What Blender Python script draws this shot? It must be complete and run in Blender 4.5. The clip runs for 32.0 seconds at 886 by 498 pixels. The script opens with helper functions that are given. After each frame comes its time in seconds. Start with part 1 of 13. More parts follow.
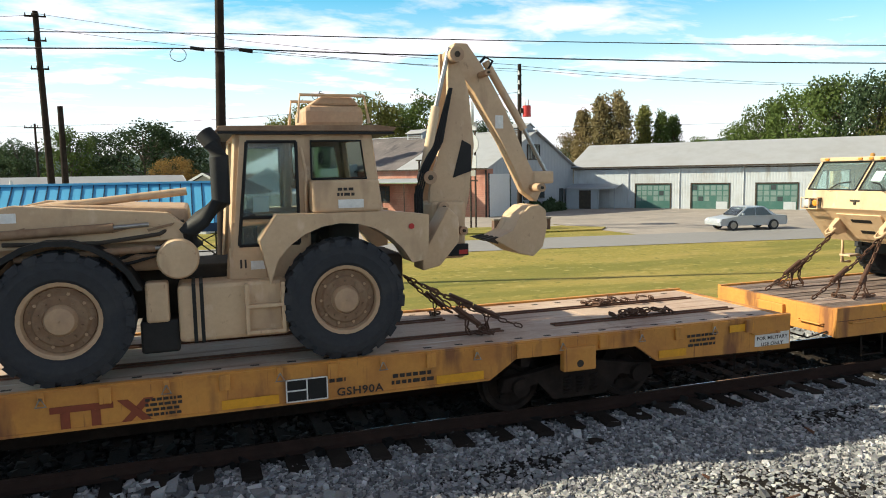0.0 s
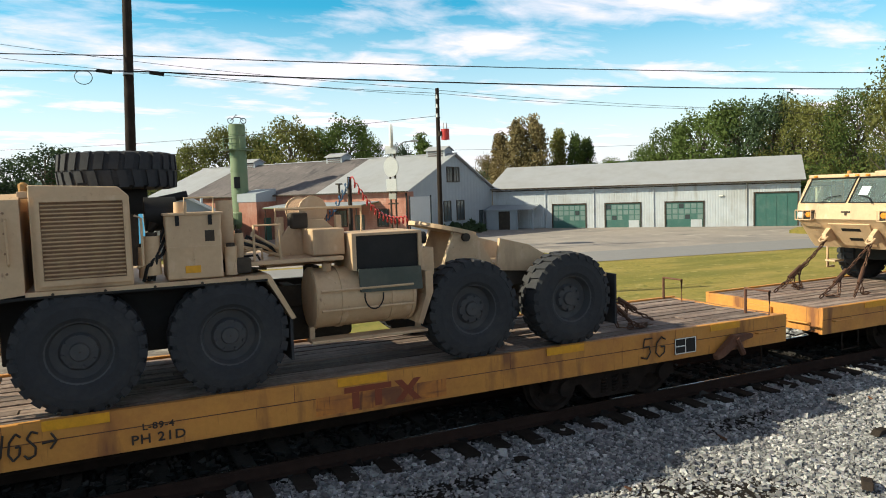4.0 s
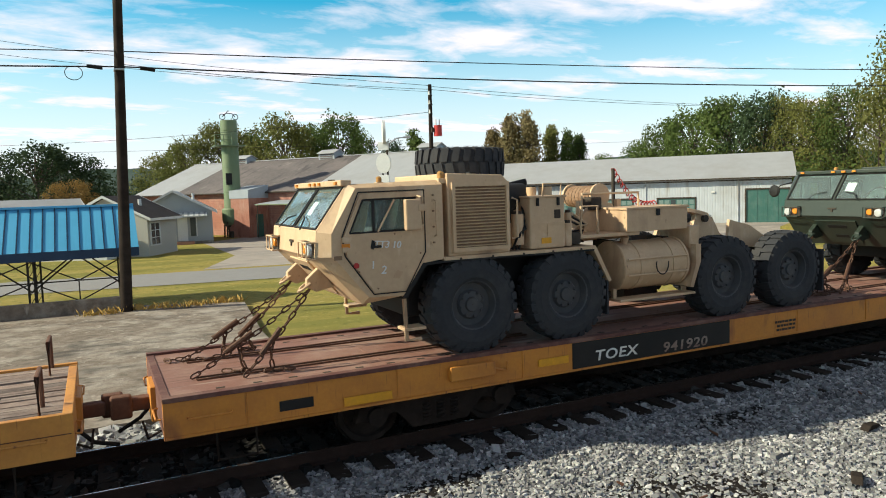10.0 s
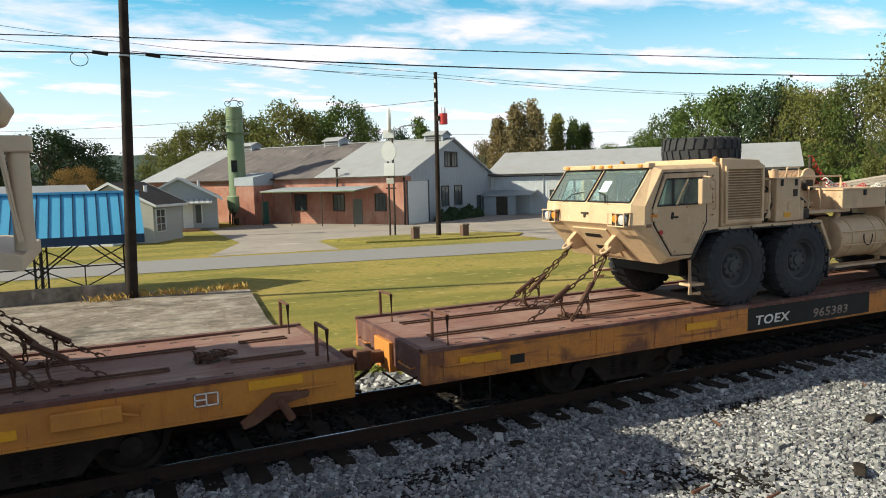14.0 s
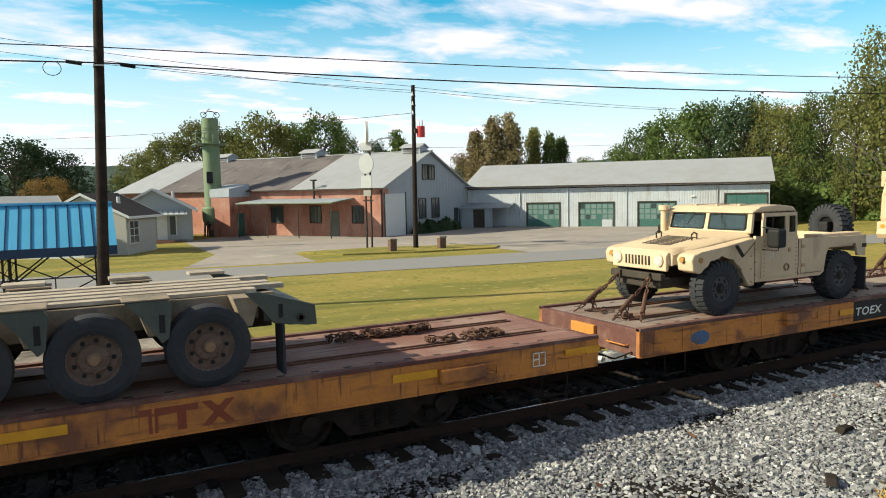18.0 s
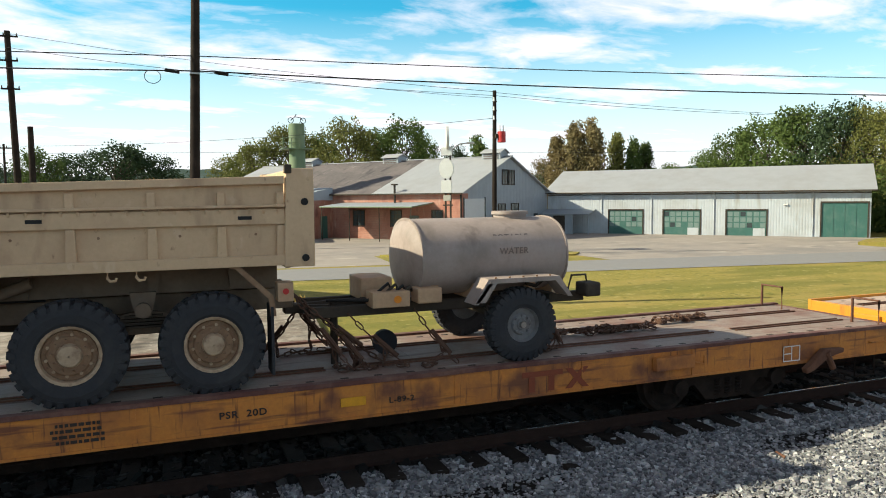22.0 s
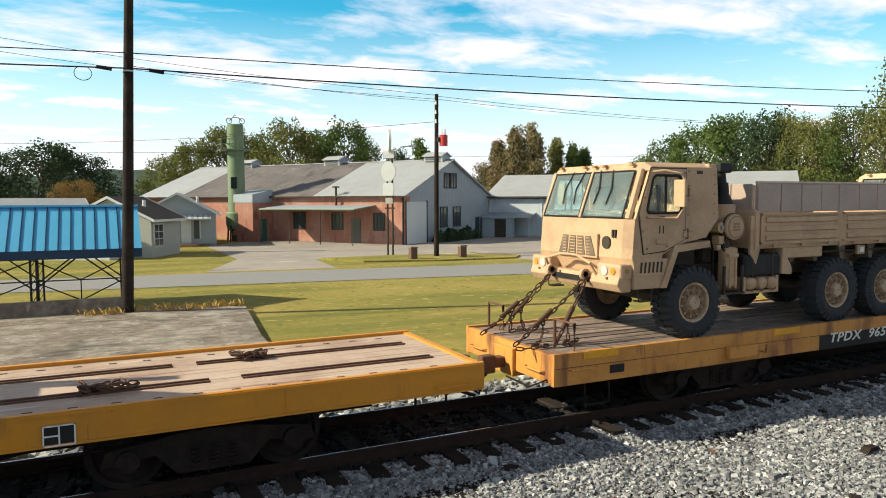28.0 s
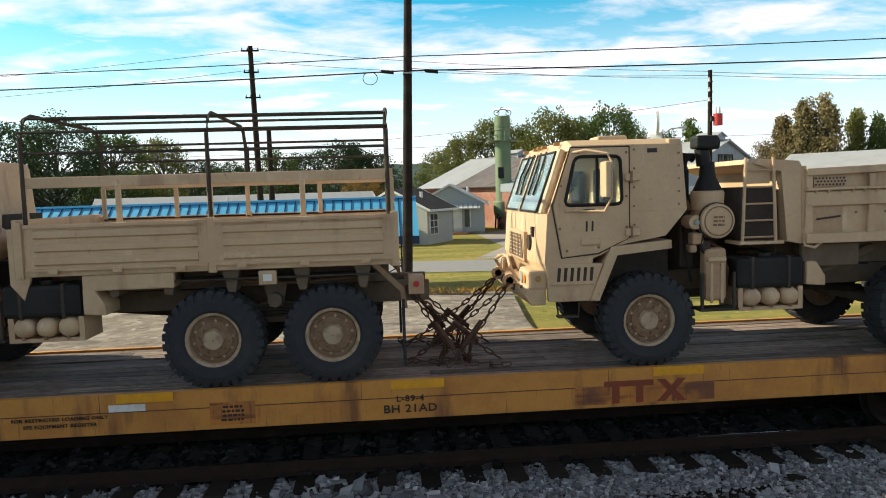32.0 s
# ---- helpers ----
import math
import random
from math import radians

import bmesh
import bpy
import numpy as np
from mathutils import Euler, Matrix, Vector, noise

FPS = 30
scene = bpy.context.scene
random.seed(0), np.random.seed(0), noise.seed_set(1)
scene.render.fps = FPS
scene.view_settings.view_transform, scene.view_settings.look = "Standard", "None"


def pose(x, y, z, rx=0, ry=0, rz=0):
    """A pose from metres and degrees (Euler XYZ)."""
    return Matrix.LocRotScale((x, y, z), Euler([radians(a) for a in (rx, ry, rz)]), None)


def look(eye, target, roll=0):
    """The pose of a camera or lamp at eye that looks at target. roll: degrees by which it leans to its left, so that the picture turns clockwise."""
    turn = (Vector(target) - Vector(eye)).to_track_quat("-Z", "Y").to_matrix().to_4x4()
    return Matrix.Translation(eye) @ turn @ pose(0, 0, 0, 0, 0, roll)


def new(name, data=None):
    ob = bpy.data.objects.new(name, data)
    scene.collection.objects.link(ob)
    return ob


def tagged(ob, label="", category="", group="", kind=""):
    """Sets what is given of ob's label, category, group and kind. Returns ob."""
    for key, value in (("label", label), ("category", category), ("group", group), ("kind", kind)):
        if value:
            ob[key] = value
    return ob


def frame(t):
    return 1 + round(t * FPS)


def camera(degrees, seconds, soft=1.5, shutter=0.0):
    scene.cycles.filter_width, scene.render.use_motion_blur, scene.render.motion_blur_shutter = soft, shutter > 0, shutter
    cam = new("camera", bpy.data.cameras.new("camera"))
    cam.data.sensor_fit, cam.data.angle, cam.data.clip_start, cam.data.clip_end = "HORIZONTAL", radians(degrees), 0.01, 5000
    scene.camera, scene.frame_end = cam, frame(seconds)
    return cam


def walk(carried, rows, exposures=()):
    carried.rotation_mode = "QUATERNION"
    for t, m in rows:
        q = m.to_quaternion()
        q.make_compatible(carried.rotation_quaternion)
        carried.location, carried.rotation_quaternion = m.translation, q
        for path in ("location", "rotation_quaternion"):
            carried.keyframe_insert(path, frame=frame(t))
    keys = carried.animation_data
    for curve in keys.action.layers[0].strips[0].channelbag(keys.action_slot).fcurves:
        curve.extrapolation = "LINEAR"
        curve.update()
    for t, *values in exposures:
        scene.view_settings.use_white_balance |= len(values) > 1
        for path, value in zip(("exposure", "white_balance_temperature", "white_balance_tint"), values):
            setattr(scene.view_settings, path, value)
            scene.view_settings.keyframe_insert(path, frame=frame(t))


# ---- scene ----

# ---- camera: held by hand at one spot beside the line, turning with the train ----
EYE = (0.0, 0.0, 3.23)
TURNS = [  # seconds, and the camera's turn in degrees about x, y, z
    (0, 83.86, 1.00, -19.25),
    (0.5, 84.06, 0.97, -23.74),
    (1, 84.43, 1.03, -25.93),
    (1.5, 84.99, 1.42, -26.37),
    (2, 84.77, 1.23, -25.28),
    (2.5, 85.30, 1.97, -22.42),
    (3, 85.06, 1.63, -22.86),
    (3.5, 85.08, 1.66, -24.16),
    (4, 85.54, 1.75, -25.64),
    (4.5, 85.78, 1.87, -26.91),
    (6.5, 85.85, 1.21, -30.16),
    (7, 85.72, 1.39, -32.01),
    (7.5, 85.58, 1.28, -31.66),
    (8, 85.41, 1.35, -30.68),
    (8.5, 85.41, 1.39, -29.95),
    (9, 85.36, 1.43, -29.25),
    (9.5, 85.12, 1.45, -27.82),
    (10, 85.23, 1.75, -26.23),
    (10.5, 86.68, 2.02, -23.86),
    (11, 87.21, 1.92, -25.68),
    (11.5, 87.49, 2.21, -25.66),
    (12, 86.75, 2.44, -21.29),
    (12.1, 86.40, 2.40, -19.24),
    (12.5, 85.12, 1.91, -13.37),
    (12.8, 84.22, 2.2, -11.49),
    (13, 84.01, 2.17, -13.00),
    (13.2, 84.10, 1.94, -15.80),
    (13.5, 84.31, 1.59, -20.60),
    (14, 84.32, 1.40, -25.82),
    (14.5, 84.42, 1.54, -30.57),
    (16.5, 85.06, 1.63, -28.60),
    (17, 85.10, 1.01, -26.17),
    (17.5, 84.85, 0.94, -26.92),
    (18, 85.29, 1.11, -27.65),
    (18.5, 85.67, 0.95, -28.34),
    (19, 85.97, 0.88, -30.08),
    (19.5, 86.16, 0.86, -30.35),
    (20, 85.98, 0.50, -29.28),
    (20.5, 85.17, 0.55, -27.60),
    (21, 85.38, 0.60, -23.95),
    (21.5, 85.48, 2.10, -19.69),
    (22, 85.79, 0.53, -21.24),
    (22.5, 86.16, 0.31, -23.80),
    (23, 86.09, 0.27, -25.15),
    (23.5, 85.97, 0.32, -26.29),
    (24, 85.94, 0.26, -27.42),
    (24.5, 85.87, 0.45, -27.88),
    (25, 85.64, 0.53, -27.88),
    (25.5, 85.70, 0.83, -26.70),
    (26, 85.73, 1.00, -26.42),
    (26.5, 85.73, 1.00, -26.29),
    (28.5, 86.14, -0.27, -26.17),
    (29, 85.95, -0.36, -27.60),
    (29.5, 86.09, -0.19, -27.00),
    (30, 85.99, 0.86, -25.86),
    (30.5, 85.15, 1.69, -24.57),
    (31, 85.33, 1.69, -23.26),
    (31.5, 85.46, 2.45, -14.55),
    (32, 85.34, 1.69, -4.85)
]
cam = camera(64.0, 32.0, 1.0)
EXPOSURES = [(0.0, 0.62, 6580, 21), (0.9, 0.34, 6580, 20), (2.0, 0.53, 6680, 21), (2.9, 0.44, 6580, 20), (4.5, 0.4, 6580, 20), (7.0, 0.45, 6530, 19), (9.0, 0.36, 6530, 19), (12.05, 0.42, 6370, 18), (12.7, 1.0, 6970, 26), (13.4, 1.0, 6970, 26), (14.1, 0.36, 6470, 20), (17.0, 0.48, 6530, 19), (19.0, 0.36, 6530, 19), (22.0, 0.52, 6580, 19), (24.0, 0.26, 6580, 19), (25.0, 0.45, 6680, 19), (26.0, 0.55, 6730, 20), (29.0, 0.46, 6580, 19), (32.0, 0.5, 6580, 19)]
walk(cam, [(t, pose(*EYE, rx, ry, rz)) for t, rx, ry, rz in TURNS], EXPOSURES)

# ---- the train's way: metres gone by after t seconds (slowing from 6.5 to 5.2 m/s) ----
GONE = [104.407, 3.995, -7.794, -2.4, 4.81, -1.313]
TRACK_Y = 9.33
DECK_Z = 1.05


def gone(t):
    return sum(c * (t / 16.0) ** (j + 1) for j, c in enumerate(GONE))


RIDERS = []  # (thing, place along the train)


def rider(ob, u, z=0.0):
    """Puts a thing on the train at the place u along it."""
    ob.matrix_basis = pose(u, TRACK_Y, z)
    RIDERS.append((ob, u, z))
    return ob

# ---- sky and sun ----
SUN = Vector((-1.60, 0.45, 1.0)).normalized()
elevation = math.asin(SUN.z)
world = bpy.data.worlds.new("sky")
scene.world = world
world.use_nodes = True
wn, wl = world.node_tree.nodes, world.node_tree.links
wn.clear()


def wnode(kind, **values):
    n = wn.new(kind)
    for key, value in values.items():
        n.inputs[key].default_value = value
    return n


sky = wn.new("ShaderNodeTexSky")
sky.sky_type, sky.sun_disc = "NISHITA", False
sky.sun_elevation, sky.sun_rotation = elevation, math.atan2(SUN.x, SUN.y)
sky.air_density, sky.dust_density, sky.ozone_density = 1.0, 0.6, 2.0
coord = wn.new("ShaderNodeTexCoord")
split = wn.new("ShaderNodeSeparateXYZ")
wl.new(coord.outputs["Generated"], split.inputs[0])
# clouds lie on a flat sheet: the way up there is divided by its height
lift = wn.new("ShaderNodeMath")
lift.operation = "ADD"
lift.inputs[1].default_value = 0.10
wl.new(split.outputs["Z"], lift.inputs[0])
sheet = wn.new("ShaderNodeVectorMath")
sheet.operation = "DIVIDE"
wl.new(coord.outputs["Generated"], sheet.inputs[0])
wl.new(lift.outputs[0], sheet.inputs[1])
stretch = wn.new("ShaderNodeMapping")
stretch.inputs["Location"].default_value = (0.35, 0.2, 0)
stretch.inputs["Rotation"].default_value = (0, 0, radians(-25))
stretch.inputs["Scale"].default_value = (0.75, 1.1, 0.0)
wl.new(sheet.outputs[0], stretch.inputs[0])
cloud = wnode("ShaderNodeTexNoise", Scale=1.3, Detail=9.0, Roughness=0.56, Distortion=0.35)
wl.new(stretch.outputs[0], cloud.inputs["Vector"])
# finer wisps break up the edges of the large veils
wisp = wnode("ShaderNodeTexNoise", Scale=4.2, Detail=8.0, Roughness=0.6, Distortion=0.5)
wl.new(stretch.outputs[0], wisp.inputs["Vector"])
both_clouds = wn.new("ShaderNodeMix")
both_clouds.inputs[0].default_value = 0.30
wl.new(cloud.outputs["Fac"], both_clouds.inputs[2])
wl.new(wisp.outputs["Fac"], both_clouds.inputs[3])
cover = wn.new("ShaderNodeValToRGB")
cover.color_ramp.elements[0].position, cover.color_ramp.elements[1].position = 0.42, 0.59
wl.new(both_clouds.outputs[0], cover.inputs[0])
# haze whitens the sky towards the horizon
haze = wn.new("ShaderNodeMapRange")
haze.inputs["From Min"].default_value, haze.inputs["From Max"].default_value = 0.04, 0.25
haze.inputs["To Min"].default_value, haze.inputs["To Max"].default_value = 0.92, 0.0
wl.new(split.outputs["Z"], haze.inputs["Value"])
most = wn.new("ShaderNodeMath")
most.operation = "MAXIMUM"
wl.new(cover.outputs["Color"], most.inputs[0])
wl.new(haze.outputs[0], most.inputs[1])
blend = wn.new("ShaderNodeMix")
blend.data_type = "RGBA"
wl.new(most.outputs[0], blend.inputs[0])
tone = wn.new("ShaderNodeHueSaturation")
tone.inputs["Saturation"].default_value = 1.3
wl.new(sky.outputs[0], tone.inputs["Color"])
tint = wn.new("ShaderNodeMix")
tint.data_type, tint.blend_type = "RGBA", "MULTIPLY"
tint.inputs[0].default_value = 1.0
# the unseen sky overhead is tinted warm, to redden the shade
pale = wn.new("ShaderNodeMix")
pale.data_type = "RGBA"
high = wn.new("ShaderNodeMapRange")
high.inputs["From Min"].default_value, high.inputs["From Max"].default_value = 0.36, 0.60
wl.new(split.outputs["Z"], high.inputs["Value"])
wl.new(high.outputs[0], pale.inputs[0])
pale.inputs[6].default_value, pale.inputs[7].default_value = (0.46, 2.6, 2.2, 1), (2.4, 1.86, 1.52, 1)
wl.new(pale.outputs[2], tint.inputs[7])
wl.new(tone.outputs[0], tint.inputs[6])
wl.new(tint.outputs[2], blend.inputs[6])
blend.inputs[7].default_value = (13.4, 13.7, 14.0, 1)
# the sky deepens towards the zenith
deepen = wn.new("ShaderNodeMapRange")
deepen.inputs["From Min"].default_value, deepen.inputs["From Max"].default_value = 0.30, 0.85
deepen.inputs["To Min"].default_value, deepen.inputs["To Max"].default_value = 0.058, 0.0195
wl.new(split.outputs["Z"], deepen.inputs["Value"])
back = wn.new("ShaderNodeBackground")
wl.new(blend.outputs[2], back.inputs["Color"])
wl.new(deepen.outputs[0], back.inputs["Strength"])
out = wn.new("ShaderNodeOutputWorld")
wl.new(back.outputs[0], out.inputs["Surface"])

lamp = bpy.data.lights.new("sun", "SUN")
lamp.energy, lamp.angle, lamp.color = 5.0, radians(0.55), (1.0, 0.985, 0.71)
sun = new("sun", lamp)
sun.matrix_world = look(SUN * 60, (0, 0, 0))


# ---- materials ----
def material(name, base, rough=0.7, metal=0.0, dark=None, grain=20.0, amount=0.5, stain=None, stain_scale=1.2, stain_amount=0.4,
             bump=0.15, bump_scale=60.0, per_object=0.0, spec=0.5, streak=None, coords="Object"):
    """Paint or raw stuff with fine grain, large stains and relief; sizes by scale per metre."""
    m = bpy.data.materials.new(name)
    m.use_nodes = True
    n, l = m.node_tree.nodes, m.node_tree.links
    b = n["Principled BSDF"]
    b.inputs["Roughness"].default_value, b.inputs["Metallic"].default_value = rough, metal
    b.inputs["Specular IOR Level"].default_value = spec
    tc = n.new("ShaderNodeTexCoord")
    where = tc.outputs[coords]
    if per_object:
        info = n.new("ShaderNodeObjectInfo")
        away = n.new("ShaderNodeVectorMath")
        away.operation = "ADD"
        hop = n.new("ShaderNodeMath")
        hop.operation = "MULTIPLY"
        hop.inputs[1].default_value = 37.0
        l.new(info.outputs["Random"], hop.inputs[0])
        l.new(where, away.inputs[0])
        l.new(hop.outputs[0], away.inputs[1])
        where = away.outputs[0]

    def noise_node(scale, detail=4.0, rough_=0.6):
        t = n.new("ShaderNodeTexNoise")
        t.inputs["Scale"].default_value, t.inputs["Detail"].default_value, t.inputs["Roughness"].default_value = scale, detail, rough_
        l.new(where, t.inputs["Vector"])
        return t

    def mix(fac, a, c):
        x = n.new("ShaderNodeMix")
        x.data_type = "RGBA"
        if isinstance(fac, float):
            x.inputs[0].default_value = fac
        else:
            l.new(fac, x.inputs[0])
        for v, s in ((a, x.inputs[6]), (c, x.inputs[7])):
            if isinstance(v, tuple):
                s.default_value = (*v, 1)
            else:
                l.new(v, s)
        return x.outputs[2]

    def ramp(value, lo, hi, top=1.0):
        r = n.new("ShaderNodeMapRange")
        r.inputs["From Min"].default_value, r.inputs["From Max"].default_value, r.inputs["To Max"].default_value = lo, hi, top
        l.new(value, r.inputs["Value"])
        return r.outputs[0]

    fine = noise_node(grain)
    dark = dark or tuple(c * 0.72 for c in base)
    colour = mix(ramp(fine.outputs["Fac"], 0.35, 0.68, amount), base, dark)
    if stain:
        big = noise_node(stain_scale, 6.0, 0.65)
        colour = mix(ramp(big.outputs["Fac"], 0.46, 0.66, stain_amount), colour, stain)
    for tint, cut, scale in ([] if not streak else streak if isinstance(streak, list) else [streak]):
        run = n.new("ShaderNodeMapping")
        run.inputs["Scale"].default_value = scale
        l.new(where, run.inputs[0])
        s = n.new("ShaderNodeTexNoise")
        s.inputs["Scale"].default_value, s.inputs["Detail"].default_value = 1.0, 5.0
        l.new(run.outputs[0], s.inputs["Vector"])
        colour = mix(ramp(s.outputs["Fac"], cut, cut + 0.13, 0.85), colour, tint)
    if per_object:
        vary = n.new("ShaderNodeHueSaturation")
        l.new(ramp(info.outputs["Random"], 0.0, 1.0, 1.0), vary.inputs["Value"])
        vary.inputs["Value"].default_value = 1.0
        scale = n.new("ShaderNodeMapRange")
        scale.inputs["To Min"].default_value, scale.inputs["To Max"].default_value = 1 - per_object, 1 + per_object
        l.new(info.outputs["Random"], scale.inputs["Value"])
        l.new(scale.outputs[0], vary.inputs["Value"])
        l.new(colour, vary.inputs["Color"])
        colour = vary.outputs[0]
    l.new(colour, b.inputs["Base Color"])
    if bump:
        t = noise_node(bump_scale, 3.0)
        bm_ = n.new("ShaderNodeBump")
        bm_.inputs["Strength"].default_value, bm_.inputs["Distance"].default_value = bump, 0.02
        l.new(t.outputs["Fac"], bm_.inputs["Height"])
        l.new(bm_.outputs[0], b.inputs["Normal"])
    return m


def glass(name, tint, rough=0.05):
    m = bpy.data.materials.new(name)
    m.use_nodes = True
    b = m.node_tree.nodes["Principled BSDF"]
    b.inputs["Base Color"].default_value = (*tint, 1)
    b.inputs["Roughness"].default_value = rough
    b.inputs["Transmission Weight"].default_value = 1.0
    b.inputs["IOR"].default_value = 1.15
    return m


TAN = material("tan_paint", (0.595, 0.41, 0.247), 0.6, dark=(0.517, 0.345, 0.203), stain=(0.425, 0.277, 0.168), stain_amount=0.45, streak=[((0.341, 0.217, 0.131), 0.58, (2.4, 2.4, 0.7)), ((0.684, 0.513, 0.347), 0.62, (5.0, 5.0, 3.0)), ((0.28, 0.164, 0.0939), 0.66, (17.0, 17.0, 10.0))], bump=0.06)
# weathered reddish tan, lowered further for the shade on the tank's side
TANK_TAN = material("reddish_tan_shade_darkened", (0.396, 0.254, 0.146), 0.65, dark=(0.344, 0.215, 0.12), stain=(0.284, 0.172, 0.0989), stain_amount=0.5, bump=0.04)
TAN_DUSTY = material("dusty_tan_paint", (0.632, 0.479, 0.308), 0.7, dark=(0.561, 0.41, 0.258), stain=(0.469, 0.343, 0.221), stain_amount=0.5, streak=[((0.357, 0.248, 0.154), 0.60, (2.4, 2.4, 0.7)), ((0.306, 0.18, 0.103), 0.66, (13.0, 13.0, 7.0))], bump=0.06)
TAN_WORN = material("worn_tan_paint", (0.507, 0.327, 0.192), 0.68, stain=(0.341, 0.203, 0.127), stain_amount=0.6, stain_scale=2.0, bump=0.05)
PINK_TAN = material("faded_pinkish_paint", (0.40, 0.30, 0.245), 0.6, stain=(0.30, 0.22, 0.20), stain_amount=0.7, stain_scale=1.6, bump=0.05)
GREEN = material("dark_green_paint", (0.021, 0.033, 0.024), 0.45, stain=(0.036, 0.046, 0.033), stain_amount=0.5, bump=0.04)
TRAILER_GREEN = material("weathered_green_paint", (0.058, 0.072, 0.058), 0.6, stain=(0.11, 0.11, 0.088), stain_amount=0.6, bump=0.05)
BLACK = material("black_paint", (0.015, 0.015, 0.015), 0.6, spec=0.25, stain=(0.035, 0.032, 0.029), bump=0.05)
UNDER = material("dirty_frame_paint", (0.055, 0.045, 0.036), 0.85, spec=0.2, stain=(0.11, 0.085, 0.06), stain_scale=3, bump=0.1)
RUBBER = material("tyre_rubber", (0.034, 0.036, 0.041), 0.85, spec=0.3, dark=(0.024, 0.025, 0.028), stain=(0.058, 0.056, 0.055), stain_scale=3.0, stain_amount=0.5, bump=0.15)
RUSTY_TAN = material("rust_stained_tan", (0.25, 0.145, 0.08), 0.75, dark=(0.14, 0.075, 0.042), grain=12, stain=(0.38, 0.26, 0.16), stain_scale=5, bump=0.15)
RIM_TAN = material("brown_dusted_rim", (0.46, 0.335, 0.22), 0.75, dark=(0.36, 0.245, 0.155), stain=(0.20, 0.115, 0.065), stain_scale=7, stain_amount=0.7, streak=((0.15, 0.08, 0.045), 0.60, (11.0, 11.0, 11.0)))
HUB_GREY = material("dull_grey_hub", (0.19, 0.19, 0.195), 0.65, dark=(0.13, 0.13, 0.132), grain=14, stain=(0.10, 0.095, 0.09), stain_scale=6, stain_amount=0.6)
HUB_DARK = material("dusty_dark_hub", (0.050, 0.052, 0.058), 0.65, stain=(0.085, 0.08, 0.075), stain_scale=5, stain_amount=0.6)
GREY_RIM = material("grey_wheel_disc", (0.20, 0.20, 0.20), 0.5, 0.2, stain=(0.12, 0.11, 0.10), stain_scale=5)
STEEL = material("bare_steel", (0.38, 0.37, 0.35), 0.35, 0.9, stain=(0.2, 0.14, 0.1), bump=0.05)
GLASS = glass("window_glass", (0.87, 0.93, 0.91))
DARK_GLASS = glass("dark_window_glass", (0.35, 0.45, 0.42))
SEAT = material("dark_cab_lining", (0.03, 0.034, 0.03), 0.8)
WHITE = material("white_marking", (0.78, 0.77, 0.72), 0.6, stain=(0.5, 0.45, 0.38), stain_amount=0.35, stain_scale=6)
MARK = material("black_marking", (0.035, 0.025, 0.02), 0.7)
YELLOW = material("yellow_reflective_tape", (0.78, 0.36, 0.012), 0.45, stain=(0.55, 0.24, 0.02), stain_scale=4)
RED = material("red_plastic", (0.5, 0.03, 0.025), 0.4)
AMBER = material("amber_lens", (0.75, 0.25, 0.02), 0.3)
RUST_LENS = material("dusty_orange_lens", (0.44, 0.22, 0.05), 0.45, stain=(0.30, 0.16, 0.08), stain_scale=9)
TANK_MAUVE = material("weathered_mauve_tank_paint", (0.36, 0.29, 0.255), 0.6, dark=(0.30, 0.235, 0.21), stain=(0.20, 0.165, 0.14), stain_amount=0.75, stain_scale=1.3, streak=((0.16, 0.125, 0.11), 0.60, (3.0, 3.0, 0.8)), bump=0.06)
FAINT = material("faded_stencil", (0.15, 0.115, 0.105), 0.7)
LOGO = material("red_brown_lettering", (0.24, 0.05, 0.018), 0.65)
CAR_YELLOW = material("faded_yellow_car_paint", (0.60, 0.265, 0.050), 0.6, dark=(0.50, 0.205, 0.036), stain=(0.36, 0.13, 0.034), stain_scale=1.4, stain_amount=0.6,
                      streak=[((0.17, 0.060, 0.026), 0.56, (3.0, 3.0, 0.7)), ((0.12, 0.040, 0.020), 0.64, (26.0, 26.0, 1.6))], bump=0.06)
CAR_ORANGE = material("rusting_orange_car_paint", (0.60, 0.225, 0.036), 0.65, dark=(0.46, 0.155, 0.03), stain=(0.25, 0.085, 0.034), stain_scale=1.6, stain_amount=0.6,
                      streak=[((0.125, 0.044, 0.028), 0.53, (1.8, 1.8, 1.6)), ((0.085, 0.030, 0.020), 0.60, (22.0, 22.0, 1.8)), ((0.14, 0.046, 0.026), 0.57, (1.1, 1.1, 12.0))], bump=0.12)
CAR_AMBER = material("weathered_amber_car_paint", (0.60, 0.235, 0.030), 0.6, dark=(0.50, 0.18, 0.026), stain=(0.36, 0.125, 0.03), stain_scale=1.2, stain_amount=0.5,
                     streak=[((0.19, 0.062, 0.027), 0.60, (2.6, 2.6, 0.9)), ((0.12, 0.042, 0.022), 0.63, (24.0, 24.0, 1.8))], bump=0.08)
RUST_EDGE = material("maroon_rusted_edge", (0.125, 0.047, 0.036), 0.8, dark=(0.075, 0.028, 0.023), grain=14, stain=(0.23, 0.13, 0.095), stain_scale=2.5, stain_amount=0.7, bump=0.2)
SPRAY_BLUE = material("sprayed_blue_paint", (0.045, 0.13, 0.27), 0.6, dark=(0.03, 0.08, 0.17), grain=9, stain=(0.10, 0.06, 0.05), stain_scale=7, stain_amount=0.8)
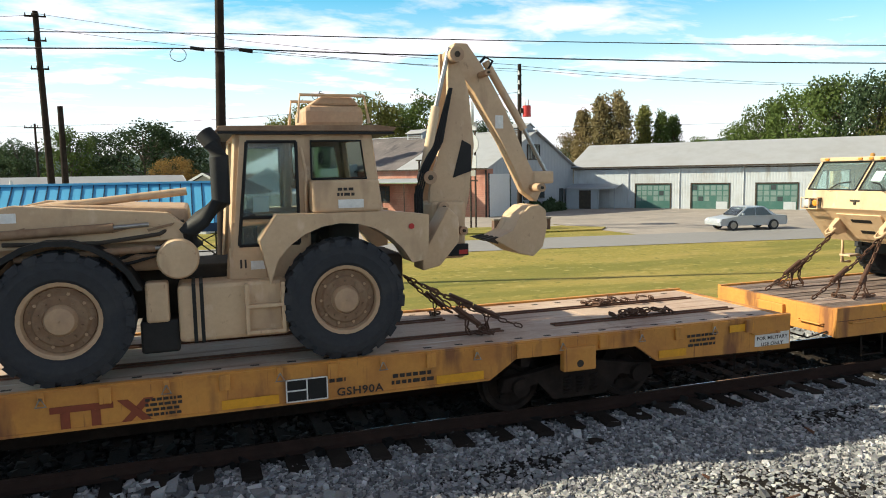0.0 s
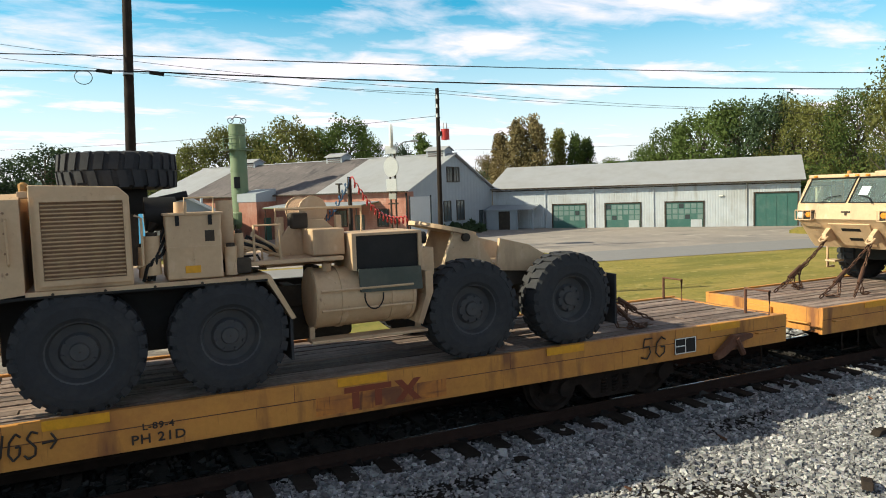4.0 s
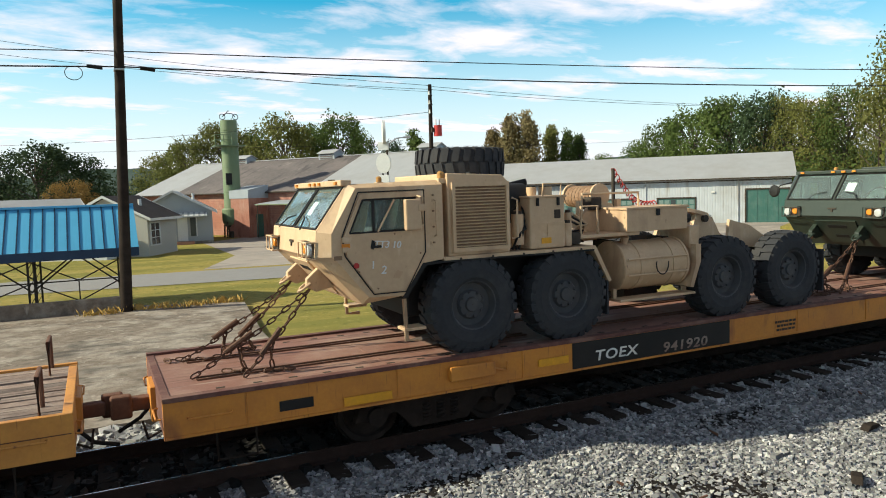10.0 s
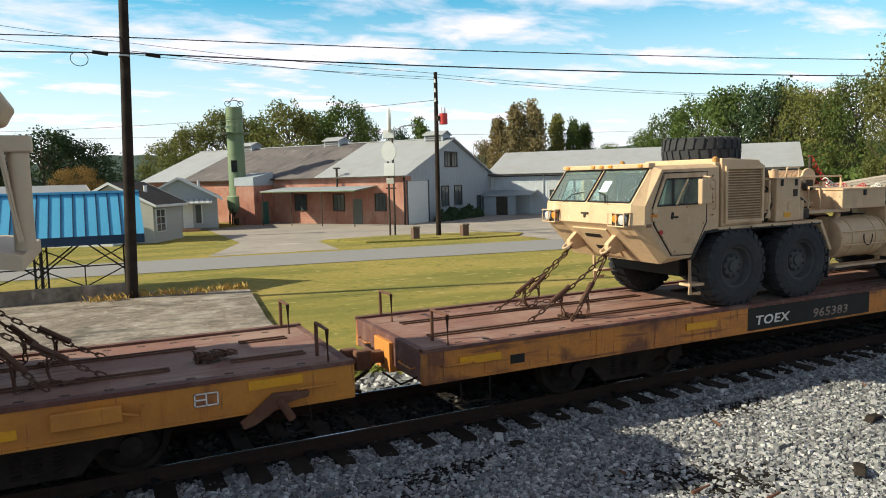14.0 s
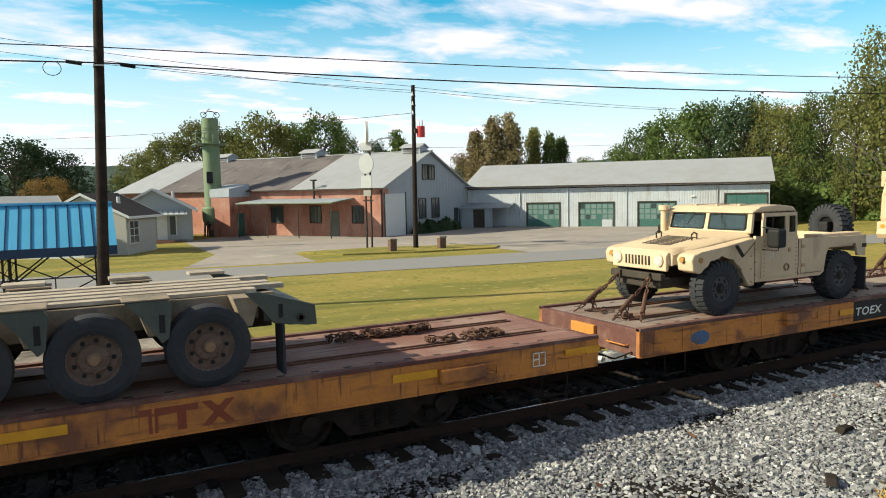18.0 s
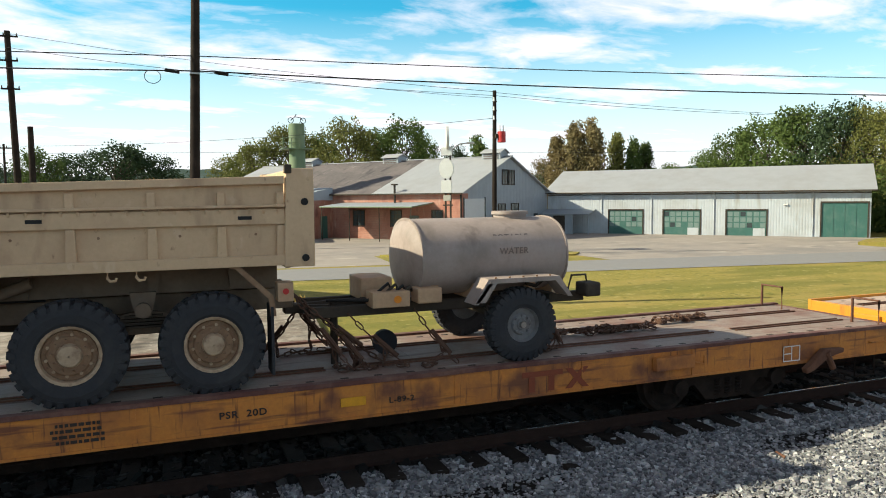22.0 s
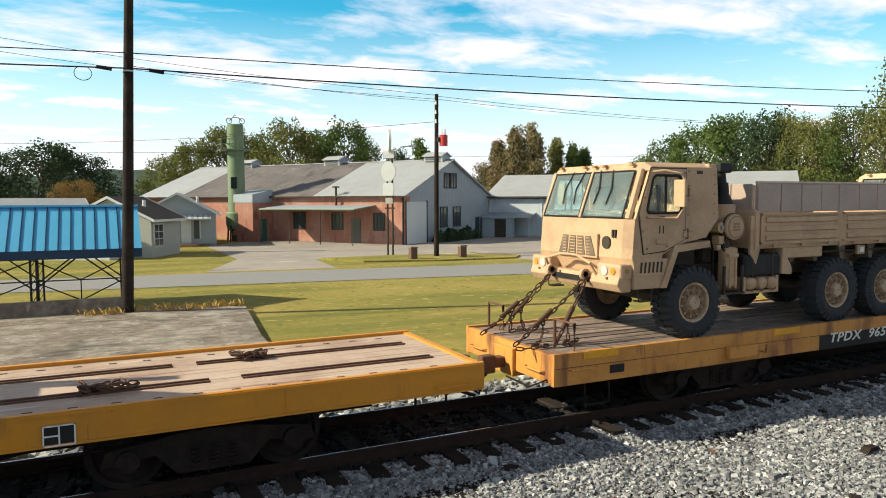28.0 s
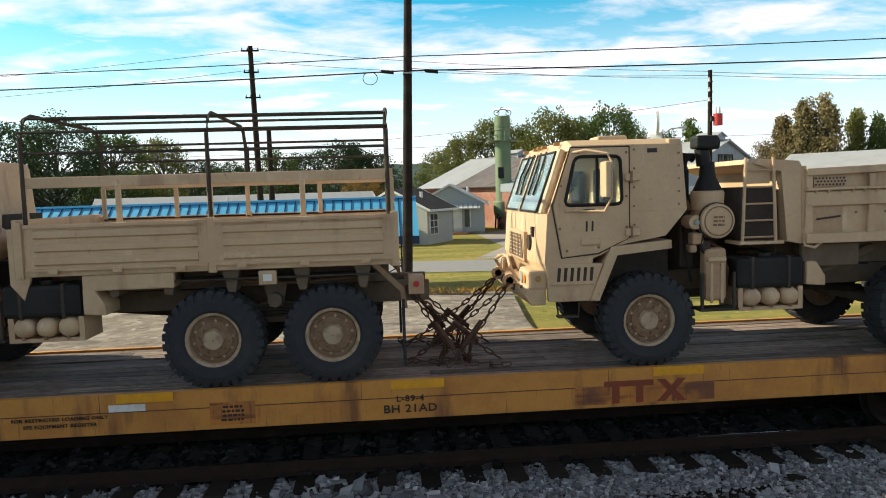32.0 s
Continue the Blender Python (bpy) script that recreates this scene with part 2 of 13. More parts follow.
CAR_FRESH = material("fresh_yellow_car_paint", (0.64, 0.25, 0.012), 0.5, dark=(0.56, 0.21, 0.012), stain=(0.40, 0.18, 0.025), stain_amount=0.4,
                     streak=[((0.25, 0.10, 0.03), 0.64, (3.0, 3.0, 0.7)), ((0.14, 0.06, 0.025), 0.68, (24.0, 24.0, 1.8))], bump=0.05)
RUST = material("brown_rust", (0.13, 0.052, 0.028), 0.85, dark=(0.08, 0.032, 0.02), stain=(0.20, 0.10, 0.055), stain_scale=4, bump=0.3)
CHAIN = material("rusty_chain_steel", (0.105, 0.05, 0.03), 0.7, 0.3, stain=(0.16, 0.08, 0.045), stain_scale=9, bump=0.2)
DECK_STEEL = material("worn_steel_deck", (0.30, 0.24, 0.20), 0.7, dark=(0.22, 0.16, 0.13), stain=(0.20, 0.085, 0.055), stain_scale=0.9, stain_amount=0.85, streak=[((0.12, 0.06, 0.045), 0.56, (0.5, 9.0, 1.0)), ((0.42, 0.36, 0.32), 0.62, (0.9, 5.0, 1.0))], bump=0.15)
DECK_RED = material("red_oxide_deck", (0.24, 0.115, 0.085), 0.75, dark=(0.18, 0.075, 0.055), stain=(0.33, 0.22, 0.17), stain_scale=0.8, stain_amount=0.8, streak=[((0.10, 0.045, 0.035), 0.56, (0.5, 9.0, 1.0)), ((0.40, 0.30, 0.25), 0.62, (0.9, 5.0, 1.0))], bump=0.15)
DECK_PALE = material("dusty_pale_deck", (0.52, 0.39, 0.30), 0.75, dark=(0.42, 0.29, 0.22), stain=(0.27, 0.15, 0.10), stain_scale=0.8, stain_amount=0.6, streak=[((0.22, 0.12, 0.085), 0.55, (0.5, 10.0, 1.0)), ((0.60, 0.52, 0.44), 0.60, (0.8, 6.0, 1.0))], bump=0.15)
PLANK = material("weathered_deck_plank", (0.25, 0.18, 0.145), 0.85, dark=(0.12, 0.075, 0.058), grain=9, amount=0.8, stain=(0.33, 0.26, 0.22), stain_scale=1.5, stain_amount=0.6, streak=[((0.055, 0.036, 0.030), 0.54, (0.7, 26.0, 1.0)), ((0.42, 0.34, 0.29), 0.62, (0.9, 18.0, 1.0))], bump=0.4, bump_scale=30, per_object=0.40)


# ---- mesh tools ----
def part(name, bm, mat, parent=None, label="", smooth=False):
    """Links a bmesh as one mesh object, under a thing or a part where one is given."""
    bmesh.ops.recalc_face_normals(bm, faces=bm.faces)
    me = bpy.data.meshes.new(name)
    bm.to_mesh(me)
    bm.free()
    me.materials.append(mat)
    if smooth:
        for p in me.polygons:
            p.use_smooth = True
        me.set_sharp_from_angle(angle=radians(38))
    ob = new(name, me)
    if parent:
        ob.parent = parent
    if label:
        tagged(ob, label)
    return ob


def share(name, me, parent, m, label=""):
    """One more object on a mesh that is there already."""
    ob = new(name, me)
    ob.parent = parent
    ob.matrix_basis = m
    if label:
        tagged(ob, label)
    return ob


def thing(name, label, category, group="", kind=""):
    return tagged(new(name), label, category, group, kind)


def box(bm, x0, x1, y0, y1, z0, z1, bevel=0.0):
    vs = [bm.verts.new((x, y, z)) for x in (x0, x1) for y in (y0, y1) for z in (z0, z1)]
    fs = [bm.faces.new([vs[i] for i in q]) for q in ((0, 1, 3, 2), (4, 6, 7, 5), (0, 4, 5, 1), (2, 3, 7, 6), (0, 2, 6, 4), (1, 5, 7, 3))]
    if bevel:
        edges = list({e for f in fs for e in f.edges})
        bmesh.ops.bevel(bm, geom=edges, offset=bevel, segments=2, affect="EDGES", profile=0.5)
    return bm


def one_box(x0, x1, y0, y1, z0, z1, bevel=0.0):
    return box(bmesh.new(), x0, x1, y0, y1, z0, z1, bevel)


def prism(bm, outline, y0, y1, axis="y", bevel=0.0):
    """An outline in (x, z) drawn out along y; for axis x, the outline is in (y, z); for z in (x, y)."""
    def at(p, d):
        return {"y": (p[0], d, p[1]), "x": (d, p[0], p[1]), "z": (p[0], p[1], d)}[axis]
    a, b = [bm.verts.new(at(p, y0)) for p in outline], [bm.verts.new(at(p, y1)) for p in outline]
    fs = [bm.faces.new(a), bm.faces.new(b[::-1])]
    for i in range(len(a)):
        j = (i + 1) % len(a)
        fs.append(bm.faces.new((a[i], a[j], b[j], b[i])))
    if bevel:
        edges = list({e for f in fs for e in f.edges})
        bmesh.ops.bevel(bm, geom=edges, offset=bevel, segments=2, affect="EDGES", profile=0.5)
    return bm


def loft(bm, rings, caps=True):
    """Skin over rings of the same number of points."""
    vs = [[bm.verts.new(p) for p in r] for r in rings]
    n = len(vs[0])
    for a, b in zip(vs, vs[1:]):
        for i in range(n):
            bm.faces.new((a[i], a[(i + 1) % n], b[(i + 1) % n], b[i]))
    if caps:
        bm.faces.new(vs[0][::-1])
        bm.faces.new(vs[-1])
    return bm


def ring(p, way, r, n=12, turn=0.0):
    p, way = Vector(p), Vector(way).normalized()
    side = way.cross((0, 0, 1)) if abs(way.z) < 0.95 else way.cross((0, 1, 0))
    side.normalize()
    up = side.cross(way)
    return [p + (side * math.cos(a) + up * math.sin(a)) * r for a in (turn + i * math.tau / n for i in range(n))]


def rod(bm, p, q, r, r2=None, n=10):
    way = Vector(q) - Vector(p)
    return loft(bm, [ring(p, way, r, n), ring(q, way, r if r2 is None else r2, n)])


def pipe(bm, points, r, n=8):
    """A bent tube through the points."""
    ps = [Vector(p) for p in points]
    rings = []
    for i, p in enumerate(ps):
        way = (ps[min(i + 1, len(ps) - 1)] - ps[max(i - 1, 0)])
        rings.append(ring(p, way, r, n))
    return loft(bm, rings)


def lathe(bm, profile, n=24, axis="y", at=(0, 0, 0), caps=True):
    """Turns a profile of (along, radius) round an axis."""
    rings = []
    for d, r in profile:
        row = []
        for i in range(n):
            a = math.tau * i / n
            c, s = math.cos(a) * r, math.sin(a) * r
            p = {"y": (c, d, s), "x": (d, c, s), "z": (c, s, d)}[axis]
            row.append((p[0] + at[0], p[1] + at[1], p[2] + at[2]))
        rings.append(row)
    return loft(bm, rings, caps)


def words(name, text, size, mat, parent, m, label="", shear=0.0, spread=1.0, depth=0.003):
    """Painted letters, as a thin mesh in the built-in face. They face -y at the pose m, centred."""
    cu = bpy.data.curves.new(name, "FONT")
    cu.body, cu.size, cu.align_x, cu.align_y, cu.extrude, cu.shear, cu.space_character = text, size, "CENTER", "CENTER", depth, shear, spread
    cu.resolution_u = 3
    cu.offset = size * 0.015
    tmp = bpy.data.objects.new(name, cu)
    scene.collection.objects.link(tmp)
    me = bpy.data.meshes.new_from_object(tmp)
    bpy.data.objects.remove(tmp)
    bpy.data.curves.remove(cu)
    me.materials.clear()
    me.materials.append(mat)
    ob = new(name, me)
    ob.parent = parent
    ob.matrix_basis = m @ pose(0, 0, 0, 90, 0, 0)
    if label:
        tagged(ob, label)
    return ob


# ---- parts that many vehicles share ----
def bx(name, parent, mat, x0, x1, y0, y1, z0, z1, bevel=0.012, label=""):
    return part(name, one_box(x0, x1, y0, y1, z0, z1, bevel), mat, parent, label)


def side_plate(name, parent, mat, outline, y0, y1, bevel=0.0, label=""):
    return part(name, prism(bmesh.new(), outline, y0, y1, bevel=bevel), mat, parent, label)


def cyl(name, parent, mat, p, q, r, n=20, label="", r2=None):
    return part(name, rod(bmesh.new(), p, q, r, r2, n), mat, parent, label, smooth=True)


def tube_part(name, parent, mat, points, r, label="", n=8):
    return part(name, pipe(bmesh.new(), points, r, n), mat, parent, label, smooth=True)


MESHES = {}


def tyre_mesh(r, w, rim, lugs):
    key = ("tyre", r, w, rim, lugs)
    if key in MESHES:
        return MESHES[key]
    bm = bmesh.new()
    h = w / 2
    profile = [(-h * 0.80, rim - 0.02), (-h * 0.98, rim + 0.03), (-h * 1.04, rim + (r - rim) * 0.45), (-h * 0.97, r - 0.085), (-h * 0.84, r - 0.04), (-h * 0.4, r - 0.026),
               (h * 0.4, r - 0.026), (h * 0.84, r - 0.04), (h * 0.97, r - 0.085), (h * 1.04, rim + (r - rim) * 0.45), (h * 0.98, rim + 0.03), (h * 0.80, rim - 0.02)]
    rings = []
    n = 40
    for d, rr in profile:
        rings.append([(math.cos(math.tau * i / n) * rr, d, math.sin(math.tau * i / n) * rr) for i in range(n)])
    loft(bm, rings, caps=False)
    for i in range(lugs):  # chevron tread blocks, with shoulders over the edge
        for s in (-1, 1):
            a = math.tau * (i + (0.25 if s > 0 else -0.25)) / lugs
            da = math.tau / lugs * 0.30
            pts = []
            for rr in (r - 0.045, r):
                for along, da2 in ((0.04, 0.10), (0.93, -0.10)):
                    for k in (-1, 1):
                        ang = a + k * da + da2 * math.tau / lugs
                        q = rr if along < 0.5 else rr - 0.014
                        pts.append(bm.verts.new((math.cos(ang) * q, s * h * along, math.sin(ang) * q)))
            for f in ((4, 5, 7, 6), (0, 1, 5, 4), (2, 6, 7, 3), (0, 4, 6, 2), (1, 3, 7, 5)):
                bm.faces.new([pts[j] for j in f])
            side = []
            for rr, yy in ((r - 0.016, 0.93), (r - 0.10, 1.035)):
                for k in (-1, 1):
                    side.append(bm.verts.new((math.cos(a + k * da) * rr, s * h * yy, math.sin(a + k * da) * rr)))
            for rr, yy in ((r - 0.016, 0.85), (r - 0.10, 0.96)):
                for k in (-1, 1):
                    side.append(bm.verts.new((math.cos(a + k * da) * rr, s * h * yy, math.sin(a + k * da) * rr)))
            for f in ((0, 1, 3, 2), (0, 2, 6, 4), (1, 5, 7, 3), (0, 4, 5, 1), (2, 3, 7, 6)):
                bm.faces.new([side[j] for j in f])
    bmesh.ops.recalc_face_normals(bm, faces=bm.faces)
    me = bpy.data.meshes.new("tyre")
    bm.to_mesh(me)
    bm.free()
    me.materials.append(RUBBER)
    MESHES[key] = me
    return me


def rim_mesh(r, w, rim, kind, mat):
    key = ("rim", r, w, rim, kind, mat.name)
    if key in MESHES:
        return MESHES[key]
    bm = bmesh.new()
    h = w / 2
    shapes = {
        "deep": [(-h * 0.86, rim), (-h * 0.80, rim * 0.93), (-h * 0.30, rim * 0.84), (-h * 0.28, rim * 0.60), (-h * 0.45, rim * 0.52), (-h * 0.48, rim * 0.30), (-h * 0.62, rim * 0.26), (-h * 0.62, 0.01)],
        "flat": [(-h * 0.90, rim), (-h * 0.86, rim * 0.95), (-h * 0.74, rim * 0.93), (-h * 0.72, rim * 0.42), (-h * 0.40, rim * 0.40), (-h * 0.40, rim * 0.24), (-h * 0.75, rim * 0.22), (-h * 0.75, 0.01)],
        "dish": [(-h * 0.92, rim), (-h * 0.86, rim * 0.90), (-h * 0.55, rim * 0.86), (-h * 0.50, rim * 0.66), (-h * 0.70, rim * 0.58), (-h * 0.72, rim * 0.40), (-h * 1.0, rim * 0.34), (-h * 1.05, 0.01)],
    }
    n = 28
    lathe(bm, shapes[kind], n, caps=False)
    bolts, br = (10, 0.70) if kind == "dish" else (8, 0.48 if kind == "deep" else 0.72)
    base = {"dish": -h * 0.55, "deep": -h * 0.44, "flat": -h * 0.72}[kind]
    for i in range(bolts):
        a = math.tau * i / bolts
        p = (math.cos(a) * rim * br, base, math.sin(a) * rim * br)
        rod(bm, p, (p[0], base - 0.035, p[2]), 0.018, n=6)
    lathe(bm, [(h * 0.6, rim), (h * 0.5, rim * 0.9), (h * 0.2, 0.01)], n, caps=False)
    bmesh.ops.recalc_face_normals(bm, faces=bm.faces)
    me = bpy.data.meshes.new("rim")
    bm.to_mesh(me)
    bm.free()
    me.materials.append(mat)
    for p in me.polygons:
        p.use_smooth = True
    me.set_sharp_from_angle(angle=radians(35))
    MESHES[key] = me
    return me


def disc_mesh(w, rim):
    """Rust-stained bolted ring inside a rim, with its nuts."""
    key = ("disc", w, rim)
    if key in MESHES:
        return MESHES[key]
    bm = bmesh.new()
    h = w / 2
    lathe(bm, [(-h * 0.53, rim * 0.87), (-h * 0.62, rim * 0.84), (-h * 0.62, rim * 0.70), (-h * 0.75, rim * 0.64), (-h * 0.76, rim * 0.42), (-h * 0.6, rim * 0.40)], 28, caps=False)
    for i in range(20):
        a = math.tau * i / 20
        p = (math.cos(a) * rim * 0.77, -h * 0.60, math.sin(a) * rim * 0.77)
        rod(bm, p, (p[0], -h * 0.72, p[2]), 0.013, n=6)
    for i in range(10):
        a = math.tau * (i + 0.5) / 10
        p = (math.cos(a) * rim * 0.53, -h * 0.74, math.sin(a) * rim * 0.53)
        rod(bm, p, (p[0], -h * 0.92, p[2]), 0.017, n=6)
    bmesh.ops.recalc_face_normals(bm, faces=bm.faces)
    me = bpy.data.meshes.new("wheel_disc")
    bm.to_mesh(me)
    bm.free()
    me.materials.append(RUSTY_TAN)
    MESHES[key] = me
    return me


def hub_mesh(w, rim):
    """Dark stepped hub with its cap, and the round openings of a flat wheel."""
    key = ("hub", w, rim)
    if key in MESHES:
        return MESHES[key]
    bm = bmesh.new()
    h = w / 2
    lathe(bm, [(-h * 0.70, rim * 0.44), (-h * 0.82, rim * 0.40), (-h * 0.84, rim * 0.28), (-h * 0.98, rim * 0.24), (-h * 1.0, 0.01)], 18, caps=False)
    for i in range(6):
        a = math.tau * (i + 0.5) / 6
        p = (math.cos(a) * rim * 0.66, -h * 0.71, math.sin(a) * rim * 0.66)
        rod(bm, p, (p[0], -h * 0.735, p[2]), 0.026, n=8)
    bmesh.ops.recalc_face_normals(bm, faces=bm.faces)
    me = bpy.data.meshes.new("hub")
    bm.to_mesh(me)
    bm.free()
    me.materials.append(BLACK)
    MESHES[key] = me
    return me


def wheel(parent, x, side, r, w, rim, kind="deep", mat=None, lugs=26, half=1.22, z=None, roll=0.0):
    """A tyre with its rim under it; side -1 or 1."""
    turn = 0 if side < 0 else 180
    t = share("tyre", tyre_mesh(r, w, rim, lugs), parent, pose(x, side * (half - w / 2), (r - 0.012) if z is None else z, 0, roll, turn))
    rim_ = share("rim", rim_mesh(r, w, rim, kind, mat or BLACK), t, Matrix.Identity(4))
    if kind == "flat":
        share("hub", hub_mesh(w, rim), t, Matrix.Identity(4))
    if kind == "dish":
        share("wheel_disc", disc_mesh(w, rim), t, Matrix.Identity(4))
    return t


def axles(parent, xs, r, w, rim, kind, mat, lugs=26, half=1.22):
    for i, x in enumerate(xs):
        cyl("axle", parent, UNDER, (x, -half + 0.25, r), (x, half - 0.25, r), 0.11, 12)
        for side in (-1, 1):
            wheel(parent, x, side, r, w, rim, kind, mat, lugs, half, roll=37 * i + 11 * side)


def link_template():
    pts = []
    for a in range(8):
        ang = math.tau * a / 8
        pts.append(Vector((math.cos(ang) * 0.045 + (0.022 if math.cos(ang) > 0 else -0.022), math.sin(ang) * 0.026, 0)))
    vs, fs = [], []
    for i in range(8):
        way = pts[(i + 1) % 8] - pts[i - 1]
        side = Vector((0, 0, 1)).cross(way).normalized()
        for k in range(4):
            b = math.tau * (k + 0.5) / 4
            vs.append(pts[i] + (side * math.cos(b) + Vector((0, 0, 1)) * math.sin(b)) * 0.0125)
    for i in range(8):
        for k in range(4):
            j = (i + 1) % 8
            fs.append((i * 4 + k, i * 4 + (k + 1) % 4, j * 4 + (k + 1) % 4, j * 4 + k))
    return np.array([tuple(v) for v in vs]), np.array(fs)


LINK_V, LINK_F = link_template()


def chain_mesh(paths, tensioner=True):
    """Links along polylines, each second one turned, with a turnbuckle on each path's way."""
    vs, fs, count = [], [], 0
    for path in paths:
        ps = [Vector(p) for p in path]
        steps, k = [], 0
        for a, b in zip(ps, ps[1:]):
            n = max(1, int((b - a).length / 0.098))
            for i in range(n):
                steps.append((a.lerp(b, (i + 0.5) / n), (b - a).normalized()))
        for p, way in steps:
            side = way.cross(Vector((0.1, 0.2, 1))).normalized()
            up = side.cross(way)
            if k % 2:
                side, up = up, -side
            m = np.array([tuple(way), tuple(side), tuple(up)])
            vs.append(LINK_V @ m + np.array(tuple(p)))
            fs.append(LINK_F + count)
            count += len(LINK_V)
            k += 1
    me = bpy.data.meshes.new("chain")
    v, f = np.concatenate(vs), np.concatenate(fs)
    me.from_pydata(v.tolist(), [], f.tolist())
    me.materials.append(CHAIN)
    return me


def tie_down(u, pairs, label="rusty tie-down chains with turnbuckles holding a vehicle", slack=0):
    """A set of chains from a vehicle to the deck. pairs: from (x, y, z) to (x, y), along the train and across, heights over the deck."""
    t = rider(thing("tie_down_chains", label, "chains", "tie-down chains"), u, DECK_Z)
    for i, (a, b) in enumerate(pairs):
        b = (*b, 0.03)
        a, b = Vector(a), Vector(b)
        path = [a + (b - a) * s + Vector((0, 0, -0.05 * math.sin(s * math.pi))) for s in (0, 0.25, 0.5, 0.75, 1)]
        ob = share("chain", chain_mesh([path]), t, Matrix.Identity(4))
        mid = a.lerp(b, 0.62)
        way = (b - a).normalized()
        part("turnbuckle", rod(bmesh.new(), mid - way * 0.2, mid + way * 0.2, 0.034, n=8), CHAIN, ob)
        rng = random.Random(int(u * 10) + i)
        # the loose end hangs from the turnbuckle and lies on the deck
        tail = [mid, Vector((mid.x + rng.uniform(-0.05, 0.05), mid.y, mid.z * 0.45)), Vector((mid.x + rng.uniform(-0.1, 0.1), mid.y + rng.uniform(-0.05, 0.05), 0.03))]
        for _ in range(rng.randint(2, 5)):
            last = tail[-1]
            tail.append(Vector((last.x + rng.uniform(-0.28, 0.28), last.y + rng.uniform(-0.16, 0.16), 0.03 + rng.uniform(0, 0.02))))
        tagged(share("loose_end", chain_mesh([tail]), t, Matrix.Identity(4)), kind="stuff")
    return t


def chain_heap(u, y, length, n, seed, label="heap of rusty loose chain lying on the deck"):
    rng = random.Random(seed)
    paths = []
    for _ in range(n):
        x = rng.uniform(-length / 2, length / 2)
        p = [Vector((x, y + rng.uniform(-0.1, 0.1), 0.03 + rng.uniform(0, 0.07)))]
        for _ in range(6):
            p.append(Vector((max(-length / 2, min(length / 2, p[-1].x + rng.uniform(-0.3, 0.3))), y + rng.uniform(-0.16, 0.16), 0.03 + rng.uniform(0, 0.08))))
        paths.append(p)
    ob = new("loose_chain", chain_mesh(paths))
    return rider(tagged(ob, label, "chains", "loose chains"), u, DECK_Z)


def quad_pane(name, parent, corners, lift, lining=SEAT):
    """A window across: four corners in space, lifted along their normal."""
    c = [Vector(p) for p in corners]
    nrm = (c[1] - c[0]).cross(c[3] - c[0]).normalized() * lift
    bm = bmesh.new()
    loft(bm, [[p + nrm * 0.1 for p in c], [p + nrm * 0.5 for p in c]])
    w = part(name, bm, lining, parent)
    bm = bmesh.new()
    mid = sum(c, Vector()) / 4
    inner = [mid + (p - mid) * 0.97 for p in c]
    loft(bm, [[p + nrm * 1.0 for p in inner], [p + nrm * 1.3 for p in inner]])
    part("pane", bm, GLASS, w)
    bm = bmesh.new()
    for a, b in zip(c, c[1:] + c[:1]):
        rod(bm, a + nrm * 0.8, b + nrm * 0.8, 0.016, n=6)
    part("window_seal", bm, BLACK, w)
    return w


def scrawl(parent, x, z, w, h, n, seed, y, mat, label="painted scrawl"):
    """Unreadable writing: short bars of its size."""
    rng = random.Random(seed)
    bm = bmesh.new()
    rows = max(1, n)
    for r in range(rows):
        zz = z + h / 2 - h * (r + 0.5) / rows
        xx = x - w / 2 * rng.uniform(0.8, 1.0)
        while xx < x + w / 2 * 0.9:
            l = rng.uniform(0.4, 1.3) * h / rows
            box(bm, xx, min(xx + l, x + w / 2), y - 0.002, y + 0.002, zz - h / rows * 0.28, zz + h / rows * 0.28)
            xx += l + h / rows * 0.25
    return tagged(part("stencil_marking", bm, mat, parent, label), kind="stuff")


# ---- ground, road and yard ----
GROUND = -0.60
GRASS = material("mown_grass", (0.315, 0.250, 0.066), 0.9, dark=(0.19, 0.185, 0.045), grain=5, amount=0.85, stain=(0.36, 0.27, 0.085), stain_scale=0.22, stain_amount=0.8, streak=[((0.175, 0.170, 0.042), 0.48, (0.10, 0.45, 1.0)), ((0.42, 0.34, 0.13), 0.60, (2.2, 3.0, 1.0)), ((0.11, 0.125, 0.032), 0.60, (3.1, 2.3, 1.0))], bump=0.8, bump_scale=30, spec=0.1)
ASPHALT = material("pale_worn_asphalt", (0.243, 0.236, 0.232), 0.9, dark=(0.198, 0.19, 0.186), grain=2.5, stain=(0.236, 0.228, 0.217), stain_scale=0.3, bump=0.2)
LOT = material("dusty_parking_lot", (0.34, 0.295, 0.255), 0.9, dark=(0.26, 0.225, 0.195), grain=1.2, stain=(0.22, 0.20, 0.185), stain_scale=0.18, stain_amount=0.8, streak=[((0.17, 0.155, 0.145), 0.60, (0.25, 0.7, 1.0)), ((0.44, 0.38, 0.32), 0.60, (0.5, 0.9, 1.0))], bump=0.2)
TARMAC = material("dark_tarmac", (0.075, 0.075, 0.078), 0.9, dark=(0.05, 0.05, 0.052), grain=6, stain=(0.10, 0.10, 0.10), stain_scale=0.5, bump=0.2)
DIRT = material("bare_dirt_slab", (0.23, 0.185, 0.145), 0.95, dark=(0.119, 0.0935, 0.0723), grain=4, amount=0.9, stain=(0.36, 0.32, 0.27), stain_scale=1.1, stain_amount=0.95, streak=[((0.055, 0.045, 0.037), 0.57, (0.5, 1.1, 1.0)), ((0.07, 0.06, 0.045), 0.60, (2.6, 4.2, 1.0)), ((0.46, 0.41, 0.35), 0.62, (3.5, 2.4, 1.0))], bump=0.8, bump_scale=14)
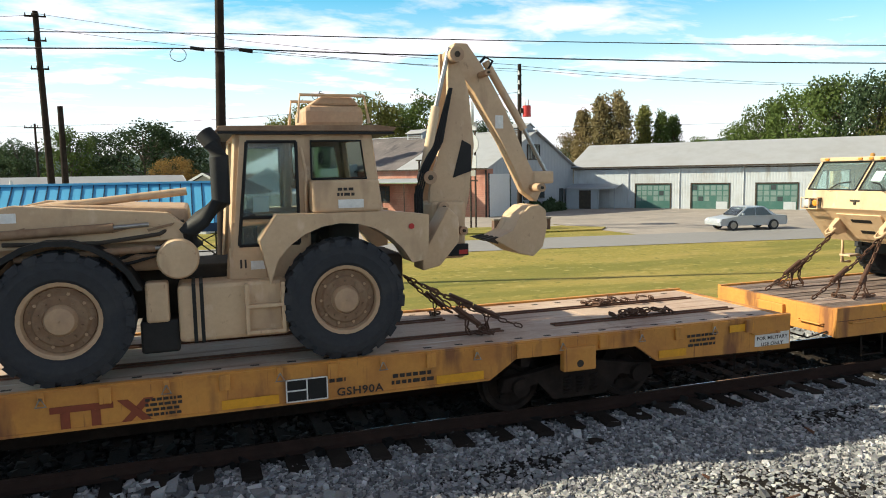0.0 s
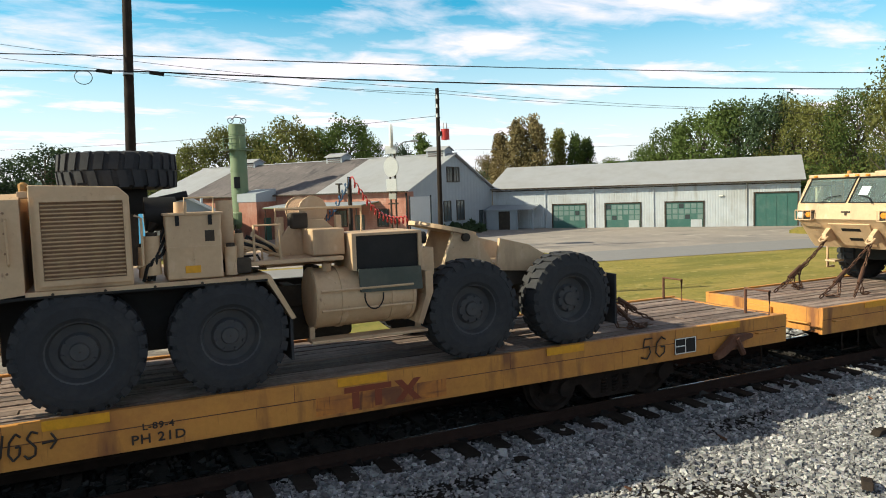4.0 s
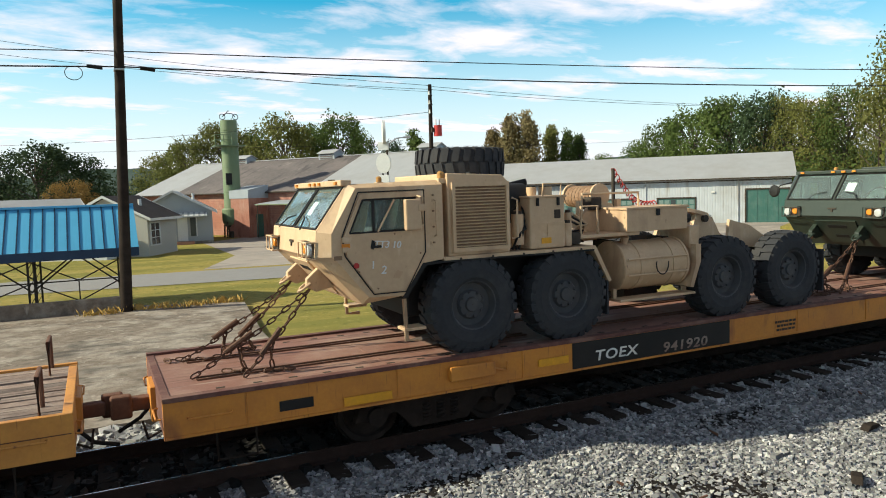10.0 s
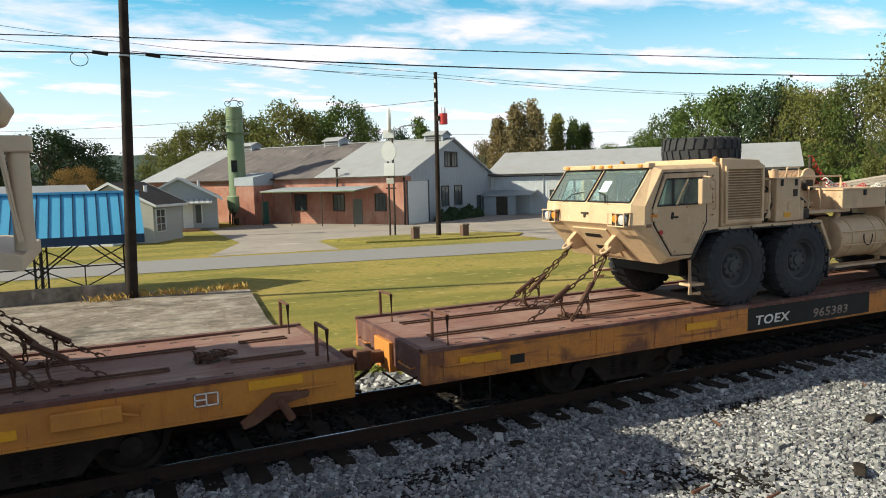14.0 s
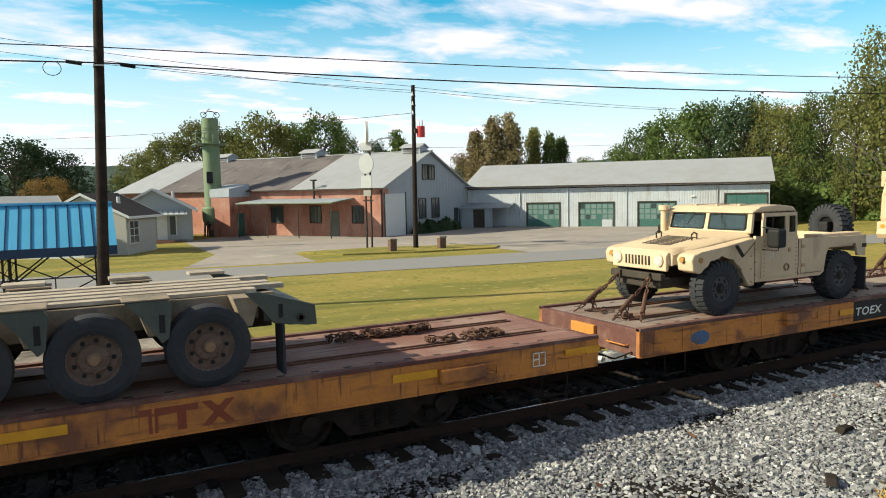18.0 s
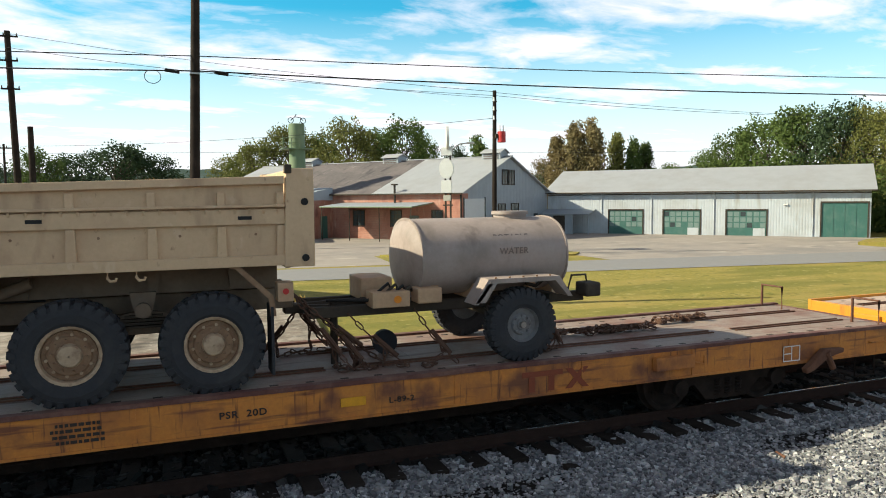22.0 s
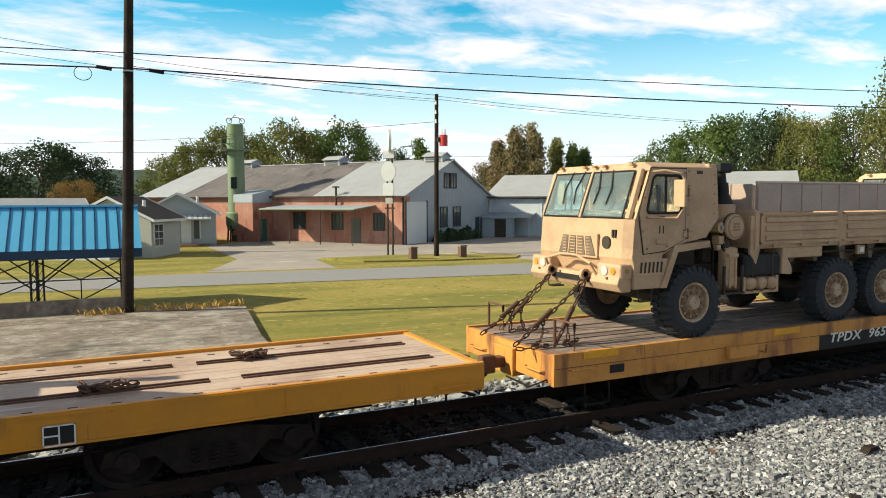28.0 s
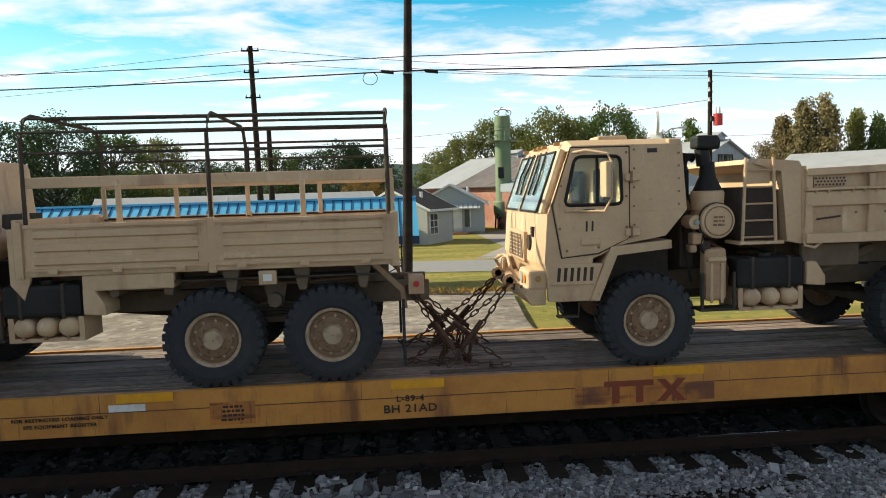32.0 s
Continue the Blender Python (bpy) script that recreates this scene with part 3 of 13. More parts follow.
# bed colour is near black, with the under-train shade put into it
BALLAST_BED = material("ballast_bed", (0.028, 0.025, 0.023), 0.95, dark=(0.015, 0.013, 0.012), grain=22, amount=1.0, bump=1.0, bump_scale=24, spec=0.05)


def sheet(name, outline, z, mat, label, category="ground", z0=None):
    ob = part(name, prism(bmesh.new(), outline, z if z0 is None else z0, z + 0.0, axis="z"), mat) if z0 is not None else None
    if ob is None:
        bm = bmesh.new()
        bm.faces.new([bm.verts.new((x, y, z)) for x, y in outline])
        ob = part(name, bm, mat)
        if ob.data.polygons[0].normal.z < 0:
            ob.data.flip_normals()
    return tagged(ob, label, category, kind="structure")


sheet("ground", [(-2500, -2500), (2500, -2500), (2500, 2500), (-2500, 2500)], GROUND, GRASS, "dry yellow-green mown grass beside the railway line")
ROAD_NEAR = lambda x: 33.7 - 0.155 * x
ROAD_FAR = lambda x: 39.2 - 0.150 * x
sheet("road", [(-90, ROAD_NEAR(-90)), (150, ROAD_NEAR(150)), (150, ROAD_FAR(150)), (-90, ROAD_FAR(-90))], GROUND + 0.02, ASPHALT, "pale worn two-lane asphalt road along the grass", "road")
sheet("parking_lot", [(24.5, 35.0), (46.5, 31.6), (47.2, 37.3), (50.6, 39.3), (60, 40), (56.2, 43.4), (38, 64), (34, 63), (24, 56)], GROUND + 0.012, LOT, "dusty grey parking lot before the metal shed", "parking lot")
sheet("driveway", [(5.0, 39.2), (12.0, 38.4), (12.5, 44.8), (24.0, 43.0), (24.5, 56), (15, 70), (8, 62), (8.0, 47.0)], GROUND + 0.008, LOT, "bare gravel yard before the brick building", "driveway")
# unseen tarmac, added to keep yellow ground bounce off the shaded sides
sheet("near_lot", [(-150, -90), (250, -90), (250, 2.7), (-150, 2.7)], GROUND + 0.02, TARMAC, "unseen dark tarmac added on the near side to cut yellow bounce light", "parking lot")
sheet("loading_slab", [(-40, 12.6), (3.6, 12.6), (3.9, 19.4), (4.5, 25.0), (-1, 27.6), (-40, 27.6)], GROUND + 0.16, DIRT, "cracked dirt-covered concrete slab beside the line", "slab", z0=GROUND - 0.2)

# unseen wall, added behind the camera to block low sky and deepen the shade
SKY_BLOCKER = material("sky_blocker_brick", (0.17, 0.085, 0.065), 0.9, dark=(0.12, 0.055, 0.045), grain=5, stain=(0.20, 0.13, 0.10), stain_scale=0.5, bump=0.3, bump_scale=14)
tagged(part("wall_south", one_box(-150, 250, -9.4, -9.0, GROUND, 3.6), SKY_BLOCKER), "unseen dark brick wall added behind the camera to block low sky", "wall", kind="structure")

# ---- track ----
TIE = material("creosoted_tie", (0.032, 0.025, 0.021), 0.95, spec=0.1, dark=(0.02, 0.016, 0.014), grain=12, stain=(0.055, 0.045, 0.037), stain_scale=3, bump=0.5, bump_scale=30, per_object=0.3)
RAIL = material("rusty_rail", (0.042, 0.026, 0.021), 0.9, 0.0, spec=0.1, stain=(0.07, 0.04, 0.03), stain_scale=5, bump=0.15)
RAIL_TOP = material("polished_rail_head", (0.55, 0.55, 0.56), 0.22, 1.0, stain=(0.35, 0.33, 0.32), stain_scale=3, bump=0.0)
STONE = material("ballast_stone", (0.247, 0.247, 0.251), 0.9, dark=(0.143, 0.143, 0.15), grain=14, amount=0.7, stain=(0.315, 0.3, 0.277), stain_scale=5, stain_amount=0.5, bump=0.3, bump_scale=90)

# the bed below the stones carries the train's shade in its colour
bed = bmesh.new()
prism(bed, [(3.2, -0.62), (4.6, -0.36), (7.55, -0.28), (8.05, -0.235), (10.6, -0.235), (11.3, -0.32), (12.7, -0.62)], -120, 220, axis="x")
tagged(part("ballast_bed", bed, BALLAST_BED), "crushed-stone ballast bed, blackened for the shade under the train", "ballast", kind="structure")
edge = bmesh.new()
prism(edge, [(3.18, -0.605), (4.35, -0.392), (4.35, -0.43), (3.2, -0.63)], -120, 220, axis="x")
tagged(part("ballast_edge", edge, STONE), "fine grey gravel at the foot of the ballast", "ballast", kind="structure")
track = tagged(new("railway_track"), "rusty railway track on dark wooden ties", "railway track", kind="structure")
RAIL_SHAPE = [(-0.075, -0.17), (0.075, -0.17), (0.075, -0.158), (0.012, -0.14), (0.012, -0.045), (0.036, -0.035), (0.036, -0.006), (0.03, 0.0), (-0.03, 0.0), (-0.036, -0.006), (-0.036, -0.035), (-0.012, -0.045), (-0.012, -0.14), (-0.075, -0.158)]
for side in (-1, 1):
    yc = TRACK_Y + side * 0.754
    rail = part("rail", prism(bmesh.new(), [(yc + a, b) for a, b in RAIL_SHAPE], -120, 220, axis="x"), RAIL, track, "rust-brown steel rail")
    part("rail_head", one_box(-120, 220, yc - 0.006, yc + 0.012, -0.01, 0.002), RAIL_TOP, rail, "polished rail head")


# ---- ballast stones and ties ----
def stone_field(name, spots, mat, label, seed):
    """Thousands of broken stones in one mesh: each a dented, turned cube. spots: rows of x, y, z, size."""
    rng = np.random.default_rng(seed)
    cube = np.array([(x, y, z) for x in (-1, 1) for y in (-1, 1) for z in (-1, 1)], float) * 0.5
    quads = np.array([(0, 1, 3, 2), (4, 6, 7, 5), (0, 4, 5, 1), (2, 3, 7, 6), (0, 2, 6, 4), (1, 5, 7, 3)])
    n = len(spots)
    v = cube[None] * rng.uniform(0.55, 1.25, (n, 8, 1)) * rng.uniform(0.7, 1.25, (n, 1, 3)) * spots[:, 3][:, None, None]
    a, b = rng.uniform(0, math.tau, n), rng.uniform(-0.6, 0.6, n)
    ca, sa, cb, sb = np.cos(a), np.sin(a), np.cos(b), np.sin(b)
    x, y, z = v[..., 0], v[..., 1], v[..., 2]
    y, z = y * cb[:, None] - z * sb[:, None], y * sb[:, None] + z * cb[:, None]
    x, y = x * ca[:, None] - y * sa[:, None], x * sa[:, None] + y * ca[:, None]
    pts = np.stack([x, y, z], -1) + spots[:, None, :3]
    faces = quads[None] + (np.arange(n) * 8)[:, None, None]
    me = bpy.data.meshes.new(name)
    me.vertices.add(n * 8)
    me.vertices.foreach_set("co", pts.ravel())
    me.loops.add(n * 24)
    me.loops.foreach_set("vertex_index", faces.ravel())
    me.polygons.add(n * 6)
    me.polygons.foreach_set("loop_start", np.arange(0, n * 24, 4))
    me.update(calc_edges=True)
    me.validate()
    me.shade_flat()
    me.materials.append(mat)
    return tagged(new(name, me), label, "gravel", kind="stuff")


def bed_height(y):
    return np.interp(y, [3.2, 4.6, 7.55, 8.05, 10.6, 11.3, 12.7], [-0.62, -0.36, -0.28, -0.235, -0.235, -0.32, -0.62])


def ballast(x0, x1, y0, y1, step, size, seed):
    rng = np.random.default_rng(seed)
    gx, gy = np.meshgrid(np.arange(x0, x1, step), np.arange(y0, y1, step))
    x, y = gx.ravel() + rng.uniform(-0.5, 0.5, gx.size) * step, gy.ravel() + rng.uniform(-0.5, 0.5, gx.size) * step
    s = size * rng.lognormal(0, 0.28, x.size)
    z = bed_height(y) + rng.uniform(-0.3, 0.45, x.size) * s
    lumps = 0.03 * np.sin(x * 1.3 + 0.7 * np.sin(y * 2.1)) * np.sin(y * 1.7 + 1.1)
    return np.stack([x, y, z + lumps * (y < 7.6), s], -1)


def island_stone(name, c0, c1, c2, c3):
    """Stone that differs from piece to piece."""
    m = bpy.data.materials.new(name)
    m.use_nodes = True
    n, l = m.node_tree.nodes, m.node_tree.links
    b = n["Principled BSDF"]
    b.inputs["Roughness"].default_value = 0.9
    b.inputs["Specular IOR Level"].default_value = 0.15
    geo = n.new("ShaderNodeNewGeometry")
    r = n.new("ShaderNodeValToRGB")
    els = r.color_ramp.elements
    els[0].color, els[1].color = (*c0, 1), (*c3, 1)
    e = els.new(0.5)
    e.color = (*c1, 1)
    e = els.new(0.85)
    e.color = (*c2, 1)
    l.new(geo.outputs["Random Per Island"], r.inputs[0])
    t = n.new("ShaderNodeTexNoise")
    t.inputs["Scale"].default_value, t.inputs["Detail"].default_value = 45.0, 4.0
    tc = n.new("ShaderNodeTexCoord")
    l.new(tc.outputs["Object"], t.inputs["Vector"])
    x = n.new("ShaderNodeMix")
    x.data_type, x.blend_type = "RGBA", "MULTIPLY"
    x.inputs[0].default_value = 0.55
    l.new(r.outputs[0], x.inputs[6])
    l.new(t.outputs["Color"], x.inputs[7])
    gain = n.new("ShaderNodeHueSaturation")
    gain.inputs["Saturation"].default_value, gain.inputs["Value"].default_value = 0.6, 1.25
    l.new(x.outputs[2], gain.inputs["Color"])
    l.new(gain.outputs[0], b.inputs["Base Color"])
    return m


PEBBLE = island_stone("broken_stone", (0.10, 0.103, 0.113), (0.28, 0.285, 0.30), (0.40, 0.395, 0.385), (0.62, 0.62, 0.62))
# grimy stone, its colours also lowered for the shade under the train
SHADED_GRIMY_PEBBLE = island_stone("shaded_grimy_stone", (0.010, 0.009, 0.008), (0.025, 0.022, 0.020), (0.04, 0.035, 0.031), (0.10, 0.092, 0.085))
dense = ballast(-1, 13, 4.2, 8.50, 0.031, 0.036, 1)
sparse = ballast(-1, 8, 3.4, 8.50, 0.085, 0.09, 11)
dense, sparse = dense[dense[:, 1] + 0.5 * dense[:, 0] > 8.0], sparse[sparse[:, 1] + 0.5 * sparse[:, 0] < 8.0]
stone_field("ballast_stones", np.concatenate([dense, sparse, ballast(13, 26, 4.6, 8.50, 0.046, 0.052, 2), ballast(-9, -1, 7.0, 8.50, 0.038, 0.044, 7)]), PEBBLE, "grey broken ballast stones beside the track", 5)
stone_field("track_stones", ballast(-9, 34, 8.47, 10.35, 0.070, 0.070, 3), SHADED_GRIMY_PEBBLE, "grimy stones between the rails, darkened for the train's shade", 6)
stone_field("far_stones", np.concatenate([ballast(-10, 40, 10.3, 12.6, 0.115, 0.105, 4), ballast(26, 60, 5.0, 8.50, 0.13, 0.13, 6)]), PEBBLE, "pale ballast stones behind the track", 8)
twigs = bmesh.new()
rng_ = random.Random(3)
for k in range(9):
    x, y = rng_.uniform(2, 16), rng_.uniform(5.0, 7.4)
    rod(twigs, (x, y, -0.26), (x + rng_.uniform(-0.25, 0.25), y + rng_.uniform(-0.15, 0.15), -0.22), 0.022, 0.012, 6)
tagged(part("wood_scraps", twigs, RUST), "dark wood scraps lying on the ballast", "debris", kind="stuff")
tie_me = None
for k in range(120):
    x = -12 + k * 0.52
    dx = math.sin(k * 12.9898) * 0.05
    if tie_me is None:
        tie_ob = part("tie", one_box(-0.115, 0.115, -1.30, 1.30, -0.14, 0.0, 0.012), TIE, track)
        tie_me = tie_ob.data
        tie_ob.matrix_basis = pose(x, TRACK_Y - 0.02, -0.168)
    else:
        share("tie", tie_me, track, pose(x + dx, TRACK_Y + 0.03 * math.sin(k * 78.2), -0.168 + 0.008 * math.sin(k * 3.7), 0, 0, 1.2 * math.sin(k * 5.1)))

# ---- brick building with a metal gable ----
BRICK = material("old_red_brick", (0.37, 0.155, 0.105), 0.85, dark=(0.27, 0.10, 0.07), grain=6, stain=(0.43, 0.25, 0.19), stain_scale=0.5, stain_amount=0.7, streak=[((0.20, 0.075, 0.055), 0.57, (0.9, 0.9, 0.5)), ((0.46, 0.30, 0.24), 0.62, (1.6, 1.6, 0.4))], bump=0.3, bump_scale=20, per_object=0.12)
MORTAR = material("pale_mortar", (0.30, 0.16, 0.12), 0.95)
GREY_SIDING = material("grey_metal_siding", (0.32, 0.355, 0.385), 0.6, dark=(0.27, 0.30, 0.33), grain=1.5, stain=(0.25, 0.275, 0.30), stain_scale=0.35, bump=0.05)
WHITE_SIDING = material("weathered_white_siding", (0.45, 0.485, 0.51), 0.65, dark=(0.39, 0.425, 0.455), grain=1.2, stain=(0.35, 0.35, 0.335), stain_scale=0.3, stain_amount=0.6, streak=[((0.30, 0.285, 0.255), 0.60, (1.11, 1.11, 0.148)), ((0.26, 0.22, 0.19), 0.66, (3.0, 3.0, 0.3))], bump=0.05)
ROOF_METAL = material("galvanised_roof", (0.39, 0.402, 0.413), 0.5, 0.15, dark=(0.335, 0.343, 0.355), grain=1.0, stain=(0.312, 0.296, 0.281), stain_scale=0.25, bump=0.05)
ROOF_DARK = material("dark_shingle_roof", (0.125, 0.108, 0.108), 0.9, dark=(0.07, 0.06, 0.06), grain=3, stain=(0.19, 0.16, 0.155), stain_scale=0.3, stain_amount=0.6, streak=[((0.055, 0.05, 0.052), 0.56, (0.3, 1.2, 1.0)), ((0.24, 0.21, 0.20), 0.62, (0.5, 0.9, 1.0))], bump=0.3, bump_scale=12)
DOOR_GREEN = material("green_garage_paint", (0.035, 0.125, 0.105), 0.6, dark=(0.03, 0.10, 0.085), stain=(0.10, 0.17, 0.15), stain_scale=1.2)
DOOR_WHITE = material("white_shutter", (0.63, 0.639, 0.63), 0.6, stain=(0.522, 0.522, 0.513), stain_scale=0.8)
BLUE_ROOF = material("sky_blue_roof_metal", (0.085, 0.42, 0.68), 0.45, 0.1, dark=(0.07, 0.36, 0.60), grain=2, stain=(0.13, 0.48, 0.78), stain_scale=0.5, bump=0.03)
POLE_WOOD = material("weathered_pole_wood", (0.0275, 0.02, 0.0165), 0.9, spec=0.1, dark=(0.016, 0.0125, 0.0105), grain=10, stain=(0.065, 0.05, 0.04), stain_scale=2, bump=0.4, bump_scale=20)
TOWER_GREEN = material("green_tank_paint", (0.14, 0.20, 0.105), 0.6, dark=(0.11, 0.165, 0.09), grain=2, stain=(0.22, 0.25, 0.135), stain_scale=0.5, bump=0.05)
PANE = material("dim_window_pane", (0.045, 0.06, 0.065), 0.15, spec=0.8, bump=0.0)
HOUSE_PAINT = material("beige_house_siding", (0.425, 0.408, 0.357), 0.7, stain=(0.357, 0.348, 0.315), stain_scale=0.5)
HOUSE_ROOF = material("near_black_shingles", (0.055, 0.046, 0.043), 0.9, spec=0.2, dark=(0.04, 0.033, 0.031), grain=4, stain=(0.085, 0.072, 0.066), stain_scale=0.8)
HOUSE_GREY = material("grey_house_siding", (0.323, 0.348, 0.357), 0.7, stain=(0.272, 0.297, 0.306), stain_scale=0.5)


def ribbed(bm, a, b, z0, z1, pitch, depth, out):
    """Corrugated sheet from a to b (x, y), its ribs standing out along out; top may slope (z1 a pair)."""
    a, b, o = Vector((*a, 0)), Vector((*b, 0)), Vector((*out, 0))
    n = max(1, int((b - a).length / pitch))
    za, zb = z1 if isinstance(z1, tuple) else (z1, z1)
    lows, highs = [], []
    for i in range(n + 1):
        for k, d in ((0.0, 0), (0.30, 0), (0.42, depth), (0.88, depth)):
            s = (i + k) / n
            if s > 1:
                break
            p = a.lerp(b, s) + o * d
            lows.append(bm.verts.new((p.x, p.y, z0)))
            highs.append(bm.verts.new((p.x, p.y, za + (zb - za) * s)))
    for i in range(len(lows) - 1):
        bm.faces.new((lows[i], lows[i + 1], highs[i + 1], highs[i]))


def window_unit(parent, name, x, y0, y1, z0, z1, cols, rows_, frame_mat, axis="y"):
    """A window in a wall at x (looking to -x): frame, bars, and each pane."""
    def pb(bm, d0, d1, a, b, c, d):
        return box(bm, d0, d1, a, b, c, d) if axis == "y" else box(bm, a, b, d0, d1, c, d)
    bm = bmesh.new()
    t = 0.07
    for q in ((y0 - t, y1 + t, z1, z1 + t), (y0 - t, y1 + t, z0 - t, z0), (y0 - t, y0, z0, z1), (y1, y1 + t, z0, z1)):
        pb(bm, x - 0.07, x + 0.02, *q)
    for c in range(1, cols):
        y = y0 + (y1 - y0) * c / cols
        pb(bm, x - 0.045, x - 0.002, y - 0.02, y + 0.02, z0, z1)
    for r in range(1, rows_):
        z = z0 + (z1 - z0) * r / rows_
        pb(bm, x - 0.042, x - 0.004, y0, y1, z - 0.02, z + 0.02)
    w = part(name, bm, frame_mat, parent)
    for c in range(cols):
        for r in range(rows_):
            bm = bmesh.new()
            pb(bm, x - 0.022, x - 0.012, y0 + (y1 - y0) * c / cols + 0.02, y0 + (y1 - y0) * (c + 1) / cols - 0.02, z0 + (z1 - z0) * r / rows_ + 0.02, z0 + (z1 - z0) * (r + 1) / rows_ - 0.02)
            part("pane", bm, PANE, w)
    return w


def brick_building():
    t = tagged(new("brick_building"), "old red brick building with a grey gable and patched roof", "building")
    t.matrix_basis = pose(23.26, 55.41, 0, 0, 0, 35)
    g = GROUND
    # front brick wall in courses, each course a strip; the bricks themselves only show as grain from here
    wall = part("front_wall", one_box(0.0, 0.3, 0.0, 33.0, g, 3.58, 0.0), MORTAR, t)
    bm = bmesh.new()
    for k in range(26):
        z = g + 0.02 + k * 0.16
        box(bm, -0.012, 0.0, 0.0, 33.0, z, z + 0.14)
    tagged(part("brick", bm, BRICK, wall), kind="stuff")
    bx("corner_pier", t, BRICK, -0.02, 0.9, -0.05, 0.0, g, 3.5, 0.0)
    gable = bmesh.new()
    ribbed(gable, (0.0, 0.0), (8.3, 0.0), g, (3.62, 6.85), 0.6, 0.012, (0, -1))
    ribbed(gable, (8.3, 0.0), (16.6, 0.0), g, (6.85, 3.62), 0.6, 0.012, (0, -1))
    part("gable_wall", gable, GREY_SIDING, t)
    part("gable_lining", prism(bmesh.new(), [(0.3, g), (16.4, g), (16.4, 3.6), (8.3, 6.75), (0.3, 3.6)], 0.03, 0.2), GREY_SIDING, t)
    bx("back_wall", t, GREY_SIDING, 16.4, 16.6, 0.2, 33, g, 3.6, 0.0)
    bx("far_wall", t, GREY_SIDING, 0.3, 16.4, 32.8, 33, g, 3.6, 0.0)
    for name, y0, y1, mat in (("roof_bay", -0.35, 9.5, ROOF_METAL), ("roof_bay", 9.5, 27.0, ROOF_DARK), ("roof_bay", 27.0, 33.3, ROOF_METAL)):
        for s in (0, 1):
            xe, xr = (-0.45, 8.3) if s == 0 else (17.05, 8.3)
            r = part(name, prism(bmesh.new(), [(xe, 3.45), (xr, 6.90), (xr, 7.0), (xe, 3.56)], y0, y1), mat, t)
            if mat is ROOF_METAL:
                for k in range(int((y1 - y0) / 0.75)):
                    y = y0 + 0.3 + k * 0.75
                    part("roof_seam", prism(bmesh.new(), [(xe, 3.56), (xr, 7.0), (xr, 7.006), (xe, 3.566)], y, y + 0.04), mat, r)
    bx("ridge_cap", t, ROOF_METAL, 8.1, 8.5, -0.35, 33.3, 6.98, 7.05, 0.0)
    bx("eave_board", t, UNDER, -0.5, -0.44, -0.35, 33.3, 3.46, 3.56, 0.0)
    for y in (1.5, 13.5, 25.5):
        c = part("cupola", prism(bmesh.new(), [(7.55, 6.4), (9.05, 6.4), (9.05, 7.35), (8.3, 7.62), (7.55, 7.35)], y - 1.0, y + 1.0), GREY_SIDING, t)
        part("cupola_roof", prism(bmesh.new(), [(7.35, 7.28), (8.3, 7.66), (9.25, 7.28), (9.25, 7.34), (8.3, 7.73), (7.35, 7.34)], y - 1.12, y + 1.12), ROOF_METAL, c)
        for k in range(3):
            part("louvre", one_box(7.51, 7.55, y - 0.8, y + 0.8, 6.75 + k * 0.2, 6.87 + k * 0.2), ROOF_DARK, c)
    sh = part("shutter_door", one_box(0.25, 3.65, -0.06, -0.03, g, 3.05), DOOR_WHITE, t)
    for k in range(16):
        part("slat", one_box(0.27, 3.63, -0.075, -0.06, g + 0.02 + k * 0.228, g + 0.21 + k * 0.228), DOOR_WHITE, sh)
    for x in (0.12, 3.68):
        bx("door_jamb", t, PANE, x, x + 0.14, -0.1, -0.02, g, 3.15, 0.0)
    for x0, x1, z0, z1, rr in ((6.95, 7.95, 4.35, 5.65, 2), (8.25, 9.25, 4.35, 5.65, 2), (6.2, 7.45, 0.72, 2.5, 3), (8.7, 10.1, 0.72, 2.5, 3)):
        window_unit(t, "window", -0.02, x0, x1, z0, z1, 2, rr, UNDER, "x")
    bx("side_door", t, PANE, 13.4, 14.3, -0.05, -0.02, g, 1.48, 0.0)
    for y0, y1 in ((10.75, 12.05), (6.45, 7.6), (2.0, 3.05)):
        window_unit(t, "window", -0.012, y0, y1, 0.62, 2.02, 3, 4, UNDER)
    bx("front_door", t, PANE, -0.05, -0.013, 4.5, 5.5, g, 1.6, 0.0)
    aw = part("awning", prism(bmesh.new(), [(-3.2, 2.36), (-0.02, 2.66), (-0.02, 2.74), (-3.2, 2.44)], 2.9, 13.4), TOWER_GREEN, t, "pale green metal awning")
    part("awning_top", prism(bmesh.new(), [(-3.2, 2.445), (-0.02, 2.745), (-0.02, 2.765), (-3.2, 2.465)], 2.9, 13.4), GREY_SIDING, aw)
    for y in (3.1, 6.5, 9.9, 13.2):
        cyl("awning_post", t, UNDER, (-3.1, y, g), (-3.1, y, 2.38), 0.04, 8)
    blk = bx("side_block", t, BRICK, -2.6, -0.02, 14.7, 17.2, g, 3.0, 0.0)
    part("block_top", prism(bmesh.new(), [(-2.65, 3.0), (-0.02, 3.0), (-0.02, 4.2), (-2.65, 3.75)], 14.65, 17.25), GREY_SIDING, blk)
    part("block_door", one_box(-1.7, -0.8, 14.66, 14.70, g, 1.5), DOOR_GREEN, blk)
    cyl("flue", t, UNDER, (-0.35, 6.9, 2.7), (-0.35, 6.9, 4.4), 0.10, 10)
    bx("flue_cap", t, UNDER, -0.6, -0.1, 6.7, 7.1, 4.3, 4.42, 0.0)
    bx("downpipe", t, BLACK, -0.12, -0.02, 0.02, 0.12, g, 3.4, 0.0)
    return t


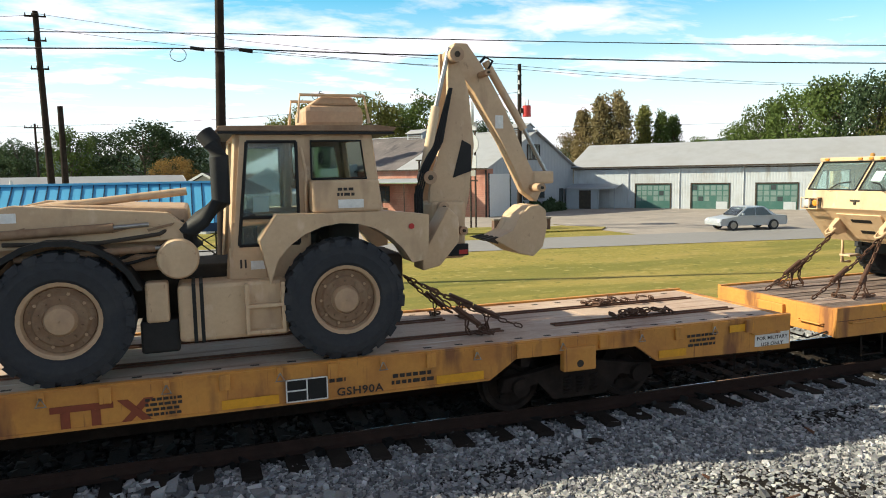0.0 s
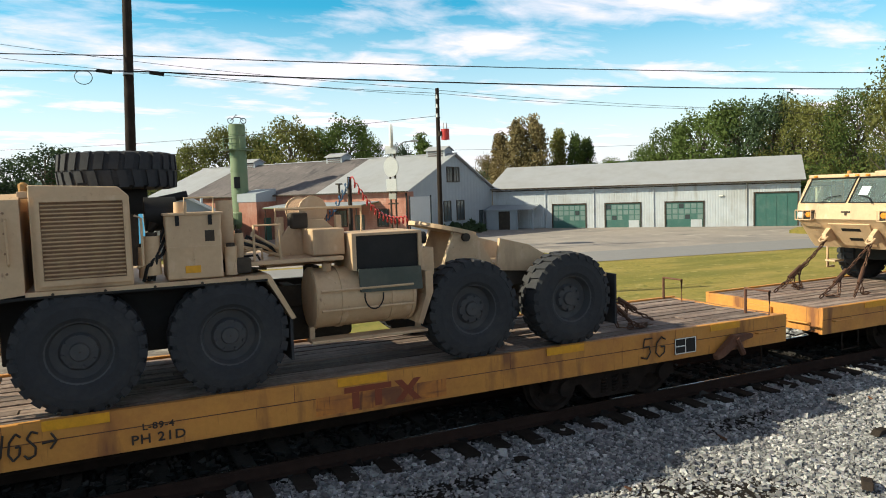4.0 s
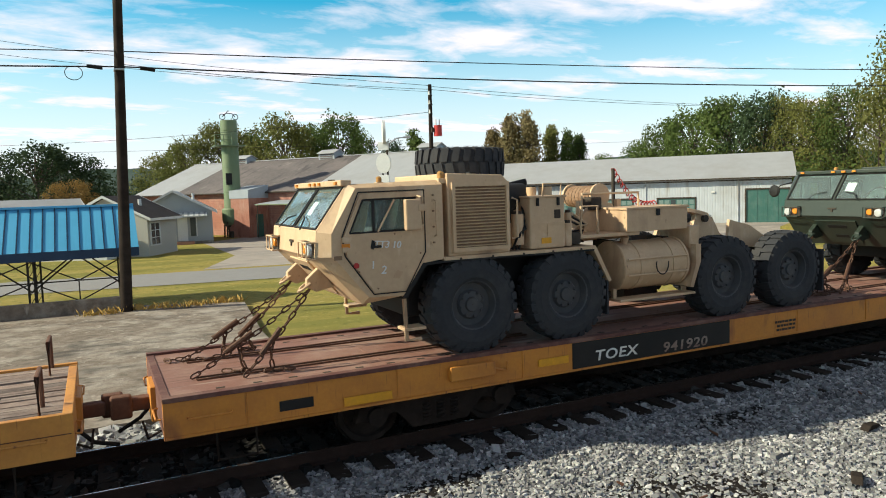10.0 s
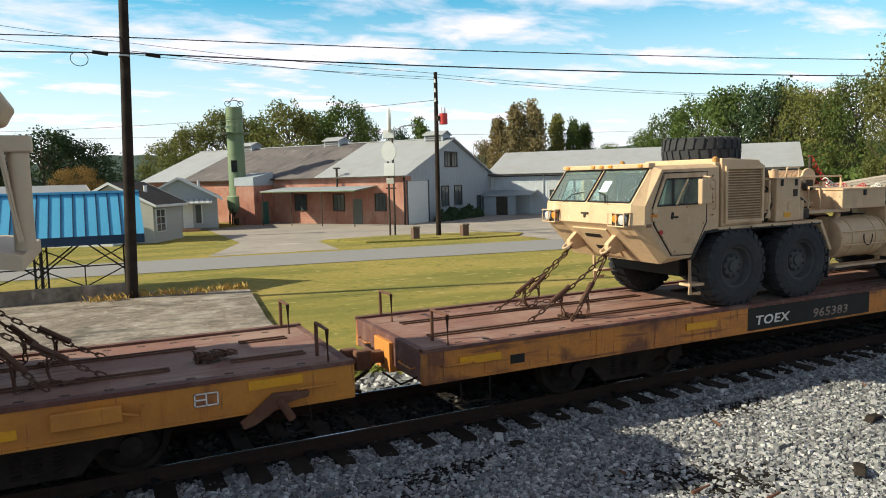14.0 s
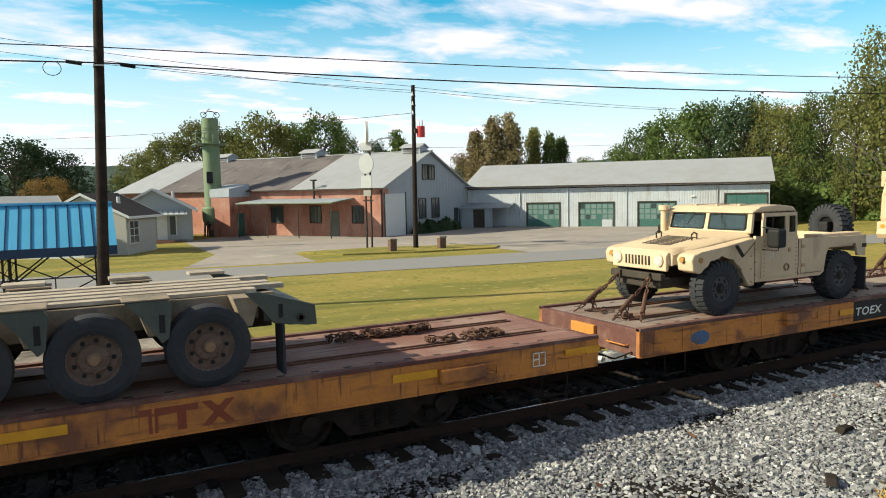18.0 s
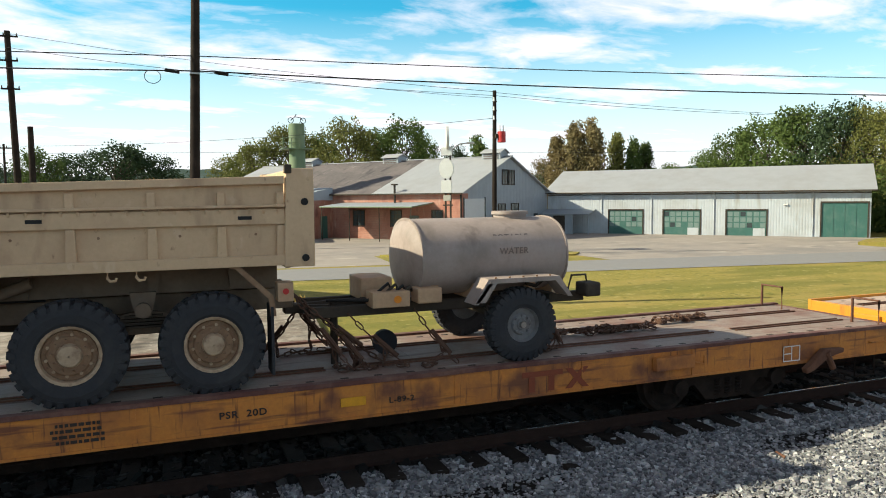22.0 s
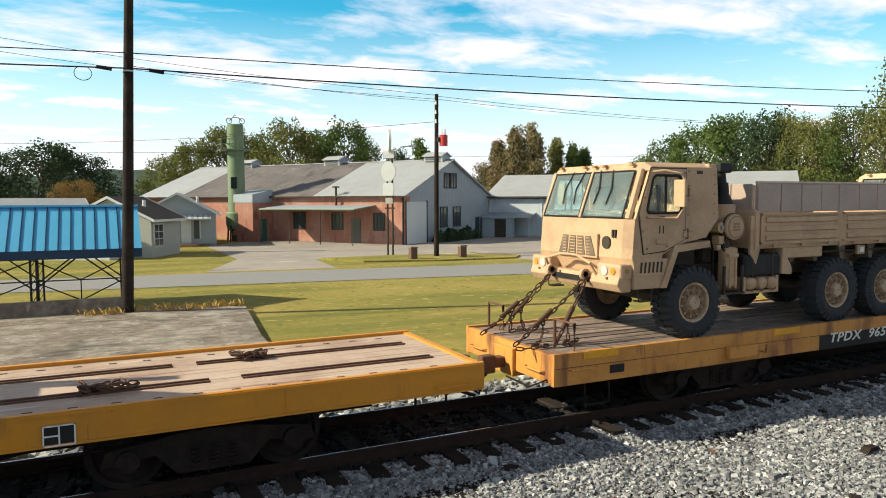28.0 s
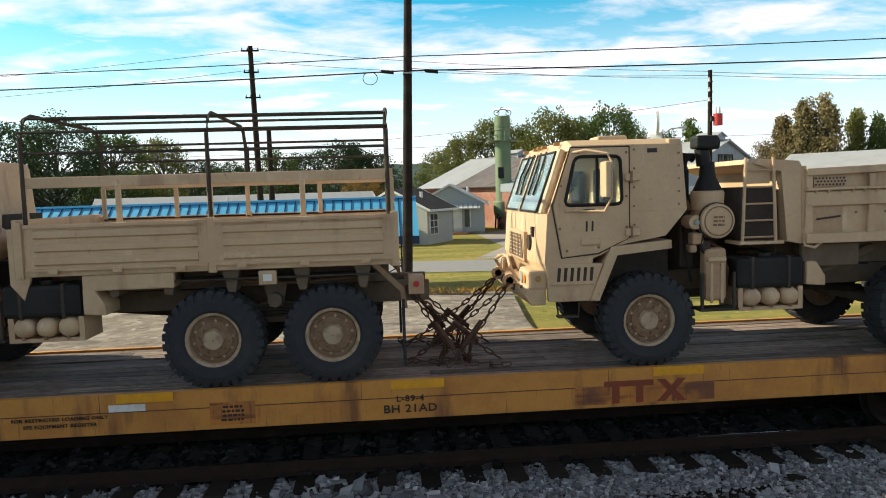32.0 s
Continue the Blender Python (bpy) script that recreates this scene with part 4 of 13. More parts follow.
def metal_shed():
    t = tagged(new("metal_shed"), "long white corrugated metal shed with four green garage doors", "shed")
    t.matrix_basis = pose(55.9, 43.16, 0, 0, 0, 41)
    g = GROUND
    L = 28.9
    holes = [(0.24, 3.71, 2.4), (8.13, 11.48, 1.73), (13.85, 17.16, 1.73), (19.17, 22.45, 1.73)]
    bm = bmesh.new()
    y = 0.0
    for y0, y1, top in holes:
        if y0 > y:
            ribbed(bm, (0, y), (0, y0), g, 3.62, 0.23, 0.008, (-1, 0))
        ribbed(bm, (0, y0), (0, y1), top, 3.62, 0.23, 0.008, (-1, 0))
        y = y1
    ribbed(bm, (0, y), (0, L), g, 3.62, 0.23, 0.008, (-1, 0))
    part("front_wall", bm, WHITE_SIDING, t)
    bm = bmesh.new()
    ribbed(bm, (0.0, 0.0), (6.0, 0.0), g, (3.62, 5.82), 0.5, 0.01, (0, -1))
    ribbed(bm, (6.0, 0.0), (12.0, 0.0), g, (5.82, 3.62), 0.5, 0.01, (0, -1))
    part("end_wall", bm, WHITE_SIDING, t)
    bx("back_wall", t, WHITE_SIDING, 11.9, 12.0, 0.1, L, g, 3.6, 0.0)
    bx("far_wall", t, WHITE_SIDING, 0.1, 11.9, L - 0.1, L, g, 3.6, 0.0)
    bx("inner_wall", t, PANE, 2.9, 3.0, 0.2, L - 0.2, g, 3.5, 0.0)
    for xe in (-0.5, 12.5):
        r = part("roof_slope", prism(bmesh.new(), [(xe, 3.50), (6.0, 5.85), (6.0, 5.92), (xe, 3.58)], -0.4, L + 0.3), ROOF_METAL, t)
        for k in range(int((L + 0.6) / 0.6)):
            yy = -0.35 + k * 0.6
            part("roof_seam", prism(bmesh.new(), [(xe, 3.58), (6.0, 5.92), (6.0, 5.926), (xe, 3.586)], yy, yy + 0.04), ROOF_METAL, r)
    bx("gutter", t, UNDER, -0.60, -0.47, -0.4, L + 0.3, 3.42, 3.52, 0.01)
    bx("eave_board", t, UNDER, -0.035, -0.012, 0.0, L, 3.24, 3.32, 0.0)
    for y in (4.4, 12.6, 18.3, 23.2):
        cyl("downpipe", t, WHITE_SIDING, (-0.06, y, g), (-0.06, y, 3.42), 0.045, 8)
    bx("wall_lamp", t, WHITE, -0.14, -0.01, 6.4, 6.75, 2.2, 2.32, 0.01)
    for k, (y0, y1, top) in enumerate(holes):
        door = part("garage_door", one_box(0.03, 0.08, y0, y1, g, top), DOOR_GREEN, t)
        bm = bmesh.new()
        for q in ((y0 - 0.12, y1 + 0.12, top, top + 0.12), (y0 - 0.12, y0, g, top), (y1, y1 + 0.12, g, top)):
            box(bm, -0.05, 0.03, *q)
        part("door_frame", bm, UNDER, door)
        if k:
            cols, rws = 6, 3
            for c in range(cols):
                for r_ in range(rws):
                    a, b = y0 + (y1 - y0) * c / cols + 0.06, y0 + (y1 - y0) * (c + 1) / cols - 0.06
                    z0 = g + 0.75 + r_ * 0.52
                    if r_ == 0 and (c * 7 + k * 3) % 5 == 0:
                        continue
                    part("door_pane", one_box(0.015, 0.03, a, b, z0, z0 + 0.42), TAPE_PANE if (c * 5 + r_ * 3 + k) % 11 else PANE, door)
            if k != 3:
                part("patch_panel", one_box(-0.01, 0.028, y0 + 0.1, y0 + 1.1, g, g + 0.7), WHITE_SIDING, door, "pale patch of boards")
        else:
            for c in range(1, 4):
                yy = y0 + (y1 - y0) * c / 4
                part("batten", one_box(0.01, 0.03, yy - 0.04, yy + 0.04, g, top), DOOR_GREEN, door)
    porch = part("porch_roof", prism(bmesh.new(), [(-2.6, 1.35), (0.0, 1.75), (0.0, 1.87), (-2.6, 1.45)], 23.8, 28.9), GREY_SIDING, t)
    bx("porch_wall", t, GREY_SIDING, -2.3, -2.2, 25.6, 28.9, g, 1.40, 0.0)
    bx("porch_side", t, GREY_SIDING, -2.3, -0.03, 28.8, 28.9, g, 1.40, 0.0)
    bx("porch_door", t, UNDER, -2.315, -2.303, 26.3, 27.5, g, 1.25, 0.0)
    for y in (23.9, 25.5):
        cyl("porch_post", t, GREY_SIDING, (-2.4, y, g), (-2.4, y, 1.42), 0.06, 8)
    return t


TAPE_PANE = material("dusty_green_pane", (0.16, 0.24, 0.22), 0.25, spec=0.7, stain=(0.24, 0.30, 0.27), stain_scale=2.0, bump=0.0)
brick_building()
metal_shed()


def small_house(x, y, turn, lx, ly, h, ridge, wall, roof, label, windows=()):
    """A small gabled house: eave walls along its own x, a gable wall at each end."""
    t = tagged(new("house"), label, "house")
    t.matrix_basis = pose(x, y, 0, 0, 0, turn)
    g = GROUND
    front = part("front_wall", one_box(0.0, lx, 0.0, 0.12, g, h), wall, t)
    for k in range(int((h - g) / 0.2)):
        part("siding_board", prism(bmesh.new(), [(-0.02, g + k * 0.2), (0.0, g + k * 0.2), (0.0, g + k * 0.2 + 0.19)], 0.0, lx, axis="x"), wall, front)
    for x0 in (0.0, lx - 0.12):
        part("gable_wall", prism(bmesh.new(), [(0.12, g), (ly, g), (ly, h), (ly / 2, ridge), (0.12, h + 0.05)], x0, x0 + 0.12, axis="x"), wall, t)
    bx("back_wall", t, wall, 0.12, lx - 0.12, ly - 0.12, ly, g, h, 0.0)
    for s, (ya, yb) in enumerate(((-0.4, ly / 2), (ly + 0.4, ly / 2))):
        r = part("roof_slope", prism(bmesh.new(), [(ya, h - 0.18), (yb, ridge + 0.05), (yb, ridge + 0.17), (ya, h - 0.06)], -0.3, lx + 0.3, axis="x"), roof, t)
        part("fascia", one_box(-0.3, lx + 0.3, min(ya, ya + 0.03 * (1 if s else -1)), max(ya, ya + 0.03 * (1 if s else -1)), h - 0.22, h - 0.05), DOOR_WHITE, r)
        for xe in (-0.34, lx + 0.30):
            part("bargeboard", prism(bmesh.new(), [(ya, h - 0.22), (yb, ridge + 0.0), (yb, ridge + 0.18), (ya, h - 0.04)], xe, xe + 0.04, axis="x"), DOOR_WHITE, r)
    for a, b, z0, z1 in windows:
        window_unit(t, "window", -0.03, a, b, z0, z1, 2, 3, DOOR_WHITE, "x")
    cyl("vent", t, DOOR_WHITE, (lx * 0.45, ly * 0.25, ridge - 0.8), (lx * 0.45, ly * 0.25, ridge - 0.1), 0.12, 10)
    return t


beige = small_house(3.12, 50.94, 60, 4.3, 5.6, 2.0, 3.35, HOUSE_PAINT, HOUSE_ROOF, "small beige house with a dark shingle roof", ((0.35, 1.6, 0.15, 1.6),))
bx("annex_wall", beige, DOOR_WHITE, -2.0, -0.35, 1.8, 8.5, GROUND, 1.30, 0.0, "low white side annex")
grey = small_house(8.85, 61.8, 82, 9.0, 6.0, 2.1, 3.7, HOUSE_GREY, ROOF_METAL, "small grey gabled house with a white porch canopy")
bx("door", grey, DOOR_WHITE, -0.06, -0.015, 1.98, 2.75, GROUND + 0.25, 1.60, 0.0, "white front door")
bx("dark_window", grey, PANE, -0.05, -0.015, 1.32, 1.75, 0.05, 1.55, 0.0)
bx("window_frame", grey, DOOR_WHITE, -0.045, -0.012, 1.22, 1.31, 0.0, 1.60, 0.0)
bx("foundation", grey, DIRT, -0.10, -0.02, -0.02, 6.0, GROUND, GROUND + 0.22, 0.0)
canopy = part("porch_canopy", prism(bmesh.new(), [(-1.1, 1.66), (-0.02, 1.95), (-0.02, 2.02), (-1.1, 1.73)], 0.4, 2.9), DOOR_WHITE, grey, "white striped porch canopy")
for k in range(6):
    part("canopy_stripe", prism(bmesh.new(), [(-1.1, 1.735), (-0.02, 2.025), (-0.02, 2.04), (-1.1, 1.75)], 0.5 + k * 0.42, 0.66 + k * 0.42), HOUSE_GREY, canopy)
bx("doorstep", grey, BRICK, -0.95, -0.11, 1.5, 3.0, GROUND, GROUND + 0.22, 0.0)
small_house(-26.0, 66.0, 12, 26.0, 8.0, 1.9, 3.3, HOUSE_GREY, ROOF_METAL, "low long outbuilding with a pale metal roof")


BLUE_DARK = material("dark_blue_trim", (0.008, 0.035, 0.085), 0.5, 0.1, stain=(0.012, 0.05, 0.11))


def shelter():
    """Open-sided shelter: blue seamed roof on lattice posts, with braced railings."""
    t = tagged(new("open_shelter"), "open steel shelter with a bright blue seamed metal roof", "shelter")
    g = GROUND
    x0, x1, yf, yr, yb = -21.6, 1.31, 26.5, 28.6, 30.7
    for ya in (yf, yb):
        r = part("roof_slope", prism(bmesh.new(), [(ya, 1.51), (yr, 2.97), (yr, 3.04), (ya, 1.58)], x0, x1, axis="x"), BLUE_ROOF, t)
        for k in range(62):
            x = x0 + 0.05 + k * 0.369
            s = 1 if ya < yr else -1
            part("seam", prism(bmesh.new(), [(ya, 1.58), (yr, 3.04), (yr, 3.075), (ya, 1.615)], x, x + 0.038, axis="x"), BLUE_DARK, r)
    bx("fascia", t, BLUE_DARK, x0, x1, yf - 0.03, yf, 1.30, 1.60, 0.0, "dark blue fascia board")
    bx("ridge_cap", t, BLUE_ROOF, x0, x1, yr - 0.15, yr + 0.15, 3.0, 3.08, 0.0)
    for x in (-19.8, -14.9, -9.9, -5.6, -2.0, 0.8):
        for y in (27.0, 30.1):
            post = bmesh.new()
            for dx, dy in ((-0.09, -0.09), (0.09, -0.09), (-0.09, 0.09), (0.09, 0.09)):
                rod(post, (x + dx, y + dy, g), (x + dx, y + dy, 1.52), 0.03, n=6)
            for k in range(6):
                z = g + 0.1 + k * 0.3
                rod(post, (x - 0.09, y - 0.09, z), (x + 0.09, y - 0.09, z + 0.3), 0.012, n=4)
            part("lattice_post", post, UNDER, t)
    for xa, xb in ((-5.6, -2.0), (-2.0, 0.8), (-9.9, -5.6)):
        tr = bmesh.new()
        for a, b in (((xa, 0.55), (xb, 0.55)), ((xa, -0.15), (xb, -0.15)), ((xa, 1.25), ((xa + xb) / 2, 0.55)), (((xa + xb) / 2, 0.55), (xb, 1.25)), ((xa, 0.55), ((xa + xb) / 2, -0.15)), (((xa + xb) / 2, -0.15), (xb, 0.55)), (((xa + xb) / 2, -0.55), ((xa + xb) / 2, 0.6))):
            rod(tr, (a[0], 26.95, a[1]), (b[0], 26.95, b[1]), 0.022, n=5)
        part("braced_railing", tr, UNDER, t)
    bx("low_wall", t, DIRT, x0, 0.85, 25.75, 25.95, g, g + 0.62, 0.0)
    for x in (-14.9, -9.9, -5.6, -2.0, 0.8):
        for y in (27.0, 30.1):
            for dx in (-1.5, 1.5):
                if x + dx < x1:
                    tube_part("knee_brace", t, UNDER, [(x, y, 0.25), (x + dx, y, 1.48)], 0.028, n=5)
        tube_part("tie_beam", t, UNDER, [(x, 27.0, 1.45), (x, 30.1, 1.45)], 0.035, n=5)
    return t


shelter()


def green_tower():
    t = tagged(new("dust_tower"), "tall green cylindrical dust collector with a railed gallery", "tower")
    x, y, g = 11.74, 68.5, GROUND
    body = part("shell", lathe(bmesh.new(), [(1.5, 0.30), (2.0, 0.80), (2.1, 0.79), (10.2, 0.75), (10.26, 0.70), (10.3, 0.02)], 28, "z", (x, y, 0)), TOWER_GREEN, t, smooth=True)
    part("base_drum", lathe(bmesh.new(), [(0.55, 0.80), (0.75, 0.95), (1.0, 1.02), (2.0, 1.02), (2.12, 0.94)], 28, "z", (x, y, 0)), TOWER_GREEN, t)
    part("hopper", lathe(bmesh.new(), [(-0.2, 0.35), (0.55, 0.80)], 20, "z", (x, y, 0)), UNDER, t)
    for dx, dy in ((-0.7, -0.7), (0.7, -0.7), (-0.7, 0.7), (0.7, 0.7)):
        cyl("leg", t, UNDER, (x + dx * 1.1, y + dy * 1.1, g), (x + dx, y + dy, 0.9), 0.08, 8)
    bx("gallery_floor", t, TOWER_GREEN, x - 1.5, x + 1.3, y - 1.1, y + 0.9, 7.85, 7.94, 0.0)
    for z in (8.4, 8.85):
        tube_part("gallery_rail", t, TOWER_GREEN, [(x + 0.05, y - 1.05, z), (x - 1.45, y - 1.05, z), (x - 1.45, y + 0.8, z)], 0.04, n=6)
    for dx in (-1.45, -0.7, 0.05):
        cyl("rail_post", t, TOWER_GREEN, (x + dx, y - 1.05, 7.9), (x + dx, y - 1.05, 8.85), 0.04, 6)
    for z in (3.6, 5.9, 7.2, 9.3):
        part("shell_band", lathe(bmesh.new(), [(z, 0.80), (z + 0.06, 0.80)], 28, "z", (x, y, 0)), TOWER_GREEN, body)
    part("hatch", one_box(x - 0.62, x - 0.10, y - 0.86, y - 0.60, 4.31, 5.36), BLACK, body, "dark square hatch")
    for dx in (-0.58, 0.58):
        part("cycle_wheel", pipe(bmesh.new(), [(x + dx + 0.25 * math.cos(a), y - 0.3, 10.56 + 0.25 * math.sin(a)) for a in np.linspace(0, math.tau, 19)], 0.035, 5), BLACK, t)
    tube_part("cycle_frame", t, BLACK, [(x - 0.58, y - 0.3, 10.56), (x - 0.2, y - 0.3, 10.9), (x + 0.3, y - 0.3, 10.85), (x + 0.58, y - 0.3, 10.56)], 0.04)
    tube_part("cycle_bar", t, BLACK, [(x - 0.2, y - 0.3, 10.9), (x - 0.1, y - 0.3, 11.1), (x + 0.05, y - 0.3, 11.08)], 0.035)
    tube_part("duct", t, TOWER_GREEN, [(x + 0.8, y, 1.2), (x + 1.3, y + 0.2, 0.6), (x + 1.4, y + 0.4, g)], 0.12)
    bx("outlet_box", t, UNDER, x - 0.5, x + 1.2, y - 0.9, y + 0.3, g, 0.0, 0.05)
    return t


green_tower()


def utility_pole(name, x, y, h, label, lean=(0, 0), r=0.17, arms=()):
    t = tagged(new(name), label, "utility pole")
    part("shaft", rod(bmesh.new(), (x, y, GROUND - 0.3), (x + lean[0], y + lean[1], h), r * 1.15, r * 0.8, 14), POLE_WOOD, t, smooth=True)
    for z, w in arms:
        s = (z - GROUND) / (h - GROUND)
        cx, cy = x + lean[0] * s, y + lean[1] * s
        arm = bx("crossarm", t, POLE_WOOD, cx - w, cx + w, cy - 0.24, cy - 0.14, z - 0.06, z + 0.06, 0.01)
        for dx in (-w * 0.9, -w * 0.3, w * 0.3, w * 0.9):
            part("insulator", rod(bmesh.new(), (cx + dx, cy - 0.19, z + 0.06), (cx + dx, cy - 0.19, z + 0.24), 0.05, 0.03, 8), UNDER, arm)
    return t


p1 = utility_pole("utility_pole", 0.75, 25.4, 11.6, "tall dark wooden utility pole beside the slab", (0.42, 0), 0.165)
for dx in (-0.94, 0.61):
    part("splice_case", rod(bmesh.new(), (1.03 + dx, 25.28, 7.46), (1.03 + dx + 0.45, 25.28, 7.41), 0.055, n=10), BLACK, p1, "black cable splice case")
part("cable_loop", pipe(bmesh.new(), [(-0.29 + 0.25 * math.cos(a), 25.29, 7.23 + 0.22 * math.sin(a)) for a in np.linspace(2.2, 7.3, 22)], 0.012, 5), BLACK, p1)
bx("pole_strap", p1, STEEL, 0.86, 1.16, 25.15, 25.6, 7.36, 7.41, 0.0)
p2 = utility_pole("utility_pole", 20.1, 42.4, 10.1, "brown wooden utility pole with a red transformer", (0.05, 0), 0.15)
tr = cyl("transformer", p2, RED, (20.55, 42.2, 6.75), (20.55, 42.2, 7.45), 0.27, 16, "rust-red transformer can")
bx("transformer_bracket", p2, UNDER, 20.1, 20.5, 42.15, 42.3, 7.0, 7.3, 0.0)
for dx in (-0.12, 0.12):
    part("bushing", rod(bmesh.new(), (20.55 + dx, 42.2, 7.45), (20.55 + dx, 42.2, 7.85), 0.05, 0.03, 8), WHITE, tr)
for z in (8.2, 8.8, 9.4):
    part("insulator", rod(bmesh.new(), (20.0, 42.2, z), (20.0, 42.2, z + 0.25), 0.07, 0.04, 8), WHITE, p2)
    bx("insulator_bracket", p2, UNDER, 19.95, 20.2, 42.15, 42.3, z - 0.05, z, 0.0)
utility_pole("utility_pole", 65.4, 41.35, 9.9, "grey wooden utility pole with a crossarm by the woods", (0.15, 0), 0.15, ((9.3, 1.3),))
utility_pole("utility_pole", -9.9, 59.2, 15.3, "tall wooden power pole with two short crossarms", (-0.3, 0), 0.24, ((14.9, 0.7), (13.2, 0.6), (11.2, 0.6)))
utility_pole("utility_pole", -8.4, 55.0, 8.2, "plain short wooden pole", (0, 0), 0.22)
utility_pole("utility_pole", -14.2, 78.0, 8.6, "distant thin wooden pole with a crossarm", (0, 0), 0.12, ((8.2, 0.9),))
utility_pole("utility_pole", 40.7, 19.2, 10.4, "wooden utility pole beside the road", (0, 0), 0.2)
utility_pole("utility_pole", -37.5, 31.3, 10.4, "wooden utility pole beside the road", (0, 0), 0.2)
utility_pole("broken_post", 62.6, 36.5, 2.3, "short grey wooden post at the wood's edge", (0, 0), 0.16)


def cable(points, r, sag, label="black overhead cable between two poles"):
    bm = bmesh.new()
    for a, b in zip(points, points[1:]):
        a, b = Vector(a), Vector(b)
        pipe(bm, [a.lerp(b, s) + Vector((0, 0, -sag * 4 * s * (1 - s))) for s in np.linspace(0, 1, 17)], r, 5)
    return tagged(part("overhead_cable", bm, BLACK), label, "cable", "overhead cables")


cable([(-37.5, 31.2, 8.34), (1.06, 25.29, 7.97), (40.7, 19.1, 8.22)], 0.017, 0.2)
cable([(-37.5, 31.2, 7.85), (1.04, 25.29, 7.48), (40.7, 19.1, 7.48)], 0.024, 0.25)
cable([(-10.2, 59.0, 15.1), (20.0, 42.2, 10.0)], 0.015, 0.35)
cable([(-10.2, 59.0, 14.1), (20.0, 42.2, 9.75)], 0.015, 0.40)
cable([(20.0, 42.2, 9.95), (47.0, 43.0, 9.5), (95.0, 46.0, 9.6)], 0.014, 0.15)
cable([(20.0, 42.2, 9.75), (46.0, 42.2, 9.3), (95.0, 45.0, 9.4)], 0.014, 0.2)
cable([(1.04, 25.29, 7.56), (20.0, 42.2, 9.6)], 0.011, 0.1)
cable([(-10.1, 59.0, 15.0), (-80, 80, 15.0)], 0.016, 0.8)
cable([(-10.0, 59.0, 13.4), (-80, 80, 13.0)], 0.016, 0.8)
cable([(-80, 108, 9.6), (-14.2, 78, 8.4), (20.0, 42.3, 8.3)], 0.014, 0.5)
cable([(-60, 120, 10.2), (25, 100, 10.0), (90, 85, 10.3)], 0.020, 0.5)


def road_sign():
    t = tagged(new("road_sign"), "tall roadside sign with blank white panels on two posts", "sign")
    x, y = 18.0, 45.4
    t.matrix_basis = pose(x, y, 0, 0, 0, -40) @ pose(-x, -y, 0)
    for dx in (-0.16, 0.2):
        cyl("post", t, UNDER, (x + dx, y, GROUND), (x + dx, y, 6.6 if dx > 0 else 5.2), 0.07, 10)
    part("crescent_panel", lathe(bmesh.new(), [(-0.09, 0.02), (-0.09, 0.80), (0.09, 0.80), (0.09, 0.02)], 28, "y"), DOOR_WHITE, t).matrix_basis = pose(x, y, 7.25, 0, 0, 112)
    part("panel", one_box(x - 0.42, x + 0.35, y - 0.12, y - 0.02, 6.05, 6.6, 0.02), DOOR_WHITE, t)
    part("round_panel", lathe(bmesh.new(), [(-0.07, 0.02), (-0.07, 0.52), (0.07, 0.52), (0.07, 0.02)], 28, "y", (0, 0, 0)), DOOR_WHITE, t).matrix_basis = pose(x - 0.05, y - 0.08, 5.15, 0, 0, 0) @ Matrix.Diagonal((1, 1, 1.3, 1))
    part("panel", one_box(x - 0.42, x + 0.32, y - 0.12, y - 0.02, 3.5, 4.35, 0.02), DOOR_WHITE, t)
    part("panel", one_box(x - 0.28, x + 0.25, y - 0.12, y - 0.02, 2.95, 3.35, 0.02), HOUSE_PAINT, t)
    bx("cross_rail", t, UNDER, x - 0.35, x + 0.35, y - 0.06, y + 0.06, 2.6, 2.7, 0.0)
    tube_part("lamp_arm", t, STEEL, [(x + 0.25, y, 5.9), (x + 0.4, y, 6.5), (x + 0.9, y, 6.8), (x + 1.5, y, 6.85)], 0.035)
    bx("lamp_head", t, STEEL, x + 1.4, x + 1.9, y - 0.12, y + 0.12, 6.78, 6.9, 0.03)
    return t


road_sign()
BOLLARD = material("brown_stained_wood", (0.12, 0.065, 0.045), 0.8, stain=(0.18, 0.11, 0.08), stain_scale=4)
for x, y in ((17.8, 41.0), (21.25, 40.9)):
    b = tagged(new("bollard"), "squat brown brick bollard with a flat cap", "bollard", "bollards by the road")
    part("shaft", one_box(x - 0.22, x + 0.22, y - 0.22, y + 0.22, GROUND, 0.18, 0.02), BOLLARD, b)
    part("cap", one_box(x - 0.26, x + 0.26, y - 0.26, y + 0.26, 0.18, 0.28, 0.02), DIRT, b)
sheet("grass_island", [(12.8, 44.4), (14.5, 41.0), (19, 39.6), (24.3, 39.2), (25.5, 40.6), (23.6, 42.8), (18, 44.6)], GROUND + 0.10, GRASS, "mown grass island beside the road", z0=GROUND - 0.05)
sheet("grass_bank", [(47.2, 37.4), (50.6, 39.4), (58, 41), (90, 40), (90, 25), (62, 27.0), (52, 31.2)], GROUND + 0.25, GRASS, "raised grass bank at the end of the lot", z0=GROUND - 0.05)


CAR_WHEELS = []


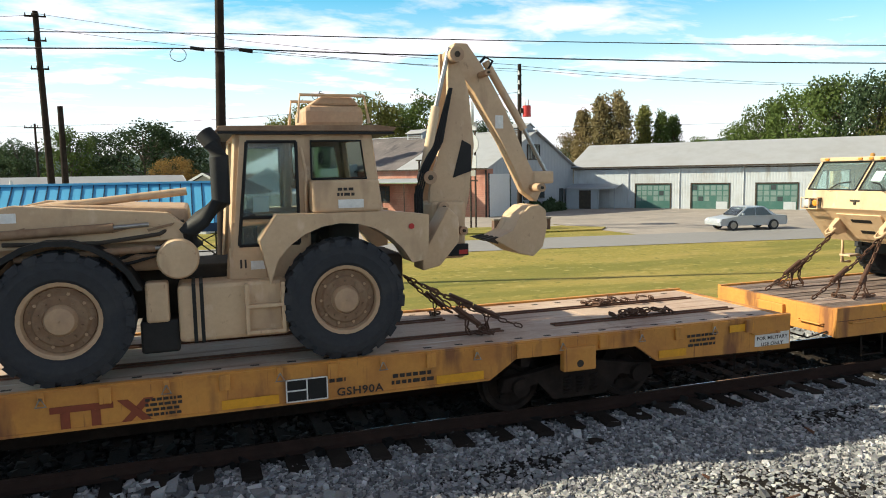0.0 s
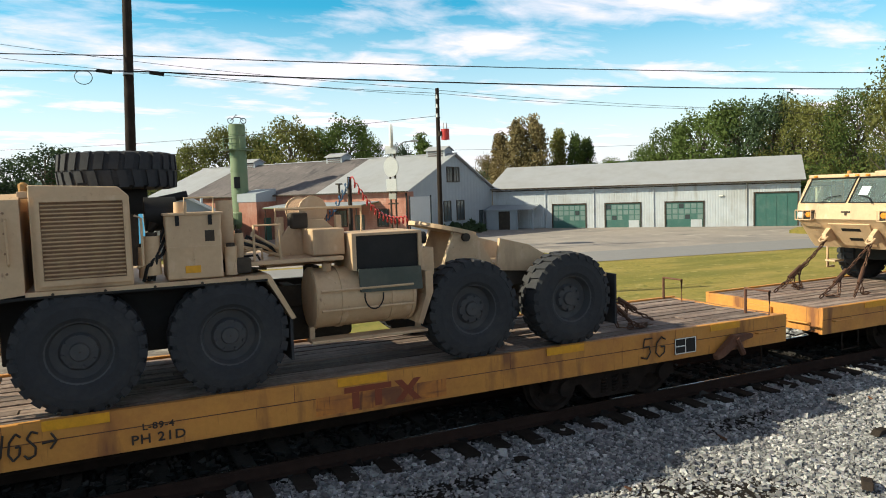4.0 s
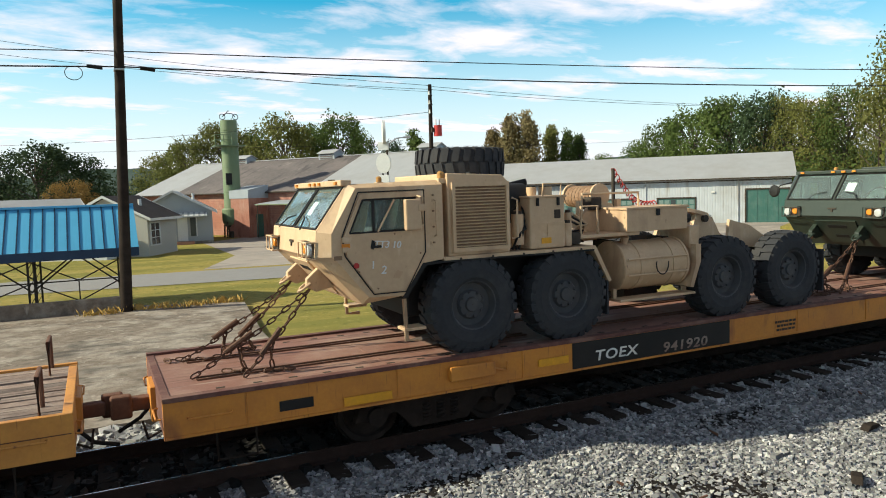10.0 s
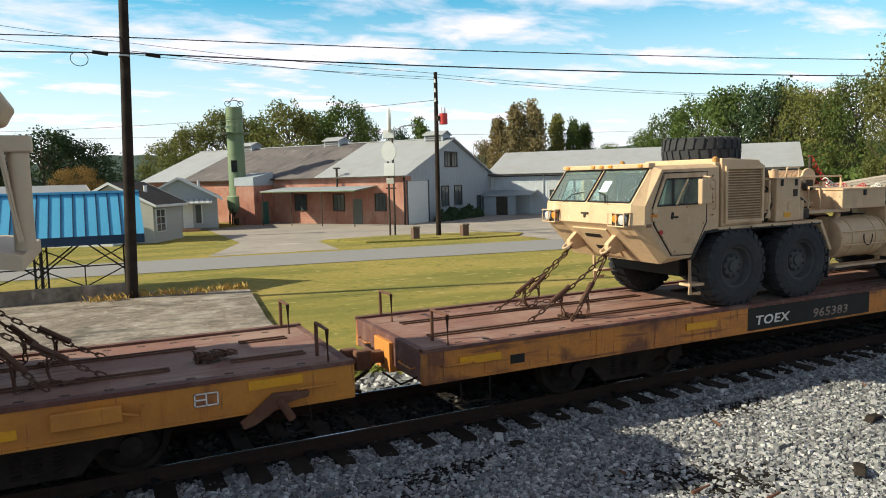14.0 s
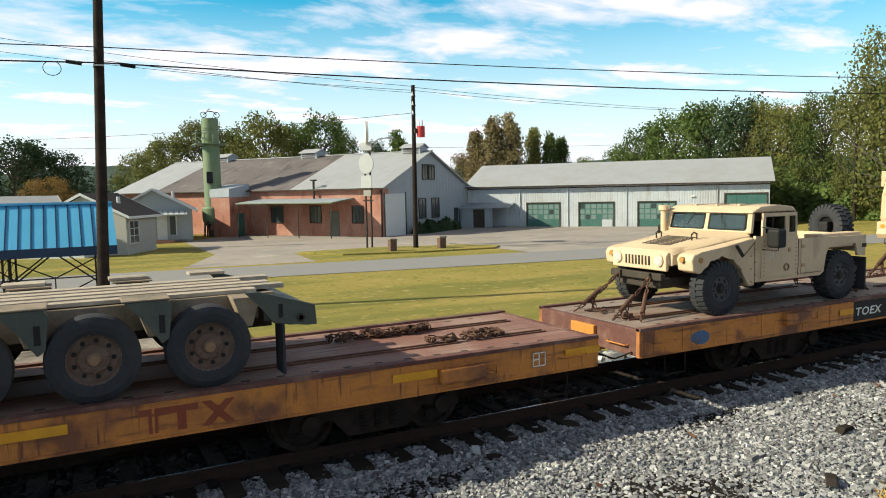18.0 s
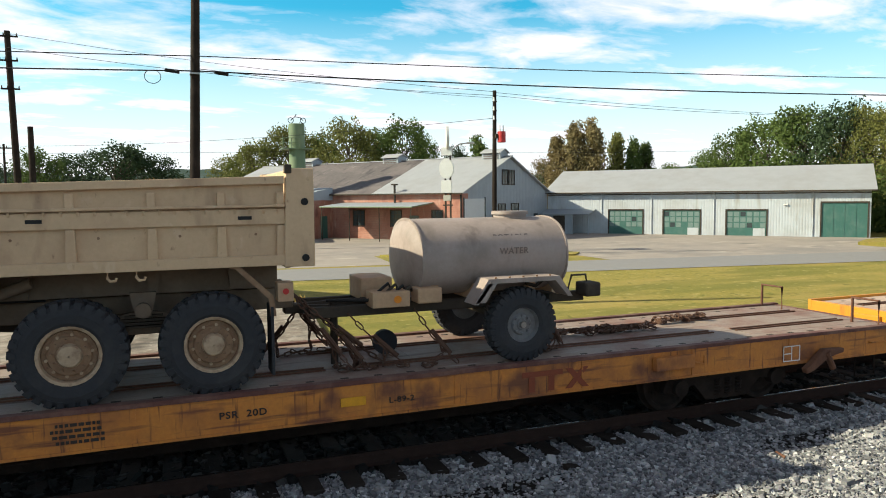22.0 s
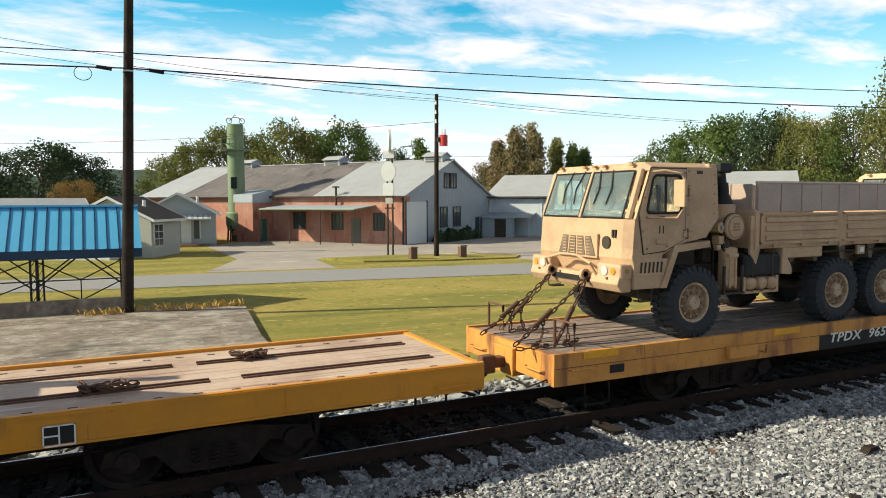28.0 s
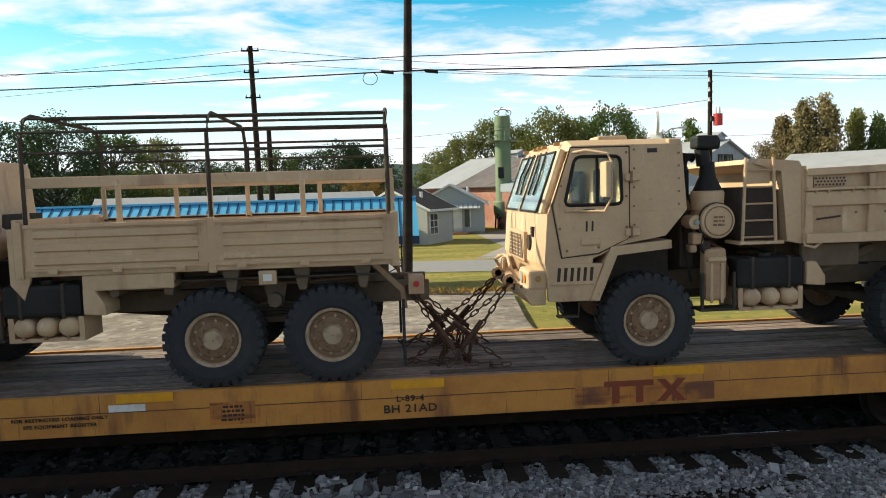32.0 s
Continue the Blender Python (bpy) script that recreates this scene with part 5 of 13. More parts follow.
def saloon_car(paint, label):
    t = tagged(new("car"), label, "car")
    body = bmesh.new()
    prof = [(-2.25, 0.30), (-2.28, 0.55), (-2.15, 0.72), (-1.15, 0.86), (1.45, 0.90), (2.20, 0.86), (2.28, 0.55), (2.20, 0.28)]
    loft(body, [[(a, -0.82, b) for a, b in prof], [(a, -0.88, b * 0.98 + 0.01) for a, b in prof], [(a, 0.88, b * 0.98 + 0.01) for a, b in prof], [(a, 0.82, b) for a, b in prof]])
    part("body", body, paint, t, smooth=True)
    top = [(-1.15, 0.85), (-0.45, 1.40), (0.70, 1.43), (1.55, 0.89)]
    loft_ = bmesh.new()
    loft(loft_, [[(a, -0.74 if b > 1 else -0.82, b) for a, b in top], [(a, 0.74 if b > 1 else 0.82, b) for a, b in top]])
    cab = part("cabin", loft_, paint, t)
    for s in (-1, 1):
        for q in ([(-0.95, 0.90), (-0.42, 1.33), (0.08, 1.36), (0.08, 0.90)], [(0.14, 0.90), (0.14, 1.36), (0.66, 1.36), (1.22, 0.90)]):
            bm = bmesh.new()
            lo = [(a, s * (0.825 if b < 1 else 0.765), b) for a, b in q]
            loft(bm, [lo, [(a, y_ + s * 0.008, b) for a, y_, b in lo]])
            part("side_window", bm, PANE, cab)
        for a in (-1.40, 1.35):
            w = part("tyre", lathe(bmesh.new(), [(-0.1, 0.20), (-0.1, 0.31), (0.1, 0.31), (0.1, 0.20)], 22, "y"), RUBBER, t)
            w.matrix_basis = pose(a, s * 0.80, 0.31)
            rim_ = part("rim", lathe(bmesh.new(), [(-0.105, 0.20), (-0.09, 0.03), (0.09, 0.03), (0.105, 0.20)], 18, "y"), STEEL, w)
            CAR_WHEELS.append((w, a, s * 0.80))
    quad_pane("windscreen", t, [(-1.12, 0.70, 0.90), (-1.12, -0.70, 0.90), (-0.48, -0.66, 1.36), (-0.48, 0.66, 1.36)], 0.012, PANE)
    bx("bumper", t, paint, -2.32, -2.2, -0.75, 0.75, 0.32, 0.52, 0.03)
    for s in (-1, 1):
        bx("headlamp", t, WHITE, -2.27, -2.16, min(s * 0.5, s * 0.78), max(s * 0.5, s * 0.78), 0.58, 0.68, 0.01)
        bx("door_mirror", t, paint, -0.85, -0.72, min(s * 0.84, s * 0.98), max(s * 0.84, s * 0.98), 0.92, 1.04, 0.02)
    return t


SILVER = material("silver_car_paint", (0.50, 0.53, 0.56), 0.3, 0.4, bump=0.0, stain=(0.45, 0.48, 0.51))
saloon = saloon_car(SILVER, "silver saloon car driving along the road")


# ---- trees and woods ----
def leaf_material(name, base, other):
    m = material(name, base, 0.75, dark=other, grain=0.8, amount=0.9, stain=tuple(c * 0.75 for c in base), stain_scale=0.35, stain_amount=0.5, bump=0.0, per_object=0.18, spec=0.2)
    n, l = m.node_tree.nodes, m.node_tree.links
    b, out_ = n["Principled BSDF"], n["Material Output"]
    thin = n.new("ShaderNodeBsdfTranslucent")
    both = n.new("ShaderNodeMixShader")
    both.inputs[0].default_value = 0.26
    l.new(b.inputs["Base Color"].links[0].from_socket, thin.inputs["Color"])
    l.new(b.outputs[0], both.inputs[1])
    l.new(thin.outputs[0], both.inputs[2])
    l.new(both.outputs[0], out_.inputs["Surface"])
    return m


LEAF = {
    "green": leaf_material("green_leaves", (0.115, 0.165, 0.042), (0.06, 0.095, 0.026)),
    "dark": leaf_material("dark_leaves", (0.060, 0.098, 0.044), (0.035, 0.060, 0.028)),
    "olive": leaf_material("olive_autumn_leaves", (0.185, 0.185, 0.052), (0.10, 0.115, 0.034)),
    "brown": leaf_material("rusty_autumn_leaves", (0.27, 0.205, 0.10), (0.17, 0.145, 0.07)),
    "yellow": leaf_material("yellow_brown_leaves", (0.286, 0.176, 0.0504), (0.202, 0.126, 0.042)),
}
BARK = material("grey_brown_bark", (0.10, 0.08, 0.065), 0.9, dark=(0.06, 0.048, 0.04), grain=8, bump=0.5, bump_scale=12)
CROWNS = {}


def crown_mesh(shape, seed, leaves):
    """Leaf clumps round limb ends: small tilted leaf faces, thick outside and thin within, with gaps."""
    key = (shape, seed)
    if key in CROWNS:
        return CROWNS[key]
    rng = np.random.default_rng(seed)
    clumps = []
    n = 120
    for i in range(n):
        u = rng.uniform(0, 1)
        a = rng.uniform(0, math.tau)
        if shape == "tall":
            h = 0.10 + 0.88 * u
            r = 0.21 * (1 - u) ** 0.7 + 0.03
        else:
            h = 0.12 + 0.82 * u
            r = 0.42 * math.sin(math.pi * (0.14 + u * 0.80)) ** 0.6
        rr = r * math.sqrt(rng.uniform(0.10, 1.0))
        clumps.append((math.cos(a) * rr, math.sin(a) * rr, h, rng.uniform(0.05, 0.115) * (0.78 if shape == "tall" else 1.0)))
    c = np.array(clumps)
    pick = rng.choice(n, leaves, p=c[:, 3] ** 2 / (c[:, 3] ** 2).sum())
    d = rng.normal(0, 1, (leaves, 3))
    d /= np.linalg.norm(d, axis=1)[:, None]
    dist = rng.uniform(0.35, 1.25, leaves) ** 0.7
    p = c[pick, :3] + d * (c[pick, 3] * dist)[:, None] * np.array([1.05, 1.05, 0.95])
    size = rng.uniform(0.009, 0.0185, leaves) * (0.70 if leaves > 10000 else 1.0)
    t1 = rng.normal(0, 1, (leaves, 3))
    t1 /= np.linalg.norm(t1, axis=1)[:, None]
    t2 = np.cross(t1, d + rng.normal(0, 0.5, (leaves, 3)))
    t2 /= np.linalg.norm(t2, axis=1)[:, None] + 1e-9
    v = np.stack([p + t1 * size[:, None], p + t2 * size[:, None] * 0.7, p - t1 * size[:, None], p - t2 * size[:, None] * 0.7], 1)
    me = bpy.data.meshes.new("crown")
    me.vertices.add(leaves * 4)
    me.vertices.foreach_set("co", v.ravel())
    me.loops.add(leaves * 4)
    me.loops.foreach_set("vertex_index", np.arange(leaves * 4))
    me.polygons.add(leaves)
    me.polygons.foreach_set("loop_start", np.arange(0, leaves * 4, 4))
    me.update(calc_edges=True)
    bm = bmesh.new()
    rod(bm, (0, 0, -0.03), (0.01, 0, 0.30), 0.022, 0.014, 8)
    rod(bm, (0.01, 0, 0.30), (0.0, 0.01, 0.85), 0.014, 0.004, 6)
    for x, y, z, _ in clumps[::2]:
        rod(bm, (0.005, 0, max(0.18, z - 0.28)), (x, y, z), 0.008, 0.002, 5)
    wood = bpy.data.meshes.new("trunk")
    bmesh.ops.recalc_face_normals(bm, faces=bm.faces)
    bm.to_mesh(wood)
    bm.free()
    wood.materials.append(BARK)
    CROWNS[key] = (me, wood, {})
    return CROWNS[key]


def tree(az, dist, top, tint, shape, seed, label, wide=1.0, leaves=3600, base=None):
    """A tree seen at an angle from straight ahead of the track's side, its top at a given slope over the eye."""
    x, y = math.sin(radians(az)) * dist, math.cos(radians(az)) * dist
    z0 = GROUND if base is None else base
    h = EYE[2] + top * dist - z0
    me, wood, tinted = crown_mesh(shape, seed, leaves)
    if tint not in tinted:
        tinted[tint] = me.copy()
        tinted[tint].materials.append(LEAF[tint])
    t = tagged(new("tree"), label, "tree", "trees behind the buildings")
    t.matrix_basis = pose(x, y, z0, 0, 0, (az * 37 + seed * 61) % 360) @ Matrix.Diagonal((h * wide, h * wide, h, 1))
    share("trunk", wood, t, Matrix.Identity(4))
    share("crown", tinted[tint], t, Matrix.Identity(4))
    return t


GREEN_L, DARK_L, OLIVE_L = "broad green tree with a full crown", "dark green broadleaf tree at the wood's edge", "olive-tinged tree turning with autumn"
SKYLINE = [  # angle, distance, slope of the top, tint, shape, width
    (-33, 105, 0.095, "dark", "wide", 1.1), (-28, 100, 0.098, "dark", "wide", 1.2), (-23.5, 98, 0.106, "dark", "wide", 1.1), (-20, 104, 0.088, "green", "wide", 1.0), (-16.5, 110, 0.080, "olive", "wide", 0.8), (-14, 125, 0.052, "dark", "wide", 1.2),
    (-11.5, 118, 0.050, "dark", "wide", 1.0), (-8.2, 112, 0.064, "green", "wide", 0.9), (-6, 118, 0.058, "dark", "wide", 1.0), (-3.4, 108, 0.072, "dark", "wide", 1.25), (-1.0, 112, 0.060, "dark", "wide", 1.1), (-1.4, 84, 0.026, "yellow", "wide", 1.2),
    (4.9, 150, 0.062, "olive", "wide", 1.0), (6.5, 140, 0.078, "olive", "wide", 0.9), (9.2, 135, 0.100, "olive", "wide", 0.85), (11.6, 140, 0.090, "green", "wide", 0.8), (13.8, 128, 0.113, "olive", "wide", 0.85), (16.0, 138, 0.098, "green", "wide", 0.8),
    (18.1, 130, 0.110, "green", "wide", 0.75), (19.9, 140, 0.086, "green", "wide", 0.6), (22.2, 145, 0.072, "dark", "wide", 0.6), (24.1, 128, 0.084, "green", "tall", 0.86), (25.6, 150, 0.064, "green", "wide", 0.6),
    (29.2, 150, 0.052, "brown", "wide", 0.8), (30.4, 122, 0.080, "brown", "tall", 0.85), (31.7, 120, 0.098, "brown", "tall", 0.80), (33.1, 120, 0.104, "brown", "tall", 0.80), (34.9, 124, 0.083, "olive", "tall", 0.75), (36.2, 122, 0.074, "green", "tall", 0.70), (37.1, 124, 0.068, "green", "tall", 0.75),
    (39.0, 170, 0.042, "green", "wide", 1.0), (41.8, 130, 0.060, "green", "wide", 0.9), (43.6, 118, 0.088, "green", "wide", 0.8), (45.6, 112, 0.098, "green", "wide", 0.85), (48.2, 105, 0.110, "green", "wide", 0.85), (50.4, 100, 0.112, "dark", "wide", 0.8), (52.2, 98, 0.106, "olive", "wide", 0.8),
    (54.0, 94, 0.106, "olive", "wide", 0.8), (55.8, 92, 0.112, "green", "wide", 0.75), (58.6, 80, 0.138, "olive", "wide", 0.6), (61.4, 70, 0.198, "olive", "wide", 0.80), (63.2, 72, 0.178, "green", "wide", 0.85), (66.0, 74, 0.165, "olive", "wide", 0.9), (69.5, 78, 0.15, "green", "wide", 0.9), (73, 80, 0.14, "green", "wide", 0.9),
]
for k, (az, dist, top, tint, shape, wide) in enumerate(SKYLINE):
    near = dist < 100
    tree(az, dist, top, tint, shape, k % 5 + (10 if near else 0), {"dark": DARK_L, "green": GREEN_L, "olive": OLIVE_L, "brown": "slender rusty-brown autumn tree", "yellow": "low yellow-brown autumn tree"}[tint], wide, 13000 if near else 8000)


def thicket(name, spots, tint, label, seed, leaves=40000):
    """Undergrowth and far woods, as one mass of leaf faces. spots: rows of x, y, radius, height."""
    rng = np.random.default_rng(seed)
    s = np.array(spots)
    pick = rng.choice(len(s), leaves, p=s[:, 2] * s[:, 3] / (s[:, 2] * s[:, 3]).sum())
    d = rng.normal(0, 1, (leaves, 3))
    d /= np.linalg.norm(d, axis=1)[:, None]
    d[:, 2] = abs(d[:, 2])
    bumpy = 1 + 0.25 * np.sin(d[:, 0] * 9 + pick) * np.sin(d[:, 1] * 8 + d[:, 2] * 7)
    rad = rng.uniform(0.75, 1.05, leaves) * bumpy
    p = np.stack([s[pick, 0] + d[:, 0] * s[pick, 2] * rad, s[pick, 1] + d[:, 1] * s[pick, 2] * rad, GROUND + d[:, 2] * s[pick, 3] * rad], -1)
    size = rng.uniform(0.12, 0.30, leaves)
    t1 = rng.normal(0, 1, (leaves, 3))
    t1 /= np.linalg.norm(t1, axis=1)[:, None]
    t2 = np.cross(t1, d)
    v = np.stack([p + t1 * size[:, None], p + t2 * size[:, None] * 0.7, p - t1 * size[:, None], p - t2 * size[:, None] * 0.7], 1)
    me = bpy.data.meshes.new(name)
    me.vertices.add(leaves * 4)
    me.vertices.foreach_set("co", v.ravel())
    me.loops.add(leaves * 4)
    me.loops.foreach_set("vertex_index", np.arange(leaves * 4))
    me.polygons.add(leaves)
    me.polygons.foreach_set("loop_start", np.arange(0, leaves * 4, 4))
    me.update(calc_edges=True)
    me.materials.append(LEAF[tint])
    return tagged(new(name, me), label, "undergrowth", kind="stuff")


def polar(az, dist, r, h):
    return (math.sin(radians(az)) * dist, math.cos(radians(az)) * dist, r, h)


thicket("undergrowth", [polar(az, 84 - (az - 54) * 0.5, 4.5, 4.5 + 1.5 * math.sin(az)) for az in np.arange(52, 80, 2.2)], "green", "tangled green undergrowth at the wood's edge", 1)
thicket("wood_edge", [polar(az, 118, 6, 5.5 + 1.5 * math.sin(az * 2)) for az in np.arange(40, 56, 2.5)] + [polar(az, 140, 8, 6 + 2 * math.sin(az * 3)) for az in np.arange(4, 40, 3.2)], "dark", "dark mass of distant trees behind the roofs", 2, 44000)
thicket("far_wood", [polar(az, 125, 8, 6 + 1.5 * math.sin(az * 2.3)) for az in np.arange(-40, 4, 3.4)], "dark", "dark distant wood beyond the houses", 3, 44000)
thicket("wall_shrubs", [(23.26 + a * 0.819 + 0.5, 55.41 + a * 0.574 - 0.75, 0.5, 0.85 + 0.25 * math.sin(a * 2.1)) for a in np.arange(4.6, 12.6, 0.9)], "dark", "dark shrubs along the foot of the grey gable", 6, 7000)
hill = bmesh.new()
ridge_ = []
for az in np.arange(-50, 86, 0.5):
    h = 3.23 + 900 * (0.036 + 0.005 * math.sin(az * 0.17) + 0.0025 * math.sin(az * 0.6 + 1) + 0.001 * math.sin(az * 2.3))
    ridge_.append((math.sin(radians(az)) * 900, math.cos(radians(az)) * 900, h))
lo = [hill.verts.new((x * 0.75, y * 0.75, GROUND)) for x, y, h in ridge_]
hi = [hill.verts.new(p) for p in ridge_]
bk = [hill.verts.new((x * 1.3, y * 1.3, GROUND)) for x, y, h in ridge_]
for k in range(len(hi) - 1):
    hill.faces.new((lo[k], lo[k + 1], hi[k + 1], hi[k]))
    hill.faces.new((hi[k], hi[k + 1], bk[k + 1], bk[k]))
HILL = material("hazy_wooded_hill", (0.075, 0.105, 0.095), 0.95, dark=(0.05, 0.075, 0.065), grain=0.08, amount=0.9, stain=(0.10, 0.13, 0.13), stain_scale=0.02, bump=0.8, bump_scale=0.06, spec=0.0)
tagged(part("backdrop_hills", hill, HILL, smooth=True), "low wooded hills on the horizon", "hills", kind="structure")


# ---- dry grass at the foot of the ballast, and litter of broken ties ----
DRY_GRASS = material("dry_yellow_grass", (0.50, 0.33, 0.10), 0.9, dark=(0.36, 0.22, 0.06), grain=8, stain=(0.30, 0.22, 0.07), stain_scale=3, bump=0.0, spec=0.1)
GREEN_GRASS = material("rank_green_grass", (0.20, 0.22, 0.05), 0.9, dark=(0.13, 0.15, 0.035), grain=8, stain=(0.32, 0.28, 0.09), stain_scale=3, bump=0.0, spec=0.1)


def blades(cx, cy, rx, ry, z, n, h, seed):
    rng = random.Random(seed)
    vs, fs = [], []
    for _ in range(n):
        a, r = rng.uniform(0, math.tau), math.sqrt(rng.random())
        x, y = cx + rx * r * math.cos(a), cy + ry * r * math.sin(a)
        turn, lean, tall = rng.uniform(0, math.tau), rng.uniform(0.2, 1.0), h * rng.uniform(0.4, 1.1)
        wx, wy = math.cos(turn) * 0.009, math.sin(turn) * 0.009
        lx, ly = -math.sin(turn) * lean * tall, math.cos(turn) * lean * tall
        k = len(vs)
        vs += [(x - wx, y - wy, z), (x + wx, y + wy, z), (x + lx * 0.4 + wx * 0.7, y + ly * 0.4 + wy * 0.7, z + tall * 0.65), (x + lx, y + ly, z + tall)]
        fs += [(k, k + 1, k + 2), (k, k + 2, k + 3)]
    me = bpy.data.meshes.new("blades")
    me.from_pydata(vs, [], fs)
    return me


def grass_patch(label, mat, *spec):
    me = blades(*spec)
    me.materials.append(mat)
    return tagged(new("grass_patch", me), label, "grass", kind="stuff")


grass_patch("patch of dry yellow grass beside the ballast", DRY_GRASS, 9.3, 4.05, 1.9, 0.85, -0.42, 5200, 0.16, 4)
for k, (x, y, n) in enumerate(((4.3, 12.75, 260), (6.2, 12.9, 220), (9.4, 12.8, 300), (12.0, 12.95, 200), (16.5, 12.9, 260))):
    grass_patch("tuft of green weeds behind the track", GREEN_GRASS, x, y, 0.55, 0.28, -0.62, n, 0.34, 20 + k)
for x, y, turn, l in ((9.60, 6.11, 12, 0.24), (11.78, 6.68, 20, 0.22), (7.80, 5.12, 35, 0.22), (10.56, 7.53, 25, 0.17), (4.73, 7.71, 8, 0.18), (2.1, 6.3, -20, 0.2)):
    ob = part("wood_scrap", prism(bmesh.new(), [(-l, 0.0), (l * 0.9, 0.0), (l * 0.5, 0.055), (-l * 0.6, 0.075)], -0.06, 0.06, bevel=0.012), TIE)
    ob.matrix_basis = pose(x, y, -0.285, 3, 2, turn)
    tagged(ob, "splinter of dark creosoted wood lying on ballast", "wood scrap", "scraps on the ballast")
rng_ = random.Random(8)
for k in range(9):
    x = -6.5 + k * 1.3
    grass_patch("dry weeds along the edge of the slab", DRY_GRASS, x, 25.0 + rng_.uniform(0.2, 0.5) + (0.0 if x > -1 else 2.3), 0.7, 0.22, GROUND + 0.02, 130, 0.36, 40 + k)


# ---- eight-wheeled army trucks ----
SCREEN = material("hazy_windscreen", (0.24, 0.275, 0.255), 0.25, dark=(0.15, 0.18, 0.17), grain=3, stain=(0.31, 0.34, 0.31), stain_scale=1.5, bump=0.0, spec=0.8)
SCREEN_GLASS = glass("windscreen_glass", (0.70, 0.86, 0.86))
SCREEN_GLASS.node_tree.nodes["Principled BSDF"].inputs["IOR"].default_value = 1.32
SCREEN_GLASS.node_tree.nodes["Principled BSDF"].inputs["Transmission Weight"].default_value = 0.94
LENS = material("clear_lamp_lens", (0.50, 0.51, 0.50), 0.12, bump=0.0, spec=0.8)
PAPER = material("white_paper_sheet", (0.75, 0.76, 0.74), 0.8, bump=0.0)
CAB_TRIM = material("grey_green_cab_trim", (0.26, 0.31, 0.29), 0.8, stain=(0.09, 0.11, 0.105), stain_scale=2)
CHALK = material("white_chalk", (0.72, 0.72, 0.70), 0.9, bump=0.0)


def see_through(name, parent, bm, seal):
    """A clear pane with its rubber seal; daylight passes it."""
    w = part(name, bm, SCREEN_GLASS, parent)
    w.visible_shadow = False
    b2 = bmesh.new()
    for a, b in zip(seal, seal[1:] + seal[:1]):
        rod(b2, a, b, 0.015, n=6)
    part("window_seal", b2, BLACK, w)
    return w


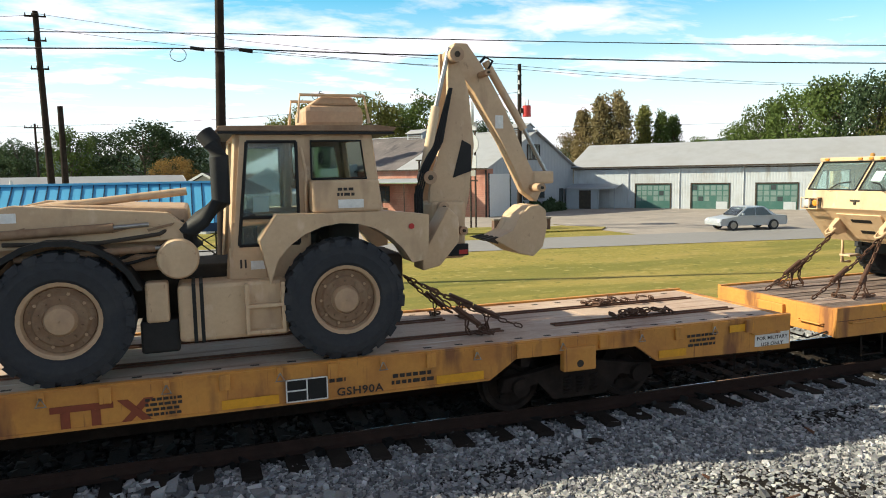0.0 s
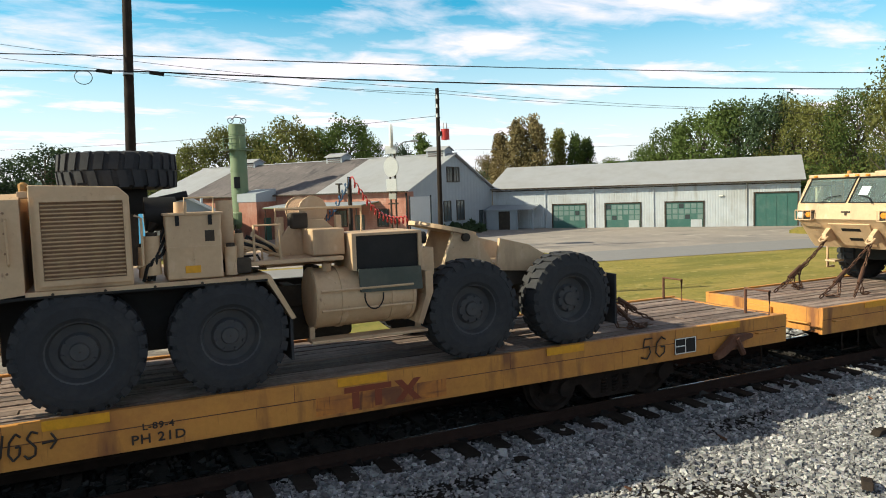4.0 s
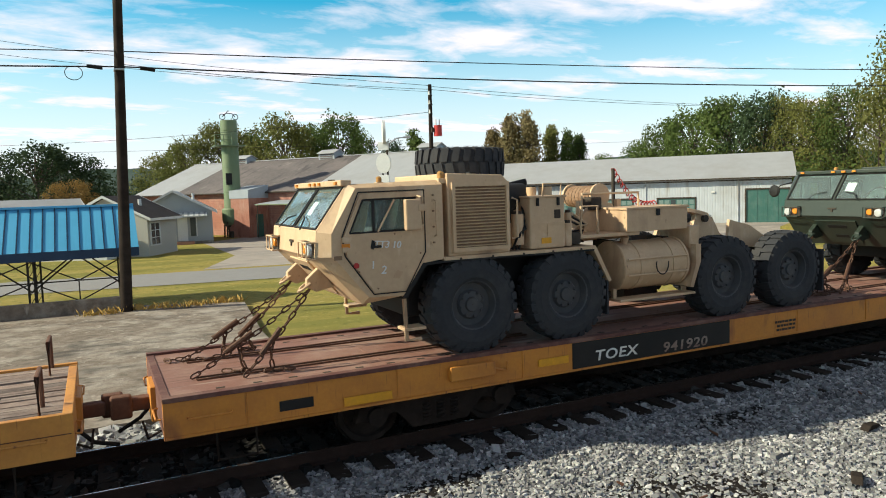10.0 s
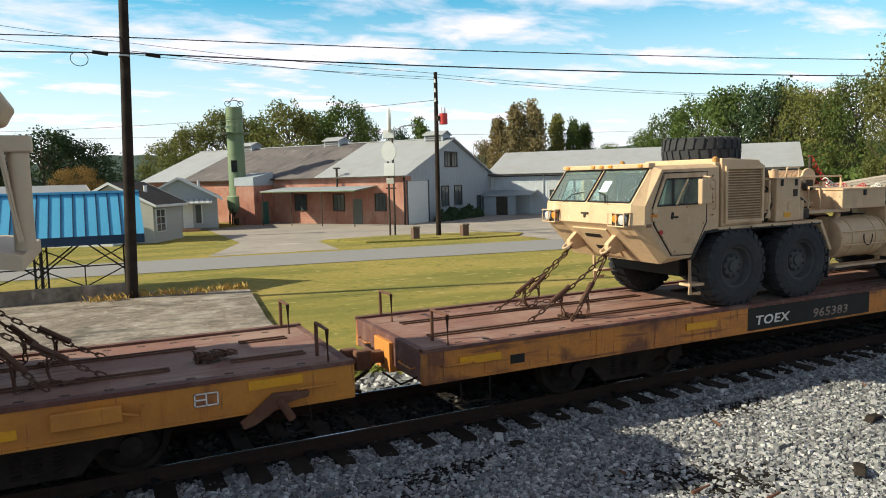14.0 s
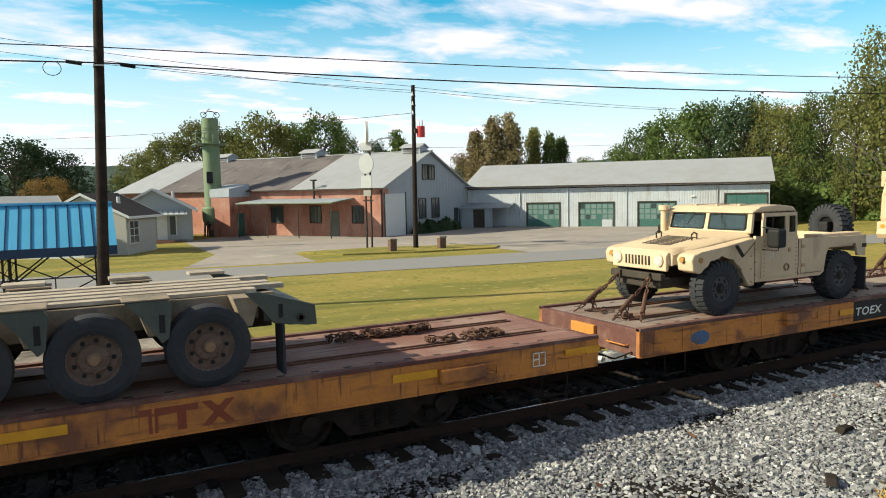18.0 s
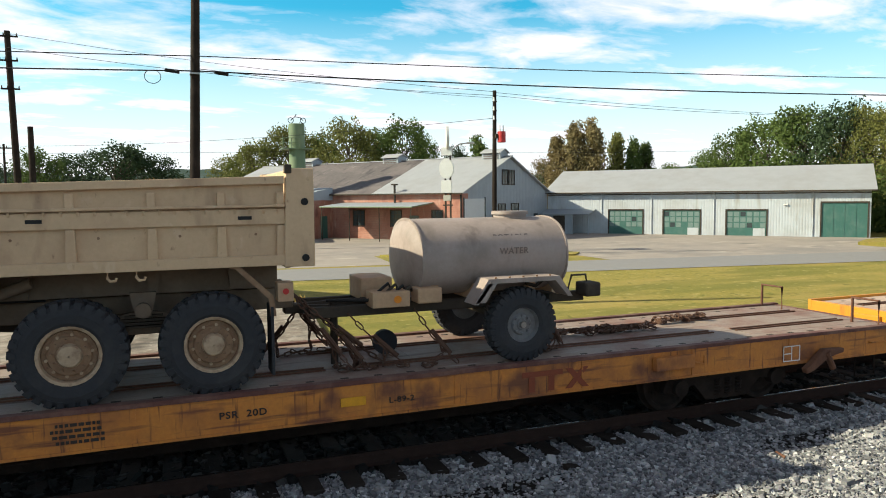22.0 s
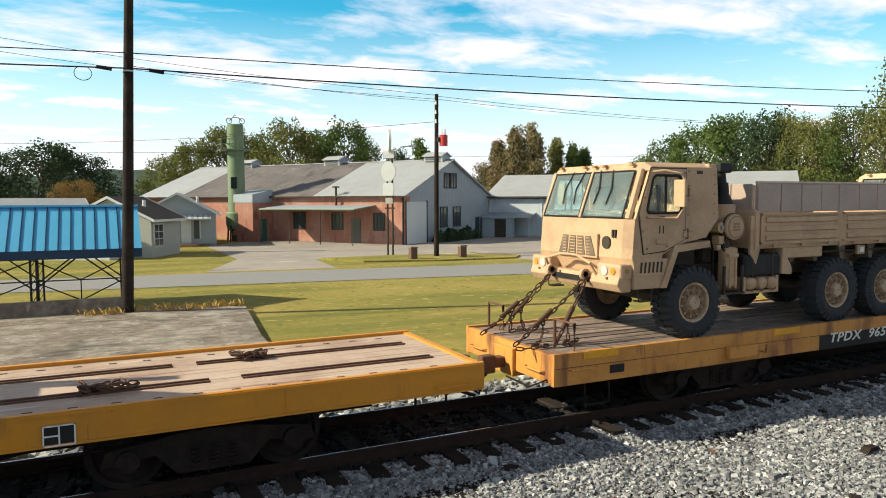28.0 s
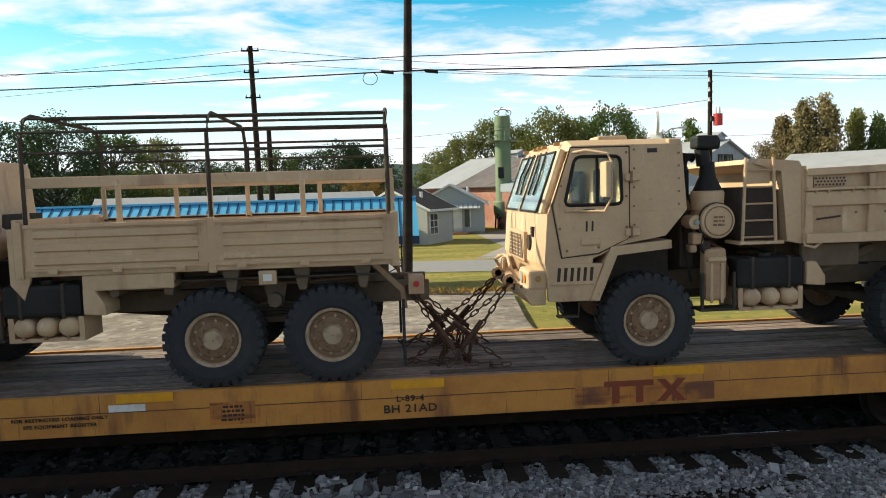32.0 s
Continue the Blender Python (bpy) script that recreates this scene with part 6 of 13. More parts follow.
def truck_cab(t, paint, mirror_far=False, chalk=()):
    """The flat-nosed heavy cab: a hollow shell with sloping nose, doors, clear panes, seats, lamps, tow eyes and mirrors."""
    inner = [(-1.52, 0.80), (-2.03, 1.36), (-2.10, 1.42), (-2.07, 1.72), (-1.66, 2.28), (-0.44, 2.31), (-0.44, 1.30), (-0.72, 1.27), (-1.02, 0.86)]
    outer = [(-1.48, 0.90), (-1.86, 1.36), (-1.93, 1.42), (-1.92, 1.70), (-1.60, 2.23), (-0.44, 2.25), (-0.44, 1.30), (-0.72, 1.27), (-1.02, 0.88)]
    hole = [(-1.70, 1.69), (-1.52, 2.09), (-0.82, 2.10), (-0.82, 1.70)]
    bm = bmesh.new()
    rings = [[bm.verts.new((x, y, z)) for x, z in sec] for sec, y in ((outer, -1.22), (inner, -1.09), (inner, 1.09), (outer, 1.22))]
    for k in range(3):
        for i in range(9):
            if k == 1 and i == 3:
                continue
            n_ = (i + 1) % 9
            bm.faces.new([rings[k][i], rings[k][n_], rings[k + 1][n_], rings[k + 1][i]])
    for rg, y in ((rings[0], -1.22), (rings[3], 1.22)):
        a, b, c, d = [bm.verts.new((x, y, z)) for x, z in hole]
        for f in ((rg[3], rg[4], b, a), (rg[4], rg[5], c, b), (rg[5], rg[6], d, c), (rg[6], rg[7], rg[8], rg[0], rg[1], rg[2], a, d), (rg[2], rg[3], a)):
            bm.faces.new(f)
    # frame of the windscreen: sill, header, pillars and middle post
    lo, hi = Vector((-2.07, 0, 1.72)), Vector((-1.66, 0, 2.28))
    way = (hi - lo).normalized()

    def at(y, d):
        q = lo + (hi - lo) * d
        return Vector((q.x, y, q.z))
    for y0, y1, d0, d1 in ((-1.09, 1.09, 0.0, 0.055), (-1.09, 1.09, 0.93, 1.0), (-1.09, -1.04, 0.055, 0.93), (1.04, 1.09, 0.055, 0.93), (-0.035, 0.035, 0.055, 0.93)):
        q = [at(y0, d0), at(y1, d0), at(y1, d1), at(y0, d1)]
        nrm = Vector((-way.z, 0, way.x)) * 0.03
        loft(bm, [[p_ - nrm for p_ in q], [p_ + nrm * 0.1 for p_ in q]])
    bmesh.ops.recalc_face_normals(bm, faces=bm.faces)
    cab = part("cab", bm, paint, t)
    # inside: floor, dash, wheel and two seats
    bx("cab_floor", cab, CAB_TRIM, -1.90, -0.46, -1.15, 1.15, 1.30, 1.34, 0.0)
    dash = bx("dashboard", cab, SEAT, -2.00, -1.70, -0.95, 0.95, 1.34, 1.70, 0.03)
    part("rear_lining", one_box(-0.50, -0.46, -1.15, 1.15, 1.34, 2.24), CAB_TRIM, cab)
    part("roof_lining", one_box(-1.60, -0.46, -1.10, 1.10, 2.20, 2.225), CAB_TRIM, cab)
    for y in (-0.58, 0.58):
        seat = bx("seat", cab, SEAT, -1.20, -0.68, y - 0.25, y + 0.25, 1.36, 1.58, 0.05)
        part("seat_back", prism(bmesh.new(), [(-0.80, 1.56), (-0.68, 1.56), (-0.56, 2.12), (-0.66, 2.14)], y - 0.23, y + 0.23, bevel=0.03), SEAT, seat)
    bm = bmesh.new()
    ringp = [(-1.52 + 0.10 * math.sin(a), -0.55 + 0.22 * math.cos(a), 1.78 + 0.19 * math.sin(a)) for a in (math.tau * k / 18 for k in range(19))]
    pipe(bm, ringp, 0.016, 6)
    rod(bm, (-1.52, -0.55, 1.78), (-1.72, -0.55, 1.66), 0.03)
    part("steering_wheel", bm, BLACK, dash)
    part("paper_sheet", prism(bmesh.new(), [(-1.90, 1.90), (-1.905, 1.905), (-1.785, 2.07), (-1.78, 2.065)], -0.32, -0.14), PAPER, cab, "white paper sheet behind the windscreen")
    for s in (-1, 1):
        y = s * 1.222
        bm = bmesh.new()
        ya, yb = min(y, y + s * 0.014), max(y, y + s * 0.014)
        for poly in ([(-1.77, 1.66), (-1.70, 1.69), (-0.82, 1.70), (-0.72, 1.70), (-0.72, 1.42), (-1.00, 0.95), (-1.40, 0.95), (-1.74, 1.42)],
                     [(-1.77, 1.66), (-1.55, 2.16), (-1.52, 2.09), (-1.70, 1.69)], [(-1.55, 2.16), (-0.72, 2.17), (-0.82, 2.10), (-1.52, 2.09)],
                     [(-0.72, 2.17), (-0.72, 1.70), (-0.82, 1.70), (-0.82, 2.10)]):
            prism(bm, poly, ya, yb)
        door = part("door", bm, paint, t)
        see_through("window", door, prism(bmesh.new(), hole, y - s * 0.006, y), [Vector((x, y + s * 0.004, z)) for x, z in hole])
        part("door_seam", pipe(bmesh.new(), [(x, y + s * 0.003, z) for x, z in ((-1.79, 1.66), (-1.57, 2.18), (-0.70, 2.19), (-0.70, 1.41), (-0.98, 0.93), (-1.41, 0.93), (-1.76, 1.42), (-1.79, 1.66))], 0.009, 5), BLACK, door)
        part("handle", one_box(-1.42, -1.30, y + s * 0.012, y + s * 0.035, 1.50, 1.53, 0.006), BLACK, door, "black door handle")
        part("reflector", rod(bmesh.new(), (-1.63, y, 1.30), (-1.63, y + s * 0.025, 1.30), 0.035, n=12), RED, door, "round red reflector")
        tube_part("window_brace", door, paint, [(-1.34, y + s * 0.03, 1.70), (-1.12, y + s * 0.035, 2.08)], 0.012)
        for z in (1.50, 1.62):
            part("hinge", one_box(-1.80, -1.72, y, y + s * 0.03, z - 0.03, z + 0.03, 0.006), paint, door)
        arm = tube_part("mirror_arm", t, paint, [(-0.80, y, 2.12), (-0.84, y + s * 0.22, 2.10), (-0.84, y + s * 0.24, 1.78), (-0.78, y, 1.72)], 0.016)
        part("mirror", one_box(-1.06, -0.85, min(y + s * 0.17, y + s * 0.26), max(y + s * 0.17, y + s * 0.26), 1.70, 2.08, 0.02), paint, arm)
        part("mirror_clamp", one_box(-0.90, -0.80, min(y + s * 0.20, y + s * 0.27), max(y + s * 0.20, y + s * 0.27), 1.93, 2.02, 0.012), paint, arm)
        part("quarter_bar", one_box(-1.405, -1.37, min(y - s * 0.01, y + s * 0.012), max(y - s * 0.01, y + s * 0.012), 1.70, 2.09), BLACK, door)
        part("sill_slot", prism(bmesh.new(), [(-1.16, 1.12), (-1.08, 1.10), (-1.02, 1.18), (-1.10, 1.21)], min(y + s * 0.013, y + s * 0.018), max(y + s * 0.013, y + s * 0.018)), TAN_WORN if paint is not GREEN else UNDER, door)
        part("grip_slot", prism(bmesh.new(), [(-1.44, 1.50), (-1.40, 1.48), (-1.37, 1.58), (-1.42, 1.60)], min(y + s * 0.013, y + s * 0.018), max(y + s * 0.013, y + s * 0.018)), BLACK, door)
        part("nose_slot", one_box(-1.90, -1.80, min(y - s * 0.004, y + s * 0.004), max(y - s * 0.004, y + s * 0.004), 1.38, 1.43), RUSTY_TAN if paint is not GREEN else UNDER, cab)
        bm = bmesh.new()
        for x, z in ((-0.58, 2.12), (-0.58, 1.92), (-0.58, 1.72), (-0.58, 1.52), (-1.60, 1.22), (-1.36, 1.00), (-0.78, 1.40), (-1.12, 1.66), (-0.76, 2.02)):
            rod(bm, (x, y - s * 0.004, z), (x, y + s * 0.022, z), 0.013, n=6)
        tagged(part("bolt_heads", bm, RUSTY_TAN if paint is not GREEN else UNDER, cab), kind="stuff")
        part("grab_bar", pipe(bmesh.new(), [(-0.56, y, 2.06), (-0.56, y + s * 0.05, 2.04), (-0.56, y + s * 0.05, 1.62), (-0.56, y, 1.60)], 0.012, 6), paint, cab)
        bx("side_marker", t, AMBER, -1.80, -1.70, y + s * 0.0, y + s * 0.02, 1.52, 1.57, 0.004)
        # the lamps sit in a dark recess at the nose corners, behind a cage of bars
        lo_y, hi_y = min(s * 0.70, s * 1.06), max(s * 0.70, s * 1.06)
        lampbox = bx("headlamp_housing", t, UNDER, -2.115, -2.05, lo_y, hi_y, 1.40, 1.60, 0.008, "dark lamp recess")
        part("lens", lathe(bmesh.new(), [(-2.165, 0.045), (-2.155, 0.075), (-2.11, 0.082)], 18, "x", (0, s * 0.97, 1.50)), LENS, lampbox, "round clear headlamp lens")
        part("turn_lens", lathe(bmesh.new(), [(-2.155, 0.045), (-2.145, 0.06), (-2.11, 0.064)], 16, "x", (0, s * 0.80, 1.51)), AMBER, lampbox, "amber turn lens")
        bm = bmesh.new()
        for za in (1.40, 1.60):
            pipe(bm, [(-2.06, s * 0.70, za), (-2.19, s * 0.70, za), (-2.19, s * 1.07, za), (-1.98, s * 1.12, za)], 0.011, 6)
        for yy in (0.70, 0.885, 1.07):
            rod(bm, (-2.19, s * yy, 1.40), (-2.19, s * yy, 1.60), 0.010, n=6)
        part("lamp_guard", bm, paint, t)
        eye = part("tow_eye", prism(bmesh.new(), [(-1.70, 0.98), (-1.94, 0.93), (-2.06, 1.00), (-2.06, 1.10), (-1.90, 1.24)], s * 0.50 - 0.05, s * 0.50 + 0.05, bevel=0.012), paint, t)
        part("shackle", pipe(bmesh.new(), [(-2.02, s * 0.50 - 0.07, 1.05), (-2.12, s * 0.50 - 0.06, 0.98), (-2.16, s * 0.50, 0.95), (-2.12, s * 0.50 + 0.06, 0.98), (-2.02, s * 0.50 + 0.07, 1.05)], 0.02, 6), paint, eye)
        step = bx("step", t, paint, -1.02, -0.72, min(s * 1.22, s * 0.98), max(s * 1.22, s * 0.98), 0.42, 0.46, 0.006)
        tube_part("step_strut", step, paint, [(-1.00, s * 1.18, 0.88), (-0.98, s * 1.18, 0.30), (-0.78, s * 1.18, 0.30)], 0.03)
        ys = (s * 0.035, s * 1.04)
        q = [at(ys[0], 0.055), at(ys[1], 0.055), at(ys[1], 0.93), at(ys[0], 0.93)]
        nrm = Vector((-way.z, 0, way.x)) * 0.008
        bm = bmesh.new()
        loft(bm, [[p_ - nrm for p_ in q], [p_ for p_ in q]])
        see_through("windscreen", t, bm, [p_ + nrm for p_ in q])
        tube_part("wiper", t, BLACK, [(-2.12, s * 0.55, 1.74), (-2.02, s * 0.42, 1.86), (-1.965, s * 0.20, 1.90)], 0.010)
    if mirror_far:
        stalk = tube_part("convex_mirror_arm", t, BLACK, [(-1.62, 1.21, 2.12), (-1.80, 1.42, 2.05), (-1.88, 1.48, 1.95)], 0.014)
        m_ = part("convex_mirror", lathe(bmesh.new(), [(-0.035, 0.03), (-0.025, 0.10), (0.0, 0.135), (0.02, 0.13), (0.035, 0.02)], 20, "x"), BLACK, stalk, "round convex mirror")
        m_.matrix_basis = pose(-1.90, 1.50, 1.93)
        g_ = part("mirror_glass", lathe(bmesh.new(), [(0.038, 0.01), (0.034, 0.07), (0.024, 0.118)], 20, "x"), STEEL, stalk)
        g_.matrix_basis = pose(-1.90, 1.50, 1.93)
    for k, (txt, x, z, size) in enumerate(chalk):
        words("chalk_mark", txt, size, CHALK, t, pose(x, -1.240, z, 0, 4 * (-1) ** k, 0), "white chalk marks", shear=0.15)
    # the chin slopes back under the nose: a raised plate with two slots
    c0, c1 = Vector((-2.0, 0, 1.33)), Vector((-1.58, 0, 0.87))
    nrm = Vector((-0.74, 0, -0.67)) * 0.025
    bm = bmesh.new()
    q = [c0 + Vector((0, -0.44, 0)), c0 + Vector((0, 0.44, 0)), c1 + Vector((0, 0.34, 0)), c1 + Vector((0, -0.34, 0))]
    loft(bm, [q, [p_ + nrm for p_ in q]])
    chin = part("chin_plate", bm, paint, t)
    for d, wd in ((0.18, 0.20), (0.62, 0.14)):
        m0, m1 = c0.lerp(c1, d), c0.lerp(c1, d + 0.12)
        bm = bmesh.new()
        q = [m0 + nrm * 1.05 + Vector((0, -wd, 0)), m0 + nrm * 1.05 + Vector((0, wd, 0)), m1 + nrm * 1.05 + Vector((0, wd, 0)), m1 + nrm * 1.05 + Vector((0, -wd, 0))]
        loft(bm, [q, [p_ + nrm * 0.2 for p_ in q]])
        part("slot", bm, BLACK, chin)
    for s in (-1, 1):
        beacon = bx("beacon_bracket", t, paint, -0.46, -0.34, s * 1.10 - 0.06, s * 1.10 + 0.06, 2.26, 2.33, 0.01)
        part("beacon_lens", lathe(bmesh.new(), [(2.33, 0.045), (2.40, 0.045), (2.42, 0.02)], 12, "z", (-0.40, s * 1.10, 0)), RUST_LENS, beacon, "dusty amber side beacon")
    visor = bx("visor", t, paint, -1.74, -1.60, -1.09, 1.09, 2.26, 2.335, 0.015)
    for y in (-0.92, -0.22, 0.0, 0.22, 0.92):
        part("marker_lamp", one_box(-1.765, -1.735, y - 0.04, y + 0.04, 2.28, 2.32, 0.005), AMBER, visor, "amber roof marker lamp")
    badge = part("nose_badge", one_box(-2.104, -2.088, -0.09, 0.09, 1.555, 1.585), UNDER, t, "small dark plate on the nose")
    part("badge_post", one_box(-2.106, -2.09, -0.02, 0.02, 1.50, 1.554), UNDER, badge)
    return cab


def front_end(t, paint, radiator="louvre", platform=1.95, spare=(0.50, 2.56)):
    """Frame, front fenders, radiator, spare wheel and the boxes behind the cab."""
    deck = side_plate("fender", t, paint, [(-0.44, 1.25), (platform, 1.25), (platform + 0.26, 0.78), (platform + 0.31, 0.80), (platform + 0.03, 1.32), (-0.44, 1.32)], -1.22, 1.22)
    bx("engine_bay", t, BLACK, -0.75, platform - 0.1, -0.70, 0.70, 0.50, 1.25, 0.02)
    side_plate("fender_lip", t, BLACK, [(-1.04, 0.84), (-0.98, 0.84), (-0.70, 1.235), (-0.42, 1.25), (platform, 1.25), (platform, 1.275), (-0.44, 1.275), (-0.74, 1.27)], -1.225, -0.70)
    bx("mud_flap", t, RUBBER, platform + 0.24, platform + 0.27, -1.2, -0.75, 0.30, 0.80, 0.0)
    rad = side_plate("radiator_housing", t, paint, [(-0.36, 1.32), (0.56, 1.32), (0.56, 2.26), (0.46, 2.36), (-0.36, 2.39)], -1.20, 0.55, bevel=0.015)
    part("grille_back", one_box(-0.27, 0.50, -1.206, -1.200, 1.42, 2.22), RUSTY_TAN if paint is not GREEN and radiator == "louvre" else BLACK, rad)
    bm = bmesh.new()
    if radiator == "louvre":
        for i in range(19):
            z = 1.435 + i * 0.041
            part("louvre", prism(bmesh.new(), [(-1.230, z), (-1.208, z + 0.012), (-1.208, z + 0.017), (-1.233, z + 0.006)], -0.26, 0.49, axis="x"), paint, rad)
    else:
        for i in range(9):
            box(bm, -0.27, 0.50, -1.225, -1.207, 1.45 + i * 0.083, 1.465 + i * 0.083)
        for i in range(18):
            box(bm, -0.27, 0.50, -1.235, -1.225, 1.44 + i * 0.043, 1.449 + i * 0.043)
        for i in range(3):
            box(bm, -0.08 + i * 0.2, -0.068 + i * 0.2, -1.24, -1.235, 1.42, 2.22)
        rod(bm, (-0.2, -1.24, 1.42), (0.45, -1.24, 2.02), 0.012)
        tagged(part("grille_mesh", bm, STEEL, rad), kind="stuff")
    bm = bmesh.new()
    for x0, x1, z0, z1 in ((-0.31, 0.54, 1.37, 1.425), (-0.31, 0.54, 2.215, 2.27), (-0.31, -0.265, 1.425, 2.215), (0.495, 0.54, 1.425, 2.215)):
        box(bm, x0, x1, -1.245, -1.20, z0, z1)
    part("grille_frame", bm, paint, rad)
    bx("lifting_ring", rad, BLACK, 0.08, 0.18, -1.0, -0.9, 2.38, 2.41, 0.005)
    tube_part("grab_rail", t, paint, [(0.60, -1.20, 1.50), (0.66, -1.24, 1.52), (0.66, -1.24, 2.02), (0.60, -1.20, 2.05)], 0.014)
    extra = share("spare_tyre", tyre_mesh(0.67, 0.42, 0.30, 26), t, pose(spare[0], 0.08, spare[1], 90, 0, 20))
    share("spare_rim", rim_mesh(0.67, 0.42, 0.30, "deep", BLACK), extra, Matrix.Identity(4))
    bx("spare_carrier", t, BLACK, spare[0] - 0.30, spare[0] + 0.30, -0.15, 0.4, 2.05, spare[1] - 0.20, 0.01)
    intake = cyl("air_cleaner", t, BLACK, (0.72, -0.75, 2.05), (1.05, -0.75, 2.05), 0.19)
    tube_part("exhaust_pipe", t, UNDER, [(0.72, -0.95, 1.34), (0.72, -0.95, 1.75), (0.80, -0.90, 1.95)], 0.06)
    rack = bx("hydraulic_box", t, paint, 0.90, 1.48, -1.18, -0.55, 1.33, 2.05, 0.02)
    part("box_lid", one_box(0.88, 1.50, -1.20, -0.53, 2.03, 2.06, 0.008), paint, rack)
    for x in (1.02, 1.36):
        part("lid_latch", one_box(x - 0.02, x + 0.02, -1.205, -1.18, 1.92, 2.03, 0.004), BLACK, rack)
    part("box_rib", one_box(0.91, 1.47, -1.192, -1.18, 1.66, 1.69), paint, rack)
    part("box_rib", one_box(1.175, 1.205, -1.192, -1.18, 1.50, 1.655), paint, rack)
    part("warning_label", one_box(1.08, 1.24, -1.190, -1.182, 1.40, 1.48), YELLOW, rack, "small yellow warning label")
    cyl("filler_cap", rack, paint, (1.08, -0.95, 2.05), (1.08, -0.95, 2.18), 0.07)
    for x_, y_, z0_, z1_, r_ in ((0.76, -1.08, 1.40, 1.82, 0.085), (0.68, -0.98, 1.36, 1.70, 0.06), (1.58, -1.08, 1.34, 1.66, 0.07), (1.70, -0.94, 1.34, 1.80, 0.055)):
        can = cyl("filter_can", t, paint, (x_, y_, z0_), (x_, y_, z1_), r_, 14)
        part("can_cap", rod(bmesh.new(), (x_, y_, z1_), (x_, y_, z1_ + 0.04), r_ * 0.7, n=12), UNDER, can)
    cyl("air_horn", t, BLACK, (0.80, -0.55, 2.18), (1.20, -0.62, 2.26), 0.05, 10)
    tube_part("grab_handle", t, paint, [(1.40, -1.19, 2.05), (1.40, -1.21, 2.22), (1.10, -1.21, 2.22), (1.10, -1.19, 2.05)], 0.013, n=6)
    part("handle_recess", one_box(1.30, 1.40, -1.187, -1.18, 1.74, 1.86), UNDER, rack)
    for k in range(4):
        tube_part("brake_line", t, (UNDER, RUSTY_TAN, BLACK, paint)[k], [(1.50 + 0.03 * k, -0.6, 1.34), (1.54 + 0.05 * k, -1.0 + 0.05 * k, 1.42 + 0.05 * k), (1.78 + 0.05 * k, -1.06, 1.40 + 0.07 * k), (2.0, -0.9 + 0.05 * k, 1.36)], 0.015, n=6)
    for k in range(5):
        part("platform_bolt", rod(bmesh.new(), (-0.2 + k * 0.48, -1.222, 1.285), (-0.2 + k * 0.48, -1.232, 1.285), 0.016, n=8), UNDER, deck)
    for k in range(3):
        tube_part("hose", t, BLACK, [(0.66 + 0.05 * k, -1.10, 1.34), (0.70 + 0.05 * k, -1.16, 1.50 + 0.05 * k), (0.86, -1.12 + 0.02 * k, 1.62 + 0.1 * k), (0.92, -0.95, 1.72 + 0.1 * k)], 0.018)
    return deck


def chassis(t, paint, x1, xs, r=0.665, w=0.42, rim=0.34, kind="deep", mat=None):
    for s in (-1, 1):
        bx("frame_rail", t, UNDER, -1.2, x1, s * 0.42 - 0.05, s * 0.42 + 0.05, 0.82, 1.08, 0.01)
    for x in (-0.6, 1.0, 2.4, 3.6, x1 - 0.4):
        bx("cross_member", t, UNDER, x, x + 0.14, -0.40, 0.40, 0.84, 1.04, 0.01)
    bx("gearbox", t, UNDER, 0.9, 2.1, -0.36, 0.36, 0.55, 0.9, 0.04)
    bx("transfer_case", t, UNDER, 2.3, 3.2, -0.42, 0.42, 0.36, 0.84, 0.06)
    cyl("drive_shaft", t, UNDER, (2.0, 0.0, 0.66), (xs[-1] - 0.4, 0.0, 0.66), 0.07, 10)
    for k, x in enumerate((2.35, 3.35, 4.0)):
        cyl("air_reservoir", t, UNDER, (x, 0.30, 0.62), (x + 0.8, 0.30, 0.62), 0.15, 14)
    for x in xs:
        bx("spring_beam", t, UNDER, x - 0.5, x + 0.5, -0.62, -0.52, 0.70, 0.80, 0.02)
    axles(t, xs, r, w, rim, kind, mat or HUB_DARK)


def fuel_cylinder(t, paint, x0, x1, y=-0.83, z=0.95, r=0.40, straps=2):
    f = cyl("fuel_tank", t, paint, (x0, y, z), (x1, y, z), r, 28)
    for k in range(straps):
        x = x0 + (x1 - x0) * (k + 0.5) / straps + 0.02
        part("strap", lathe(bmesh.new(), [(-0.03, r + 0.012), (0.03, r + 0.012)], 28, "x", (x, y, z)), paint, f)
    for x in (x0 + 0.03, x1 - 0.03):
        part("tank_rim", lathe(bmesh.new(), [(-0.02, r + 0.014), (0.02, r + 0.014)], 28, "x", (x, y, z)), paint, f)
    for za in (0.12, -0.12):
        part("tank_rail", rod(bmesh.new(), (x0 + 0.05, y - r - 0.02, z + za), (x1 - 0.05, y - r - 0.02, z + za), 0.016, n=6), paint, f)
    part("drain_loop", pipe(bmesh.new(), [(x0 + (x1 - x0) * 0.55 + 0.12 * math.cos(a), y - r - 0.03, z + 0.02 + 0.16 * math.sin(a)) for a in np.linspace(-3.4, 0.2, 12)], 0.010, 5), BLACK, f)
    part("filler", rod(bmesh.new(), (x0 + 0.2, y - 0.1, z + r - 0.05), (x0 + 0.2, y - 0.15, z + r + 0.08), 0.06), paint, f)
    return f


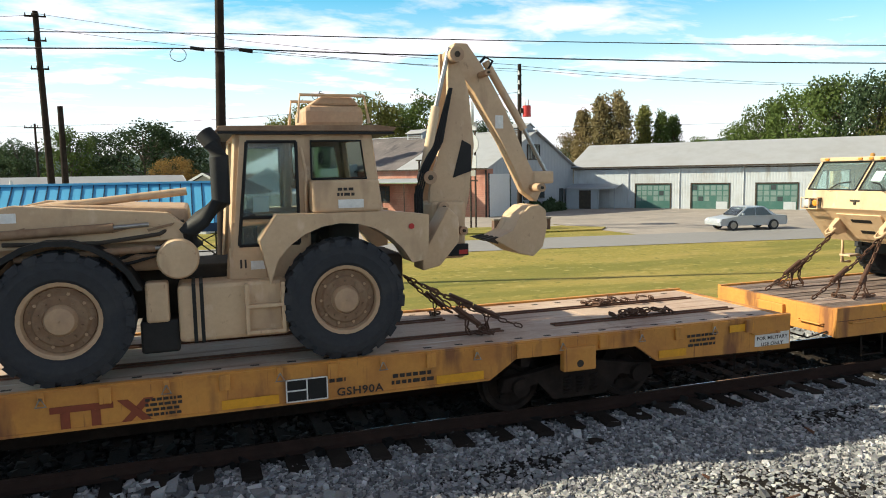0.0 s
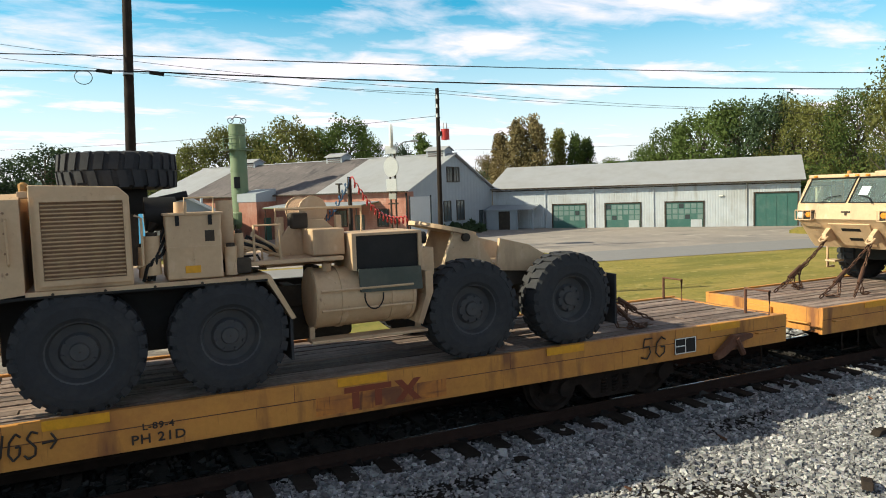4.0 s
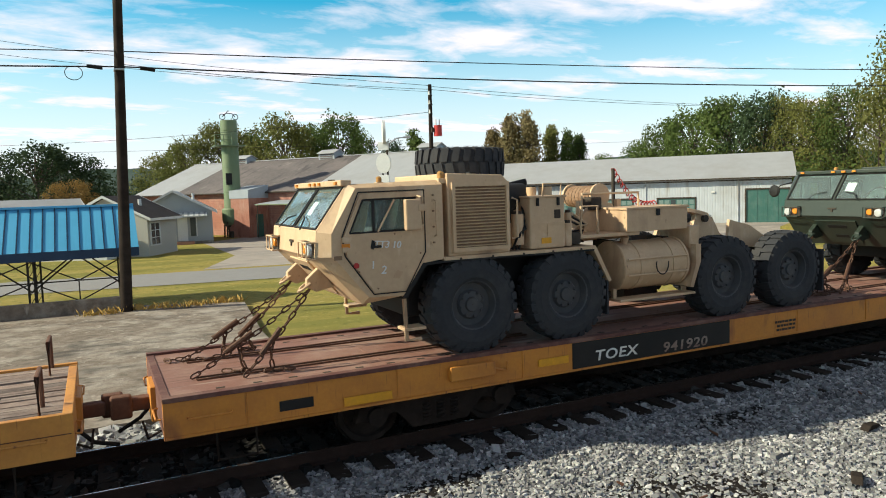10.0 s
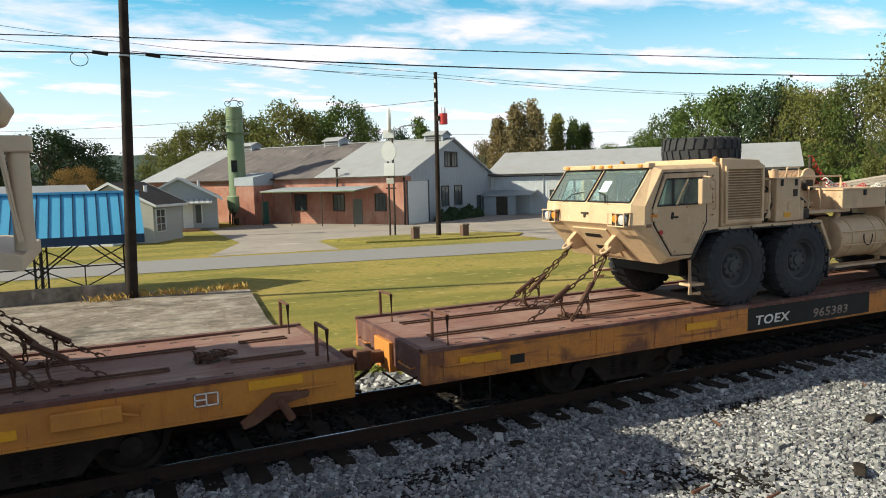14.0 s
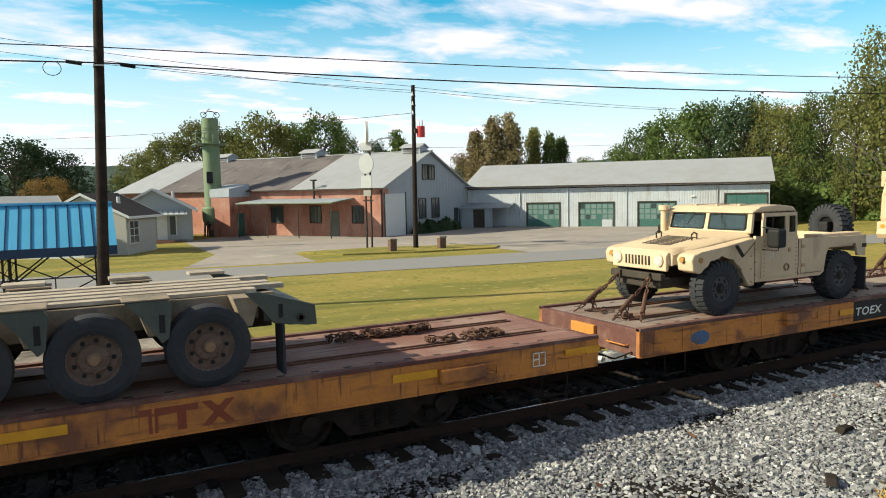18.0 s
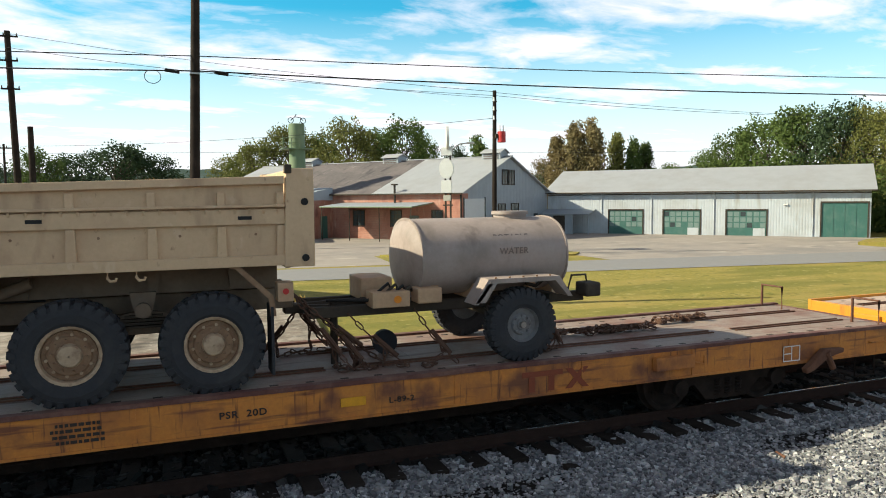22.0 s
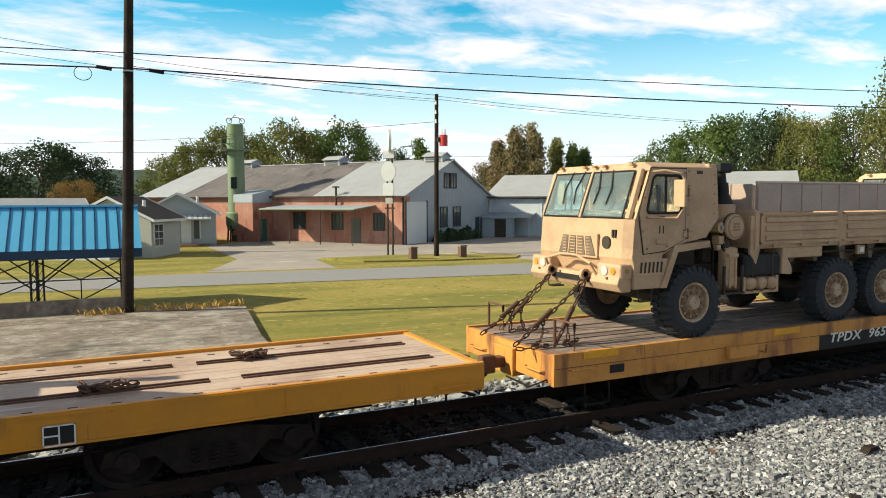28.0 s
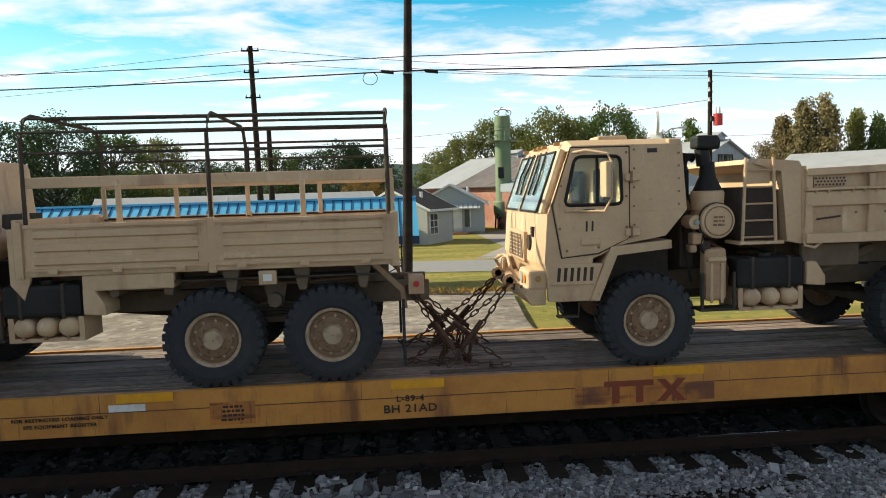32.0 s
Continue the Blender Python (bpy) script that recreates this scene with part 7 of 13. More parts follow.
def winch_gear(t, paint):
    """Drum winch, hose posts and a tool box behind the cab, as on the tractors."""
    w = cyl("winch_drum", t, UNDER, (2.74, -0.35, 2.00), (2.74, 0.35, 2.00), 0.16)
    for y in (-0.36, 0.36):
        part("flange", lathe(bmesh.new(), [(y - 0.02, 0.185), (y + 0.02, 0.185)], 24, "y", (2.74, 0, 2.02)), paint, w)
    for k in range(7):
        part("cable_turn", lathe(bmesh.new(), [(-0.30 + k * 0.09, 0.17), (-0.26 + k * 0.09, 0.178), (-0.22 + k * 0.09, 0.17)], 20, "y", (2.74, 0, 2.0), caps=False), RUSTY_TAN, w)
    for x_ in (2.30, 3.05):
        bx("winch_post", t, paint, x_ - 0.04, x_ + 0.04, -0.46, -0.38, 1.47, 1.95, 0.01)
    tube_part("winch_bar", t, paint, [(2.2, -0.62, 1.47), (2.2, -0.62, 2.05), (3.3, -0.62, 2.05), (3.3, -0.62, 1.47)], 0.022, n=6)
    bx("winch_motor", t, UNDER, 2.40, 2.62, -0.58, -0.36, 1.80, 2.0, 0.03)
    side_plate("winch_frame", t, paint, [(2.0, 1.33), (3.1, 1.33), (3.0, 1.75), (2.85, 1.90), (2.45, 1.90)], -0.50, -0.44)
    bx("deck_plate", t, paint, 1.55, 2.9, -1.10, 0.9, 1.42, 1.47, 0.01)
    tube_part("rail_loop", t, paint, [(1.85, -1.05, 1.47), (1.85, -1.05, 1.88), (2.15, -1.05, 1.88), (2.15, -1.05, 1.47)], 0.018)
    valve = bx("valve_block", t, UNDER, 1.52, 1.80, -1.12, -0.80, 1.35, 1.52, 0.02)
    for k in range(5):
        tube_part("hose", t, BLACK if k % 2 else paint, [(1.50 + 0.06 * k, -0.9, 1.5), (1.60 + 0.07 * k, -1.0 + 0.05 * k, 1.66 + 0.03 * k), (1.95 + 0.05 * k, -0.8, 1.60), (2.3, -0.6 + 0.08 * k, 1.45)], 0.022)
    cyl("hydraulic_can", t, paint, (1.62, -0.5, 1.45), (1.62, -0.5, 2.18), 0.10)


def fifth_wheel(t, paint, x, coupled=False):
    """The greased coupling plate on its stands, over the rear axles; it tips back when nothing is coupled."""
    za, zb_ = (1.44, 1.30) if coupled else (1.80, 1.54)
    xa, xb = (x - 0.58, x + 0.45) if coupled else (x - 0.72, x + 0.42)
    tilt = math.degrees(math.atan2(za - zb_, xb - xa))
    p = part("turntable", lathe(bmesh.new(), [(-0.035, 0.40), (-0.03, 0.50), (0.03, 0.50), (0.035, 0.36)], 28, "z"), paint, t)
    p.matrix_basis = pose((xa + xb) / 2 - 0.05, 0, (za + zb_) / 2, 0, tilt, 0)
    part("jaw", prism(bmesh.new(), [(0.05, -0.10), (0.52, -0.26), (0.52, 0.26), (0.05, 0.10)], 0.034, 0.045, axis="z"), UNDER, p, "dark greased jaw slot")
    for s in (-1, 1):
        side_plate("pivot_stand", t, paint if not coupled else UNDER, [(x - 0.45, 1.06), (x + 0.45, 1.06), (x + 0.14, za - 0.22), (x - 0.22, za - 0.14)], s * 0.40 - 0.04, s * 0.40 + 0.04)
        part("pivot_pin", rod(bmesh.new(), (x - 0.06, s * 0.44, za - 0.24), (x - 0.06, s * 0.50, za - 0.24), 0.06, n=12), UNDER, t)
        side_plate("guide_ramp", t, paint, [(x + 0.40, 1.06), (x + 1.45, 0.98), (x + 1.45, 1.12), (x + 0.95, zb_ - 0.14), (x + 0.46, zb_ - 0.02)], s * 0.50 - 0.03, s * 0.50 + 0.03)
    bx("ramp_plate", t, paint, x + 0.5, x + 1.3, -0.46, 0.46, 1.10, 1.15, 0.01)


def coil_hose(t, p, q, mat, turns=14, r=0.05):
    """A coiled air hose hanging between two points."""
    p, q = Vector(p), Vector(q)
    pts = []
    for i in range(turns * 8 + 1):
        s = i / (turns * 8)
        c = p.lerp(q, s) + Vector((0, 0, -0.22 * math.sin(s * math.pi)))
        a = s * turns * math.tau
        pts.append(c + Vector((0, math.cos(a) * r, math.sin(a) * r)))
    return tube_part("coiled_hose", t, mat, pts, 0.011, n=5)


def tractor_truck(u, paint=None, coupled=False, label="tan eight-wheeled army tractor truck chained to a flatcar", box_open=False, hose=None, chalk=(), xs=(0, 1.52, 4.62, 6.18)):
    paint = paint or TAN
    t = rider(thing("tractor_truck", label, "truck", "army trucks"), u, DECK_Z)
    truck_cab(t, paint, chalk=chalk)
    front_end(t, paint)
    chassis(t, paint, 6.85, xs)
    winch_gear(t, paint)
    fuel_cylinder(t, paint, 2.52, 3.80, r=0.37)
    for x in (2.62, 3.70):
        side_plate("tank_bracket", t, UNDER, [(x - 0.05, 0.55), (x + 0.05, 0.55), (x + 0.05, 1.34), (x - 0.05, 1.34)], -0.80, -0.40)
    bx("side_step", t, paint, 2.45, 3.95, -1.18, -0.92, 0.44, 0.48, 0.01)
    for x in (2.5, 3.9):
        bx("step_bracket", t, paint, x - 0.03, x + 0.03, -1.0, -0.94, 0.46, 0.62, 0.0)
    if box_open:
        b = bx("battery_box", t, BLACK, 3.04, 3.85, -1.15, -0.45, 1.28, 1.70, 0.0, "open black tool box")
        part("box_top", one_box(2.98, 3.90, -1.18, -0.42, 1.70, 1.735, 0.006), paint, b)
        part("box_side", one_box(2.98, 3.035, -1.18, -0.42, 1.28, 1.70, 0.004), paint, b)
        part("box_back", one_box(3.85, 3.90, -1.18, -0.42, 1.28, 1.70, 0.004), paint, b)
        side_plate("lid", b, TRAILER_GREEN, [(3.06, 1.02), (3.88, 1.00), (3.86, 1.29), (3.04, 1.30)], -1.22, -1.19, label="green drop-down lid")
        bx("locker", t, paint, 2.55, 2.95, -1.0, -0.3, 1.48, 1.80, 0.015)
    else:
        b = bx("tool_box", t, paint, 2.62, 3.82, -1.14, -0.40, 1.47, 1.82, 0.012)
        part("lid", one_box(2.60, 3.84, -1.16, -0.38, 1.80, 1.835, 0.008), paint, b)
        part("latch", one_box(3.18, 3.24, -1.17, -1.14, 1.70, 1.80, 0.004), BLACK, b)
    side_plate("rear_fender", t, paint, [(3.92, 1.22), (4.02, 1.22), (4.02, 0.95), (3.86, 0.55), (3.80, 0.57), (3.92, 0.92)], -1.22, -0.85)
    bx("frame_gusset", t, paint, 3.9, 4.1, -1.1, -0.45, 1.15, 1.50, 0.015)
    cyl("work_lamp", t, BLACK, (3.98, -0.9, 1.62), (4.06, -0.9, 1.62), 0.08)
    fifth_wheel(t, paint, 4.95, coupled)
    if coupled:
        for k, m_ in enumerate((RED, WHITE)):
            coil_hose(t, (3.50, 0.15 - 0.3 * k, 1.98), (4.80, -0.1 - 0.3 * k, 1.86), m_, 16, 0.045)
    bx("rear_crossbeam", t, paint, 6.70, 6.86, -1.1, 1.1, 0.72, 0.98, 0.02)
    bx("rear_mud_flap", t, RUBBER, 6.92, 6.95, -1.20, -0.78, 0.22, 0.95, 0.0)
    bx("rear_mud_flap", t, RUBBER, 6.92, 6.95, 0.78, 1.20, 0.22, 0.95, 0.0)
    if hose:
        post = cyl("hose_post", t, UNDER, (3.40, 0.1, 1.40), (3.40, 0.1, 2.45), 0.03)
        for k, mat in enumerate(hose):
            coil_hose(t, (3.40, 0.1 - 0.1 * k, 2.42), ((2.65, 4.05)[(k + 1) % 2 if len(hose) == 1 else k], -0.2 - 0.2 * k, 1.85), mat)
    return t


def oval(x, cz, hy, hz, n=28, power=1.0):
    return [(x, math.copysign(abs(math.cos(a)) ** power, math.cos(a)) * hy, cz + math.copysign(abs(math.sin(a)) ** power, math.sin(a)) * hz) for a in (math.tau * i / n for i in range(n))]


def oval_tank(name, t, mat, x0, x1, cz, hy, hz, bulge=0.10, power=0.85, label=""):
    bm = bmesh.new()
    loft(bm, [oval(x0 - bulge, cz, hy * 0.55, hz * 0.55, 32, power), oval(x0 - bulge * 0.6, cz, hy * 0.85, hz * 0.85, 32, power), oval(x0, cz, hy, hz, 32, power),
              oval(x1, cz, hy, hz, 32, power), oval(x1 + bulge * 0.6, cz, hy * 0.85, hz * 0.85, 32, power), oval(x1 + bulge, cz, hy * 0.55, hz * 0.55, 32, power)])
    return part(name, bm, mat, t, label, smooth=True)


STENCIL = material("dark_brown_stencil", (0.075, 0.045, 0.03), 0.75)


def fuel_tanker(u):
    t = rider(thing("fuel_tanker_truck", "tan eight-wheeled army fuel tanker stencilled flammable", "truck", "army trucks"), u, DECK_Z)
    truck_cab(t, TAN)
    front_end(t, TAN, spare=(0.62, 2.70))
    chassis(t, TAN, 7.7, (0, 1.49, 5.17, 6.75))
    tall = bx("pump_locker", t, TAN, 1.50, 2.05, -1.18, -0.3, 1.62, 2.38, 0.02)
    bx("low_locker", t, TAN, 1.52, 2.05, -1.20, -0.4, 1.33, 1.60, 0.02)
    tank = oval_tank("tank", t, TANK_TAN, 2.15, 6.55, 1.95, 1.18, 0.50)
    words("stencil", "FLAMMABLE", 0.215, STENCIL, t, pose(4.42, -1.192, 2.06), "dark stencilled word flammable", spread=1.08)
    words("stencil", "NO SMOKING WITHIN 50 FEET", 0.092, STENCIL, t, pose(4.45, -1.192, 1.875), "dark stencilled warning line", spread=1.05)
    scrawl(t, 4.28, 1.69, 0.42, 0.22, 3, 4, -1.18, STENCIL, "illegible stencilled lines")
    part("walkway", one_box(4.2, 6.3, -0.35, 0.35, 2.44, 2.50, 0.02), TAN, t)
    cab = part("rear_cabinet", loft(bmesh.new(), [[(6.62, s * y, z) for s, y, z in ((-1, 1.17, 1.50), (-1, 1.17, 2.28), (-1, 0.9, 2.46), (1, 0.9, 2.46), (1, 1.17, 2.28), (1, 1.17, 1.50))],
                                                  [(8.02, s * y, z) for s, y, z in ((-1, 1.17, 1.12), (-1, 1.17, 1.95), (-1, 0.9, 2.15), (1, 0.9, 2.15), (1, 1.17, 1.95), (1, 1.17, 1.12))]]), TAN_WORN, t)
    side_plate("cabinet_skirt", t, TAN_WORN, [(6.66, 1.70), (6.75, 1.52), (7.25, 1.44), (7.55, 1.18), (8.03, 1.15), (8.03, 1.62), (6.66, 1.80)], -1.20, -1.16)
    part("door_seam", one_box(6.68, 7.98, -1.178, -1.172, 1.78, 1.79), UNDER, cab)
    sign = part("hazard_placard", prism(bmesh.new(), [(7.42, 1.50), (7.58, 1.34), (7.74, 1.50), (7.58, 1.66)], -1.212, -1.204), RED, t, "red diamond hazard placard")
    part("number_plate", one_box(7.45, 7.71, -1.218, -1.212, 1.45, 1.55), WHITE, sign, "white number panel")
    words("placard_number", "1993", 0.10, MARK, t, pose(7.58, -1.222, 1.50))
    part("red_lamp", rod(bmesh.new(), (8.0, -1.19, 1.28), (8.0, -1.215, 1.28), 0.04), RED, cab, "round red tail lamp")
    bx("cabinet_lamp", t, UNDER, 7.88, 7.98, -1.20, -1.17, 2.02, 2.06, 0.004)
    fuel_cylinder(t, TAN, 2.78, 4.18, r=0.37, z=1.0)
    bx("battery_box", t, TAN, 2.28, 2.72, -1.18, -0.62, 0.62, 1.22, 0.015)
    bx("rear_fender_flap", t, BLACK, 4.28, 4.36, -1.2, -0.8, 0.95, 1.55, 0.0)
    side_plate("fender_bracket", t, TAN, [(4.2, 1.30), (4.5, 1.30), (4.42, 1.62), (4.36, 1.62)], -1.2, -1.17)
    cyl("tail_flap", t, RUBBER, (7.65, -1.0, 0.22), (7.65, -1.0, 1.1), 0.15)
    lad = tube_part("ladder", t, TAN, [(8.06, -0.98, 0.55), (8.06, -0.98, 2.60), (8.0, -0.9, 2.70), (7.6, -0.75, 2.70), (7.5, -0.75, 2.30)], 0.018)
    tube_part("ladder_rail", lad, TAN, [(8.06, -0.60, 0.55), (8.06, -0.60, 2.10)], 0.018)
    for i in range(6):
        tube_part("rung", lad, TAN, [(8.06, -0.98, 0.65 + i * 0.27), (8.06, -0.60, 0.65 + i * 0.27)], 0.014)
    tube_part("rear_step", t, TAN, [(7.95, -1.1, 1.1), (8.0, -1.12, 0.35), (8.1, -1.12, 0.35), (8.05, -1.1, 1.1)], 0.02)
    return t


BOX_TAN = material("pale_tan_shelter", (0.53, 0.407, 0.285), 0.6, dark=(0.5, 0.378, 0.26), stain=(0.46, 0.348, 0.243), stain_scale=0.6, stain_amount=0.4, bump=0.02)


def shelter_truck(u):
    """Green truck carrying a tan machinery shelter on a flatrack."""
    t = rider(thing("shelter_truck", "dark green eight-wheeled army truck with a tan machinery shelter", "truck", "army trucks"), u, DECK_Z)
    truck_cab(t, GREEN, True, chalk=(("TT3 10", -1.22, 1.53, 0.12), ("2", -1.42, 1.29, 0.13), ("2", -1.28, 1.22, 0.14)))
    front_end(t, GREEN, spare=(0.97, 2.58))
    chassis(t, GREEN, 7.9, (0, 1.62, 5.42, 6.93))
    fuel_cylinder(t, GREEN, 3.05, 4.60, r=0.40, z=0.98)
    bx("battery_box", t, GREEN, 2.35, 2.95, -1.16, -0.6, 0.60, 1.35, 0.015)
    side_plate("rear_fender", t, GREEN, [(4.70, 1.40), (4.85, 1.40), (4.85, 0.75), (4.75, 0.65), (4.70, 0.8)], -1.2, -0.9)
    cyl("side_lamp", t, AMBER, (4.78, -1.21, 1.22), (4.78, -1.24, 1.22), 0.035)
    bx("tail_flap", t, RUBBER, 7.62, 7.66, -1.2, -0.8, 0.2, 0.95, 0.0)
    cyl("tail_roller", t, RUBBER, (7.72, -1.05, 0.15), (7.72, -1.05, 0.85), 0.13)
    side_plate("lift_arm", t, GREEN, [(5.3, 1.15), (6.3, 1.38), (7.9, 1.30), (7.9, 1.12), (5.3, 1.05)], -0.55, -0.40)
    rack = side_plate("flatrack", t, BOX_TAN, [(2.70, 1.30), (2.95, 1.30), (3.2, 1.48), (8.2, 1.44), (8.65, 1.36), (8.65, 1.52), (8.3, 1.60), (2.70, 1.60)], -1.22, 1.22, bevel=0.01)
    for s in (-1, 1):
        bx("end_post", t, BOX_TAN, 2.66, 2.86, min(s * 1.22, s * 1.0), max(s * 1.22, s * 1.0), 1.60, 3.72, 0.012)
        tube_part("end_brace", t, BOX_TAN, [(2.78, s * 1.1, 2.15), (3.55, s * 1.14, 1.62)], 0.07, n=6)
    bx("head_beam", t, BOX_TAN, 2.66, 2.80, -1.0, 1.0, 3.50, 3.72, 0.012)
    for y in (-0.42, 0.42):
        bx("inner_post", t, BOX_TAN, 2.70, 2.80, y - 0.06, y + 0.06, 1.60, 3.50, 0.01)
        tube_part("hook_brace", t, BOX_TAN, [(2.66, y, 3.30), (2.42, y * 0.6, 2.60), (2.60, y, 1.70)], 0.045, n=6)
    bx("hook_bar", t, BOX_TAN, 2.38, 2.48, -0.30, 0.30, 2.52, 2.64, 0.02)
    bx("cross_bar", t, BOX_TAN, 2.68, 2.78, -1.0, 1.0, 2.30, 2.40, 0.01)
    tube_part("crane_rail", t, GREEN, [(1.45, -0.9, 2.05), (1.45, -0.9, 2.50), (2.15, -0.9, 2.50), (2.15, -0.9, 2.05)], 0.02)
    tube_part("crane_rail", t, GREEN, [(1.45, -0.9, 2.30), (2.15, -0.9, 2.30)], 0.02)
    bx("control_seat", t, GREEN, 1.75, 2.0, -0.8, -0.5, 2.05, 2.4, 0.03)
    head = part("hole_plate", one_box(2.86, 3.62, -1.22, -1.18, 3.40, 3.66, 0.006), BOX_TAN, t)
    # no openings here: white discs paint the daylight behind the plate
    for i in range(5):
        part("hole", rod(bmesh.new(), (3.0 + i * 0.14, -1.226, 3.54), (3.0 + i * 0.14, -1.21, 3.54), 0.042, n=14), WHITE, head, "white disc standing in for daylight through a hole")
    left = bx("fore_cabinet", t, BOX_TAN, 2.94, 3.93, -1.20, 1.1, 1.68, 3.40, 0.008)
    shelter = bx("shelter", t, BOX_TAN, 4.68, 7.36, -1.22, 1.2, 1.62, 3.76, 0.008)
    bx("roof_strip", shelter, TRAILER_GREEN, 4.66, 7.38, -1.24, 1.22, 3.76, 3.785, 0.0)
    for x in (4.86, 7.28):
        h = tube_part("door_handle", shelter, BOX_TAN, [(x, -1.22, 2.05), (x, -1.28, 2.05), (x, -1.28, 2.22), (x, -1.22, 2.22)], 0.012)
        part("latch", one_box(x - 0.09, x + 0.03, -1.24, -1.22, 2.22, 2.26, 0.004), BOX_TAN, h)
    part("label", one_box(4.98, 5.10, -1.228, -1.22, 2.15, 2.25), YELLOW, shelter, "small yellow label")
    tank = part("pressure_tank", lathe(bmesh.new(), [(1.72, 0.05), (1.76, 0.20), (1.86, 0.29), (2.70, 0.29), (2.80, 0.20), (2.84, 0.05)], 24, "z", (4.30, -0.80, 0)), BOX_TAN, t, smooth=True)
    part("tank_band", lathe(bmesh.new(), [(2.48, 0.295), (2.50, 0.295)], 24, "z", (4.30, -0.80, 0)), BOX_TAN, tank)
    for x in (4.10, 4.55):
        bx("tank_post", t, BOX_TAN, x - 0.16 if x < 4.3 else x, x - 0.08 if x < 4.3 else x + 0.1, -1.15, -1.05, 1.62, 2.95, 0.008)
    bx("machine_shelf", t, BOX_TAN, 3.98, 4.66, -1.15, -0.4, 2.86, 2.94, 0.008)
    mo = cyl("compressor_motor", t, TAN_WORN, (4.05, -0.8, 3.18), (4.50, -0.8, 3.18), 0.17)
    bx("compressor_block", t, TAN_WORN, 4.08, 4.45, -1.0, -0.5, 3.30, 3.52, 0.03)
    bx("pump_head", mo, TAN_WORN, 4.22, 4.46, -1.08, -0.86, 3.02, 3.22, 0.03)
    tube_part("air_pipe", t, TAN_WORN, [(4.15, -0.95, 3.5), (4.2, -1.0, 3.62), (4.45, -1.0, 3.62), (4.55, -0.9, 3.35), (4.55, -0.9, 2.9)], 0.025)
    bx("upright", t, BOX_TAN, 4.52, 4.62, -1.1, -0.7, 2.95, 3.55, 0.01)
    f_ = cyl("intake_filter", t, BLACK, (3.74, -1.1, 3.60), (3.84, -1.1, 3.60), 0.085, 16)
    part("intake_pipe", rod(bmesh.new(), (3.84, -1.1, 3.60), (4.10, -1.0, 3.58), 0.03, n=8), BOX_TAN, f_)
    for k in range(7):
        tube_part("copper_line", t, RUSTY_TAN if k % 2 else TAN_WORN, [(4.05 + 0.05 * k, -1.0, 3.50), (4.08 + 0.06 * k, -1.08, 3.60 + 0.012 * k), (4.2 + 0.04 * k, -1.04, 3.44 - 0.03 * k), (4.45, -0.98, 3.30 - 0.05 * k)], 0.012, n=5)
    for k in range(4):
        part("motor_fin", lathe(bmesh.new(), [(4.10 + k * 0.09, 0.17), (4.10 + k * 0.09, 0.19), (4.12 + k * 0.09, 0.19), (4.12 + k * 0.09, 0.17)], 16, "x", (0, -0.8, 3.18), caps=False), TAN_WORN, mo)
    part("tank_plate", one_box(4.22, 4.38, -1.096, -1.085, 2.52, 2.60), TAN_WORN, tank)
    tube_part("drain_pipe", t, UNDER, [(4.30, -0.85, 1.72), (4.30, -1.0, 1.66), (4.5, -1.05, 1.66)], 0.02, n=6)
    bm = bmesh.new()
    for x in (2.99, 3.88):
        for k in range(6):
            rod(bm, (x, -1.20, 1.76 + k * 0.31), (x, -1.212, 1.76 + k * 0.31), 0.016, n=6)
    rod(bm, (3.42, -1.20, 3.34), (3.42, -1.212, 3.34), 0.016, n=6)
    tagged(part("panel_bolts", bm, UNDER, left), kind="stuff")
    bm = bmesh.new()
    for k in range(14):
        box(bm, 3.0 + k * 0.042, 3.022 + k * 0.042, -1.224, -1.219, 3.43, 3.445)
    tagged(part("punched_row", bm, RUST, head), kind="stuff")
    part("brace_plate", prism(bmesh.new(), [(2.80, 2.18), (2.94, 2.18), (3.62, 1.66), (3.62, 1.56), (3.50, 1.56), (2.86, 2.04)], -1.232, -1.205), BOX_TAN, t)
    for x, w_ in ((4.35, 0.14), (4.78, 0.22), (5.72, 0.26), (6.30, 0.24), (6.95, 0.2)):
        part("tie_pocket", one_box(x, x + w_, -1.226, -1.219, 1.49, 1.57), UNDER, rack)
    for x in (4.76, 7.20):
        for z in (1.70, 3.68):
            part("corner_bolt", rod(bmesh.new(), (x, -1.22, z), (x, -1.23, z), 0.018, n=6), RUSTY_TAN, shelter)
    part("label_band", one_box(4.97, 5.11, -1.230, -1.2285, 2.225, 2.255), MARK, shelter)
    crane = side_plate("crane_head", t, BOX_TAN, [(7.76, 2.84), (7.74, 3.18), (7.86, 3.22), (8.08, 3.35), (8.42, 3.33), (8.60, 3.04), (8.50, 2.86), (8.2, 2.78)], -0.85, -0.1, bevel=0.03)
    bx("crane_column", t, UNDER, 7.75, 8.2, -0.8, -0.2, 1.6, 2.8, 0.03)
    cyl("crane_post", t, BOX_TAN, (8.65, -0.83, 1.55), (8.65, -0.83, 2.68), 0.10)
    bx("post_cap", t, BOX_TAN, 8.5, 8.78, -0.96, -0.70, 2.55, 2.72, 0.02)
    for k in range(5):
        tube_part("hose", t, BLACK, [(7.5 + k * 0.12, -0.9, 2.8), (7.55 + k * 0.15, -1.02, 2.5 - 0.08 * k), (7.9 + k * 0.1, -1.0, 2.1), (8.2, -0.8, 1.75 + 0.1 * k)], 0.024)
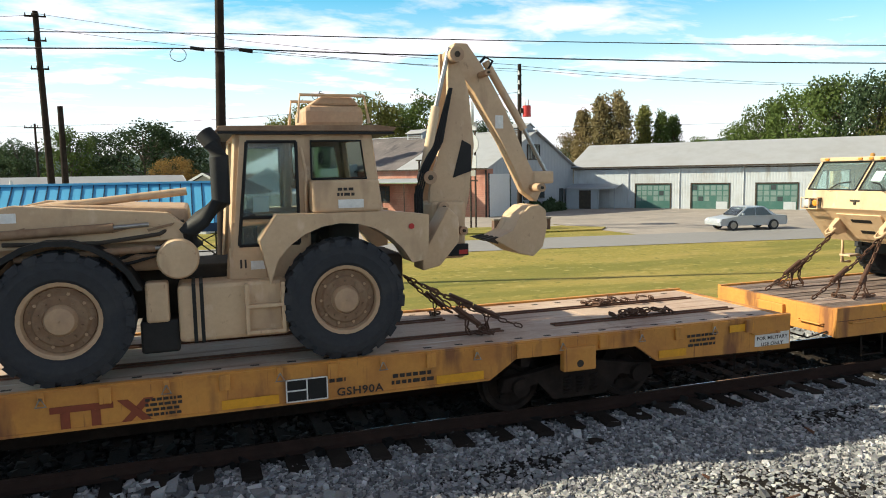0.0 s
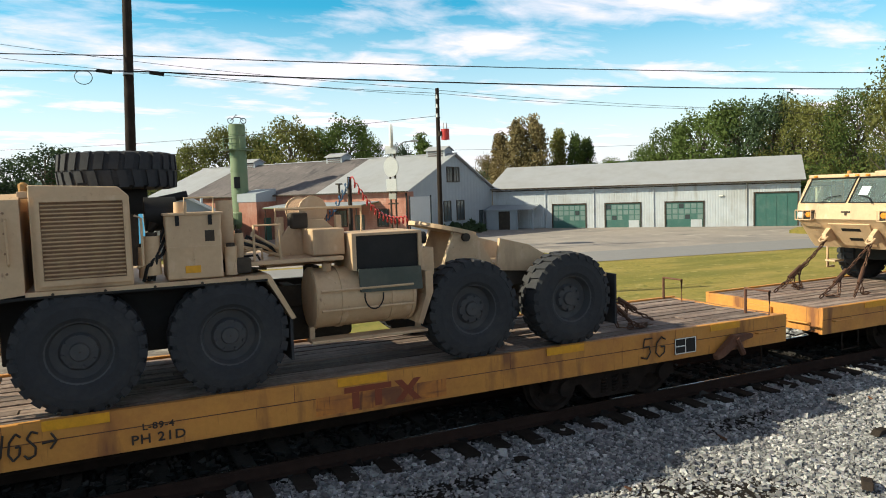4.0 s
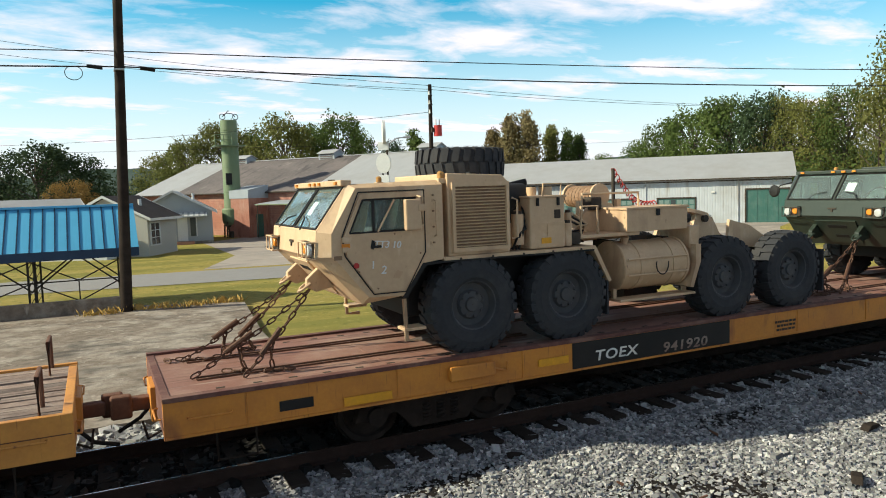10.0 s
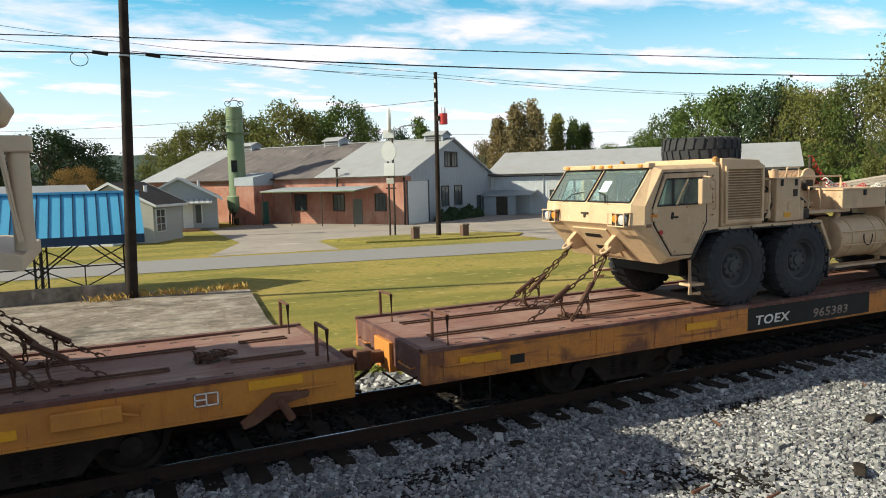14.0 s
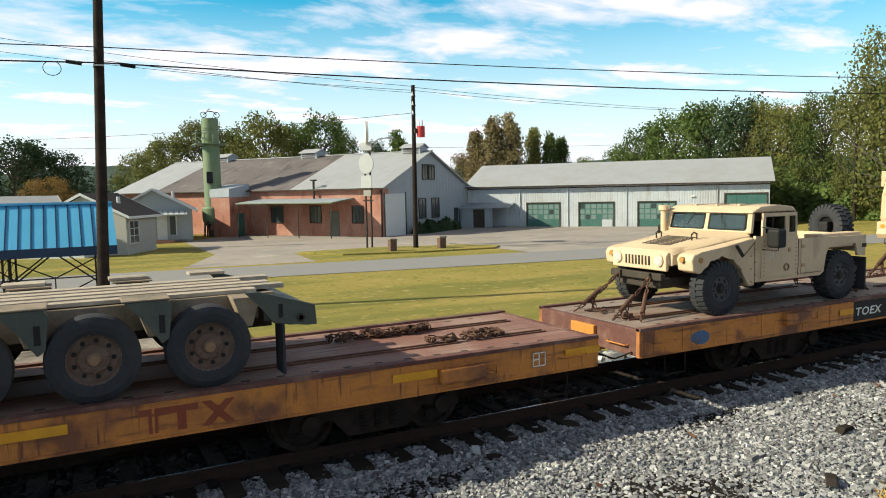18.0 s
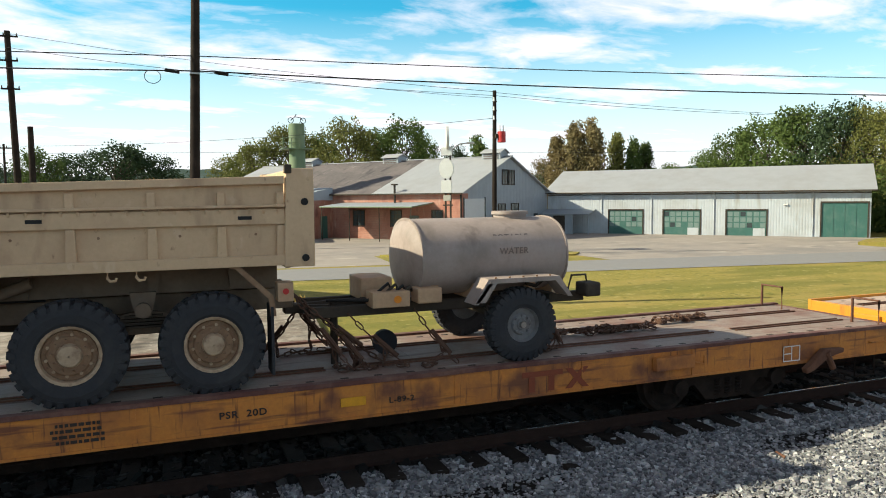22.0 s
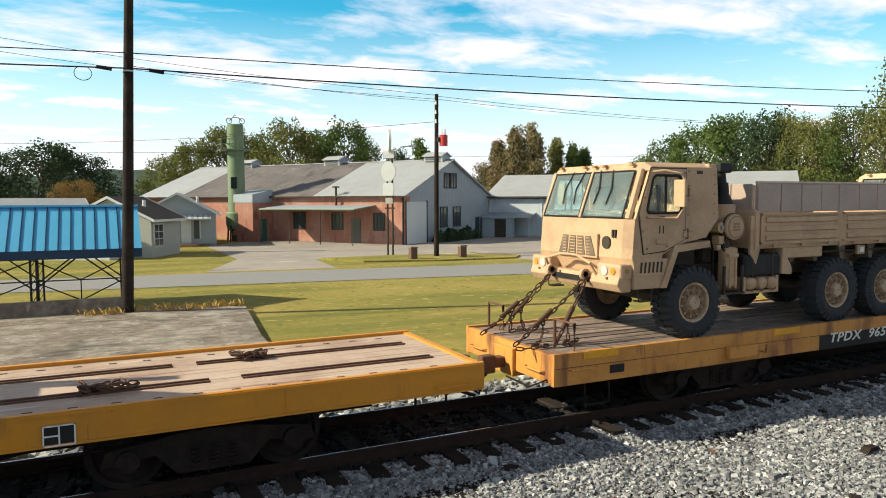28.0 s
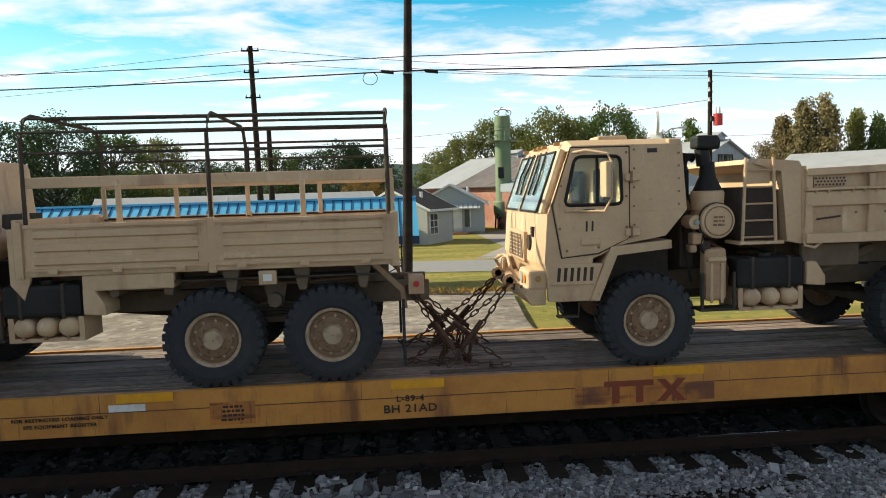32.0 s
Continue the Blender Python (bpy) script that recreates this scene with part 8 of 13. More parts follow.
    for k in range(6):
        bx("crane_link", t, (TAN_WORN, UNDER, BOX_TAN)[k % 3], 7.84 + 0.10 * (k % 4), 7.98 + 0.10 * (k % 4), -0.98 + 0.03 * k, -0.86 + 0.03 * k, 2.30 + 0.14 * k, 2.46 + 0.14 * k, 0.02)
        tube_part("crane_hose", t, (BLACK, UNDER)[k % 2], [(7.70 + 0.09 * k, -0.95, 2.25), (7.75 + 0.1 * k, -1.06, 2.6), (7.95 + 0.08 * k, -1.02, 2.95), (8.2 + 0.05 * k, -0.9, 3.2)], 0.020, n=6)
    for y in (-0.95, -0.25):
        tube_part("crane_brace", t, BOX_TAN, [(7.70, y, 1.62), (8.05, y, 2.55), (8.50, y, 2.62), (8.62, y, 1.64)], 0.035, n=6)
    bx("red_case", t, RED, 7.72, 8.34, -0.95, -0.5, 2.02, 2.20, 0.03, "red plastic case")
    bx("grey_box", t, GREY_RIM, 7.62, 8.08, -1.20, -0.85, 1.62, 2.02, 0.01, "grey battery box with a diamond label")
    part("diamond_label", prism(bmesh.new(), [(7.66, 1.78), (7.73, 1.71), (7.80, 1.78), (7.73, 1.85)], -1.208, -1.202), WHITE, t)
    return t


def tank_rack_truck(u):
    """Ten-wheeled hook-lift truck with a water tank on a flatrack."""
    t = rider(thing("tank_rack_truck", "tan ten-wheeled hook-lift army truck carrying a round tank", "truck", "army trucks"), u, DECK_Z)
    truck_cab(t, TAN, True)
    for ob in list(t.children):
        ob.matrix_basis = pose(0.10, 0, 0.27) @ ob.matrix_basis
    built = set(t.children)
    front_end(t, TAN, "bars", 1.90, (1.13, 2.66))
    side_plate("platform_edge", t, GREY_RIM, [(-1.04, 0.84), (-0.96, 0.84), (-0.70, 1.245), (1.90, 1.245), (1.93, 1.325), (-0.74, 1.315)], -1.234, -1.2265, label="worn grey platform edge")
    for ob in set(t.children) - built:
        ob.matrix_basis = pose(0.28, 0, 0.23) @ ob.matrix_basis
    chassis(t, TAN, 9.0, (0, 1.53, 5.05, 6.60, 8.23), kind="flat", mat=HUB_GREY)
    lock = bx("side_locker", t, TAN, 1.66, 2.10, -1.19, -0.5, 1.80, 2.50, 0.02)
    part("latch", one_box(1.86, 1.94, -1.20, -1.19, 1.86, 1.89, 0.004), BLACK, lock)
    ft = bx("fuel_tank", t, TAN, 3.10, 4.28, -1.20, -0.6, 0.64, 1.38, 0.09)
    for x in (3.36, 3.95):
        bx("tank_strap", ft, TAN, x - 0.03, x + 0.03, -1.215, -0.59, 0.625, 1.395, 0.01)
    bb = bx("battery_box", t, TAN, 2.46, 2.98, -1.14, -0.6, 0.92, 1.36, 0.02)
    part("handle_slot", one_box(2.62, 2.84, -1.146, -1.14, 1.12, 1.20, 0.004), UNDER, bb)
    for k in range(6):
        part("vent_bar", one_box(2.48 + k * 0.085, 2.53 + k * 0.085, -1.14, -1.10, 1.36, 1.46), TAN, bb)
    tube_part("side_pipe", t, TAN, [(2.5, -0.9, 1.45), (2.8, -1.1, 1.60), (3.8, -1.1, 1.64), (3.95, -1.1, 1.56), (3.3, -1.1, 1.52)], 0.025)
    tube_part("step_loop", t, TAN, [(2.50, -1.15, 0.95), (2.52, -1.15, 0.32), (2.96, -1.15, 0.36), (2.96, -1.15, 0.95)], 0.02)
    bx("fender_flap", t, RUBBER, 2.44, 2.47, -1.2, -0.7, 0.40, 1.05, 0.0)
    side_plate("lamp_post", t, TAN, [(4.34, 0.95), (4.44, 0.95), (4.52, 1.66), (4.28, 1.66)], -1.2, -1.12)
    cyl("tail_lamp", t, AMBER, (4.40, -1.205, 1.52), (4.40, -1.225, 1.52), 0.04)
    rack = side_plate("flatrack", t, TAN, [(3.04, 1.58), (3.25, 1.58), (3.62, 1.76), (9.28, 1.76), (9.28, 1.84), (3.04, 1.88)], -1.2, 1.2, bevel=0.01)
    part("rack_lip", one_box(3.3, 9.26, -1.222, -1.2, 1.842, 1.872, 0.006), TAN_DUSTY, rack)
    for k in range(9):
        x = 3.9 + k * 0.62
        part("rack_pocket", one_box(x, x + 0.16, -1.206, -1.198, 1.775, 1.825), UNDER, rack)
        part("rack_gusset", prism(bmesh.new(), [(x + 0.2, 1.76), (x + 0.30, 1.76), (x + 0.26, 1.60), (x + 0.22, 1.60)], -1.12, -0.6), UNDER, rack)
    for k in range(4):
        tube_part("hydraulic_line", t, (BLACK, TAN_WORN, UNDER, RUSTY_TAN)[k], [(3.0, -0.95, 1.50 + 0.04 * k), (3.7, -1.02, 1.56 + 0.03 * k), (4.6, -0.95, 1.52 + 0.05 * k), (5.6, -0.90, 1.62), (6.6, -0.92, 1.56 + 0.04 * k), (8.4, -0.9, 1.60)], 0.018, n=6)
    for x in (4.9, 6.35, 7.45):
        bx("valve_block", t, TAN_WORN, x, x + 0.22, -1.05, -0.8, 1.48, 1.66, 0.02)
    for k in range(5):
        part("chassis_bracket", one_box(4.7 + k * 0.9, 4.82 + k * 0.9, -0.80, -0.60, 1.05, 1.45, 0.01), UNDER, t)
    for y in (-0.35, 0.30):
        bx("rack_beam", rack, UNDER, 3.5, 9.0, y, y + 0.1, 1.42, 1.72, 0.01)
    bx("lift_beam", t, UNDER, 3.2, 8.9, -0.72, 0.72, 1.20, 1.42, 0.02)
    for s in (-1, 1):
        bx("hook_post", t, TAN, 2.90, 3.12, s * 0.55 - 0.09, s * 0.55 + 0.09, 1.3, 3.05, 0.02)
        tube_part("hook_brace", t, TAN, [(3.02, s * 0.7, 3.1), (3.34, s * 0.95, 1.88)], 0.06, n=6)
        bx("end_frame", t, TAN, 9.12, 9.28, min(s * 1.2, s * 1.02), max(s * 1.2, s * 1.02), 1.7, 2.78, 0.012)
        for z in (1.98, 2.34, 2.70):
            bx("end_rail", t, TAN, 8.62, 9.12, min(s * 1.16, s * 1.10), max(s * 1.16, s * 1.10), z - 0.03, z + 0.03, 0.008)
        bx("end_upright", t, TAN, 8.62, 8.72, min(s * 1.18, s * 1.06), max(s * 1.18, s * 1.06), 1.84, 2.74, 0.01)
    bx("hook_bar", t, TAN, 2.86, 3.08, -0.64, 0.64, 3.02, 3.18, 0.02)
    part("hook", pipe(bmesh.new(), [(2.98 + 0.17 * math.cos(a), -0.5, 3.22 + 0.12 * math.sin(a)) for a in np.linspace(0.1, 3.6, 10)], 0.05, 8), TAN, t)
    tank = part("tank", lathe(bmesh.new(), [(3.50, 0.02), (3.47, 0.40), (3.50, 0.62), (3.55, 0.74), (3.66, 0.735), (8.55, 0.735), (8.70, 0.70), (8.92, 0.52), (9.0, 0.02)], 40, "x", (0, 0, 2.60)), TAN, t, smooth=True)
    part("tank_rim", lathe(bmesh.new(), [(-0.03, 0.76), (0.03, 0.76)], 40, "x", (3.56, 0, 2.60)), TAN, tank)
    part("manhole", lathe(bmesh.new(), [(-0.10, 0.26), (0.02, 0.26)], 24, "x", (3.46, -0.15, 2.72)), TAN, tank)
    part("manhole_ring", lathe(bmesh.new(), [(-0.03, 0.31), (0.03, 0.31)], 24, "x", (3.44, -0.15, 2.72)), TAN, tank)
    tube_part("end_pipe", t, TAN, [(3.36, 0.1, 3.1), (3.34, -0.35, 2.9), (3.34, -0.3, 2.4), (3.34, 0.15, 2.2), (3.4, 0.3, 2.0)], 0.035)
    dome = cyl("vent_dome", tank, TAN, (4.06, 0.0, 3.30), (4.06, 0.0, 3.42), 0.10)
    part("lift_eye", pipe(bmesh.new(), [(4.06 + 0.07 * math.cos(a), 0, 3.42 + 0.08 * math.sin(a)) for a in np.linspace(0, 3.2, 8)], 0.02, 6), TAN, dome)
    words("stencil", "FORK  LIFT", 0.13, STENCIL, t, pose(5.98, -0.748, 2.63), "dark stencilled words fork lift", spread=1.1)
    words("stencil", "EMPTY  ONLY", 0.13, STENCIL, t, pose(5.98, -0.748, 2.46), "dark stencilled words empty only", spread=1.1)
    small = part("air_tank", lathe(bmesh.new(), [(3.77, 0.02), (3.79, 0.14), (3.85, 0.18), (4.90, 0.18), (4.96, 0.14), (4.98, 0.02)], 24, "x", (0, -0.95, 2.04)), TAN, t, smooth=True)
    for x in (3.98, 4.78):
        part("tank_strap", lathe(bmesh.new(), [(-0.02, 0.188), (0.02, 0.188)], 24, "x", (x, -0.95, 2.04)), TAN_WORN, small)
    tube_part("cable", t, BLACK, [(3.62, -1.0, 1.90), (3.60, -1.05, 2.12), (3.8, -1.05, 2.24), (4.0, -1.05, 2.10)], 0.02)
    tube_part("cable", t, BLACK, [(4.7, -1.05, 2.2), (4.9, -1.05, 2.26), (5.05, -1.05, 2.16), (5.06, -1.0, 1.90)], 0.02)
    for x in (3.42, 3.52):
        tube_part("valve_hose", t, BLACK, [(x, -1.05, 1.88), (x + 0.02, -1.12, 2.0), (x + 0.10, -1.08, 2.06), (x + 0.2, -0.9, 2.0)], 0.03)
    lock = bx("equipment_box", t, TAN, 5.98, 7.18, -1.12, -0.6, 1.84, 2.17, 0.012)
    part("door_plate", one_box(6.04, 6.42, -1.128, -1.12, 1.88, 2.06, 0.004), TAN_DUSTY, lock)
    bx("rack_plate", t, TAN_WORN, 5.2, 5.95, -1.14, -0.7, 1.85, 1.92, 0.01)
    tube_part("outlet_pipe", t, TAN, [(7.40, -1.0, 1.94), (7.58, -1.0, 1.96), (7.68, -1.0, 2.14), (8.0, -1.0, 2.16), (8.2, -1.0, 2.0), (8.6, -0.9, 1.95)], 0.085)
    bx("fill_platform", t, TAN, 6.76, 8.26, -0.52, 0.52, 3.30, 3.40, 0.01)
    for y in (-0.5, 0.5):
        tube_part("guard_rail", t, TAN, [(7.16, y, 3.40), (7.18, y, 3.66), (7.28, y, 3.74), (7.9, y, 3.76), (8.2, y, 3.70), (8.5, y, 3.30), (8.62, y, 2.8)], 0.024)
        tube_part("mid_rail", t, TAN, [(7.18, y, 3.55), (8.0, y, 3.57), (8.35, y, 3.30)], 0.018)
    bx("filler_hatch", t, TAN, 7.3, 7.95, -0.3, 0.3, 3.40, 3.52, 0.03)
    for y in (-0.72, -0.3):
        tube_part("rear_ladder", t, TAN, [(8.80, y, 1.85), (8.80, y, 3.1), (8.62, y, 3.55), (8.25, y, 3.72)], 0.022)
    for i in range(7):
        tube_part("rung", t, TAN, [(8.80, -0.72, 1.95 + i * 0.2), (8.80, -0.3, 1.95 + i * 0.2)], 0.016)
    tube_part("rear_hoop", t, TAN, [(9.2, -0.95, 2.78), (9.22, -0.95, 3.5), (9.1, -0.95, 3.58), (8.98, -0.92, 3.5), (8.82, -0.9, 3.15)], 0.02)
    pump = bx("rear_pump", t, TAN, 8.62, 9.05, -0.80, 0.2, 1.85, 2.45, 0.05)
    bx("control_panel", pump, TAN, 8.72, 9.1, -0.95, -0.8, 2.05, 2.62, 0.01)
    wheel_ = part("hand_wheel", lathe(bmesh.new(), [(-0.012, 0.13), (0.0, 0.15), (0.012, 0.13), (0.0, 0.11)], 20, "z"), BLACK, t)
    wheel_.matrix_basis = pose(8.62, -0.6, 3.83, 25, 15, 0)
    cyl("column", t, BLACK, (8.64, -0.6, 3.2), (8.62, -0.6, 3.83), 0.03)
    for k in range(4):
        tube_part("hose", t, BLACK, [(8.4, -0.7, 1.9 + 0.1 * k), (8.6, -0.9 + 0.1 * k, 2.6), (8.78, -0.8, 3.1 - 0.1 * k), (8.70, -0.6, 3.4)], 0.024)
    bx("tail_flap", t, RUBBER, 9.02, 9.06, -1.2, -0.8, 0.15, 1.0, 0.0)
    side_plate("lift_frame", t, UNDER, [(6.8, 1.15), (7.6, 1.50), (8.6, 1.50), (9.0, 1.15), (8.2, 1.0)], -0.9, -0.75)
    return t


# ---- lighter six-wheeled trucks ----
FRAME_BROWN = material("dusty_brown_frame", (0.15, 0.105, 0.07), 0.85, dark=(0.10, 0.068, 0.045), stain=(0.22, 0.16, 0.11), stain_scale=3, bump=0.1)


def rounded(corners, r, n=4):
    """An outline in (x, z) with its corners rounded."""
    out = []
    for i, p in enumerate(corners):
        p, a, b = Vector(p), Vector(corners[i - 1]), Vector(corners[(i + 1) % len(corners)])
        p0, p1 = p + (a - p).normalized() * r, p + (b - p).normalized() * r
        for k in range(n + 1):
            f = k / n
            q = p0 * (1 - f) ** 2 + p * 2 * f * (1 - f) + p1 * f * f
            out.append((q.x, q.y))
    return out


def spoke(outline, c, a):
    """Where the ray from c at the angle a leaves an outline."""
    dx, dz = math.cos(a), math.sin(a)
    best = 0.0
    for (x0, z0), (x1, z1) in zip(outline, outline[1:] + outline[:1]):
        det = dx * (z0 - z1) - dz * (x0 - x1)
        if abs(det) > 1e-9:
            k = ((x0 - c[0]) * (z0 - z1) - (z0 - c[1]) * (x0 - x1)) / det
            e = (dx * (z0 - c[1]) - dz * (x0 - c[0])) / det
            if k > 0 and -1e-6 <= e <= 1 + 1e-6:
                best = max(best, k)
    return (c[0] + dx * best, c[1] + dz * best)


def ring_plate(bm, outer, hole, y0, y1):
    """A plate in x and z with one opening through it."""
    c = (sum(p[0] for p in hole) / len(hole), sum(p[1] for p in hole) / len(hole))
    angles = sorted({round(math.atan2(z - c[1], x - c[0]), 4) for x, z in list(outer) + list(hole)})
    rows_ = []
    for a in angles:
        o, h = spoke(list(outer), c, a), spoke(list(hole), c, a)
        rows_.append([bm.verts.new(v) for v in ((o[0], y0, o[1]), (h[0], y0, h[1]), (h[0], y1, h[1]), (o[0], y1, o[1]))])
    for r0, r1 in zip(rows_, rows_[1:] + rows_[:1]):
        for k in range(4):
            bm.faces.new((r0[k], r1[k], r1[(k + 1) % 4], r0[(k + 1) % 4]))
    bmesh.ops.recalc_face_normals(bm, faces=bm.faces)
    return bm


def cabover(t, paint):
    """Square forward-control cab with a sloping back, hollow behind its glass, standing over the front axle."""
    inner = [(-1.24, 1.02), (-1.34, 1.30), (-1.30, 1.88), (0.46, 1.88), (0.20, 1.58), (-0.30, 1.50), (-0.68, 1.34), (-0.74, 1.02)]
    outer = [(-1.20, 1.04), (-1.26, 1.30), (-1.22, 1.88), (0.46, 1.88), (0.20, 1.58), (-0.30, 1.50), (-0.68, 1.34), (-0.74, 1.04)]
    bm = loft(bmesh.new(), [[(x, -1.20, z) for x, z in outer], [(x, -1.05, z) for x, z in inner], [(x, 1.05, z) for x, z in inner], [(x, 1.20, z) for x, z in outer]])
    cab = part("cab", bm, paint, t)
    bm = bmesh.new()
    loft(bm, [[(x, -1.20, z) for x, z in ((-0.26, 1.882), (0.46, 1.882), (0.40, 2.66), (-0.26, 2.66))], [(x, -1.05, z) for x, z in ((-0.26, 1.882), (0.46, 1.882), (0.40, 2.73), (-0.26, 2.73))],
              [(x, 1.05, z) for x, z in ((-0.26, 1.882), (0.46, 1.882), (0.40, 2.73), (-0.26, 2.73))], [(x, 1.20, z) for x, z in ((-0.26, 1.882), (0.46, 1.882), (0.40, 2.66), (-0.26, 2.66))]])
    part("cab_back", bm, paint, cab)
    bm = bmesh.new()
    loft(bm, [[(x, -1.20, z) for x, z in ((-0.96, 2.60), (-0.264, 2.60), (-0.264, 2.66), (-0.92, 2.66))], [(x, -1.05, z) for x, z in ((-1.03, 2.60), (-0.264, 2.60), (-0.264, 2.73), (-0.94, 2.73))],
              [(x, 1.05, z) for x, z in ((-1.03, 2.60), (-0.264, 2.60), (-0.264, 2.73), (-0.94, 2.73))], [(x, 1.20, z) for x, z in ((-0.96, 2.60), (-0.264, 2.60), (-0.264, 2.66), (-0.92, 2.66))]])
    part("roof", bm, paint, cab)
    hole = rounded([(-1.02, 1.97), (-0.89, 2.53), (-0.35, 2.53), (-0.33, 1.97)], 0.08)
    for s in (-1, 1):
        lo, hi = min(s * 1.15, s * 1.20), max(s * 1.15, s * 1.20)
        part("cab_side", ring_plate(bmesh.new(), [(-1.21, 1.884), (-0.95, 2.60), (-0.266, 2.60), (-0.266, 1.884)], hole, lo, hi), paint, cab)
        part("pillar", rod(bmesh.new(), (-1.25, s * 1.09, 1.88), (-1.00, s * 1.08, 2.62), 0.055, n=8), paint, cab)
        y = s * 1.202
        lo, hi = min(y, y + s * 0.016), max(y, y + s * 0.016)
        door = part("door", ring_plate(bmesh.new(), [(-0.93, 2.63), (-1.15, 1.97), (-1.05, 1.37), (-0.62, 1.41), (-0.25, 1.57), (-0.25, 2.63)], hole, lo, hi), paint, t)
        pane = side_plate("window", door, SCREEN_GLASS, hole, min(s * 1.176, s * 1.182), max(s * 1.176, s * 1.182))
        pane.visible_shadow = False
        part("window_seal", pipe(bmesh.new(), [(x, y + s * 0.012, z) for x, z in hole + hole[:1]], 0.022, 6), BLACK, pane, "thick black rubber seal")
        part("window_bar", one_box(-0.63, -0.60, min(s * 1.165, s * 1.19), max(s * 1.165, s * 1.19), 1.97, 2.53), BLACK, pane)
        bm = bmesh.new()
        for x, z in ((-0.28, 2.57), (-0.28, 2.06), (-0.28, 1.70), (-1.06, 2.20), (-1.08, 1.70), (-1.0, 1.44), (-0.62, 1.47), (-0.85, 2.58)):
            rod(bm, (x, y + s * 0.014, z), (x, y + s * 0.026, z), 0.017, n=6)
        tagged(part("bolt_heads", bm, RUSTY_TAN, door, "rust-stained bolt heads"), kind="stuff")
        for z in (2.28, 1.64):
            hinge = part("hinge", one_box(-0.30, -0.12, min(y, y + s * 0.055), max(y, y + s * 0.055), z - 0.045, z + 0.045, 0.012), paint, door)
            part("hinge_pin", rod(bmesh.new(), (-0.23, y + s * 0.05, z - 0.07), (-0.23, y + s * 0.05, z + 0.07), 0.018, n=8), RUSTY_TAN, hinge)
        part("handle", one_box(-0.84, -0.60, min(y + s * 0.01, y + s * 0.05), max(y + s * 0.01, y + s * 0.05), 1.50, 1.58, 0.018), paint, door)
        part("handle_slot", one_box(-0.80, -0.66, min(y + s * 0.014, y + s * 0.02), max(y + s * 0.014, y + s * 0.02), 1.885, 1.925), MARK, door)
        for xx in (-0.76, -0.69):
            part("tally_mark", prism(bmesh.new(), [(xx - 0.013, 1.66), (xx + 0.010, 1.66), (xx + 0.014, 1.78), (xx - 0.008, 1.78)], min(y + s * 0.015, y + s * 0.020), max(y + s * 0.015, y + s * 0.020)), MARK, door)
        part("door_seam", pipe(bmesh.new(), [(x, y + s * 0.004, z) for x, z in ((-0.24, 2.64), (-0.24, 1.57), (-0.62, 1.395), (-1.06, 1.355), (-1.165, 1.97), (-0.94, 2.64), (-0.24, 2.64))], 0.009, 5), UNDER, door)
        arm = tube_part("mirror_arm", t, paint, [(-0.92, y, 2.58), (-0.80, y + s * 0.14, 2.60), (-0.58, y + s * 0.26, 2.55), (-0.54, y + s * 0.27, 2.46), (-0.54, y + s * 0.27, 2.04), (-0.60, y + s * 0.2, 1.90), (-0.78, y + s * 0.08, 1.90), (-0.95, y, 1.92)], 0.016)
        part("arm_foot", one_box(-1.02, -0.88, min(y, y + s * 0.05), max(y, y + s * 0.05), 1.89, 1.95, 0.012), paint, arm)
        part("mirror", one_box(-0.64, -0.575, min(y + s * 0.16, y + s * 0.38), max(y + s * 0.16, y + s * 0.38), 2.06, 2.46, 0.018), paint, arm)
        part("mirror_glass", one_box(-0.574, -0.570, min(y + s * 0.18, y + s * 0.36), max(y + s * 0.18, y + s * 0.36), 2.08, 2.44), DUSK_PANE, arm)
        fender = bmesh.new()
        top = [(-0.73, 0.84), (-0.66, 0.84), (-0.43, 1.41), (0.26, 1.475), (0.26, 1.53), (-0.47, 1.475)]
        prism(fender, top, min(s * 0.80, s * 1.235), max(s * 0.80, s * 1.235), bevel=0.008)
        arch = part("fender", fender, paint, t)
        part("fender_lip", prism(bmesh.new(), [(-0.66, 0.84), (-0.62, 0.84), (-0.40, 1.37), (0.26, 1.43), (0.26, 1.475), (-0.43, 1.41)], min(s * 1.215, s * 1.237), max(s * 1.215, s * 1.237)), paint, arch)
        part("inner_arch", one_box(-0.60, 0.40, min(s * 0.66, s * 0.78), max(s * 0.66, s * 0.78), 0.95, 1.42, 0.01), UNDER, arch)
        corner = side_plate("corner_panel", t, paint, [(-1.22, 0.84), (-0.72, 0.84), (-0.56, 1.28), (-1.24, 1.30)], min(s * 1.208, s * 1.12), max(s * 1.208, s * 1.12), bevel=0.01)
        for i in range(6):
            x = -1.12 + i * 0.078
            part("slot", prism(bmesh.new(), [(x, 1.08), (x + 0.036, 1.08), (x + 0.052, 1.24), (x + 0.014, 1.24)], min(s * 1.206, s * 1.211), max(s * 1.206, s * 1.211)), UNDER, corner)
        part("panel_ledge", one_box(-1.20, -0.66, min(s * 1.19, s * 1.225), max(s * 1.19, s * 1.225), 1.035, 1.065, 0.006), paint, corner)
        lamp_ = bx("headlamp_housing", t, paint, -1.46, -1.22, min(s * 0.62, s * 1.18), max(s * 0.62, s * 1.18), 0.98, 1.22, 0.04)
        part("lens", rod(bmesh.new(), (-1.475, s * 0.82, 1.11), (-1.455, s * 0.82, 1.11), 0.075, n=16), LENS, lamp_, "round clear headlamp lens")
        part("turn_lens", rod(bmesh.new(), (-1.475, s * 1.02, 1.11), (-1.455, s * 1.02, 1.11), 0.05, n=12), AMBER, lamp_, "amber turn lens")
